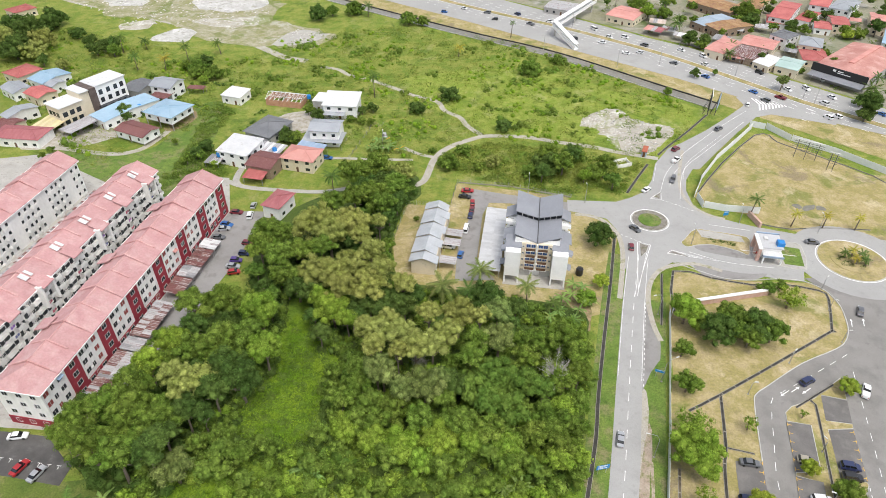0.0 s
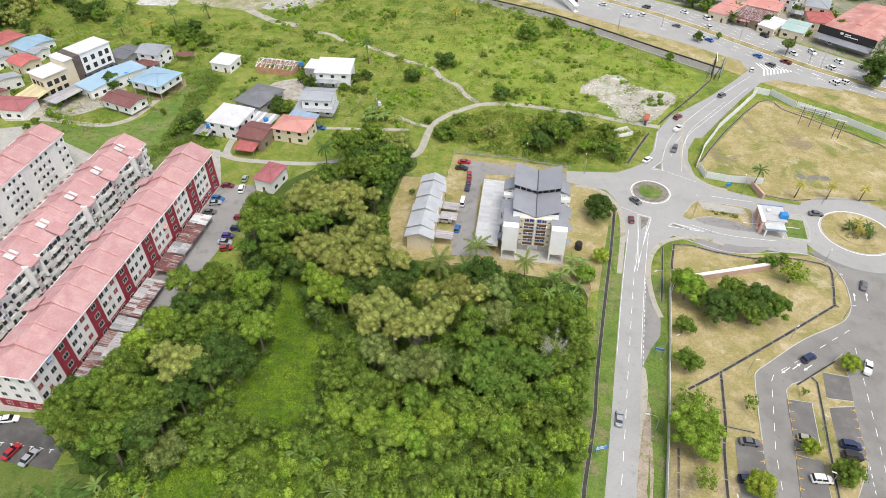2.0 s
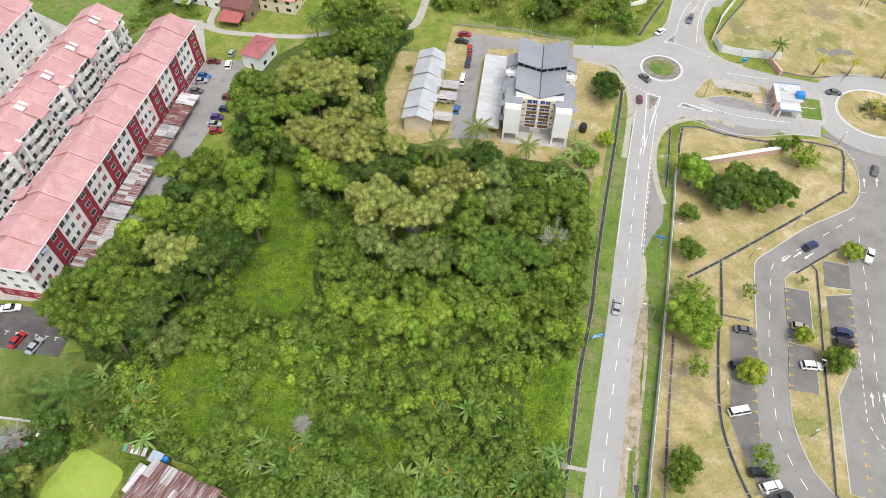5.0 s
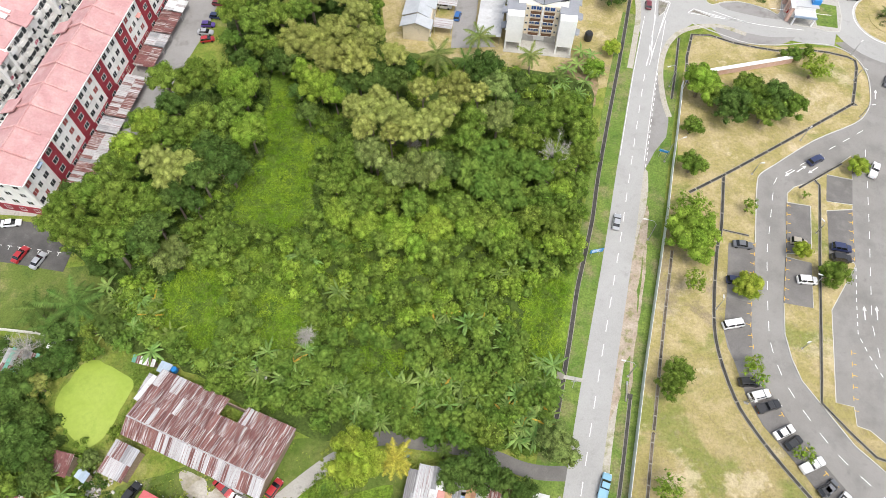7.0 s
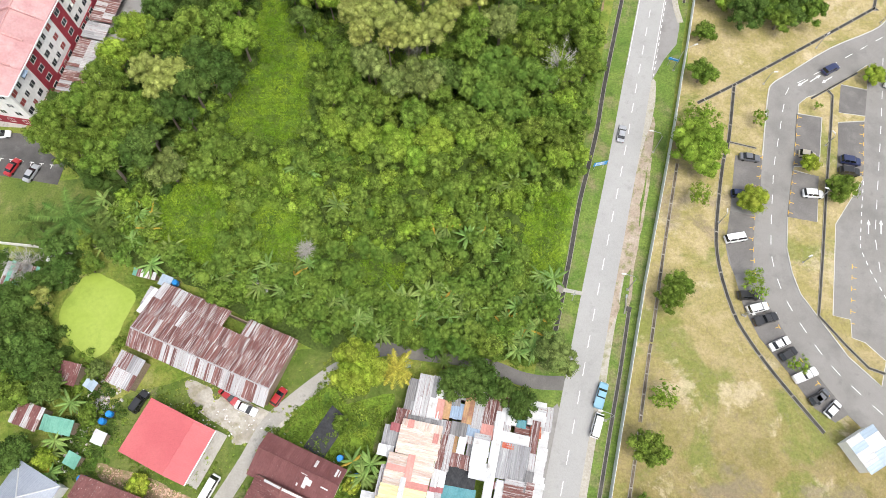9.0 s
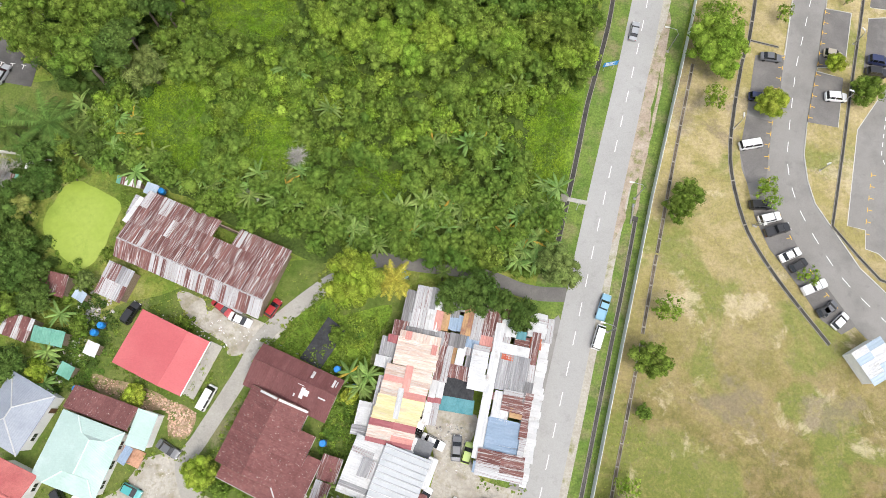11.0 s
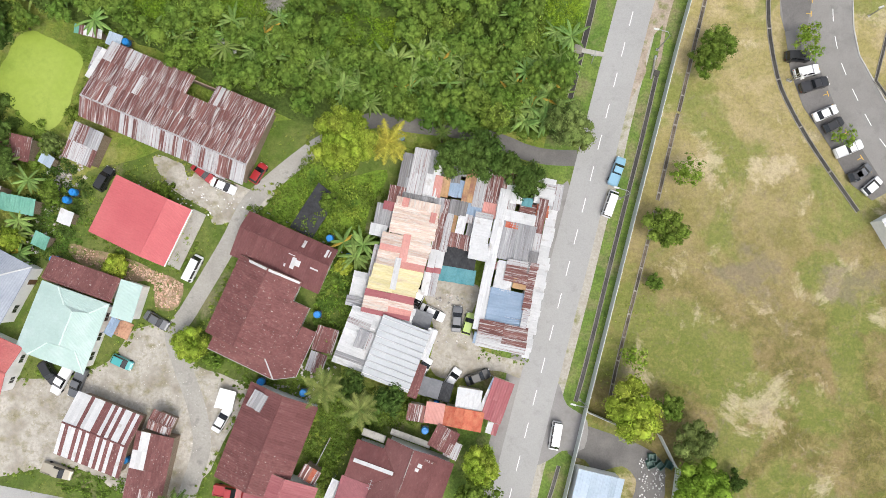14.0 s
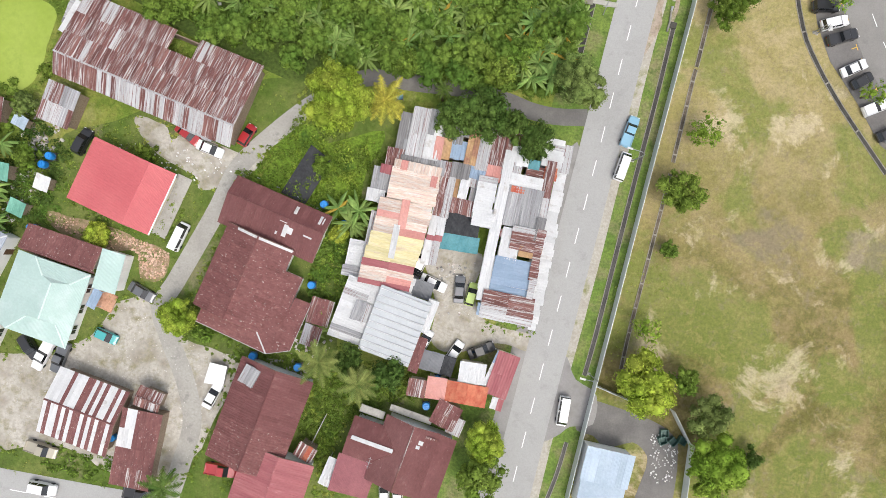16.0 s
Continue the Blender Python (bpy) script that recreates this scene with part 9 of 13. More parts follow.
for k, (x, y, u, v, d, mix) in enumerate(((121.9, 352.0, 8, 6, -30, ("rust", "oldzinc")), (125.6, 343.5, 7, 5, -30, ("zinc", "white")), (130.7, 335.4, 9, 5, -28, ("rust", "brown", "oldzinc")), (118.9, 364.4, 9, 6, -20, ("oldzinc", "peach")), (139.5, 321.6, 7, 5, -30, ("white", "zinc")),
                                         (145.0, 312.8, 8, 4, -32, ("rust", "rust", "salmon")), (175.6, 322.1, 6, 5, -30, ("oldzinc", "dark")), (117.1, 383.4, 8, 6, -20, ("rust", "oldzinc")), (163.5, 328.1, 6, 5, -25, ("pinkred", "rust")), (146.1, 339.1, 8, 7, -35, ("salmon", "oldzinc")), (149.5, 331.5, 7, 6, -40, ("rust", "tile")), (151.0, 319.5, 9, 5, -38, ("rust", "zinc", "white")),
                                         (157.0, 325.5, 8, 5, -35, ("rust", "oldzinc")), (159.3, 353.0, 7, 5, -30, ("oldzinc", "brown")), (174.4, 357.5, 7, 6, -25, ("white", "zinc")), (114.0, 352.0, 10, 7, -35, ("pinkred", "salmon", "oldzinc")), (231.7, 369.0, 6, 5, -25, ("orange", "salmon")))):
    canopy(x, y, u, v, d, 2.8, mix, "low lean-to roof of patched zinc sheets", 0.5, group="sheds beyond the highway", wide=2.2)
# large shop hall
HALL = (199.4, 302.1, 24.1, 45.5, -48)
hall = thing("shop_hall", *HALL[:2], HALL[4], 0, "large hall with faded red roof and black front", "shop", FARG)
part("wall_shell", Geo().box(-HALL[2] / 2, -HALL[3] / 2, 0, HALL[2] / 2, HALL[3] / 2, 6.0).mesh("wall_shell", GREY_WALL), hall)
gable_roof(hall, HALL[3], HALL[2], 6.0, 1.6, 0.2, surface("faded_hall_roof", (0.44, 0.20, 0.17), (0.54, 0.29, 0.25), 0.12, c=(0.6, 0.38, 0.33), cscale=0.2, cover=0.3, grain=0.06, ribs=0.4)).matrix_basis = pose(0, 0, 0, 0, 0, 90)
part("front_board", Geo().box(-HALL[2] / 2 - 0.5, -HALL[3] / 2 - 0.5, 4.0, HALL[2] / 2 + 0.5, -HALL[3] / 2 - 0.2, 7.6).mesh("front_board", plain("black_sign_board", (0.02, 0.02, 0.022), 0.5)), hall, "black sign board")
part("sign_lettering", Geo().box(-3.0, -HALL[3] / 2 - 0.56, 5.9, -1.6, -HALL[3] / 2 - 0.5, 6.9).box(-0.8, -HALL[3] / 2 - 0.56, 6.2, 1.6, -HALL[3] / 2 - 0.5, 6.7).box(-1.0, -HALL[3] / 2 - 0.56, 5.5, 5.0, -HALL[3] / 2 - 0.5, 5.85).mesh("sign_lettering", WHITE_PAINT), hall, "white bars of lettering")
part("awning", Geo().sheet([(-HALL[2] / 2, -HALL[3] / 2 - 5, 3.0), (HALL[2] / 2, -HALL[3] / 2 - 5, 3.0), (HALL[2] / 2, -HALL[3] / 2 - 0.4, 3.8), (-HALL[2] / 2, -HALL[3] / 2 - 0.4, 3.8)], 0.1).mesh("awning", GREY_ROOF), hall)
part("roof_monitor", Geo().box(-1.2, -HALL[3] / 4, 7.4, 1.2, HALL[3] / 2 - 2, 8.0, 0.1).mesh("roof_monitor", SALMON_ROOF), hall)

# footbridge over the highway
def footbridge():
    a, b = ([(59.0, 347.8), (87.9, 390.5)])
    t = thing("footbridge", a[0], a[1], 0, 0, "pale covered concrete footbridge over the highway", "bridge")
    d = Vector((b[0] - a[0], b[1] - a[1], 0))
    e = [(68.1, 328.6)][0]
    s = Vector((e[0] - a[0], e[1] - a[1], 0))

    def deck(name, p, q, z0, z1):
        n = (q - p).normalized()
        w = Vector((-n.y, n.x, 0)) * 1.3
        g = Geo()
        for lo, th in ((0.0, 0.5), (3.0, 0.15)):
            c = [p + w + Vector((0, 0, z0 + lo)), p - w + Vector((0, 0, z0 + lo)), q - w + Vector((0, 0, z1 + lo)), q + w + Vector((0, 0, z1 + lo))]
            g.sheet(c, th)
        part(name, g.mesh(name, WHITE_PAINT), t)
        for side in (-1, 1):
            c = [p + side * w + Vector((0, 0, z0)), q + side * w + Vector((0, 0, z1)), q + side * w + Vector((0, 0, z1 + 1.2)), p + side * w + Vector((0, 0, z0 + 1.2))]
            part("parapet", Geo().add(c + [v + w.normalized() * 0.1 for v in c], [(0, 1, 2, 3), (7, 6, 5, 4), (0, 4, 5, 1), (2, 6, 7, 3), (1, 5, 6, 2), (3, 7, 4, 0)]).mesh("parapet", WHITE_PAINT), t)
    o = Vector((0, 0, 0))
    deck("span", o, d, 5.5, 5.5)
    deck("stair", o, s, 5.5, 0.2)
    for k in (0.02, 0.5, 0.95):
        part("pier", Geo().box(-0.4, -0.4, 0, 0.4, 0.4, 5.1).mesh("pier", CONCRETE), t, m=pose(*(d * k)))


footbridge()


# Drains, fences, walls, posts and small fittings
def drain(name, line, width, label, steps=3, slabs=0.0, bed=None, z=0.0):
    """An open drain: two concrete lips with a flat bed between, near-black as painted shade unless bed is given, and
    cover slabs across it.
    """
    pts = smooth_line(line, steps) if steps > 1 else line
    x0, y0 = pts[0]
    loc = [(x - x0, y - y0) for x, y in pts]
    t = thing(name, x0, y0, 0, z, label, "drain", kind="structure")
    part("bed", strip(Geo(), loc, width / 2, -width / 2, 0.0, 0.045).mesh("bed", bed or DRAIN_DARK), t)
    part("lip", strip(Geo(), loc, width / 2 + 0.1, width / 2, 0.0, 0.14).mesh("lip", LIP), t)
    part("lip", strip(Geo(), loc, -width / 2, -width / 2 - 0.1, 0.0, 0.14).mesh("lip", LIP), t)
    if slabs:
        me = Geo().box(-0.12, -width / 2, 0.05, 0.12, width / 2, 0.1).mesh("strut", LIP)
        for x, y, a in along(loc, slabs, 2.0):
            part("strut", me, t, m=pose(x, y, 0, 0, 0, a))
    return t


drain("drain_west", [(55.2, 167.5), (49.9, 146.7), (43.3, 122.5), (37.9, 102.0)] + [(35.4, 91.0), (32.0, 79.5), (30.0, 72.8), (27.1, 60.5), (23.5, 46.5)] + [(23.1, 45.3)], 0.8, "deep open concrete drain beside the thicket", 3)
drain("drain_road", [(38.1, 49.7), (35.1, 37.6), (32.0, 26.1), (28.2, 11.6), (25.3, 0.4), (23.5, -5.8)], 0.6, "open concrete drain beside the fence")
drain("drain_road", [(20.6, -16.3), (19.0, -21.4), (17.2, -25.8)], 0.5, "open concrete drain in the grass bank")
drain("drain_field", [(52.1, 82.6), (46.7, 62.7), (41.7, 43.1)], 0.5, "shallow brown field drain with struts", 3, 4.0, DRAIN_BROWN)
drain("drain_field", [(41.6, 42.7)] + [(41.0, 40.7), (37.8, 27.9)], 0.5, "shallow brown field drain with struts", 3, 4.0, DRAIN_BROWN)
drain("drain_field", [(37.4, 26.1), (34.0, 13.4), (30.9, 2.0), (29.3, -4.8)], 0.45, "shallow brown field drain with struts", 3, 4.0, DRAIN_BROWN)
drain("drain_campus", [(67.9, 103.1), (64.2, 88.3), (62.0, 82.6), (58.3, 67.8), (57.4, 59.2), (58.6, 49.4), (60.8, 43.5)] + [(64.7, 36.4), (71.6, 25.9)], 0.6, "curving open drain along the car park", 3, 9.0)
drain("drain_campus", [(58.8, 98.2), (67.9, 103.1), (88.8, 115.3), (106.0, 125.6)] + [(105.2, 124.7), (110.4, 137.8), (109.3, 141.7), (98.9, 144.5), (90.9, 144.0), (79.9, 147.0), (69.3, 150.1), (64.6, 132.5)], 0.6, "open drain along the campus road", 2, 4.5)
drain("drain_parking", [(84.7, 99.3), (96.9, 106.4)], 0.4, "short open drain in the grass strip", 1, z=0.18)
drain("drain_parking", [(88.8, 101.9), (89.7, 100.1), (87.7, 92.7), (85.2, 84.0), (82.1, 72.9), (79.3, 62.5), (76.6, 52.8), (75.3, 48.3), (79.2, 42.5), (82.7, 37.9), (85.6, 36.8)], 0.45, "open drain between parking lanes", 1, z=0.18)
drain("drain_parking", [(64.3, 88.0), (70.0, 86.4)], 0.3, "short open drain across the grass", 1)
drain("drain_highway", [(112.4, 254.7), (100.5, 240.3), (88.5, 226.9), (82.6, 219.8)], 0.8, "dark open ditch beside the slip road", 2)
drain("drain_highway", [(77.0, 213.0), (70.9, 203.3), (64.9, 193.1)], 0.8, "dark open ditch beside the slip road", 2)
drain("drain_walled_field", [(162.7, 193.2), (158.2, 205.6), (144.7, 219.5), (133.0, 231.0), (132.1, 236.2), (126.2, 236.6), (105.5, 214.3), (90.0, 193.6)], 0.5, "dark drain inside the white wall", 2)
drain("drain_entrance", [(105.4, 174.5), (113.7, 171.9), (122.9, 172.8), (139.8, 171.7)], 0.4, "thin drain along the entrance lawn", 2)
drain("drain_entrance", [(65.5, 148.9), (62.1, 135.5), (59.7, 127.0)], 0.5, "short dark drain at the lay-by", 1)


def fence_run(name, line, h, label, panel=2.6, style="palisade", material=None):
    """Posts and panels along a line; each panel and post is a part."""
    t = thing(name, line[0][0], line[0][1], 0, 0, label, "fence")
    mat = material or STEEL

    def pan():
        g = Geo()
        if style == "palisade":
            n = 13
            for i in range(n):
                u = -panel / 2 + panel * (i + 0.5) / n
                g.box(u - 0.045, -0.012, 0.08, u + 0.045, 0.012, h)
            g.box(-panel / 2, 0.012, 0.35, panel / 2, 0.05, 0.42).box(-panel / 2, 0.012, h - 0.4, panel / 2, 0.05, h - 0.33)
        elif style == "wire":
            # one welded mesh of crossing wires
            xs = [v for i in range(10) for v in (-panel / 2 + panel * i / 9 - 0.012, -panel / 2 + panel * i / 9 + 0.012)]
            zs = [v for i in range(7) for v in (0.1 + (h - 0.15) * i / 6 - 0.012, 0.1 + (h - 0.15) * i / 6 + 0.012)]
            g.add([(u, 0, z) for z in zs for u in xs], [(j * 20 + i, j * 20 + i + 1, j * 20 + 21 + i, j * 20 + 20 + i) for j in range(13) for i in range(19) if i % 2 == 0 or j % 2 == 0])
        else:
            g.box(-panel / 2 + 0.02, -0.05, 0, panel / 2 - 0.02, 0.05, h, 0.02)
        return g.mesh("panel", mat)
    pm = cached(("fence", style, h, panel, mat.name), pan)
    post = cached(("fpost", h, mat.name), lambda: Geo().box(-0.06, -0.06, 0, 0.06, 0.06, h + 0.12).mesh("post", mat))
    for i, (x, y, a) in enumerate(along(line, panel, panel / 2)):
        m = pose(x - line[0][0], y - line[0][1], 0, 0, 0, a)
        part("panel", pm, t, m=m)
        part("post", post, t, m=m @ pose(panel / 2, 0, 0))
    return t


PALE_STEEL = surface("pale_panel_fence", (0.62, 0.65, 0.62), (0.70, 0.73, 0.70), 0.5, grain=0.05, rough=0.5)
fence_run("fence", FENCE_LINE[::-1] + [(53.2, 94.8)], 2.3, "pale concrete panel fence beside the road", 3.0, "solid", PALE_STEEL)
fence_run("fence", [(24.9, -7.1), (29.2, -9.0)], 2.3, "pale panel fence at the gate", 3.0, "solid", PALE_STEEL)
fence_run("fence", [(37.0, -11.0), (39.9, -17.0), (38.7, -25.0)], 2.3, "pale panel fence round the yard", 3.0, "solid", PALE_STEEL)
fence_run("hoarding", [(51.8, 89.7), (55.4, 103.2), (59.0, 116.1), (62.6, 129.8)] + [(62.6, 129.1), (64.6, 132.9)], 2.0, "white sheet hoarding along the field", 3.6, "solid", WHITE_PAINT)
PANEL_PALE = surface("pale_wall_panels", (0.70, 0.72, 0.72), (0.79, 0.80, 0.80), 0.3, grain=0.05, gscale=2.0)
fence_run("boundary_wall", [(172.2, 197.8), (163.0, 207.8), (151.4, 222.0), (137.8, 233.7), (133.8, 241.0), (128.3, 243.9), (117.1, 231.1), (104.3, 216.9), (94.7, 203.4), (88.3, 191.6), (88.6, 184.6), (95.6, 182.2), (104.7, 181.0)], 2.6, "white panelled boundary wall round the field", 6.0, "solid", PANEL_PALE)
fence_run("garden_wall", [(44.5, 189.9), (23.5, 196.4), (5.0, 199.0)], 0.5, "low pale concrete wall behind the flats", 4.0, "solid", CONCRETE)
fence_run("fence", [(44.5, 189.5), (23.5, 196.0), (5.0, 198.6), (2.4, 183.7), (-0.3, 183.7), (-12.1, 184.9), (-16.0, 163.8), (-17.1, 151.6)], 1.8, "thin wire fence round the flats", 4.5, "wire")
fence_run("fence", [(-24.6, 243.1), (-29.9, 240.5), (-32.9, 227.2), (-35.8, 215.5)], 1.6, "thin wire garden fence", 4.0, "wire")
fence_run("fence", [(-30.9, 27.2), (-22.4, 23.1), (-16.1, 19.5)], 1.5, "low wire garden fence", 3.5, "wire")
fence_run("garden_wall", [(-101.8, 64.5), (-90.0, 63.7), (-82.8, 62.9), (-75.6, 61.4)], 1.4, "low white garden wall", 4.0, "solid", WHITE_WALL)
fence_run("garden_wall", [(-17.1, -11.4), (-20.3, -17.6), (-22.5, -25.6)], 1.2, "low grey garden wall", 4.0, "solid", GREY_WALL)

# slanting sign wall at the campus corner
sign_wall = thing("sign_wall", 81.8, 137.3, 12, 0, "low pink and white brick sign wall", "wall")
part("wall", Geo().box(-12, -0.3, 0, 12, 0.3, 1.8).mesh("wall", surface("pink_brick", (0.52, 0.34, 0.28), (0.60, 0.42, 0.36), 0.6, grain=0.08)), sign_wall, "pink brick wall")
part("coping", Geo().box(-12.2, -0.45, 1.8, 12.2, 0.6, 2.1, 0.05).mesh("coping", WHITE_PAINT), sign_wall, "white coping")


def street_lamp(x, y, deg, h=8.0, arm=2.4, label="grey street lamp with a curved arm", z=0.0):
    t = thing("street_lamp", x, y, deg, z, label, "street lamp", "street lamps")
    part("base", cached("lampbase", lambda: Geo().box(-0.22, -0.22, 0, 0.22, 0.22, 0.25, 0.04).mesh("base", CONCRETE)), t)
    part("pole", cached(("pole", h, arm), lambda: Geo().tube([(0, 0, 0.2), (0, 0, h * 0.8), (0.3 * arm, 0, h * 0.95), (arm, 0, h)], [0.1, 0.075, 0.06, 0.05], 7).mesh("pole", STEEL, True)), t)
    part("lantern", cached("lantern", lambda: Geo().box(-0.1, -0.14, -0.08, 0.75, 0.14, 0.08, 0.05).mesh("lantern", FRAME)), t, m=pose(arm, 0, h, 0, 0, 0))


for x, y, a in ((47.2, 85.4, 170), (38.2, 53.8, 170), (31.4, 28.2, 165), (24.2, -5.5, 165)):
    street_lamp(x, y, a)
for x, y, a in ((59.8, 131.2, 200), (54.5, 107.1, 20)):
    street_lamp(x, y, a)
for k, (x, y) in enumerate([(74.7, 103.4), (89.0, 113.6), (58.9, 68.5), (85.3, 87.1), (81.2, 74.1), (74.6, 59.6), (60.8, 48.3)] + [(60.4, 48.5)] + [(108.3, 133.4), (106.1, 121.1), (110.4, 142.4)]):
    street_lamp(x, y, 40 * k, 4.5, 0.5, "short black garden lamp post")
for x, y in [(122.6, 332.9), (139.4, 296.8), (163.6, 266.4), (161.1, 272.1), (51.2, 327.8), (71.0, 361.7), (84.6, 306.2), (106.4, 310.1)]:
    street_lamp(x, y, 50, 10.0, 2.2, "tall highway lamp post", 0.05)
for x, y in [(-23.7, 224.0), (48.8, 186.7), (29.9, 193.0), (78.7, 163.5), (97.8, 174.8), (121.7, 170.0)]:
    street_lamp(x, y, 90, 7.0, 1.2, "thin steel lamp post")


# concrete crossing over the western drain, with a thin grey marker post beside it
crossing = thing("drain_crossing", 27.0, 53.4, -12, 0, "small worn concrete slab crossing over the drain", "crossing", kind="structure")
part("slab", Geo().box(-2.9, -0.42, 0.0, 2.2, 0.38, 0.17, 0.04).mesh("slab", CONCRETE), crossing)
part("headwall", Geo().box(-3.1, -0.75, 0.0, -1.7, 0.75, 0.24, 0.04).mesh("headwall", LIP), crossing)
marker = thing("marker_post", 26.9, 51.5, 0, 0, "thin grey leaning marker post on the verge", "post")
part("post", Geo().tube([(0, 0, 0), (0.3, 1.3, 2.4)], 0.07, 6).mesh("post", STEEL), marker)
part("arm", Geo().tube([(-0.35, 0.8, 1.5), (0.75, 0.7, 1.5)], 0.05, 6).mesh("arm", STEEL), marker)
pipe = thing("pipe", 37.0, 48.7, 0, 0.04, "pale weathered pipe lying on the grass", "pipe")
part("tube", Geo().tube([(0, 0, 0.16), (0.45, 1.6, 0.17), (0.75, 3.4, 0.18)], 0.17, 8).mesh("tube", LIP), pipe)
part("cap", Geo().tube([(0.72, 3.3, 0.18), (0.9, 4.0, 0.2)], 0.2, 8).mesh("cap", STEEL), pipe, "grey pipe socket")
part("headwall", Geo().box(-0.5, -0.5, 0.0, 0.5, 0.5, 0.3, 0.04).mesh("headwall", DRAIN_DARK), thing("drain_head", 38.0, 49.7, -14, 0, "near-black concrete head of the open drain", "drain", kind="structure"))


def road_sign(x, y, deg, w, h, z, label, bars=3):
    t = thing("road_sign", x, y, deg, 0, label, "road sign")
    for s in (-1, 1):
        part("post", Geo().tube([(s * w * 0.32, 0, 0), (s * w * 0.32, 0, z + h)], 0.06, 6).mesh("post", STEEL), t)
    part("panel", Geo().box(-w / 2, -0.09, z, w / 2, -0.04, z + h, 0.01).mesh("panel", SIGN_BLUE), t, "blue sign panel")
    g = Geo()
    for k in range(bars):
        zz = z + h * (0.75 - 0.27 * k)
        g.box(-w * 0.38, -0.105, zz, -w * 0.38 + w * (0.7 - 0.15 * (k % 2)), -0.092, zz + h * 0.12)
    part("lettering", g.mesh("lettering", WHITE_PAINT), t, "white bars of lettering")


road_sign(34.7, 81.2, 12, 3.0, 1.5, 1.8, "blue road sign with white lettering on two posts")
road_sign(54.0, 108.3, -20, 2.4, 0.8, 2.2, "narrow pale blue road sign", 1)
road_sign(94.6, 178.9, 10, 1.8, 1.6, 0.6, "small white notice board on the verge", 1)


NET = surface("weathered_billboard_back", (0.10, 0.10, 0.10), (0.17, 0.165, 0.16), 0.5, grain=0.15)


def billboard(x, y, deg, w, h, z, label, face):
    t = thing("billboard", x, y, deg, 0, label, "billboard")
    n = max(2, int(w / 3))
    for k in range(n):
        u = -w / 2 + w * (k + 0.5) / n
        part("post", Geo().tube([(u, 0.2, 0), (u, 0.2, z + h)], 0.12, 6).tube([(u, 2.2, 0), (u, 0.3, z + h * 0.6)], 0.08, 5).mesh("post", DARK_STEEL), t)
    if face is NET:
        for k in range(6):
            part("rail", Geo().box(-w / 2, -0.08, z + h * k / 5 - 0.06, w / 2, 0.0, z + h * k / 5 + 0.06).mesh("rail", face), t)
        part("top_trim", Geo().box(-w / 2, -0.16, z + h, w / 2, 0.1, z + h + 0.25).mesh("top_trim", WHITE_PAINT), t, "pale top edge")
    else:
        part("board", Geo().box(-w / 2, -0.12, z, w / 2, 0.0, z + h, 0.02).mesh("board", face), t)
    for k in range(int(w / 1.2)):
        part("slat", cached(("bslat", h), lambda: Geo().box(-0.04, 0, 0, 0.04, 0.1, h).mesh("slat", STEEL)), t, m=pose(-w / 2 + 0.6 + 1.2 * k, 0.0, z))


billboard(138.8, 219.3, 148, 11.0, 4.0, 2.6, "weathered billboard seen from behind with steel frame", NET)
billboard(144.6, 210.9, 148, 3.6, 4.2, 2.2, "small weathered billboard on steel posts", NET)
billboard(113.9, 257.6, 70, 9.0, 6.0, 3.0, "tall blue and grey roadside billboard on trestles", NET)
billboard(116.5, 255.7, 62, 6.0, 6.0, 3.0, "pale blue roadside billboard edge", SKY_ROOF)

# gate booth at the entrance
booth = thing("gate_booth", 100.9, 159.0, -10, 0, "white gate house with flat roofs, blue tank and pink pillars", "building")
part("wall_shell", Geo().box(-2.6, -2.6, 0, 2.8, 4.4, 3.9).mesh("wall_shell", WHITE_PAINT), booth)
part("roof", Geo().box(-3.2, -2.8, 3.9, 3.4, 4.9, 4.15, 0.06).mesh("roof", SILVER_ROOF), booth, "pale grey flat roof")
part("roof_edge", Geo().box(-3.3, 4.7, 4.0, 3.5, 5.2, 4.5, 0.05).mesh("roof_edge", SKY_ROOF), booth, "pale blue roof edge")
part("canopy", Geo().box(-2.9, -5.6, 2.9, 2.9, -2.7, 3.1, 0.05).mesh("canopy", WHITE_ROOF), booth, "white canopy")
part("fascia", Geo().box(-3.0, -5.9, 2.7, 3.0, -5.6, 3.25).mesh("fascia", SKY_ROOF), booth, "blue canopy fascia")
part("water_tank", Geo().box(1.5, -1.6, 4.15, 3.6, 0.4, 5.6, 0.1).mesh("water_tank", TANK_BLUE), booth, "blue box tank")
part("ladder_box", Geo().box(-1.8, 1.2, 4.15, -0.6, 2.6, 4.7, 0.06).mesh("ladder_box", FRAME), booth)
for u in (-1.3, 1.3):
    window_on(booth, u, -2.6, 0.9, 0, 1.6, 1.4, glass=GLASS_BLUE)
window_on(booth, 2.8, 1.2, 1.0, 90, 1.6, 1.4)
for s in (-1, 1):
    part("column", Geo().box(s * 2.6 - 0.2, -5.6, 0, s * 2.6 + 0.2, -5.2, 2.9).mesh("column", WHITE_PAINT), booth)
    part("barrier", Geo().tube([(s * 3.4, -1.0, 1.0), (s * 8.2, -1.0, 1.0)], 0.07, 6).mesh("barrier", WHITE_PAINT), booth, "white barrier arm")
    part("barrier_post", Geo().box(s * 3.4 - 0.2, -1.2, 0, s * 3.4 + 0.2, -0.8, 1.15, 0.04).mesh("barrier_post", LAMP_RED), booth)
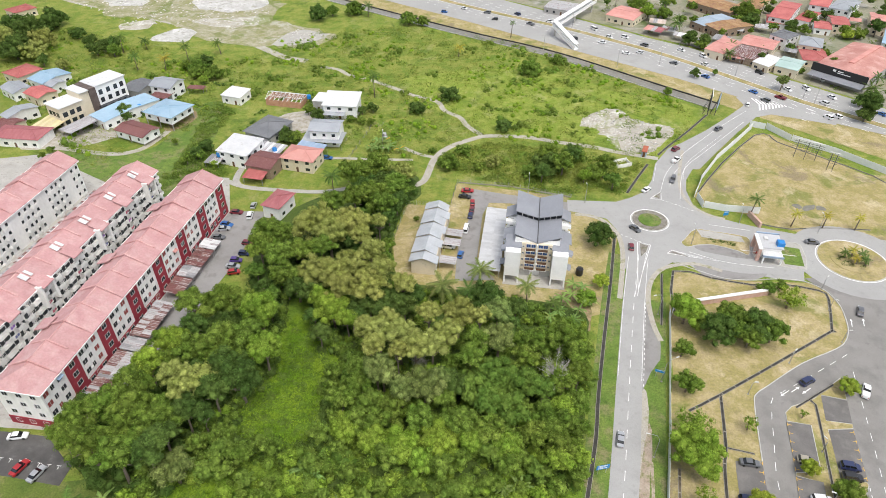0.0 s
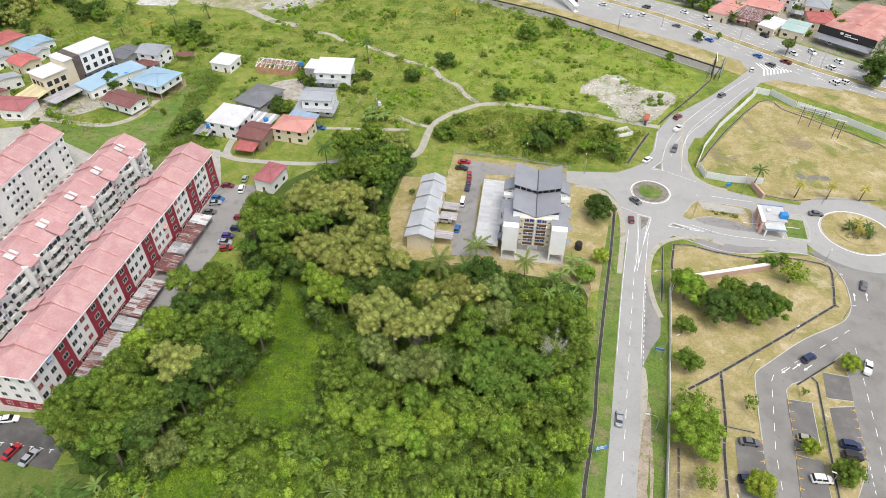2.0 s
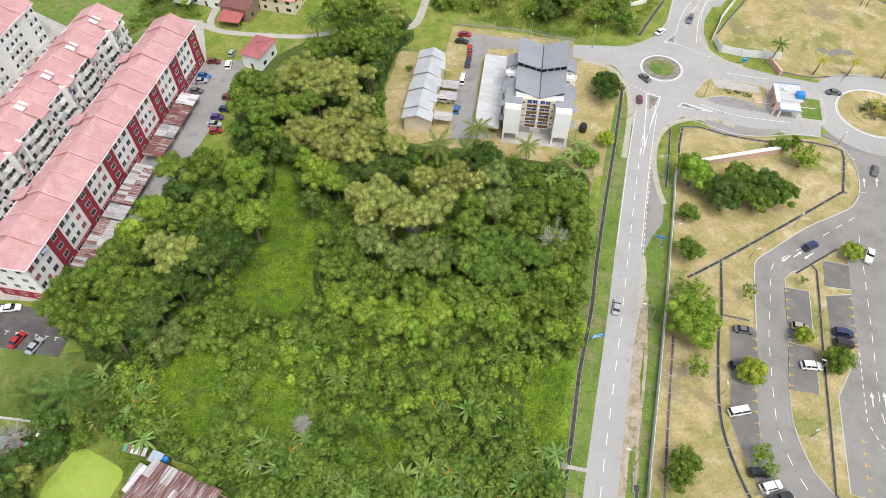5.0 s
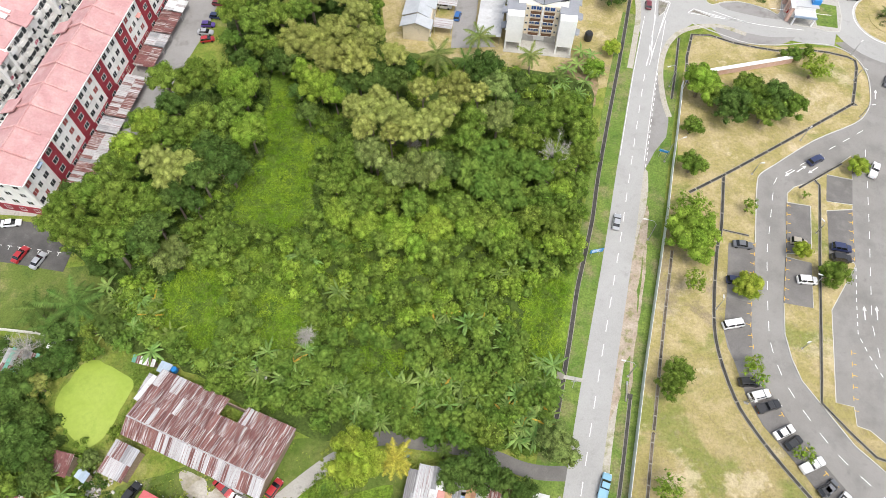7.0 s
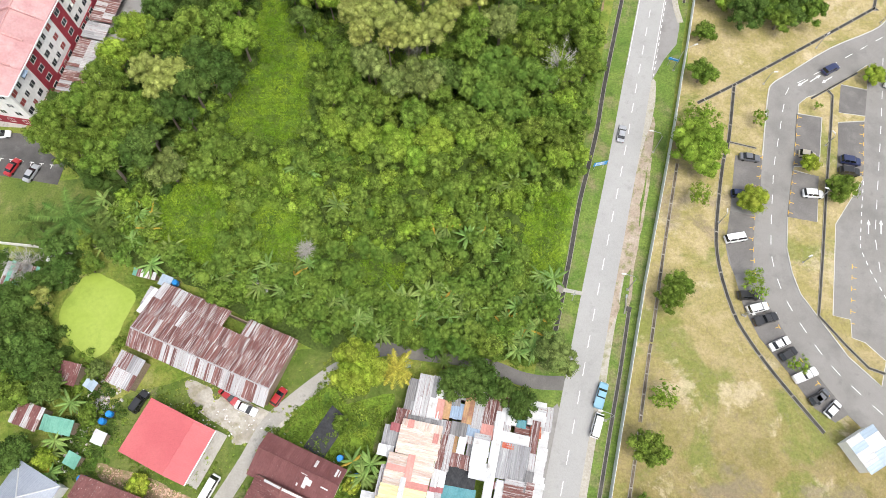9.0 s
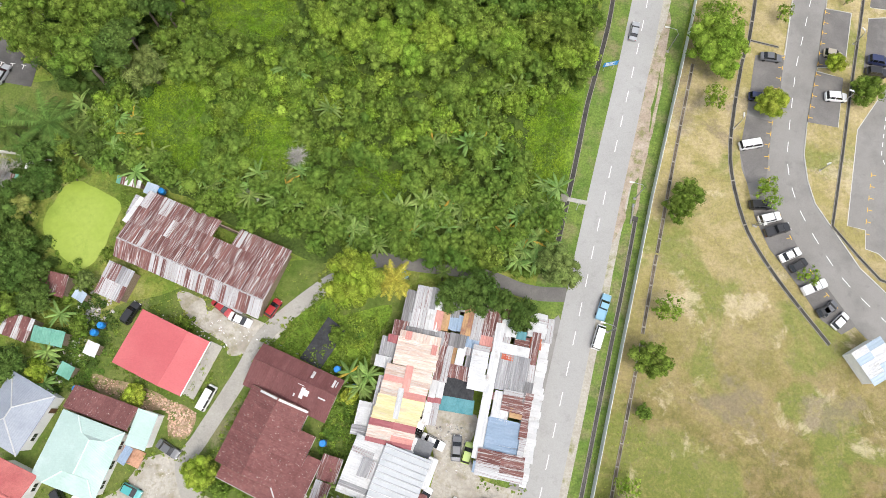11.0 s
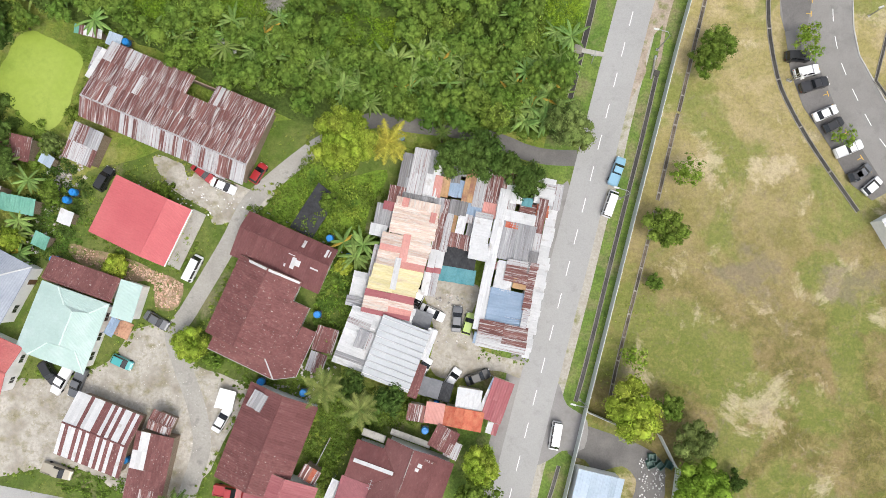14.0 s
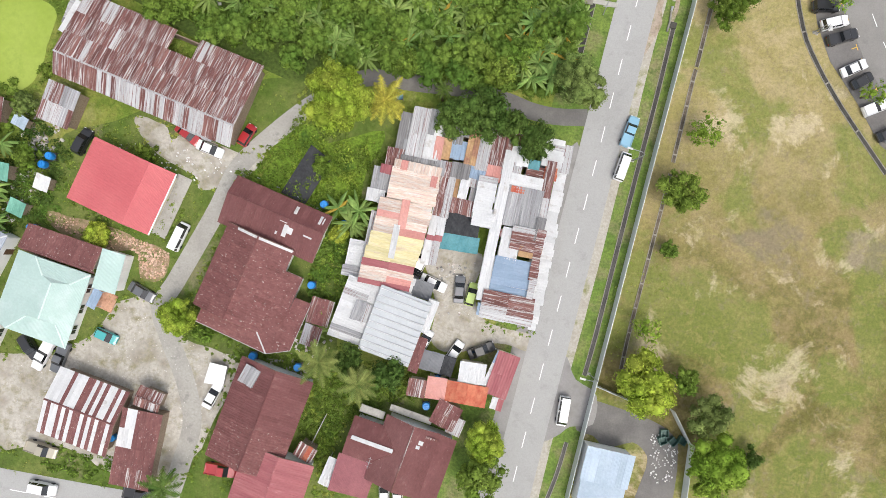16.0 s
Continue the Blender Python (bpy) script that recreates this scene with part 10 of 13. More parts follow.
for v in (-4.0, -0.5, 3.0):
    part("pillar", Geo().box(-4.3, v - 0.5, 0, -3.4, v + 0.5, 4.6, 0.08).mesh("pillar", bpy.data.materials["pink_brick"]), booth, "pink gate pillar")
part("pillar_cap", Geo().box(-4.4, -4.6, 4.6, -3.3, 3.6, 4.9, 0.06).mesh("pillar_cap", WHITE_PAINT), booth)
patch("booth_lawn", [(105.5, 163.0), (112.0, 161.3), (109.8, 152.5), (104.4, 153.6)], 0.2, GRASS_LUSH, "small green lawn beside the gate house", "lawn")
pillar = thing("gate_pillar", 103.3, 176.2, 10, 0, "pink brick gate pillar wall", "wall")
part("wall", Geo().box(-0.4, -3.6, 0, 0.4, 3.6, 2.0, 0.05).mesh("wall", bpy.data.materials["pink_brick"]), pillar)


def tank(x, y, r, h, z, mat, label):
    t = thing("water_tank", x, y, 0, z, label, "water tank", "water tanks")
    part("tank_body", cached(("tank", r, h, mat.name), lambda: Geo().tube([(0, 0, 0), (0, 0, h * 0.1), (0, 0, h * 0.85), (0, 0, h)], [r * 0.96, r, r, r * 0.8], 14).mesh("tank_body", mat, False)), t)
    part("lid", cached(("lid", r, mat.name), lambda: Geo().tube([(0, 0, 0), (0, 0, 0.12)], [r * 0.45, r * 0.4], 10).mesh("lid", mat)), t, m=pose(0, 0, h))
    if z > 0.3:
        part("stand", Geo().box(-r, -r, -z, -r + 0.1, -r + 0.1, 0).box(r - 0.1, -r, -z, r, -r + 0.1, 0).box(-r, r - 0.1, -z, -r + 0.1, r, 0).box(r - 0.1, r - 0.1, -z, r, r, 0).box(-r, -r, -0.1, r, r, 0).mesh("stand", DARK_STEEL), t)


for x, y in [(-61.3, 27.9), (-63.1, 18.0), (-17.3, 21.4), (-14.2, 18.3), (-19.3, 8.8), (-28.5, -2.2), (-21.5, -4.0), (-1.5, -10.1), (0.3, -5.9), (-50.5, -14.8), (2.1, -4.4), (-5.5, 38.5)] + [(-52.0, 54.7), (-60.2, 29.2)]:
    tank(x, y, 0.62, 1.2, 0.9, TANK_BLUE, "blue plastic water tank on a stand")
for x, y in [(-83.7, 211.6), (-63.7, 215.4)] + [(-58.6, 261.8), (-127.9, 251.2)]:
    tank(x, y, 0.9, 1.6, 3.0, TANK_BLUE, "blue plastic water tank on a tall stand")
tank(40.6, 148.1, 1.1, 2.4, 0.2, TANK_BLACK, "black plastic water tank beside the flats")

# bins and litter in the gate yard
for k, (x, y) in enumerate([(35.9, -14.8), (35.6, -15.9), (37.2, -16.1), (38.7, -16.0)]):
    b = thing("waste_bin", x, y, 20 * k, 0.05, "dark green open waste bin among litter", "bin", "waste bins")
    part("bin_body", cached("bin", lambda: Geo().box(-0.6, -0.6, 0, 0.6, -0.52, 1.0).box(-0.6, 0.52, 0, 0.6, 0.6, 1.0).box(-0.6, -0.52, 0, -0.52, 0.52, 1.0).box(0.52, -0.52, 0, 0.6, 0.52, 1.0).box(-0.52, -0.52, 0, 0.52, 0.52, 0.3).mesh("bin_body", plain("bin_green", (0.05, 0.12, 0.10), 0.5))), b)


def scatter_bits(name, poly, n, smin, smax, mat, label, seed):
    """Loose flat or lumpy bits strewn over a piece of ground."""
    q = random.Random(seed)
    xs, ys = [p[0] for p in poly], [p[1] for p in poly]
    g = Geo()
    k = 0
    while k < n:
        x, y = q.uniform(min(xs), max(xs)), q.uniform(min(ys), max(ys))
        if inside(x, y, poly):
            s = q.uniform(smin, smax)
            b = Geo().box(-s, -s * 0.7, 0, s, s * 0.7, s * 0.7, s * 0.2).moved(pose(x, y, 0.04, q.uniform(-15, 15), q.uniform(-15, 15), q.uniform(0, 360)))
            g.add(b.v, b.f)
            k += 1
    solo(name, g.mesh(name, mat), label, "litter", "stuff")


PAPER = surface("litter", (0.55, 0.55, 0.54), (0.8, 0.8, 0.78), 3.0, island=0.3, grain=0.1)
scatter_bits("litter", [(33.8, -15.2), (36.5, -14.3), (38.3, -17.9), (36.9, -23.3), (33.8, -22.4)], 130, 0.05, 0.16, PAPER, "white paper litter strewn on the yard", 1)
STONE = surface("broken_concrete", (0.48, 0.455, 0.42), (0.66, 0.64, 0.60), 0.8, island=0.25, grain=0.12, space="world")
scatter_bits("rubble", [(56.7, 245.8), (64.4, 255.9), (74.0, 261.2), (81.7, 249.1), (92.5, 243.3), (84.0, 225.7), (76.8, 221.4), (67.3, 223.7), (61.8, 240.1)], 300, 0.1, 0.42, STONE, "broken concrete rubble", 2)
scatter_bits("rubble", [(-243.6, 414.9), (-125.5, 419.5), (-100.0, 382.4), (-104.8, 360.5), (-143.9, 365.3), (-168.8, 355.8), (-205.5, 383.5)], 420, 0.15, 0.55, STONE, "broken concrete rubble on cleared land", 3)
scatter_bits("rubble", [(-91.1, 340.0), (-79.5, 359.1), (-63.4, 345.4), (-71.8, 332.2)], 90, 0.15, 0.5, STONE, "broken concrete rubble on an old slab", 4)
REDBITS = surface("broken_bricks", (0.45, 0.27, 0.19), (0.62, 0.46, 0.36), 1.0, island=0.3, grain=0.12, space="world")
scatter_bits("rubble", [(-51.5, 17.4), (-45.5, 15.6), (-42.1, 13.8), (-43.0, 10.2), (-46.6, 9.7), (-47.1, 13.8), (-51.1, 16.0)], 420, 0.06, 0.2, REDBITS, "broken brick rubble between houses", 5)
scatter_bits("rubble", [(-61.4, 20.6), (-48.4, 16.9), (-46.6, 14.7), (-52.9, 14.7), (-60.5, 18.3)], 160, 0.06, 0.18, REDBITS, "reddish rubble on a soil strip", 6)
scatter_bits("pebbles", [(-67.2, -3.1), (-55.6, -0.1), (-49.8, 6.2), (-39.5, 0.3), (-30.5, -3.3), (-33.2, -8.6), (-38.1, -17.5), (-41.3, -8.6), (-47.5, -3.2)], 160, 0.03, 0.08, STONE, "loose stones on the sandy yard", 7)
net = thing("shade_net_bed", -20.1, 26.2, -30, 0, "black shade netting over garden beds", "garden bed")
part("netting", Geo().sheet([(-2.2, -4.5, 0.7), (2.0, -4.2, 0.5), (2.4, 3.8, 0.8), (-1.8, 4.4, 0.6)], 0.06).mesh("netting", BLACK_NET), net)
part("frame", Geo().tube([(-1.9, -4.2, 0), (-1.9, -4.2, 0.7)], 0.04, 5).tube([(1.8, -4.0, 0), (1.8, -4.0, 0.55)], 0.04, 5).tube([(2.1, 3.6, 0), (2.1, 3.6, 0.8)], 0.04, 5).mesh("frame", TIMBER), net)
tarp = thing("white_trailer_cover", -34.3, -5.1, -15, 0, "white sheeted trailer beside a parked car", "trailer")
part("cover", Geo().sheet([(-1.5, -1.7, 1.5), (1.5, -1.5, 1.3), (1.4, 1.7, 1.6), (-1.4, 1.6, 1.4)], 0.05).mesh("cover", WHITE_PAINT), tarp)
part("frame", Geo().box(-1.3, -1.4, 0, 1.3, 1.4, 1.2).mesh("frame", GREY_WALL), tarp)

CLUTTER = surface("mixed_scrap", (0.25, 0.24, 0.23), (0.62, 0.60, 0.57), 4.0, c=(0.30, 0.14, 0.10), cscale=2.0, cover=0.3, island=0.5, grain=0.1)
scatter_bits("scrap", [(-69.0, 27.3), (-63.7, 38.1), (-58.3, 32.7), (-62.7, 24.6), (-69.0, 16.6)], 150, 0.08, 0.35, CLUTTER, "scrap boards and rubbish between huts", 7)
scatter_bits("scrap", [(-63.7, 34.1), (-61.0, 31.8), (-62.3, 28.2), (-65.4, 30.0)], 60, 0.1, 0.4, CLUTTER, "heap of broken bricks and scrap", 8)
scatter_bits("scrap", [(-26.9, 2.9), (-16.2, 0.2), (-18.9, -6.9), (-26.9, -3.3)], 90, 0.08, 0.3, CLUTTER, "scrap lying between houses", 9)
scatter_bits("scrap", [(0.0, 12.7), (6.3, 12.2), (5.3, 3.7), (0.4, 3.7)], 90, 0.06, 0.25, CLUTTER, "scrap strewn over the courtyard", 10)
scatter_bits("rubble", [(-69.0, -4.0), (-38.6, 0.3), (-31.4, -3.3), (-40.4, -21.1), (-60.0, -16.5), (-69.0, -16.5)], 110, 0.03, 0.1, STONE, "loose stones on the sandy yard", 11)
scatter_bits("litter", [(-51.1, 31.8), (-39.4, 30.8), (-29.6, 28.0), (-33.1, 24.5), (-46.6, 24.5)], 80, 0.05, 0.16, PAPER, "litter on the forecourt and grass", 12)
scatter_bits("scrap", [(-38.2, 57.7), (-33.4, 55.3), (-34.3, 52.9), (-39.0, 55.3)], 40, 0.1, 0.4, PAPER, "white rubbish heap behind the house", 13)


# Plants
def leaf_mat(name, a, b, scale=0.25, rnd=0.12, tint=0.01, isl=0.46, tr=0.06, c=None, cover=0.3):
    return surface(name, a, b, scale, c=c, cscale=0.5, cover=cover, rough=0.7, spec=0.06, grain=0.2, gscale=1.5, rnd=rnd, tint=tint, island=isl, leaf=tr)


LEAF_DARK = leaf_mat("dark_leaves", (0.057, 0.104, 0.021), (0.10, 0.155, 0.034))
LEAF_MID = leaf_mat("mid_leaves", (0.096, 0.162, 0.022), (0.165, 0.232, 0.040))
LEAF_OLIVE = leaf_mat("olive_leaves", (0.195, 0.228, 0.05), (0.31, 0.335, 0.095), isl=0.3)
LEAF_BRIGHT = leaf_mat("bright_leaves", (0.142, 0.237, 0.026), (0.215, 0.301, 0.043))
LEAF_YELLOW = leaf_mat("yellow_green_leaves", (0.200, 0.288, 0.030), (0.299, 0.350, 0.050))
LEAF_PALE = leaf_mat("pale_leaves", (0.120, 0.170, 0.043), (0.189, 0.237, 0.071))
LEAF_VINE = leaf_mat("creeper_leaves", (0.14, 0.258, 0.02), (0.235, 0.345, 0.032), 0.12, 0.0, 0.0, 0.3, c=(0.093, 0.173, 0.026), cover=0.3)
LEAF_BROAD = leaf_mat("broad_leaves", (0.086, 0.158, 0.026), (0.150, 0.225, 0.040), 0.2, isl=0.24)
LEAF_BANANA = leaf_mat("banana_leaves", (0.166, 0.271, 0.067), (0.261, 0.356, 0.104), 0.6, 0.15, 0.02, 0.25, 0.15)
LEAF_DRYBANANA = leaf_mat("yellowed_banana_leaf", (0.454, 0.314, 0.044), (0.524, 0.385, 0.079), 0.6, 0.1, 0.01, 0.2, 0.2)
LEAF_PALM = leaf_mat("palm_leaflets", (0.080, 0.144, 0.030), (0.129, 0.187, 0.045), 0.5, 0.15, 0.01, 0.25, 0.2)
LEAF_PALMPALE = leaf_mat("dry_palm_leaflets", (0.123, 0.171, 0.043), (0.209, 0.237, 0.071), 0.5, 0.1, 0.01, 0.12, 0.1)
LEAF_PALMYELLOW = leaf_mat("yellowing_palm_leaflets", (0.297, 0.289, 0.046), (0.420, 0.367, 0.063), 0.5, 0.1, 0.01, 0.25, 0.2)
GRASS_TUFT = leaf_mat("grass_blades", (0.152, 0.228, 0.028), (0.314, 0.351, 0.076), 0.05, 0.0, 0.0, 0.35, 0.25, (0.304, 0.304, 0.085), 0.3)
WEED_TUFT = leaf_mat("weed_leaves", (0.123, 0.199, 0.032), (0.209, 0.275, 0.052), 0.05, 0.0, 0.0, 0.4, 0.25)
BARK = surface("grey_bark", (0.16, 0.13, 0.10), (0.24, 0.20, 0.16), 1.5, stretch=(3, 3, 0.6), grain=0.2, gscale=4.0)
BARK_PALE = surface("bleached_twigs", (0.34, 0.32, 0.29), (0.45, 0.43, 0.39), 1.5, grain=0.15)


def cards(points, normals, sizes, rng, aspect=0.55, droop=0.25):
    """Leaf sprays: one pointed blade at each point. Returns vertices and faces."""
    n = len(points)
    nm = normals / np.linalg.norm(normals, axis=1, keepdims=True)
    r = rng.normal(size=(n, 3))
    u = np.cross(nm, r)
    u /= np.linalg.norm(u, axis=1, keepdims=True) + 1e-9
    v = np.cross(nm, u)
    s = sizes[:, None]
    d = np.array([0, 0, -1.0])
    p0 = points - u * s * 0.8 + v * s * aspect - nm * s * 0.1
    p1 = points - u * s * 0.8 - v * s * aspect - nm * s * 0.1
    p2 = points + u * s + d * s * droop
    verts = np.stack([p0, p1, p2], 1).reshape(-1, 3)
    faces = np.arange(3 * n).reshape(n, 3)
    return verts, faces


def array_mesh(name, verts, faces, material, leaves=None):
    me = bpy.data.meshes.new(name)
    n, k = faces.shape
    me.vertices.add(len(verts))
    me.vertices.foreach_set("co", verts.astype(np.float32).ravel())
    me.loops.add(n * k)
    me.loops.foreach_set("vertex_index", faces.astype(np.int32).ravel())
    me.polygons.add(n)
    me.polygons.foreach_set("loop_start", np.arange(0, n * k, k, dtype=np.int32))
    me.polygons.foreach_set("loop_total", np.full(n, k, dtype=np.int32))
    me.materials.append(material)
    if leaves is not None and leaves < n:
        soft = np.zeros(n, dtype=bool)
        soft[leaves:] = True
        me.polygons.foreach_set("use_smooth", soft)
    me.update(calc_edges=True)
    return me


def knob():
    """A twenty-sided leafy core, unit size."""
    p = (1 + math.sqrt(5)) / 2
    v = [(-1, p, 0), (1, p, 0), (-1, -p, 0), (1, -p, 0), (0, -1, p), (0, 1, p), (0, -1, -p), (0, 1, -p), (p, 0, -1), (p, 0, 1), (-p, 0, -1), (-p, 0, 1)]
    f = [(0, 11, 5), (0, 5, 1), (0, 1, 7), (0, 7, 10), (0, 10, 11), (1, 5, 9), (5, 11, 4), (11, 10, 2), (10, 7, 6), (7, 1, 8), (3, 9, 4), (3, 4, 2), (3, 2, 6), (3, 6, 8), (3, 8, 9), (4, 9, 5), (2, 4, 11), (6, 2, 10), (8, 6, 7), (9, 8, 1)]
    return np.array(v) / math.hypot(1, p), np.array(f)


KNOB_V, KNOB_F = knob()


def lobe_cloud(lobes, per, size, rng, low=-0.12, up=0.2, wild=0.52, fill=0.03, core=0.8):
    """Leaf sprays over the upper sides of many rounded lobes (x, y, z, r); per: sprays for each square metre."""
    P, N = [], []
    for x, y, z, r in lobes:
        n = max(8, int(1.42 * per * 4 * math.pi * r * r * (1 - low) / 2))
        h = rng.uniform(low, 1, n)
        a = rng.uniform(0, 2 * math.pi, n)
        q = np.sqrt(np.maximum(0, 1 - h * h))
        d = np.stack([q * np.cos(a), q * np.sin(a), h], 1)
        rad = r * np.where(rng.random(n) < fill, rng.uniform(0.6, 0.8, n), 0.82 + 0.3 * rng.random(n))
        d = d * rng.uniform(0.78, 1.22, 3) * np.array([1.0, 1.0, 0.9])
        P.append(np.array([x, y, z]) + d * rad[:, None])
        N.append(d + np.array([0, 0, up]) + wild * rng.normal(size=(n, 3)))
    P, N = np.concatenate(P), np.concatenate(N)
    verts, faces = cards(P, N, 0.96 * size * rng.uniform(0.6, 1.3, len(P)), rng)
    if not core:
        return verts, faces, len(faces)
    # the dense inner foliage that blocks the light
    cv = [np.array([x, y, z]) + KNOB_V * r * core * rng.uniform(0.78, 1.12, (12, 1)) for x, y, z, r in lobes]
    cf = [KNOB_F + len(verts) + 12 * k for k in range(len(lobes))]
    return np.concatenate([verts] + cv), np.concatenate([faces] + cf), len(faces)


def crown_lobes(R, flat, rng, n=20, top=1.0, lobe=0.36):
    """Lobes spread over the upper side of a crown of radius R; flat: its height over its width."""
    out = [(0, 0, R * flat * 0.05, R * 0.52)]
    for k in range(n):
        h = 0.02 + 0.98 * (k + 0.5) / n
        a = 2.39996 * k + rng.uniform(-0.4, 0.4)
        q = math.sqrt(max(0.0, 1 - h * h)) * rng.uniform(0.66, 1.16)
        r = R * lobe * rng.uniform(0.55, 1.2)
        out.append((R * 0.74 * q * math.cos(a), R * 0.74 * q * math.sin(a), R * flat * 0.8 * h + rng.uniform(-0.16, 0.2) * R, r))
    return out


def trunk_geo(h, r, R, rng, limbs=6):
    g = Geo()
    bend = (rng.uniform(-0.3, 0.3), rng.uniform(-0.3, 0.3))
    g.tube([(0, 0, -0.1), (bend[0] * 0.5, bend[1] * 0.5, h * 0.5), (bend[0], bend[1], h)], [r * 1.35, r, r * 0.5], 7)
    for k in range(limbs):
        a = 2 * math.pi * k / limbs + rng.uniform(-0.3, 0.3)
        L = R * rng.uniform(0.4, 0.6)
        z0 = h * rng.uniform(0.62, 0.85)
        g.tube([(bend[0], bend[1], z0), (bend[0] + 0.5 * L * math.cos(a), bend[1] + 0.5 * L * math.sin(a), z0 + 0.10 * h), (bend[0] + L * math.cos(a), bend[1] + L * math.sin(a), z0 + 0.16 * h)], [r * 0.5, r * 0.32, r * 0.08], 5)
    return g


KINDS = {  # leaf material, variants, lobes, flatness, spray density, spray size, lobe size
    "dark": (LEAF_DARK, 3, 26, 0.72, 7.0, 0.27, 0.34),
    "mid": (LEAF_MID, 4, 28, 0.75, 7.0, 0.26, 0.31),
    "olive": (LEAF_OLIVE, 3, 40, 0.72, 11.0, 0.17, 0.27),
    "bright": (LEAF_BRIGHT, 2, 44, 0.75, 13.0, 0.20, 0.30),
    "yellow": (LEAF_YELLOW, 2, 42, 0.75, 13.0, 0.20, 0.32),
    "pale": (LEAF_PALE, 2, 30, 0.55, 9.0, 0.20, 0.30),
    "sparse": (LEAF_BRIGHT, 2, 24, 0.5, 4.5, 0.24, 0.24),
    "broad": (LEAF_BROAD, 3, 24, 0.7, 4.0, 0.36, 0.34),
}
TREE_TAGS = {"dark": "broad dark green tree with a dense lumpy crown", "mid": "leafy green tree in the thicket", "olive": "tall tree with olive yellow-green foliage", "bright": "rounded tree with bright light green foliage",
             "yellow": "tree with yellow-green new leaves", "pale": "pale grey-green leafy tree", "sparse": "thin young tree with sparse leaves", "broad": "small tree with large rounded leaves"}
SIZES = (2.4, 4.2, 7.0)


def tree_meshes(kind, v, ref):
    """Trunk and crown meshes for a reference crown radius; larger crowns have more lobes of the same leaves."""
    def make():
        rng = np.random.default_rng(100 + v + 10 * list(KINDS).index(kind) + int(ref * 100))
        mat, _, n, flat, per, size, lobe = KINDS[kind]
        k = {2.4: 0.6, 4.2: 1.0, 7.0: 1.8}[ref]
        lobes = crown_lobes(ref, flat, rng, int(n * k * 0.9), lobe=lobe * {2.4: 1.05, 4.2: 0.88, 7.0: 0.66}[ref])
        dense = {"sparse": 0.5, "yellow": 0.92, "bright": 0.9, "pale": 0.86}.get(kind, 0.8)
        verts, faces, leaves = lobe_cloud(lobes, per * {2.4: 1.25, 4.2: 1.0, 7.0: 0.75}[ref], size * {2.4: 0.9, 4.2: 1.0, 7.0: 1.2}[ref], rng, core=dense)
        crown = array_mesh("crown", verts, faces, mat, leaves)
        trunk = trunk_geo(3.2, 0.06 * ref, ref, rng).mesh("trunk", BARK, True)
        return trunk, crown
    return cached(("tree", kind, v, ref), make)


LANE = [(-43.5, 144.5), (-37.6, 144.5), (-34.0, 121.8), (-29.0, 113.2), (-44.0, 108.0), (-43.7, 121.8)]


def tree(x, y, r, h, kind, seed=0, label="", group=""):
    """A tree of crown radius r and height h."""
    rnd = random.Random(seed + int(x * 31 + y * 17))
    ref = min(SIZES, key=lambda q: abs(math.log(q / r)))
    trunk, crown = tree_meshes(kind, rnd.randrange(KINDS[kind][1]), ref)
    t = thing("tree", x, y, 0, 0, label or TREE_TAGS[kind], "tree", group)
    s = r / ref
    flat = KINDS[kind][3]
    zc = max(h - r * flat * 1.12, 0.35 * h)
    spin = rnd.uniform(0, 360)
    part("trunk", trunk, t, m=pose(0, 0, 0, 0, 0, spin) @ Matrix.Diagonal((s, s, zc / 3.2, 1)))
    part("crown", crown, t, m=pose(0, 0, zc, 0, 0, spin) @ Matrix.Diagonal((s * rnd.uniform(0.9, 1.1), s * rnd.uniform(0.9, 1.1), s * rnd.uniform(0.9, 1.1), 1)))
    return t


def frond_geo(g, length, width, droop, azim, lift, pairs, rng):
    """A palm frond: a bent rib with leaflets on both sides."""
    ca, sa = math.cos(azim), math.sin(azim)
    pts = []
    for i in range(pairs + 1):
        u = i / pairs
        rr = length * (u - 0.12 * u * u * droop)
        z = lift * length * u - droop * length * 0.55 * u * u
        pts.append(Vector((rr * ca, rr * sa, z)))
    for i in range(pairs):
        p, q = pts[i], pts[i + 1]
        d = (q - p).normalized()
        side = Vector((-sa, ca, 0))
        w = width * math.sin(math.pi * (0.12 + 0.8 * (i + 0.5) / pairs)) * rng.uniform(0.85, 1.1)
        for s in (-1, 1):
            tip = p + d * w * 0.55 + side * s * w - Vector((0, 0, w * 0.35))
            g.add([p, p.lerp(q, 1.1), tip], [(0, 1, 2)] if s > 0 else [(1, 0, 2)])
    g.tube(pts[::max(1, pairs // 4)], [0.05 * (1 - 0.8 * i / 5) for i in range(len(pts[::max(1, pairs // 4)]))], 4, False)


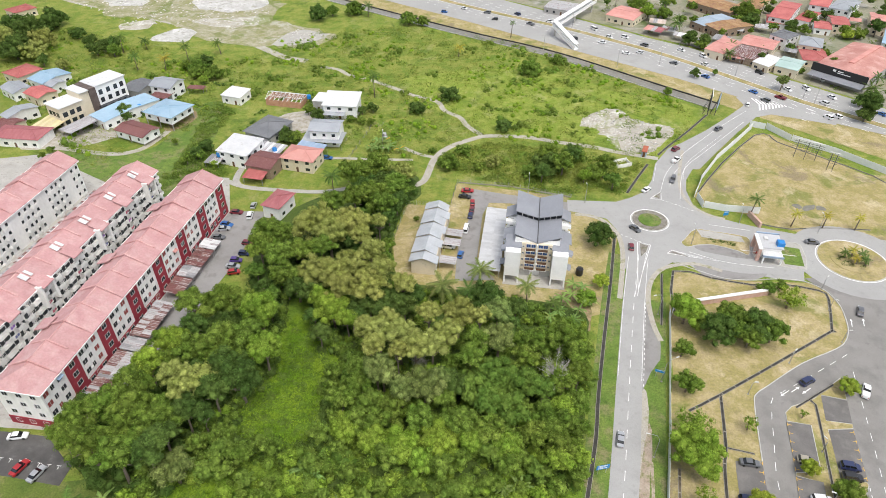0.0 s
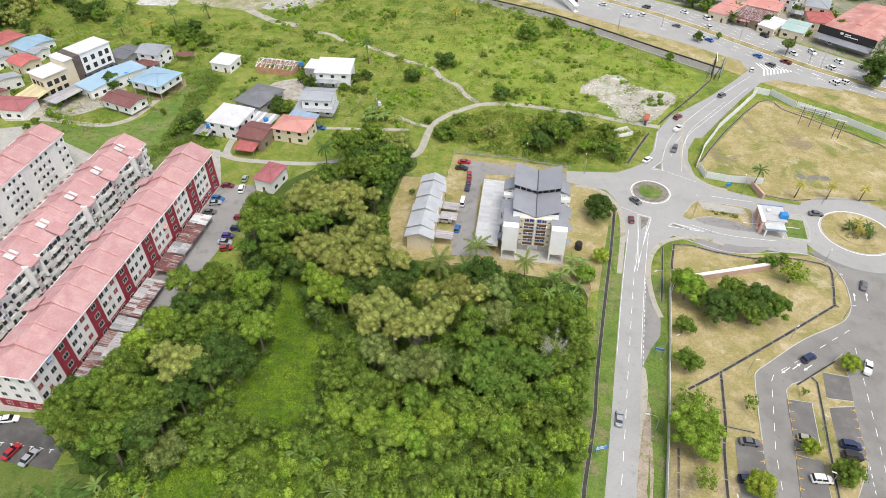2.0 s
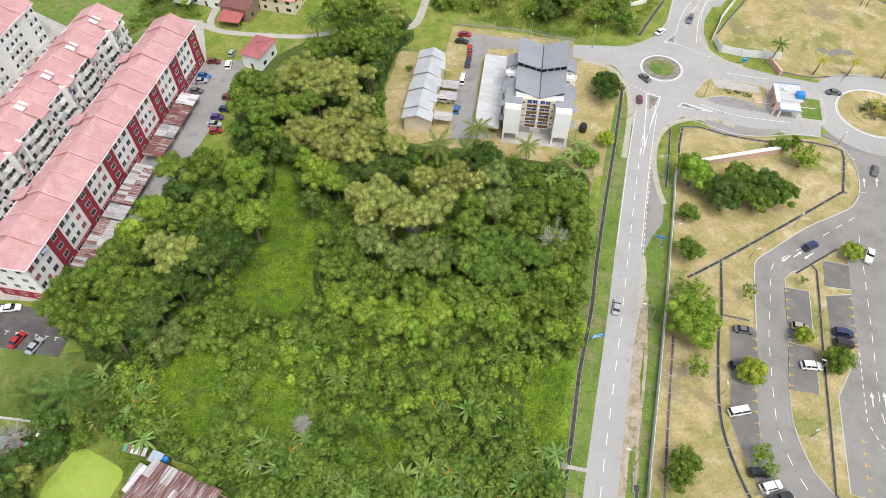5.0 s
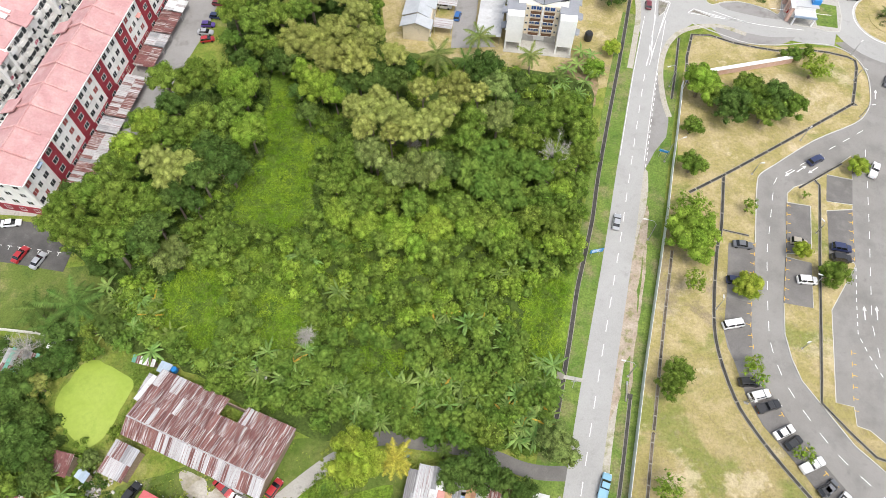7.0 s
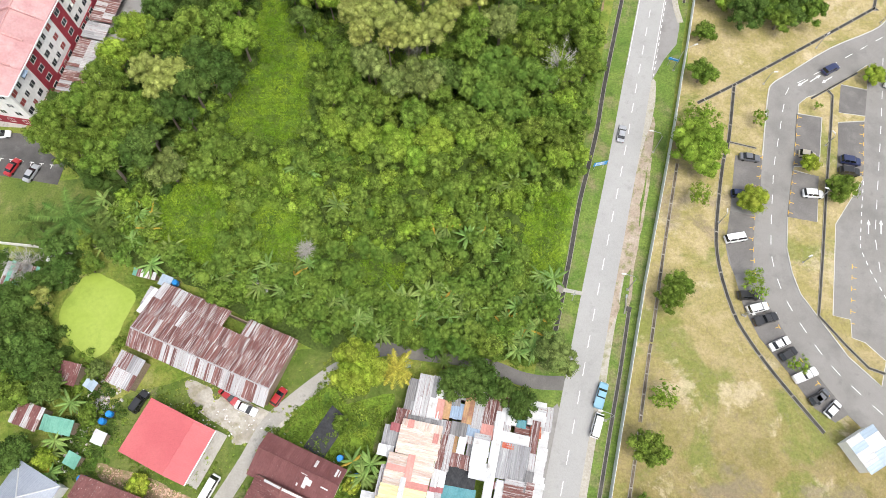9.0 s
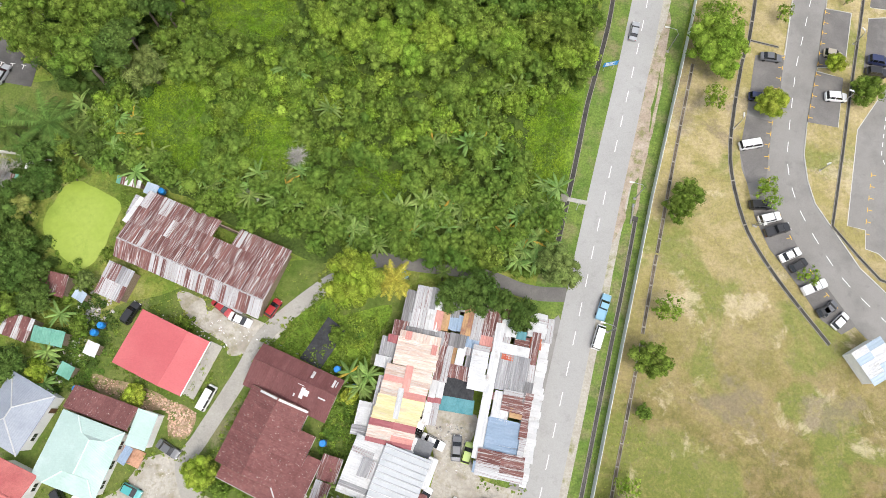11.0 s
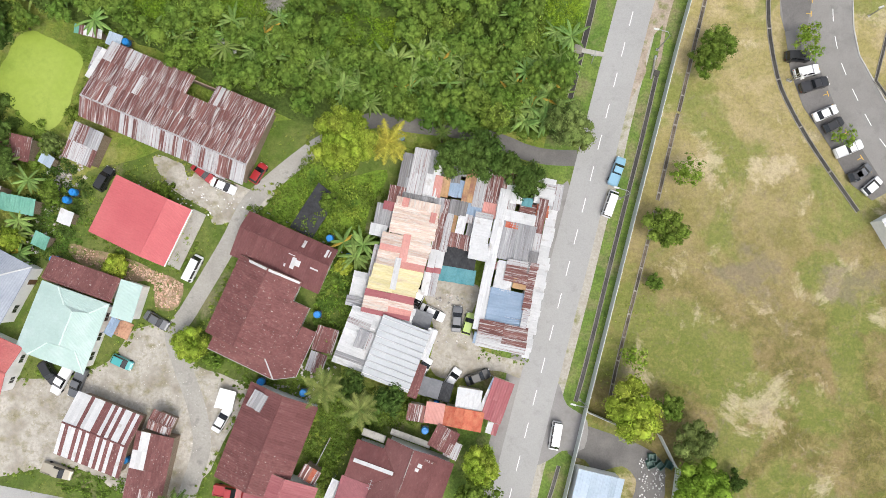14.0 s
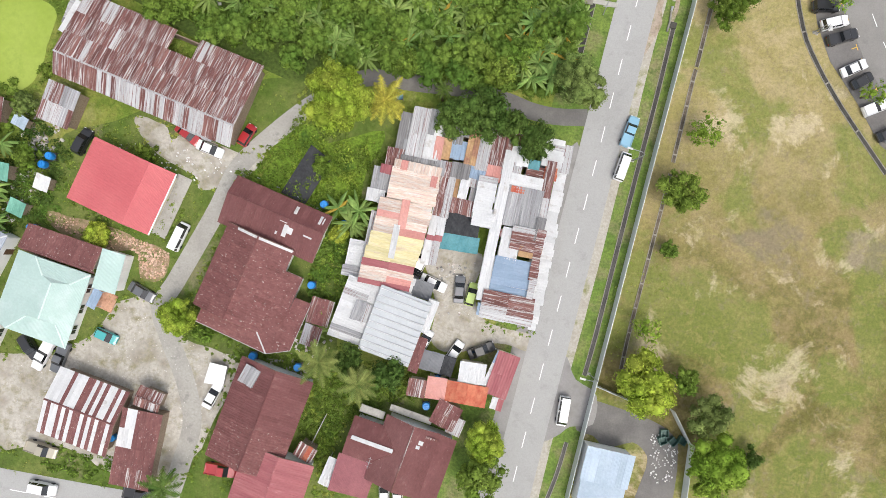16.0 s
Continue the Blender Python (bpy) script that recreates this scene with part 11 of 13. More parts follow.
def palm(x, y, h, r, kind="green", seed=0, label="coconut palm with drooping feathered fronds", group=""):
    rng = np.random.default_rng(seed)
    t = thing("palm", x, y, seed * 47 % 360, 0, label, "palm tree", group)
    lean = rng.uniform(-0.8, 0.8, 2)
    part("trunk", Geo().tube([(-lean[0], -lean[1], -0.1), (-lean[0] * 0.4, -lean[1] * 0.4, h * 0.5), (0, 0, h)], [0.24, 0.17, 0.13], 7).mesh("trunk", BARK, True), t)
    v = seed % 3

    def fronds(mat):
        q = np.random.default_rng(40 + v)
        out = []
        for k in range(16):
            g = Geo()
            frond_geo(g, 3.0 * q.uniform(0.85, 1.1), 0.62, q.uniform(0.8, 1.5) if k > 7 else 0.5, 2.39996 * k, q.uniform(0.05, 0.3) if k > 5 else q.uniform(0.4, 0.8), 16, q)
            out.append(g.mesh("frond", mat))
        return out
    made = cached(("fronds", v, kind), lambda: fronds({"yellow": LEAF_PALMYELLOW, "pale": LEAF_PALMPALE}.get(kind, LEAF_PALM)))
    if y < 30:
        for me in made:
            part("frond", me, t, m=pose(0, 0, h) @ Matrix.Scale(r / 3.0, 4))
    else:
        def join():
            g = Geo()
            for me in made:
                g.add([p.co[:] for p in me.vertices], [tuple(f.vertices) for f in me.polygons])
            return g.mesh("crown", made[0].materials[0])
        part("crown", cached(("frond_all", v, kind), join), t, m=pose(0, 0, h) @ Matrix.Scale(r / 3.0, 4))
    return t


def banana(x, y, s, seed, group="banana plants"):
    """A banana plant with broad arching leaves."""
    v = seed % 5

    def make(yellow):
        q = np.random.default_rng(70 + v)
        out = []
        for k in range(12):
            L, wd, az, lift, dr = q.uniform(1.9, 2.8), q.uniform(0.19, 0.28), 2.39996 * k + q.uniform(-0.3, 0.3), q.uniform(0.25, 0.75), q.uniform(0.5, 1.0)
            g, n = Geo(), 6
            ca, sa = math.cos(az), math.sin(az)
            vs = []
            for i in range(n + 1):
                u = i / n
                rr, z = L * u, L * (lift * u - dr * u * u * 0.75)
                w = wd * max(0.06, math.sin(math.pi * min(1, 0.06 + u * 0.92)) ** 0.6)
                for s2, dz in ((-1, -0.12), (0, 0.06), (1, -0.12)):
                    vs.append((rr * ca - s2 * w * sa, rr * sa + s2 * w * ca, 1.9 + z + dz))
            fs = []
            for i in range(n):
                for j in (0, 1):
                    fs.append((3 * i + j, 3 * i + 3 + j, 3 * i + 4 + j, 3 * i + 1 + j))
            g.add(vs, fs)
            out.append(g.mesh("leaf", LEAF_DRYBANANA if k in yellow else LEAF_BANANA))
        stem = Geo().tube([(0, 0, -0.1), (0, 0, 2.0)], [0.16, 0.1], 6).mesh("stem", LEAF_BANANA)
        return stem, out
    stem, leaves = cached(("banana", v), lambda: make({0: (), 1: (2,), 2: (4, 7), 3: (), 4: (1, 5)}[v]))
    t = thing("banana_plant", x, y, seed * 73 % 360, 0, "banana plant with broad arching leaves" + (" and yellowed ones" if v in (1, 2, 4) else ""), "banana plant", group)
    t.scale = (s, s, s)
    part("stem", stem, t)
    if seed % 46 < 2:
        for me in leaves:
            part("leaf", me, t)
    else:
        def join():
            g = Geo()
            for me in leaves:
                if me.materials[0] == LEAF_BANANA:
                    g.add([v.co[:] for v in me.vertices], [tuple(f.vertices) for f in me.polygons])
            return g.mesh("foliage", LEAF_BANANA)
        part("foliage", cached(("banana_all", v), join), t)
        for me in leaves:
            if me.materials[0] == LEAF_DRYBANANA and seed % 3 == 0:
                part("dry_leaf", me, t, "yellowed leaf")
    return t


# the thicket: large trees, each with its crown's place, radius and height
BIG = {
    ("mid", ""): [(-64.7, 123.4, 4.4, 14.5), (-57.5, 124.3, 6.5, 14.5), (-53.1, 109.3, 7.9, 14.5), (-58.9, 106.9, 4.8, 14.5), (-47.8, 111.7, 4.6, 14.5), (-68.9, 96.0, 5.5, 14.5), (-73.7, 90.8, 5.3, 14.5), (-77.9, 86.3, 5.5, 14.5), (-66.7, 88.4, 5.3, 14.5), (-60.4, 86.3, 5.5, 14.5), (-73.7, 81.2, 5.7, 14.5), (-66.3, 78.0, 5.1, 14.5), (-79.1, 82.2, 3.6, 14.5), (-40.3, 146.6, 4.8, 13.0), (-51.7, 156.3, 6.7, 13.0), (-53.4, 148.9, 5.1, 13.0), (-46.6, 145.4, 5.4, 13.0), (-35.1, 149.0, 4.5, 13.0), (-43.5, 136.4, 4.5, 13.0), (-25.7, 196.8, 8.0, 11.5), (-31.8, 192.6, 5.3, 11.5), (-15.7, 184.5, 6.5, 11.5), (-22.6, 181.3, 6.5, 11.5), (-18.9, 173.7, 5.1, 11.5), (-29.4, 178.1, 5.4, 11.5), (-35.8, 173.6, 4.4, 11.5), (8.2, 112.0, 4.7, 12.0), (7.0, 106.7, 3.9, 12.0), (23.1, 113.6, 4.9, 10.5), (29.5, 115.6, 4.8, 10.5), (34.1, 109.5, 4.2, 10.5), (20.5, 107.9, 4.2, 10.5), (32.2, 102.4, 3.6, 10.5), (28.2, 100.1, 3.4, 10.5), (23.3, 92.8, 4.6, 8.0), (28.2, 91.4, 4.1, 8.0), (30.9, 96.6, 3.9, 8.0), (20.3, 87.7, 3.8, 8.0), (26.2, 84.9, 4.1, 8.0), (-20.4, 99.7, 5.5, 9.5), (-11.6, 93.7, 5.0, 9.5), (-16.4, 90.8, 4.8, 9.5), (-5.1, 90.4, 4.1, 9.5), (4.1, 89.6, 4.8, 9.5), (10.2, 87.9, 4.1, 9.5), (-19.8, 106.3, 4.2, 9.5), (-22.8, 95.5, 3.4, 9.5)],
    ("bright", "leafy tree with fresh light green foliage"): [(-47.2, 121.8, 6.0, 14.0), (-42.7, 107.7, 4.9, 14.0), (-64.8, 109.2, 4.4, 14.0), (-68.7, 102.4, 4.3, 14.0), (-28.9, 125.6, 5.3, 11.0), (-32.4, 128.0, 3.6, 11.0), (-28.7, 124.2, 4.7, 10.5), (-24.5, 120.4, 3.1, 10.5), (-8.8, 85.2, 4.9, 7.5), (-0.7, 86.3, 5.0, 7.5), (7.1, 86.3, 3.8, 7.5), (-15.1, 85.9, 4.1, 7.5), (14.1, 84.5, 3.8, 7.5), (-21.4, 89.5, 4.4, 7.5), (-4.1, 81.0, 3.6, 7.5)],
    ("dark", ""): [(-46.7, 99.3, 6.0, 13.5), (-51.7, 95.3, 4.8, 13.5), (-56.2, 89.8, 4.1, 13.5), (-60.6, 79.5, 4.8, 13.5), (-50.6, 103.1, 5.7, 13.5), (-58.4, 82.9, 4.1, 13.5), (-12.6, 128.6, 5.3, 10.0), (-19.4, 127.0, 4.8, 10.0), (-25.6, 153.8, 4.8, 10.0), (-40.2, 135.3, 5.4, 10.0), (-35.3, 132.1, 4.5, 10.0), (-17.6, 132.2, 4.2, 10.0), (-20.8, 190.8, 6.5, 9.5), (-26.9, 187.5, 6.1, 9.5), (-15.3, 176.5, 4.7, 9.5), (11.7, 131.7, 5.6, 9.5), (19.7, 126.3, 3.9, 9.5), (-10.1, 126.6, 4.2, 9.5), (-17.1, 129.8, 4.2, 9.5), (-22.5, 129.3, 4.2, 9.5), (17.4, 119.6, 3.4, 9.5), (2.6, 100.8, 5.0, 9.5), (-23.5, 123.0, 3.9, 9.5), (-30.9, 116.1, 3.1, 9.5), (-15.5, 124.8, 3.4, 9.5), (-7.5, 130.2, 3.4, 9.5)],
    ("olive", ""): [(-61.2, 98.5, 4.6, 14.5), (-55.7, 97.0, 5.0, 14.5), (-57.6, 93.4, 3.4, 14.5), (-34.6, 137.5, 6.9, 14.0), (-26.0, 139.7, 6.6, 14.0), (-20.2, 145.4, 5.1, 14.0), (-23.8, 151.4, 3.8, 14.0), (-27.2, 130.1, 5.3, 14.0), (-20.5, 131.1, 6.2, 14.0), (-16.9, 136.4, 4.5, 14.0), (-10.7, 130.7, 4.2, 14.0), (-29.8, 134.3, 4.2, 14.0), (-15.5, 113.1, 5.7, 14.5), (-10.4, 112.1, 5.0, 14.5), (-19.3, 113.7, 3.4, 14.5), (-16.7, 107.3, 3.6, 14.5), (-2.3, 108.9, 4.9, 14.5), (-6.5, 106.7, 3.8, 14.5), (4.1, 120.1, 5.7, 14.5), (-3.4, 119.0, 3.6, 14.5), (9.7, 117.7, 3.1, 14.5), (1.0, 112.1, 4.4, 14.5), (-10.4, 105.4, 3.1, 14.5), (-13.6, 116.7, 3.6, 14.5)],
    ("pale", "small pale feathery-leaved tree at the clearing"): [(-55.7, 78.2, 4.6, 7.5)],
    ("olive", "tall round-crowned olive green tree"): [(-38.8, 162.1, 9.0, 14.5), (-28.0, 159.5, 7.4, 14.5), (-33.8, 154.4, 6.0, 14.5), (-19.5, 160.4, 3.2, 12.5), (-14.4, 195.0, 5.7, 10.5)],
    ("pale", ""): [(13.9, 112.8, 5.2, 11.5), (14.5, 122.6, 4.8, 11.5), (-15.6, 103.9, 4.1, 11.5), (-4.0, 98.2, 5.3, 11.0), (-9.1, 96.7, 3.8, 11.0), (-13.8, 102.0, 4.3, 11.0), (-1.1, 99.7, 3.1, 11.0)],
    ("broad", "tree with large rounded leaves in the thicket"): [(12.4, 103.6, 5.7, 10.0), (7.2, 98.9, 5.0, 10.0), (18.3, 100.9, 5.3, 10.0), (15.5, 93.4, 4.6, 10.0), (10.6, 94.4, 4.1, 10.0), (23.2, 98.2, 4.2, 10.0)],
}
CROWNS = []
for (kind, words), rows in BIG.items():
    for k, (x, y, r, h) in enumerate(rows):
        tree(x, y, r, h, kind, k, words, "wood trees")
        CROWNS.append((x, y, r))

# middle-sized trees that fill the thicket
THICKET = [(-66.3, 77.0), (-56.5, 97.0), (-45.2, 120.9), (-35.8, 136.8), (-19.2, 142.4), (31.3, 133.3), (39.6, 124.5), (34.0, 98.6), (23.4, 52.9), (20.6, 44.8), (5.1, 42.6), (-8.0, 43.7), (-23.4, 42.6), (-38.4, 50.0), (-50.6, 56.5), (-66.6, 62.7)]
CLEARINGS = ([(-43.5, 144.5), (-37.6, 144.5), (-34.0, 121.8), (-23.7, 113.2), (-28.3, 103.2), (-24.8, 92.4), (-29.4, 86.4), (-34.1, 83.5), (-42.0, 86.4), (-47.2, 87.9), (-48.7, 98.5), (-43.4, 108.1), (-43.7, 121.8)], [(-59.2, 77.9), (-45.7, 77.9), (-43.7, 59.7), (-51.1, 59.1), (-58.4, 67.2)],
             [(-38.8, 71.2), (-27.4, 71.2), (-25.1, 64.7), (-29.0, 57.2), (-36.1, 59.1)], [(-18.4, 60.3), (-4.4, 59.1), (-4.9, 52.5), (-15.1, 53.0)], [(18.1, 71.2), (28.3, 77.9), (26.6, 64.7), (23.7, 50.1), (19.9, 52.5), (17.0, 62.1)], [(-4.8, 116.6), (3.4, 114.9), (3.4, 109.0), (-4.0, 108.1)])
rnd = random.Random(12)
spots, tries = [], 0
while len(spots) < 170 and tries < 20000:
    tries += 1
    x, y = rnd.uniform(-75, 45), rnd.uniform(20, 150)
    if not inside(x, y, THICKET) or any(inside(x, y, c) for c in CLEARINGS) or y > 108 or (y < 34 and rnd.random() < 0.75):
        continue
    r = rnd.uniform(1.7, 2.9) if y < 78 else rnd.uniform(2.2, 3.6)
    if all(math.hypot(x - a, y - b) > (r + c) * 0.72 for a, b, c in spots) and all(math.hypot(x - a, y - b) > 0.8 * c for a, b, c in CROWNS):
        spots.append((x, y, r))


def canopy_stuff(name, trees, mat, label, seed, per=6.0, size=0.27):
    """Crowns of trees that grow into one another, in one mesh."""
    rng = np.random.default_rng(seed)
    lobes = []
    for x, y, r, h in trees:
        lobes += [(x + a, y + b, h - r * 0.85 + c, d) for a, b, c, d in crown_lobes(r, 0.75, rng, 14)]
    verts, faces, leaves = lobe_cloud(lobes, per, size, rng)
    return solo(name, array_mesh(name, verts, faces, mat, leaves), label, "foliage", "stuff")


rest = [(x, y, r, r * rnd.uniform(1.5, 2.0) + (1.5 if y > 78 else 0.2)) for x, y, r in spots]
edge = [p for p in rest if p[1] < 64]
rest = [p for p in rest if p[1] >= 64]
canopy_stuff("thicket_foliage", edge, LEAF_BROAD, "merging broad-leaved crowns along the lane", 44, 4.5, 0.33)
canopy_stuff("thicket_foliage", rest[0::2], LEAF_MID, "merging green crowns of the thicket", 41, 5.0)
canopy_stuff("thicket_foliage", rest[1::4], LEAF_BROAD, "merging broad-leaved crowns of the thicket", 42, 4.0, 0.36)
canopy_stuff("thicket_foliage", rest[3::4], LEAF_BRIGHT, "merging light green crowns of the thicket", 43)

# tall trees between the flats and the apartment road
GROVE = [(-56.6, 146.6), (-53.9, 157.8), (-44.5, 167.8), (-36.2, 177.2), (-25.4, 188.0), (-12.0, 201.9), (-9.2, 191.2), (-14.0, 183.3), (-17.3, 163.2), (-15.3, 144.4), (-12.2, 131.0), (-25.6, 120.8), (-42.0, 115.1), (-52.2, 130.9)]
tall, tries = [], 0
while len(tall) < 22 and tries < 6000:
    tries += 1
    x, y, r = rnd.uniform(-75, 10), rnd.uniform(90, 200), rnd.uniform(2.4, 3.8)
    if inside(x, y, GROVE) and not inside(x, y, CLEARINGS[0]) and all(math.hypot(x - a, y - b) > 0.8 * c for a, b, c in CROWNS) and all(math.hypot(x - a, y - b) > (r + c) * 0.66 for a, b, c in tall):
        tall.append((x, y, r))
for k, (x, y, r) in enumerate(tall):
    tree(x, y, r, rnd.uniform(6.0, 8.5), rnd.choice(("dark", "mid", "mid", "broad")), k + 300, "leafy tree under taller crowns", "grove trees")

# undergrowth of low leafy mounds
def undergrowth(name, poly, count, rmin, rmax, per, size, mat, label, seed, avoid=(), zmul=0.3, want=()):
    q = random.Random(seed)
    rng = np.random.default_rng(seed)
    xs, ys = [p[0] for p in poly], [p[1] for p in poly]
    lobes, n = [], 0
    while len(lobes) < count and n < count * 40:
        n += 1
        x, y = q.uniform(min(xs), max(xs)), q.uniform(min(ys), max(ys))
        if inside(x, y, poly) and not any(inside(x, y, c) for c in avoid) and (not want or any(inside(x, y, c) for c in want)):
            r = q.uniform(rmin, rmax)
            lobes.append((x, y, r * zmul * q.uniform(-0.4, 1.0), r))
    verts, faces, leaves = lobe_cloud(lobes, per, size, rng, 0.0, 0.3, 0.35, 0.06, 0.8 if name == "undergrowth" else 0.0)
    return solo(name, array_mesh(name, verts, faces, mat, leaves), label, "undergrowth", "stuff")


BANANA_STRIP = [(-23.2, 52.9), (-8.1, 52.3), (3.0, 54.1), (23.9, 57.0), (23.1, 45.4), (6.2, 43.2), (-7.9, 44.5), (-21.1, 46.0)]
NOBUSH = CLEARINGS + (LANE,)
LANE_EDGE = [(-75.0, 38.0), (35.0, 38.0), (35.0, 60.0), (-75.0, 64.0)]
undergrowth("undergrowth", BANANA_STRIP, 110, 0.9, 1.7, 4.5, 0.36, LEAF_BROAD, "broad-leaved shrubs between banana plants", 7, (), 1.3)
undergrowth("undergrowth", THICKET, 360, 0.9, 1.9, 4.5, 0.27, LEAF_BRIGHT, "dense fresh green undergrowth of the thicket", 1, NOBUSH + (LANE_EDGE,), 1.3)
undergrowth("undergrowth", THICKET, 320, 0.9, 1.8, 5.0, 0.27, LEAF_MID, "dense leafy undergrowth of the thicket", 9, NOBUSH, 1.4)
undergrowth("undergrowth", THICKET, 420, 1.1, 2.2, 5.0, 0.27, LEAF_MID, "tall bushy undergrowth of the thicket", 4, NOBUSH, 1.5)
undergrowth("undergrowth", THICKET, 200, 1.0, 2.0, 5.0, 0.25, LEAF_BRIGHT, "light green bushy undergrowth", 5, NOBUSH + (LANE_EDGE,), 0.9)
undergrowth("undergrowth", THICKET, 420, 0.8, 1.6, 4.5, 0.40, LEAF_BROAD, "broad-leaved undergrowth", 2, NOBUSH, 1.5)
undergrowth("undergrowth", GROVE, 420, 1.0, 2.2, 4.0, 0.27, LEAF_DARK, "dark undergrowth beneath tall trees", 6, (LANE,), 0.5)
undergrowth("creepers", THICKET, 1850, 0.5, 1.3, 6.0, 0.20, LEAF_VINE, "bright green creepers over the clearings", 3, (), -0.3, CLEARINGS[:5] + (LANE,))
undergrowth("creepers", THICKET, 160, 0.7, 1.8, 5.0, 0.30, LEAF_BROAD, "leafy mounds over the clearings", 8, (), -0.2, CLEARINGS[:5])

undergrowth("undergrowth", [(-8.1, 43.5), (-0.6, 41.2), (7.9, 39.8), (15.4, 38.8), (20.6, 39.5), (20.6, 44.1), (12.6, 46.0), (-7.1, 46.2)], 80, 0.7, 1.5, 4.5, 0.36, LEAF_BROAD, "broad-leaved shrubs along the lane", 11, (), 0.4)

for mat, seed in ((LEAF_MID, 81), (LEAF_DARK, 82)):
    q, rng = random.Random(seed), np.random.default_rng(seed)
    loop = smooth_loop(CLEARINGS[0], 8)
    lobes = [(x + q.gauss(0, 0.8), y + q.gauss(0, 0.8), q.uniform(0.2, 2.4), q.uniform(1.0, 1.9)) for x, y in (q.choice(loop) for _ in range(130)) if x < -38 or x > -35 or y < 112]
    verts, faces, leaves = lobe_cloud(lobes, 4.5, 0.27, rng)
    solo("undergrowth", array_mesh("undergrowth", verts, faces, mat, leaves), "leafy bushes along the edge of the clearing", "undergrowth", "stuff")
WOOD = [(-66.5, 127.0), (-58.0, 132.0), (-50.0, 128.0), (-45.0, 118.0), (-47.0, 100.0), (-55.0, 84.0), (-58.0, 75.0), (-70.0, 75.0), (-80.0, 82.0), (-82.0, 89.0), (-76.0, 99.0), (-72.5, 111.0), (-69.5, 120.0)]
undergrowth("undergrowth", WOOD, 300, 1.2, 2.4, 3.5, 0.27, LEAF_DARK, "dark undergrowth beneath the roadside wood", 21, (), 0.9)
for k, (x, y, r) in enumerate([(-69.0, 112.0, 3.6), (-63.0, 117.0, 4.2), (-66.0, 104.5, 3.6), (-70.5, 101.0, 3.2), (-55.0, 117.0, 4.4), (-47.5, 116.5, 4.0), (-62.5, 101.0, 3.8), (-57.5, 101.5, 3.6), (-71.0, 90.0, 3.8), (-62.0, 91.5, 3.6), (-79.5, 90.5, 3.6), (-68.5, 84.0, 4.0), (-64.0, 83.0, 3.4), (-52.5, 89.5, 3.2)]):
    tree(x, y, r, 11.5, ("mid", "dark", "mid")[k % 3], k + 640, "leafy tree among larger crowns beside the road", "roadside wood")

# banana plants along the southern edge and in the clumps
BAN = random.Random(5)
bananas = [(-54.3, 89.6), (-50.4, 84.5), (-53.6, 81.7), (-51.0, 96.3), (-29.7, 80.3), (-60.4, 72.8), (-64.0, 72.8), (-69.3, 72.8), (-61.6, 69.6), (-63.5, 67.6), (-64.7, 65.1), (-67.1, 62.6), (-58.3, 62.0), (-53.7, 62.0), (-44.3, 56.5), (-38.0, 55.3), (-27.0, 51.8), (-30.4, 53.0), (-20.6, 71.5), (-17.7, 63.8), (-25.3, 65.1), (7.3, 71.5), (10.1, 66.4), (11.1, 63.8), (8.7, 60.1), (12.8, 76.2), (16.4, 76.2), (1.9, 66.4), (-8.1, 51.8), (-0.9, 46.7), (-3.7, 49.5), (-8.0, 47.3), (-12.4, 47.3), (-16.8, 48.4), (-20.3, 50.7), (-14.6, 49.0), (3.0, 51.8), (5.1, 48.4), (18.0, 51.8), (19.9, 47.8), (21.4, 45.6), (17.1, 45.6), (13.9, 47.3), (15.6, 49.5), (18.5, 43.4), (31.6, 130.1), (29.4, 128.2), (-28.5, 55.9), (-35.0, 53.6), (-29.0, 49.5), (-23.1, 51.8), (-18.9, 47.3)]
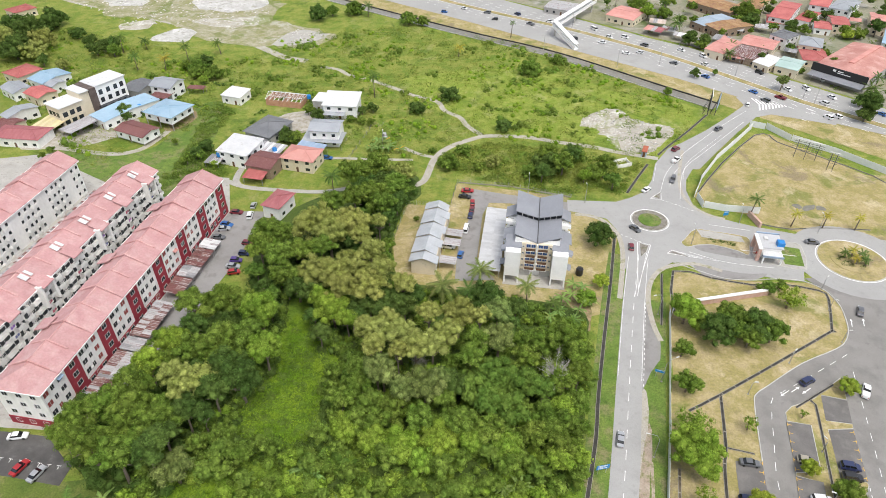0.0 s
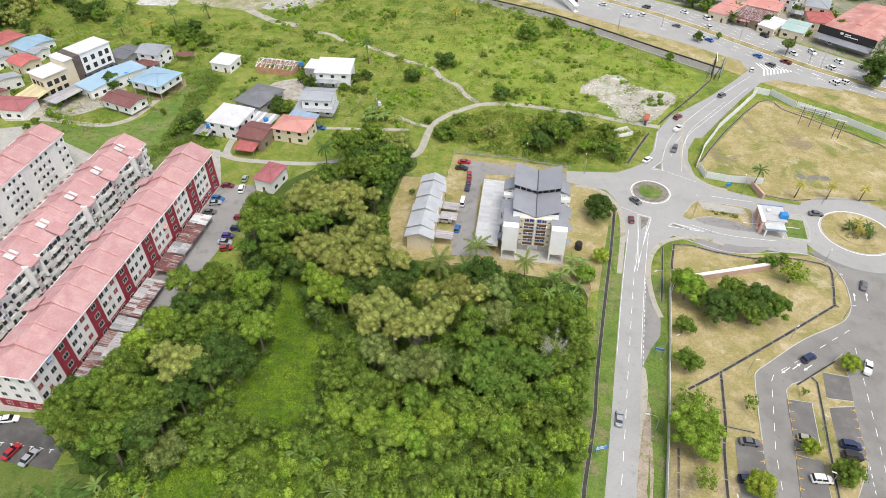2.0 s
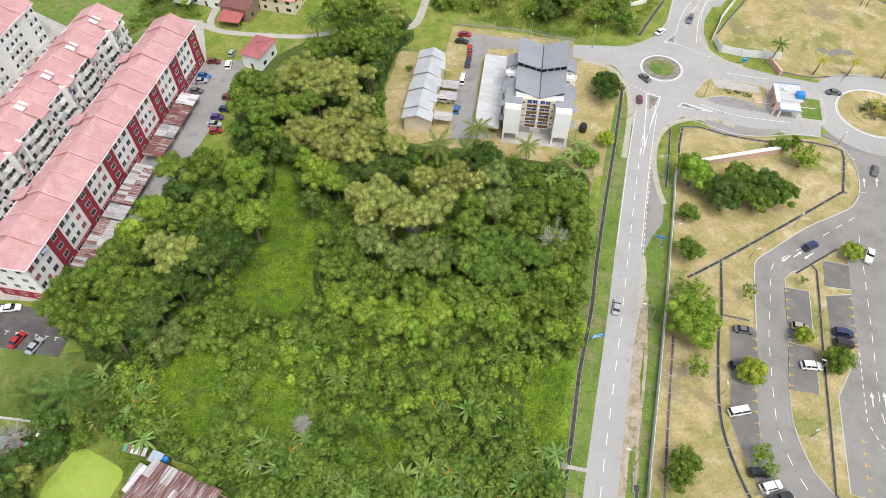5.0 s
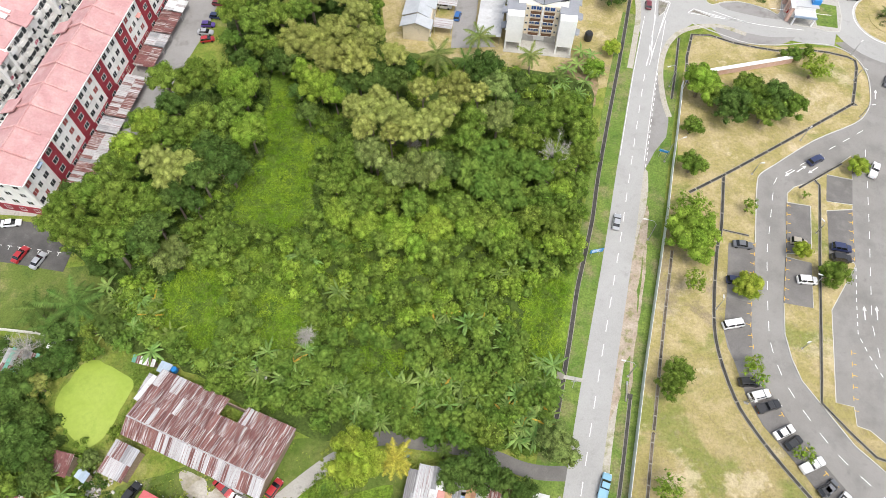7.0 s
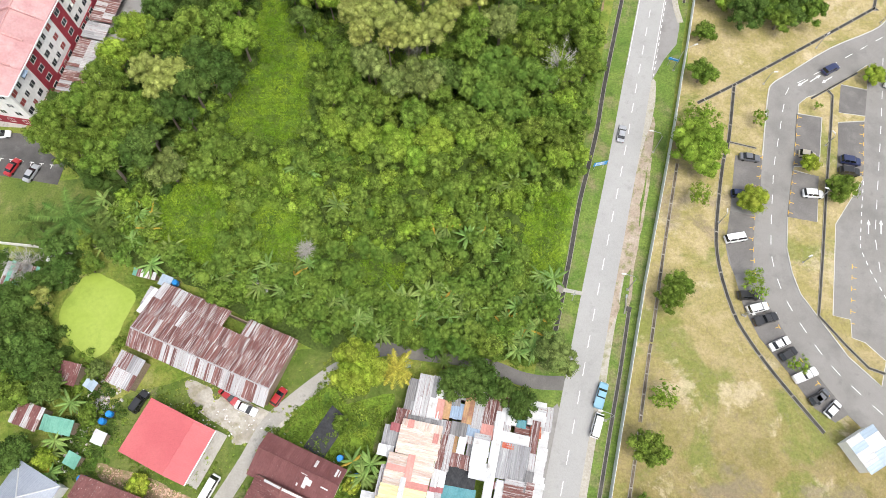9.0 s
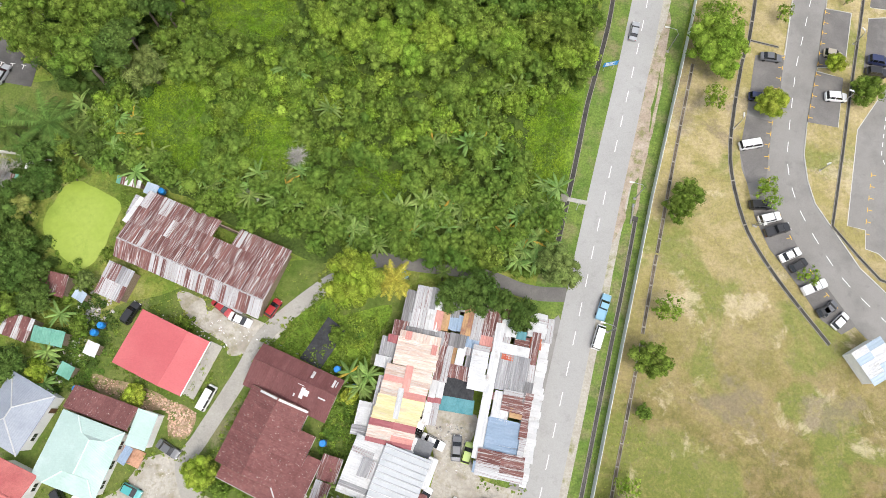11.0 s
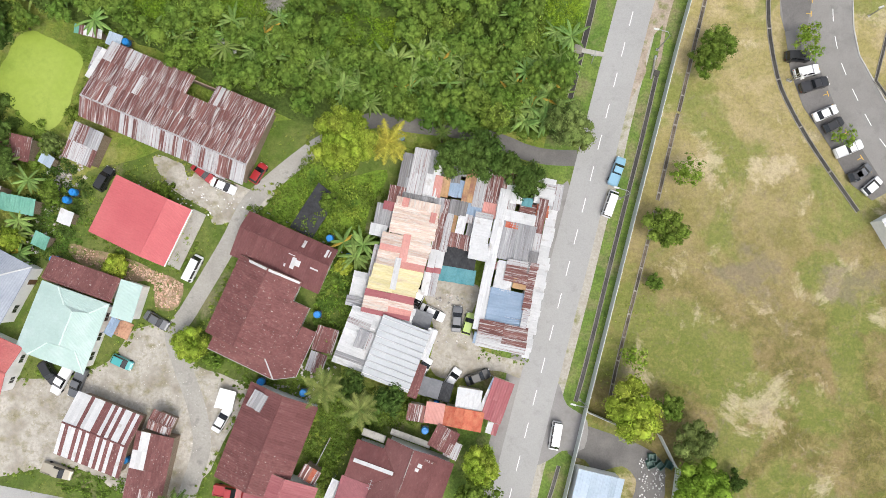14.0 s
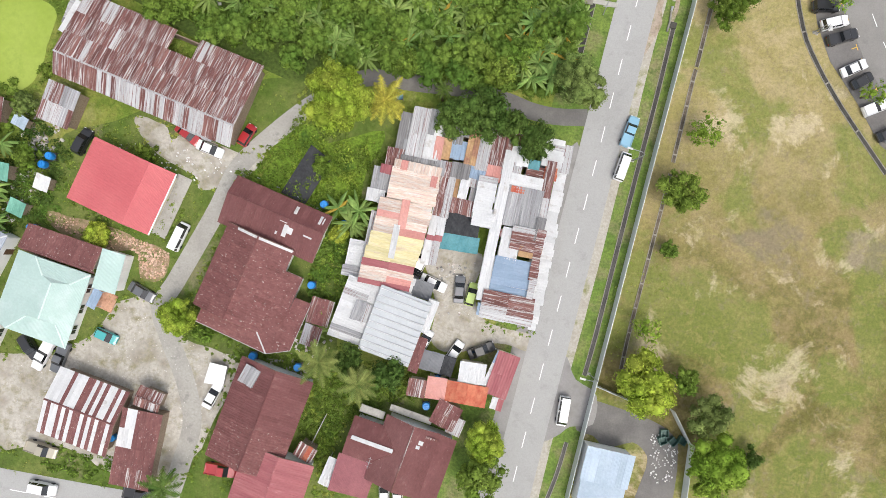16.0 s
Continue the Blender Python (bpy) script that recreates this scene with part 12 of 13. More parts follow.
for poly, n in ((BANANA_STRIP, 28), ([(12.9, 44.5), (20.3, 47.7), (21.7, 44.0), (17.9, 40.3), (13.8, 39.9)], 7), ([(-16.2, 48.4), (-9.7, 46.5), (-7.0, 42.8), (-15.3, 43.8)], 4), ([(3.1, 66.9), (14.7, 68.2), (14.3, 58.2), (4.1, 57.0)], 2), ([(-59.4, 91.0), (-50.0, 91.1), (-49.3, 81.1), (-57.9, 81.1)], 3), ([(-68.8, 74.3), (-59.2, 74.3), (-57.9, 62.7), (-70.0, 62.7), (-71.6, 70.3)], 7), ([(-60.8, 62.7), (-51.5, 62.7), (-50.8, 57.7), (-59.9, 57.7)], 1),
                ([(-33.6, 82.5), (-26.2, 82.5), (-25.9, 78.4), (-33.2, 78.4)], 1), ([(-49.8, 59.0), (-24.5, 59.0), (-23.9, 50.6), (-39.6, 50.6)], 9), ([(-55.9, 101.5), (-48.2, 101.5), (-48.5, 94.0), (-54.8, 94.0)], 2), ([(-1.7, 73.0), (12.7, 71.7), (12.3, 59.0), (-1.5, 59.0)], 3), ([(33.2, 142.2), (43.5, 142.2), (39.3, 124.9), (32.1, 127.0)], 8),
                ([(-20.6, 5.6), (-15.3, 3.8), (-16.2, 0.2), (-18.9, 1.1)], 2), ([(-15.2, 24.4), (-10.7, 22.6), (-11.6, 18.1), (-15.2, 19.0)], 3), ([(-69.0, 24.7), (-63.6, 18.3), (-69.0, 13.9), (-72.6, 18.4)], 5), ([(-28.9, 229.2), (-16.1, 225.2), (-16.8, 219.4), (-29.2, 220.1)], 9), ([(-75.2, 35.0), (-67.5, 33.9), (-66.9, 30.8), (-72.1, 30.8)], 3)):
    xs, ys = [p[0] for p in poly], [p[1] for p in poly]
    made, tries = 0, 0
    while made < n and tries < 2000:
        tries += 1
        x, y = BAN.uniform(min(xs), max(xs)), BAN.uniform(min(ys), max(ys))
        if inside(x, y, poly) and all(math.hypot(x - a, y - b) > 1.9 for a, b in bananas):
            bananas.append((x, y))
            made += 1
for k, (x, y) in enumerate(bananas):
    banana(x, y, BAN.uniform(0.95, 1.3), k)

# palms
for k, (x, y, r, h, kind) in enumerate([(-7.4, 36.8, 4.0, 5.2, "yellow"), (-17.1, -2.2, 3.7, 8.0, "pale"), (-11.5, -5.6, 3.4, 7.5, "pale"), (-73.5, 67.2, 6.6, 5.0, "green"), (-38.0, 188.8, 4.0, 9.0, "green"),
                                        (-0.1, 135.3, 5.6, 7.0, "pale"), (10.7, 141.4, 4.6, 7.5, "pale"), (23.2, 134.7, 3.8, 7.5, "pale"), (7.0, 134.6, 3.5, 6.0, "green"), (1.5, 38.8, 1.4, 3.4, "green"),
                                        (-41.3, -21.5, 3.5, 5.0, "green"), (30.6, 131.4, 3.0, 4.0, "green"), (103.1, 178.4, 3.0, 7.5, "green"), (114.5, 173.0, 2.2, 5.5, "yellow"), (124.7, 173.0, 2.1, 5.0, "yellow"), (134.6, 171.6, 2.0, 5.0, "yellow"),
                                        (36.1, 345.3, 2.1, 8.0, "green")]):
    palm(x, y, h, max(r, 1.6), kind, k + 1)
for k, (x, y, h) in enumerate([(-146.4, 296.0, 8.0), (-132.9, 297.5, 6.5), (-125.5, 306.6, 9.0), (-31.0, 269.5, 10.0), (-43.6, 376.6, 7.0), (7.4, 318.0, 5.0), (-162.8, 320.6, 8.0), (128.2, 358.2, 7.5), (179.9, 392.6, 7.5), (147.4, 327.8, 4.0), (197.7, 281.6, 6.0), (-113.7, 319.1, 6.0), (-152.8, 324.6, 5.0)]):
    palm(x, y, h, 3.6, "yellow" if k in (1, 5) else "green", k + 30)

# bare tree
def bare_tree(x, y, h, R, seed):
    rng = np.random.default_rng(seed)
    t = thing("bare_tree", x, y, 0, 0, "bleached bare tree with fine leafless twigs", "tree")
    g = Geo()
    g.tube([(0, 0, -0.1), (0.2, 0.1, h * 0.5)], [0.22, 0.14], 6)
    twig = Geo()
    for k in range(24):
        a, el = 2.39996 * k, rng.uniform(0.35, 1.3)
        L = R * rng.uniform(0.8, 1.15)
        base = Vector((0.2, 0.1, h * rng.uniform(0.38, 0.5)))
        tip = base + Vector((L * math.cos(a) * math.cos(el), L * math.sin(a) * math.cos(el), L * math.sin(el)))
        g.tube([base, base.lerp(tip, 0.5) + Vector((0, 0, 0.2)), tip], [0.06, 0.035, 0.012], 4, False)
        for j in range(22):
            p = base.lerp(tip, rng.uniform(0.3, 1.0))
            d = Vector(rng.normal(size=3) + np.array([0.6 * math.cos(a), 0.6 * math.sin(a), 0.5])).normalized() * rng.uniform(0.7, 1.7)
            twig.tube([p, p + d * 0.5 + Vector((0, 0, 0.05)), p + d], [0.026, 0.018, 0.008], 3, False)
    part("trunk", g.mesh("trunk", BARK_PALE), t)
    part("twig_crown", twig.mesh("twig_crown", BARK_PALE), t)


bare_tree(26.4, 103.0, 14.0, 5.0, 3)
bare_tree(-5.8, 108.7, 8.0, 2.0, 4)
bare_tree(-26.4, 60.8, 7.0, 1.6, 6)
bare_tree(-81.6, 57.7, 5.5, 4.5, 7)

# trees on the fields and along the campus
for k, (x, y, r, h, kind) in enumerate([(54.9, 83.6, 6.2, 9.5, "bright"), (54.2, 73.5, 3.5, 5.0, "sparse"), (47.4, 53.7, 3.2, 5.5, "mid"), (65.8, 127.8, 5.1, 9, "bright"), (72.1, 120.6, 5.9, 8.5, "dark"), (78.0, 123.3, 5.3, 8, "mid"), (82.9, 122.8, 6.2, 8.5, "dark"), (86.6, 121.0, 4.5, 7.5, "mid"), (77.5, 127.7, 3.9, 7, "mid"), (69.4, 125.1, 3.9, 6.5, "mid"), (61.8, 115.7, 3.1, 5, "mid"), (96.7, 134.3, 5.1, 6, "sparse"), (93.5, 140.8, 2.6, 3.5, "broad"), (98.1, 142.3, 2.2, 3, "mid"), (79.9, 119.1, 3.9, 6.5, "mid"), (59.5, 104.0, 3.7, 6.0, "mid"),
                                        (65.5, 72.6, 3.2, 5.0, "yellow"), (62.4, 54.9, 3.2, 4.5, "sparse"), (79.3, 81.3, 2.3, 4.5, "yellow"), (84.6, 75.5, 3.3, 5.0, "mid"), (98.8, 103.8, 2.8, 4.5, "yellow"),
                                        (57.4, 91.4, 5.6, 5.5, "sparse"), (70.6, 92.9, 2.5, 4.0, "sparse"), (84.7, 96.2, 1.3, 2.5, "sparse")]):
    tree(x, y, r, h, kind, k)
for k, (x, y, r, h, kind) in enumerate([(37.6, 23.0, 4.0, 7.0, "mid"), (45.2, 50.9, 3.5, 6.0, "mid"), (36.3, 14.0, 1.8, 3.0, "mid"), (32.1, 1.7, 2.8, 5.0, "sparse"), (31.4, -6.2, 4.9, 8.5, "yellow"),
                                        (38.2, -6.0, 2.6, 5.5, "mid"), (41.6, -11.2, 3.9, 6.5, "pale"), (42.0, -18.5, 4.8, 8.5, "bright"), (48.8, -18.1, 1.9, 3.5, "dark"), (41.5, 32.1, 3.5, 4.5, "sparse"),
                                        (67.7, 38.1, 2.6, 4.5, "sparse"), (63.1, 52.1, 1.9, 4.5, "sparse")]):
    tree(x, y, r, h, kind, k)
# village trees
for k, (x, y, r, h, kind) in enumerate([(-14.2, 36.9, 5.8, 11.0, "yellow"), (8.1, 34.8, 4.7, 8.0, "dark"), (2.9, 34.4, 3.6, 6.5, "dark"), (15.4, 30.4, 3.3, 6.5, "dark"), (12.3, 32.8, 2.7, 6.0, "dark"), (22.2, 39.8, 4.4, 7.0, "pale"), (23.9, 37.5, 2.4, 5.0, "pale"),
                                        (9.7, 41.2, 3.1, 6.0, "mid"), (3.9, 41.5, 2.7, 5.0, "broad"), (-0.3, 42.3, 2.9, 5.0, "broad"), (12.7, 44.1, 2.8, 5.5, "mid"), (-4.0, 43.2, 2.2, 4.5, "mid"), (6.6, 44.2, 2.5, 5.5, "broad"), (6.6, 39.8, 2.0, 4.0, "broad"), (-39.8, 4.0, 3.3, 5.0, "yellow"),
                                        (-36.5, 1.4, 2.2, 3.0, "mid"), (-12.9, -2.3, 2.4, 6.0, "dark"), (-7.1, -4.9, 2.9, 6.0, "dark"), (7.5, -15.3, 3.6, 6.5, "yellow"), (6.3, -20.1, 4.3, 7.5, "mid"), (-14.9, 16.7, 1.8, 3.0, "yellow"),
                                        (-52.7, 16.9, 2.2, 3.0, "yellow"), (-45.2, 29.2, 2.2, 2.6, "mid"), (-60.6, 42.6, 1.6, 2.8, "mid"), (-63.1, 37.5, 1.8, 2.8, "pale"), (-17.5, 27.3, 1.8, 3.0, "mid"), (-17.6, 4.9, 1.8, 2.8, "mid")]):
    tree(x, y, r, h, kind, k)
for k, (x, y, r, h, kind) in enumerate([(-80.7, 50.2, 6.5, 6.5, "dark"), (-76.9, 45.1, 4.4, 6.0, "dark"), (-77.1, 39.8, 6.3, 7.0, "dark"), (-71.1, 34.1, 4.1, 7.0, "dark"), (-78.7, 33.2, 5.2, 7.0, "mid"), (-75.0, 22.3, 4.0, 6.0, "dark"), (-69.8, 21.0, 2.5, 4.0, "yellow"),
                                        (-63.4, 28.8, 2.6, 4.0, "mid"), (-64.0, 37.0, 2.1, 3.5, "pale"), (-41.7, 51.9, 3.1, 5.0, "mid"), (-52.5, 16.8, 2.0, 2.5, "yellow"), (-69.2, 57.5, 2.2, 4.0, "mid")]):
    tree(x, y, r, h, kind, k + 50)
# round the flats and in the wild grass
for k, (x, y, r, h, kind) in enumerate([(48.6, 162.5, 5.6, 8.0, "dark"), (45.9, 142.5, 2.7, 4.5, "yellow"), (40.4, 135.7, 3.4, 4.0, "bright"), (-8.8, 174.6, 1.1, 2.0, "mid"), (38.7, 207.3, 7.2, 6.5, "dark"), (48.6, 214.7, 5.0, 5.5, "mid"),
                                        (55.4, 202.0, 4.8, 5.5, "mid"), (31.5, 203.7, 3.9, 4.0, "mid"), (18.4, 210.8, 3.6, 4.5, "olive"), (1.5, 208.9, 4.5, 5.0, "mid"), (12.3, 207.2, 2.9, 3.5, "mid"), (7.7, 220.0, 3.5, 3.0, "mid"),
                                        (24.1, 239.5, 3.9, 3.5, "dark"), (-11.6, 254.2, 4.2, 4.5, "dark"), (-4.5, 219.9, 2.0, 2.0, "mid"), (-36.4, 206.2, 2.9, 4.0, "mid"), (-90.6, 219.7, 3.0, 5.0, "dark"), (-92.1, 214.0, 3.0, 4.5, "mid"),
                                        (-60.7, 227.8, 4.1, 4.5, "dark"), (-132.0, 244.4, 3.2, 4.5, "dark")]):
    tree(x, y, r, h, kind, k + 80)
for k, (x, y, r, h, kind) in enumerate([(-214.1, 329.9, 11.5, 11.0, "dark"), (-211.2, 310.6, 9.6, 10.0, "dark"), (-214.0, 349.7, 7.5, 8.0, "dark"), (-193.4, 338.3, 4.7, 6.0, "dark"), (-173.5, 315.3, 4.7, 7.0, "dark"), (-167.6, 321.5, 4.2, 7.0, "dark"), (-115.0, 301.4, 4.9, 6.0, "dark"),
                                        (-116.7, 289.3, 3.9, 4.5, "mid"), (-71.5, 370.7, 6.4, 8.0, "dark"), (-64.5, 377.7, 4.2, 6.0, "mid"), (-52.0, 381.0, 6.5, 5.0, "mid"), (-20.2, 365.0, 5.7, 6.0, "mid"), (-12.3, 362.5, 4.1, 5.0, "mid"), (2.1, 267.6, 5.0, 4.5, "dark"),
                                        (-10.8, 254.0, 3.3, 4.5, "dark"), (127.9, 335.4, 4.2, 6.0, "dark"), (133.6, 330.7, 4.1, 5.0, "mid"), (169.3, 362.7, 6.3, 7.0, "dark"), (176.7, 249.5, 4.8, 6.5, "dark"), (156.0, 282.7, 2.1, 6.0, "mid")]):
    tree(x, y, r, h, kind, k + 110)
for k, (x, y, r, h, kind) in enumerate([(222.9, 347.0, 4.6, 5.0, "mid"), (189.2, 353.4, 3.7, 5.0, "dark"), (176.5, 325.8, 2.3, 5.0, "dark"), (126.4, 377.4, 4.9, 6.0, "mid"), (115.4, 392.3, 6.7, 6.0, "mid"), (118.9, 294.1, 2.7, 4.0, "dark"), (216.8, 346.9, 3.7, 5.0, "yellow"),
                                        (-52.2, 246.6, 3.5, 5.0, "dark"), (-56.6, 251.8, 2.4, 5.0, "mid"), (-133.4, 248.2, 4.0, 5.5, "dark"), (-125.6, 259.0, 2.4, 4.0, "mid"), (-181.7, 296.3, 4.0, 6.0, "olive"), (-193.7, 301.6, 4.0, 6.0, "dark"),
                                        (129.4, 296.6, 1.9, 3.0, "mid"), (100.4, 274.0, 2.5, 3.5, "mid"), (55.8, 309.4, 4.2, 3.0, "mid"), (40.7, 297.3, 6.7, 3.5, "mid"), (162.1, 325.9, 2.0, 4.0, "dark"), (249.8, 374.7, 4.9, 6.0, "dark")]):
    tree(x, y, r, h, kind, k + 140)

# garden trees and hedges of the far village
for k, (x, y, r, h, kind) in enumerate([(-129.6, 259.8, 2.4, 4, "mid"), (-134.3, 253.1, 2.9, 4, "mid"), (-135.3, 249.0, 1.8, 3, "dark"), (-180.5, 325.3, 4.6, 7, "dark"), (-170.8, 319.2, 5.6, 7, "dark"), (-165.0, 314.8, 3.9, 6, "mid"), (-197.3, 342.4, 4.2, 5, "mid"), (-183.6, 300.1, 3.2, 5, "mid"), (-123.1, 297.7, 3.2, 5, "mid"), (-118.8, 301.3, 3.8, 5, "mid"), (-112.0, 291.9, 3.2, 4.5, "mid"), (-110.8, 282.8, 2.6, 4, "bright"), (-112.0, 246.8, 1.9, 3, "mid"), (-58.9, 228.1, 3.5, 5, "mid"), (-62.7, 230.3, 2.6, 5, "dark"), (-57.4, 251.7, 2.4, 4, "mid"), (-38.9, 245.4, 2.3, 3, "mid"), (-34.0, 243.9, 2.3, 3, "mid"), (-30.4, 242.9, 2.1, 3, "mid"), (-34.8, 252.1, 2.4, 4, "dark"), (-30.3, 254.8, 2.9, 4, "dark"), (-84.6, 208.0, 2.1, 3, "bright"), (-29.7, 202.8, 2.8, 5, "mid"), (-17.4, 203.0, 2.8, 5, "mid"), (-95.4, 209.9, 2.9, 5, "mid"), (-93.5, 214.2, 2.5, 5, "dark"), (-104.8, 225.0, 1.8, 3, "mid"), (-150.9, 213.3, 1.7, 3, "mid"), (-149.8, 217.6, 1.8, 3, "mid")]):
    tree(x, y, min(r, 4.6), h, kind, k + 400, "leafy garden tree among village houses", "village trees")

# planting on the large entrance island and far settlement trees
for k, (dx, dy) in enumerate(((-2.5, 1.0), (0.5, 2.2), (2.5, 0.4), (-0.5, -1.6), (2.0, -2.4))):
    palm(RING2[0] + dx, RING2[1] + dy, 2.6, 2.0, "yellow" if k % 2 else "green", k + 60, "short feathery palm on the entrance island")
for k, (x, y, r, kind) in enumerate(((128.6, 335.5, 4.2, "dark"), (134.6, 332.4, 3.7, "dark"), (169.6, 371.4, 6.0, "mid"), (189.5, 355.3, 4.0, "dark"), (179.6, 355.1, 3.0, "mid"), (233.7, 351.0, 5.2, "dark"), (215.8, 348.9, 3.3, "mid"), (130.2, 390.2, 6.2, "mid"), (115.7, 374.0, 4.8, "bright"),
                                    (153.8, 279.7, 3.4, "pale"), (178.3, 252.8, 6.4, "dark"), (177.0, 325.4, 2.4, "mid"), (167.2, 379.0, 3.6, "dark"), (171.9, 364.0, 4.4, "dark"), (224.8, 392.4, 3.2, "mid"), (148.4, 345.8, 2.6, "mid"))):
    tree(x, y, r, 1.5 * r + 1.5, kind, k + 720, "leafy tree beside the highway", "highway trees")
for k, (x, y, h) in enumerate(((125.1, 350.6, 7.0), (173.1, 381.7, 8.0), (141.3, 315.3, 4.0), (191.1, 273.5, 4.5), (182.3, 264.0, 4.0))):
    palm(x, y, h, 4.6, "green", k + 80)
undergrowth("hedge", [(RING2[0] - 4.5, RING2[1] - 3), (RING2[0] + 4.5, RING2[1] - 4), (RING2[0] + 5, RING2[1] + 3), (RING2[0] - 4, RING2[1] + 3)], 40, 0.4, 0.8, 7.0, 0.2, LEAF_DARK, "low clipped shrubs on the entrance island", 31, (), 0.2)
q = random.Random(77)
FARLAND = [(61.9, 417.4), (112.4, 353.5), (148.0, 318.7), (175.7, 287.6), (194.3, 264.0)] + [(260.0, 240.0), (330.0, 330.0), (330.0, 520.0), (60.0, 520.0)]
far_trees = []
while len(far_trees) < 150:
    x, y = q.uniform(60, 330), q.uniform(255, 500)
    if inside(x, y, FARLAND):
        far_trees.append((x, y, q.uniform(1.6, 3.8), q.uniform(3.5, 7.5)))
canopy_stuff("garden_foliage", far_trees[0::2], LEAF_DARK, "garden trees among far houses", 44, 1.9, 0.46)
canopy_stuff("garden_foliage", far_trees[1::2], LEAF_MID, "garden trees among far houses", 45, 1.9, 0.46)
undergrowth("weeds", FARLAND, 500, 0.8, 2.0, 2.0, 0.35, WEED_TUFT, "bushes between far houses", 32, (), 0.0)

# tall grass and weeds of the waste ground
WILD = [(-222.6, 288.3), (-229.5, 365.7), (-158.6, 336.4), (-101.6, 310.5), (-68.8, 350.5), (-26.5, 361.9), (34.7, 339.5), (88.4, 286.3), (109.3, 252.1), (81.0, 216.5), (47.9, 224.8), (10.7, 235.9), (-13.2, 209.2), (-30.3, 213.1), (-41.7, 235.2), (-66.6, 272.0), (-88.9, 260.3), (-108.1, 229.8), (-132.1, 207.9)]
undergrowth("tall_grass", WILD, 3400, 0.7, 2.0, 1.0, 0.30, GRASS_TUFT, "tall uneven grass of the waste ground", 11, (RUBBLE_LOT,), -0.45)
undergrowth("weeds", WILD, 900, 0.9, 2.2, 1.6, 0.30, WEED_TUFT, "clumps of weeds in the waste ground", 12, (), -0.45)
undergrowth("tall_grass", [(4.5, 204.8), (0.6, 219.5), (17.4, 229.4), (58.3, 221.7), (74.8, 212.3), (63.0, 193.1), (32.7, 193.0)], 700, 0.6, 1.6, 2.5, 0.3, GRASS_TUFT, "tall grass behind the flats", 13, (), -0.3)
undergrowth("weeds", [(4.5, 204.8), (0.6, 219.5), (17.4, 229.4), (58.3, 221.7), (74.8, 212.3), (63.0, 193.1), (32.7, 193.0)], 200, 0.8, 1.8, 3.0, 0.3, WEED_TUFT, "bushy weeds behind the flats", 14, (), 0.0)
undergrowth("weeds", [(-103.9, 192.5), (-77.6, 204.4), (-93.4, 226.9), (-89.2, 252.7), (-98.3, 262.1), (-101.1, 239.3), (-99.2, 211.5)], 420, 0.7, 1.7, 2.5, 0.3, WEED_TUFT, "rank weeds beside the village", 15, (), -0.1)
undergrowth("garden_plants", [(-30.5, 26.3), (-20.6, 35.6), (-10.7, 31.6), (-7.1, 29.7), (-11.7, 14.5), (-13.5, 10.9), (-18.8, 14.5), (-17.0, 19.9)], 260, 0.35, 1.0, 6.0, 0.22, LEAF_MID, "garden plants and weeds between houses", 16, (), 0.0)
undergrowth("garden_plants", [(-69.0, 27.3), (-63.7, 38.1), (-59.2, 30.9), (-57.4, 27.3), (-63.6, 18.3), (-69.0, 15.7)], 160, 0.4, 1.1, 6.0, 0.22, LEAF_DARK, "garden bushes between huts", 17, (), 0.1)
undergrowth("garden_plants", [(-21.6, -8.7), (-13.5, -3.4), (-4.6, -3.4), (-2.8, -8.8), (-13.5, -12.3), (-18.9, -20.3), (-21.6, -17.6)], 200, 0.4, 1.1, 6.0, 0.22, LEAF_MID, "leafy shrubs between village houses", 18, (), 0.1)
undergrowth("garden_plants", [(-60.0, -18.3), (-51.1, -17.5), (-52.0, -22.8), (-63.6, -19.2)], 60, 0.3, 0.8, 6.0, 0.22, LEAF_MID, "weeds on the road bank", 19, (), 0.0)
undergrowth("weeds", [(-61.2, 55.3), (-55.3, 57.7), (-50.1, 52.9), (-57.5, 43.7), (-63.4, 40.4), (-61.3, 43.7), (-59.2, 50.6)], 120, 0.3, 0.8, 5.0, 0.22, WEED_TUFT, "weeds round the pond", 20, (), 0.0)


# weeds along the edges of yards and lanes, and in the grass between houses
def edge_weeds(name, loop, count, spread, rmin, rmax, mat, label, seed, size=0.16):
    q = random.Random(seed)
    rng = np.random.default_rng(seed)
    pts = smooth_loop(loop, 4, 0.0, 1)
    lobes = []
    for _ in range(count):
        i = q.randrange(len(pts))
        (x, y), (u, v) = pts[i], pts[(i + 1) % len(pts)]
        f, r = q.random(), q.uniform(rmin, rmax)
        lobes.append((x + (u - x) * f + q.gauss(0, spread), y + (v - y) * f + q.gauss(0, spread), -0.3 * r, r))
    verts, faces, leaves = lobe_cloud(lobes, 9.0, size, rng, 0.2, 0.5, 0.4, 0.1)
    return solo(name, array_mesh(name, verts, faces, mat, leaves), label, "weeds", "stuff")


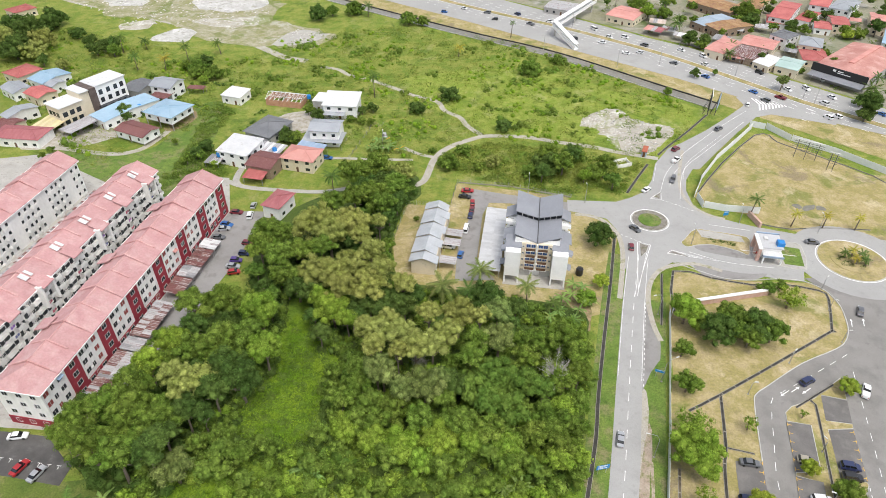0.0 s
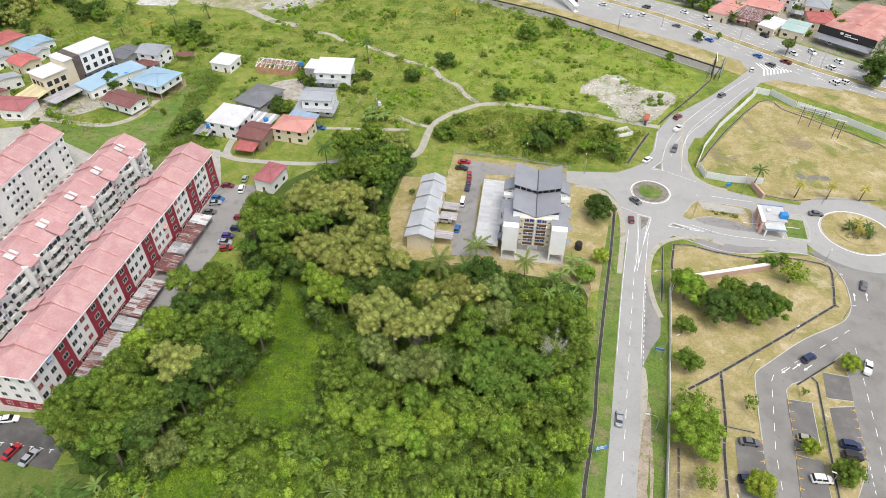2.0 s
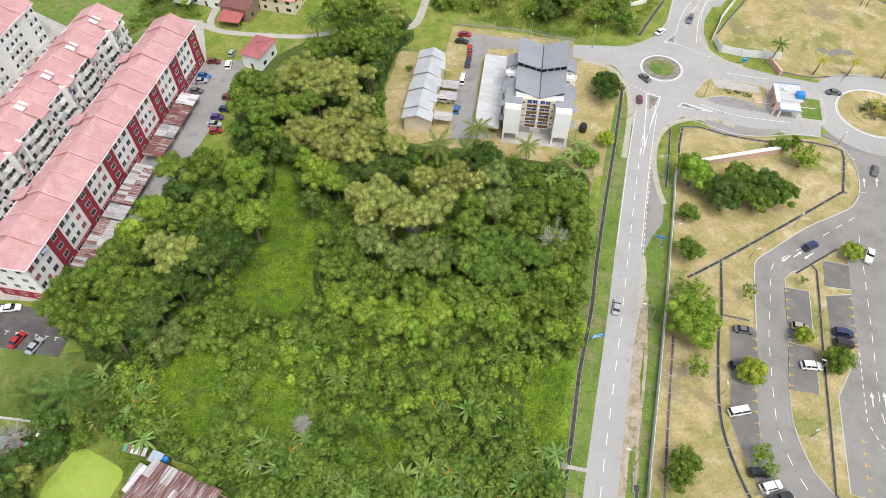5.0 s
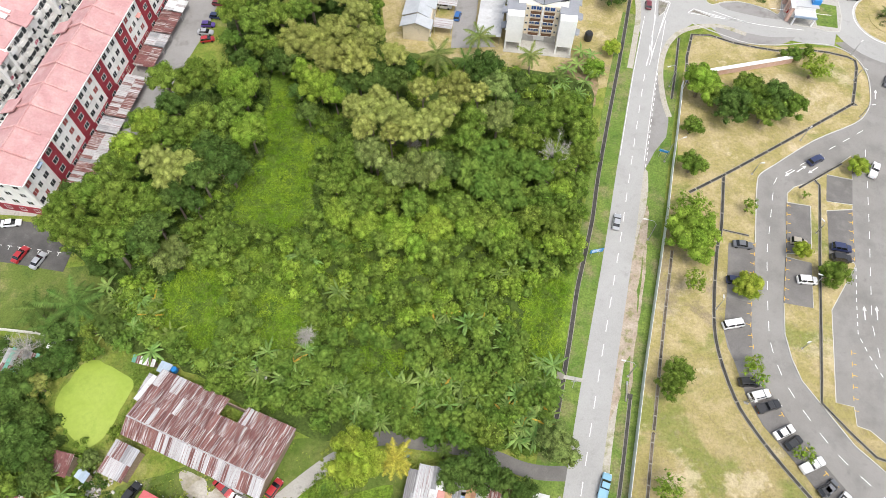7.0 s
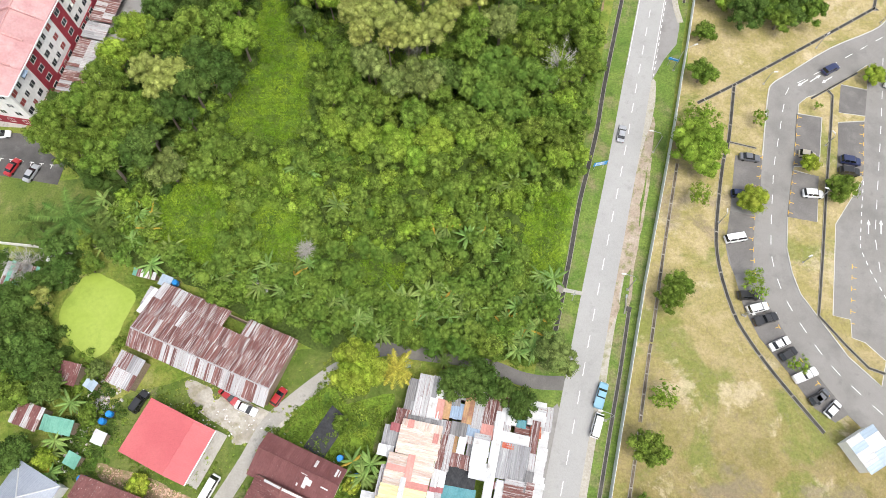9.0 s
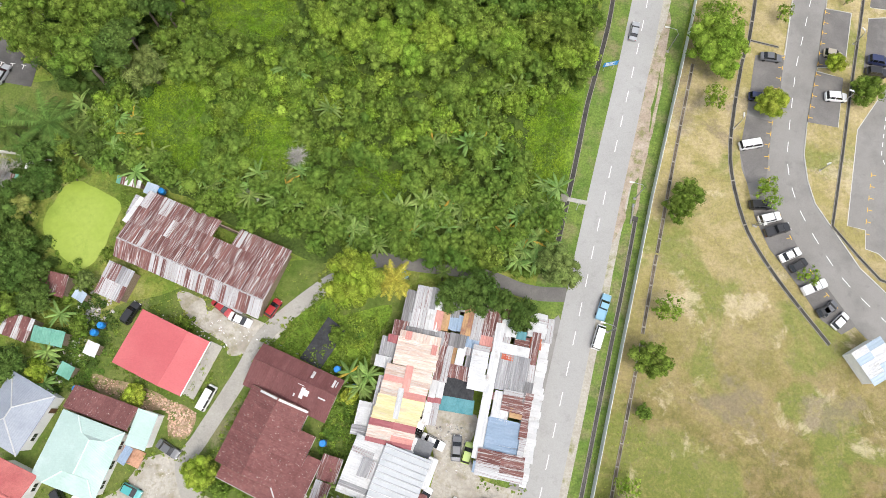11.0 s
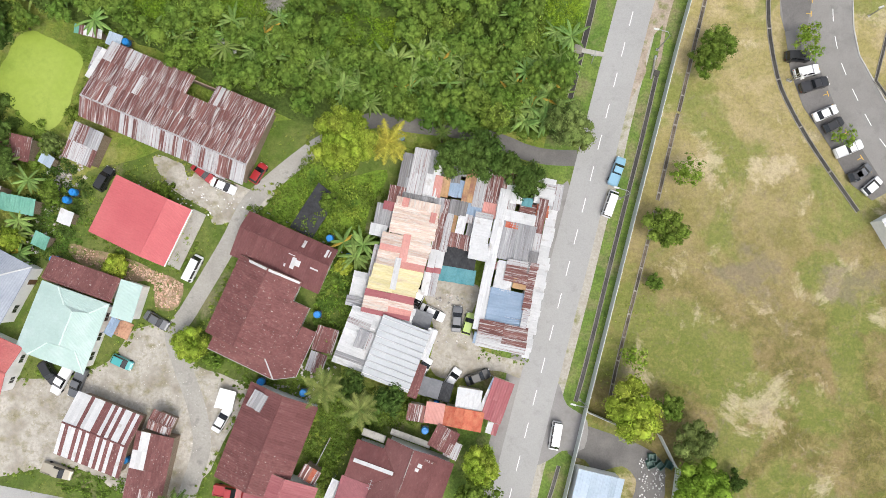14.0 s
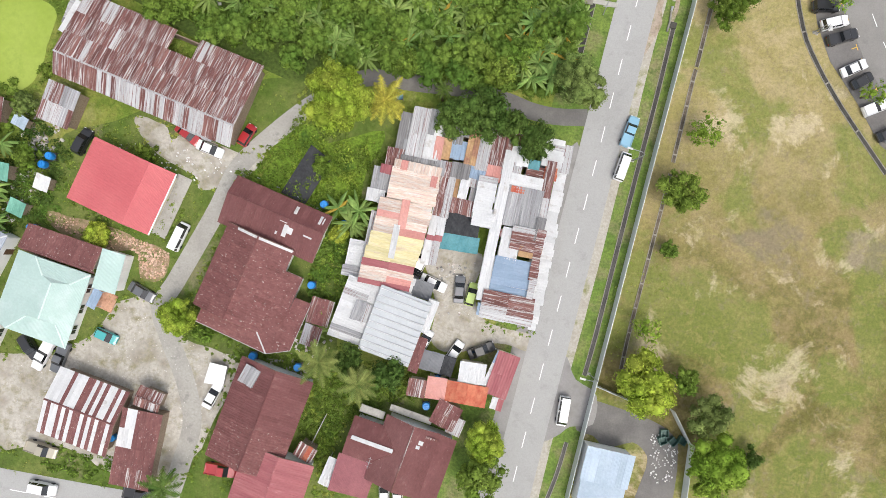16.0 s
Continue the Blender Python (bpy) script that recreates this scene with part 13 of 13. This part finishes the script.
edge_weeds("weeds", [(-79.7, -3.1), (-63.6, -1.8), (-55.6, 0.4), (-49.8, 6.2), (-43.5, 6.6), (-39.5, 0.3), (-30.5, -3.3), (-32.8, -8.7), (-38.1, -18.4), (-40.4, -22.0), (-51.1, -20.9), (-57.4, -17.5), (-63.6, -16.5), (-79.7, -17.3)], 260, 0.5, 0.2, 0.6, WEED_TUFT, "weeds along the sandy yard's edge", 51)
edge_weeds("weeds", [(-47.5, 35.5), (-43.0, 34.4), (-41.9, 32.1), (-39.0, 33.0), (-31.3, 29.7), (-28.6, 30.6), (-26.9, 29.4), (-30.5, 25.4), (-37.2, 24.0), (-38.1, 26.3), (-42.1, 28.1), (-45.9, 31.7)], 60, 0.25, 0.15, 0.45, GRASS_TUFT, "grass along the forecourt's edge", 52)
edge_weeds("weeds", [(-18.7, 40.6), (-6.2, 36.9), (-4.4, 30.6), (-11.7, 10.9), (-15.3, 9.1), (-27.6, 26.0), (-21.4, 33.2)], 200, 0.6, 0.2, 0.6, GRASS_TUFT, "rank grass along the lane", 53)
edge_weeds("weeds", [(-29.4, 26.0), (-15.2, 19.6), (-13.4, 14.8), (-18.6, 11.6), (-18.3, 6.4), (-20.8, -1.6), (-26.4, -2.6), (-37.8, 3.0), (-38.0, 6.4), (-33.2, 18.4)], 240, 0.5, 0.25, 0.75, WEED_TUFT, "weeds round the maroon roofed houses", 55)
edge_weeds("weeds", [(-31.5, -2.6), (-19.6, -6.6), (-17.8, -12.0), (-19.4, -25.0), (-30.4, -27.4), (-33.4, -19.0)], 200, 0.6, 0.25, 0.75, WEED_TUFT, "weeds round the lower maroon house", 56)
edge_weeds("weeds", [(-18.0, -6.0), (-12.8, -9.6), (-16.8, -16.4), (-17.0, -24.0), (-19.0, -15.0)], 140, 0.9, 0.25, 0.8, GRASS_TUFT, "rank grass between two houses", 57)
edge_weeds("weeds", [(-57.0, 32.4), (-46.4, 30.2), (-41.0, 19.0), (-43.2, 17.2), (-56.6, 22.2)], 150, 0.6, 0.2, 0.6, WEED_TUFT, "weeds round the red roofed house", 58)
edge_weeds("weeds", [(8.4, 2.4), (14.9, 1.4), (14.6, 0.6), (8.6, 1.2)], 40, 0.25, 0.15, 0.4, WEED_TUFT, "weeds along the courtyard", 54)
undergrowth("weeds", [(-69.0, 32.7), (-63.6, 24.6), (-58.7, 32.7), (-48.4, 35.8), (-47.5, 30.8), (-42.1, 24.5), (-49.3, 15.6), (-61.8, 18.3), (-69.0, 16.6)], 240, 0.2, 0.6, 6.0, 0.18, WEED_TUFT, "weeds between sheds and houses", 55, (), -0.3)
undergrowth("garden_plants", [(-26.0, 24.4), (-18.8, 34.3), (-9.8, 30.6), (-15.2, 18.1), (-18.8, 18.1)], 120, 0.3, 0.9, 7.0, 0.2, LEAF_BRIGHT, "fresh green garden plants beside the shops", 56, (), -0.2)
undergrowth("weeds", [(-29.6, 0.3), (-18.9, 0.2), (-13.5, -8.7), (-15.3, -14.1), (-20.7, -21.2), (-31.5, -22.9)], 160, 0.3, 0.8, 6.0, 0.2, WEED_TUFT, "weeds between maroon roofed houses", 57, (), -0.2)
undergrowth("weeds", [(28.2, 10.7), (32.3, 16.1), (37.6, 14.3), (36.7, 3.5), (32.1, -9.0), (29.4, -8.1), (24.9, -5.4)], 120, 0.12, 0.35, 5.0, 0.14, GRASS_TUFT, "rough grass along the field fence", 58, (), -0.4)

# bushes in clumps on the waste ground
def clumps(name, poly, n, rmin, rmax, mat, label, seed, per=2.2, size=0.34, lo=3, hi=9, spread=2.2):
    q = random.Random(seed)
    rng = np.random.default_rng(seed)
    xs, ys = [p[0] for p in poly], [p[1] for p in poly]
    lobes, made = [], 0
    while made < n:
        x, y = q.uniform(min(xs), max(xs)), q.uniform(min(ys), max(ys))
        if not inside(x, y, poly) or (inside(x, y, RUBBLE_LOT) and made % 4):
            continue
        made += 1
        for _ in range(q.randint(lo, hi)):
            r = q.uniform(rmin, rmax)
            lobes.append((x + q.gauss(0, spread), y + q.gauss(0, spread), r * q.uniform(-0.3, 0.5), r))
    verts, faces, leaves = lobe_cloud(lobes, per, size, rng, 0.0, 0.25, 0.25, 0.06)
    return solo(name, array_mesh(name, verts, faces, mat, leaves), label, "bushes", "stuff")


clumps("bushes", WILD, 60, 0.7, 1.9, WEED_TUFT, "clumps of green bushes on the waste ground", 61)
clumps("bushes", WILD, 20, 0.9, 2.2, LEAF_MID, "clumps of leafy bushes on the waste ground", 62)
clumps("bushes", WILD, 60, 0.7, 1.6, LEAF_VINE, "patches of bright green creepers on the waste ground", 63, 1.8, 0.3, 5, 14, 4.0)
clumps("bushes", [(-205.2, 276.0), (-197.8, 302.0), (-171.6, 292.3), (-142.5, 292.7), (-119.2, 286.6), (-94.8, 283.7), (-57.5, 278.1), (-36.6, 275.4), (-38.5, 247.6), (-50.8, 235.1), (-83.7, 239.6), (-105.9, 244.3), (-122.3, 231.9), (-152.5, 229.2), (-172.3, 224.5)], 44, 0.5, 1.3, LEAF_MID, "garden bushes round the village houses", 64, 3.0, 0.3, 2, 5, 1.5)
clumps("bushes", [(-205.2, 276.0), (-197.8, 302.0), (-171.6, 292.3), (-142.5, 292.7), (-119.2, 286.6), (-94.8, 283.7), (-57.5, 278.1), (-36.6, 275.4), (-38.5, 247.6), (-50.8, 235.1), (-83.7, 239.6), (-105.9, 244.3), (-122.3, 231.9), (-152.5, 229.2), (-172.3, 224.5)], 24, 0.5, 1.4, LEAF_DARK, "dark garden bushes round the village houses", 65, 3.0, 0.3, 2, 5, 1.5)
clumps("bushes", [(-91.0, 63.3), (-77.7, 60.8), (-62.8, 57.7), (-68.9, 56.8), (-73.9, 51.2), (-88.4, 52.9)], 22, 0.7, 1.7, LEAF_DARK, "dense bushes behind the garden wall", 66, 5.0, 0.28, 3, 6, 1.6)
clumps("bushes", [(-88.4, 52.9), (-75.2, 51.7), (-73.8, 48.3), (-73.5, 41.5), (-68.2, 37.1), (-76.0, 33.9), (-83.5, 33.9)], 26, 0.8, 1.9, LEAF_DARK, "dense bushes beside the pond", 67, 5.0, 0.28, 3, 6, 1.6)
clumps("bushes", [(-73.0, 39.3), (-64.5, 40.4), (-65.4, 33.9), (-72.6, 32.8)], 8, 0.5, 1.1, LEAF_MID, "bushes below the pond", 68, 5.0, 0.26, 2, 5, 1.2)
for k, (x, y, r, h, kind) in enumerate([(-79.9, 44.6, 4.2, 6.5, "dark"), (-76.1, 38.2, 4.2, 6.5, "dark"), (-77.0, 50.8, 3.2, 5.5, "olive"), (-73.7, 57.5, 3.3, 5.5, "dark"), (-79.1, 36.8, 4.2, 6.5, "dark"), (-72.6, 38.9, 2.9, 5.0, "dark"), (-78.4, 53.9, 3.3, 5.5, "dark"),
                                        (-226.4, 340.5, 11.2, 11.0, "dark"), (-204.8, 324.5, 9.1, 10.0, "olive"), (-214.8, 358.5, 7.7, 9.0, "dark"), (-224.2, 321.8, 11.3, 11.0, "olive"), (-201.5, 309.7, 8.2, 9.0, "olive"), (-116.8, 294.8, 5.3, 6.0, "mid"), (-107.0, 288.3, 4.4, 6.0, "mid")]):
    tree(x, y, r, h, kind, k + 800)
for k, (x, y, h) in enumerate([(100.2, 389.1, 9.0), (126.6, 381.6, 8.0), (184.4, 382.6, 8.0), (187.3, 263.9, 6.5), (231.1, 373.8, 8.0)]):
    palm(x, y, h, 3.4, "green", k + 80, "tall coconut palm beyond the highway")

YARDS = ([(-79.7, -3.1), (-63.6, -1.8), (-55.6, 0.4), (-49.8, 6.2), (-43.5, 6.6), (-39.5, 0.3), (-30.5, -3.3), (-32.8, -8.7), (-38.1, -18.4), (-40.4, -22.0), (-51.1, -20.9), (-57.4, -17.5), (-63.6, -16.5), (-79.7, -17.3)], [(-47.5, 35.5), (-43.0, 34.4), (-41.9, 32.1), (-39.0, 33.0), (-31.3, 29.7), (-28.6, 30.6), (-26.9, 29.4), (-30.5, 25.4), (-37.2, 24.0), (-38.1, 26.3), (-42.1, 28.1), (-45.9, 31.7)],
         [(-1.8, 14.5), (7.3, 13.5), (6.0, 7.2), (8.2, 2.6), (14.7, 0.8), (14.2, -1.9), (9.8, -0.5), (2.6, -2.1), (-0.8, 0.1), (0.1, 5.5)], [(-22.3, 37.5), (-18.8, 35.6), (-25.1, 30.5), (-29.6, 26.3), (-32.7, 20.4), (-36.3, 14.2), (-39.5, 8.8), (-41.7, 5.2), (-45.3, 5.3), (-43.0, 10.2), (-39.9, 15.5), (-36.3, 21.3), (-33.1, 27.6), (-28.6, 32.5)])
HOMES = [(-69.0, 27.3), (-63.6, 24.6), (-58.7, 32.7), (-48.4, 35.8), (-42.1, 38.0), (-25.9, 41.5), (-18.7, 40.6), (-6.2, 36.9), (-4.4, 30.6), (-11.7, 10.9), (-15.3, -1.6), (-2.8, -8.8), (-1.1, -23.1), (-18.9, -23.0), (-39.5, -22.9), (-69.0, -21.0)]
undergrowth("weeds", HOMES, 420, 0.15, 0.5, 8.0, 0.16, WEED_TUFT, "weeds scattered over the village ground", 71, YARDS, -0.3)
undergrowth("tall_grass", HOMES, 520, 0.15, 0.45, 8.0, 0.15, GRASS_TUFT, "uneven grass tufts over the village ground", 72, YARDS, -0.3)
undergrowth("garden_plants", [(-19.9, 12.6), (-16.6, 18.1), (-11.7, 15.4), (-13.0, 10.9), (-15.3, 5.6), (-18.0, 3.8), (-19.6, 7.4)], 90, 0.4, 1.1, 6.0, 0.24, LEAF_BROAD, "leafy garden plants between house and shops", 73, (), -0.1)
undergrowth("garden_plants", [(-19.9, 12.6), (-16.6, 18.1), (-11.7, 15.4), (-13.0, 10.9), (-15.3, 5.6), (-18.0, 3.8), (-19.6, 7.4)], 50, 0.3, 0.8, 6.0, 0.22, LEAF_BRIGHT, "light green garden plants between house and shops", 74, (), 0.0)
undergrowth("garden_plants", [(-22.5, -7.8), (-15.3, -3.4), (-6.4, -8.8), (-8.2, -11.4), (-15.3, -14.1), (-18.9, -17.6), (-20.7, -14.1)], 70, 0.4, 1.0, 6.0, 0.24, LEAF_BROAD, "leafy plants under the palms", 75, (), 0.0)
undergrowth("garden_plants", [(-63.6, 28.2), (-58.3, 24.6), (-59.2, 21.0), (-65.4, 18.4), (-69.0, 18.4), (-69.0, 24.7)], 60, 0.3, 0.9, 6.0, 0.24, LEAF_BROAD, "leafy plants between huts", 76, (), 0.0)
undergrowth("hedge", [(85.2, 166.5), (92.8, 164.1), (92.1, 162.5), (84.4, 164.9)], 60, 0.3, 0.6, 8.0, 0.18, LEAF_DARK, "low clipped hedge on the gate island", 77, (), 0.2)
for k, (x, y, r, h, kind) in enumerate([(-74.9, 61.2, 3.0, 6.0, "dark"), (-70.0, 62.8, 2.7, 6.0, "mid"), (-65.4, 62.3, 2.6, 5.5, "dark"), (-74.8, 54.9, 2.6, 5.5, "dark"), (-68.7, 58.5, 2.0, 4.0, "broad"), (-62.7, 59.5, 2.2, 4.5, "broad")]):
    tree(x, y, r, h, kind, k + 900)
for k, (x, y, r) in enumerate([(-81.4, 66.6, 5.1), (-68.0, 65.3, 4.5), (-77.1, 62.7, 4.0)]):
    palm(x, y, 4.5, r, "green", k + 90, "dark green palm beside the lawn")

# trees and bushes between the track and the flats
for k, (x, y, r, kind) in enumerate([(38.7, 212.5, 4.1, "mid"), (43.0, 203.5, 4.6, "mid"), (47.7, 212.6, 3.7, "dark"), (58.3, 203.5, 4.4, "mid"), (59.7, 194.9, 3.1, "broad"), (35.3, 199.8, 3.5, "dark"), (50.4, 199.3, 2.5, "bright")]):
    tree(x, y, r, 1.9 * r + 0.4, kind, k + 900, "leafy tree among rough grass beside the track", "trackside trees")
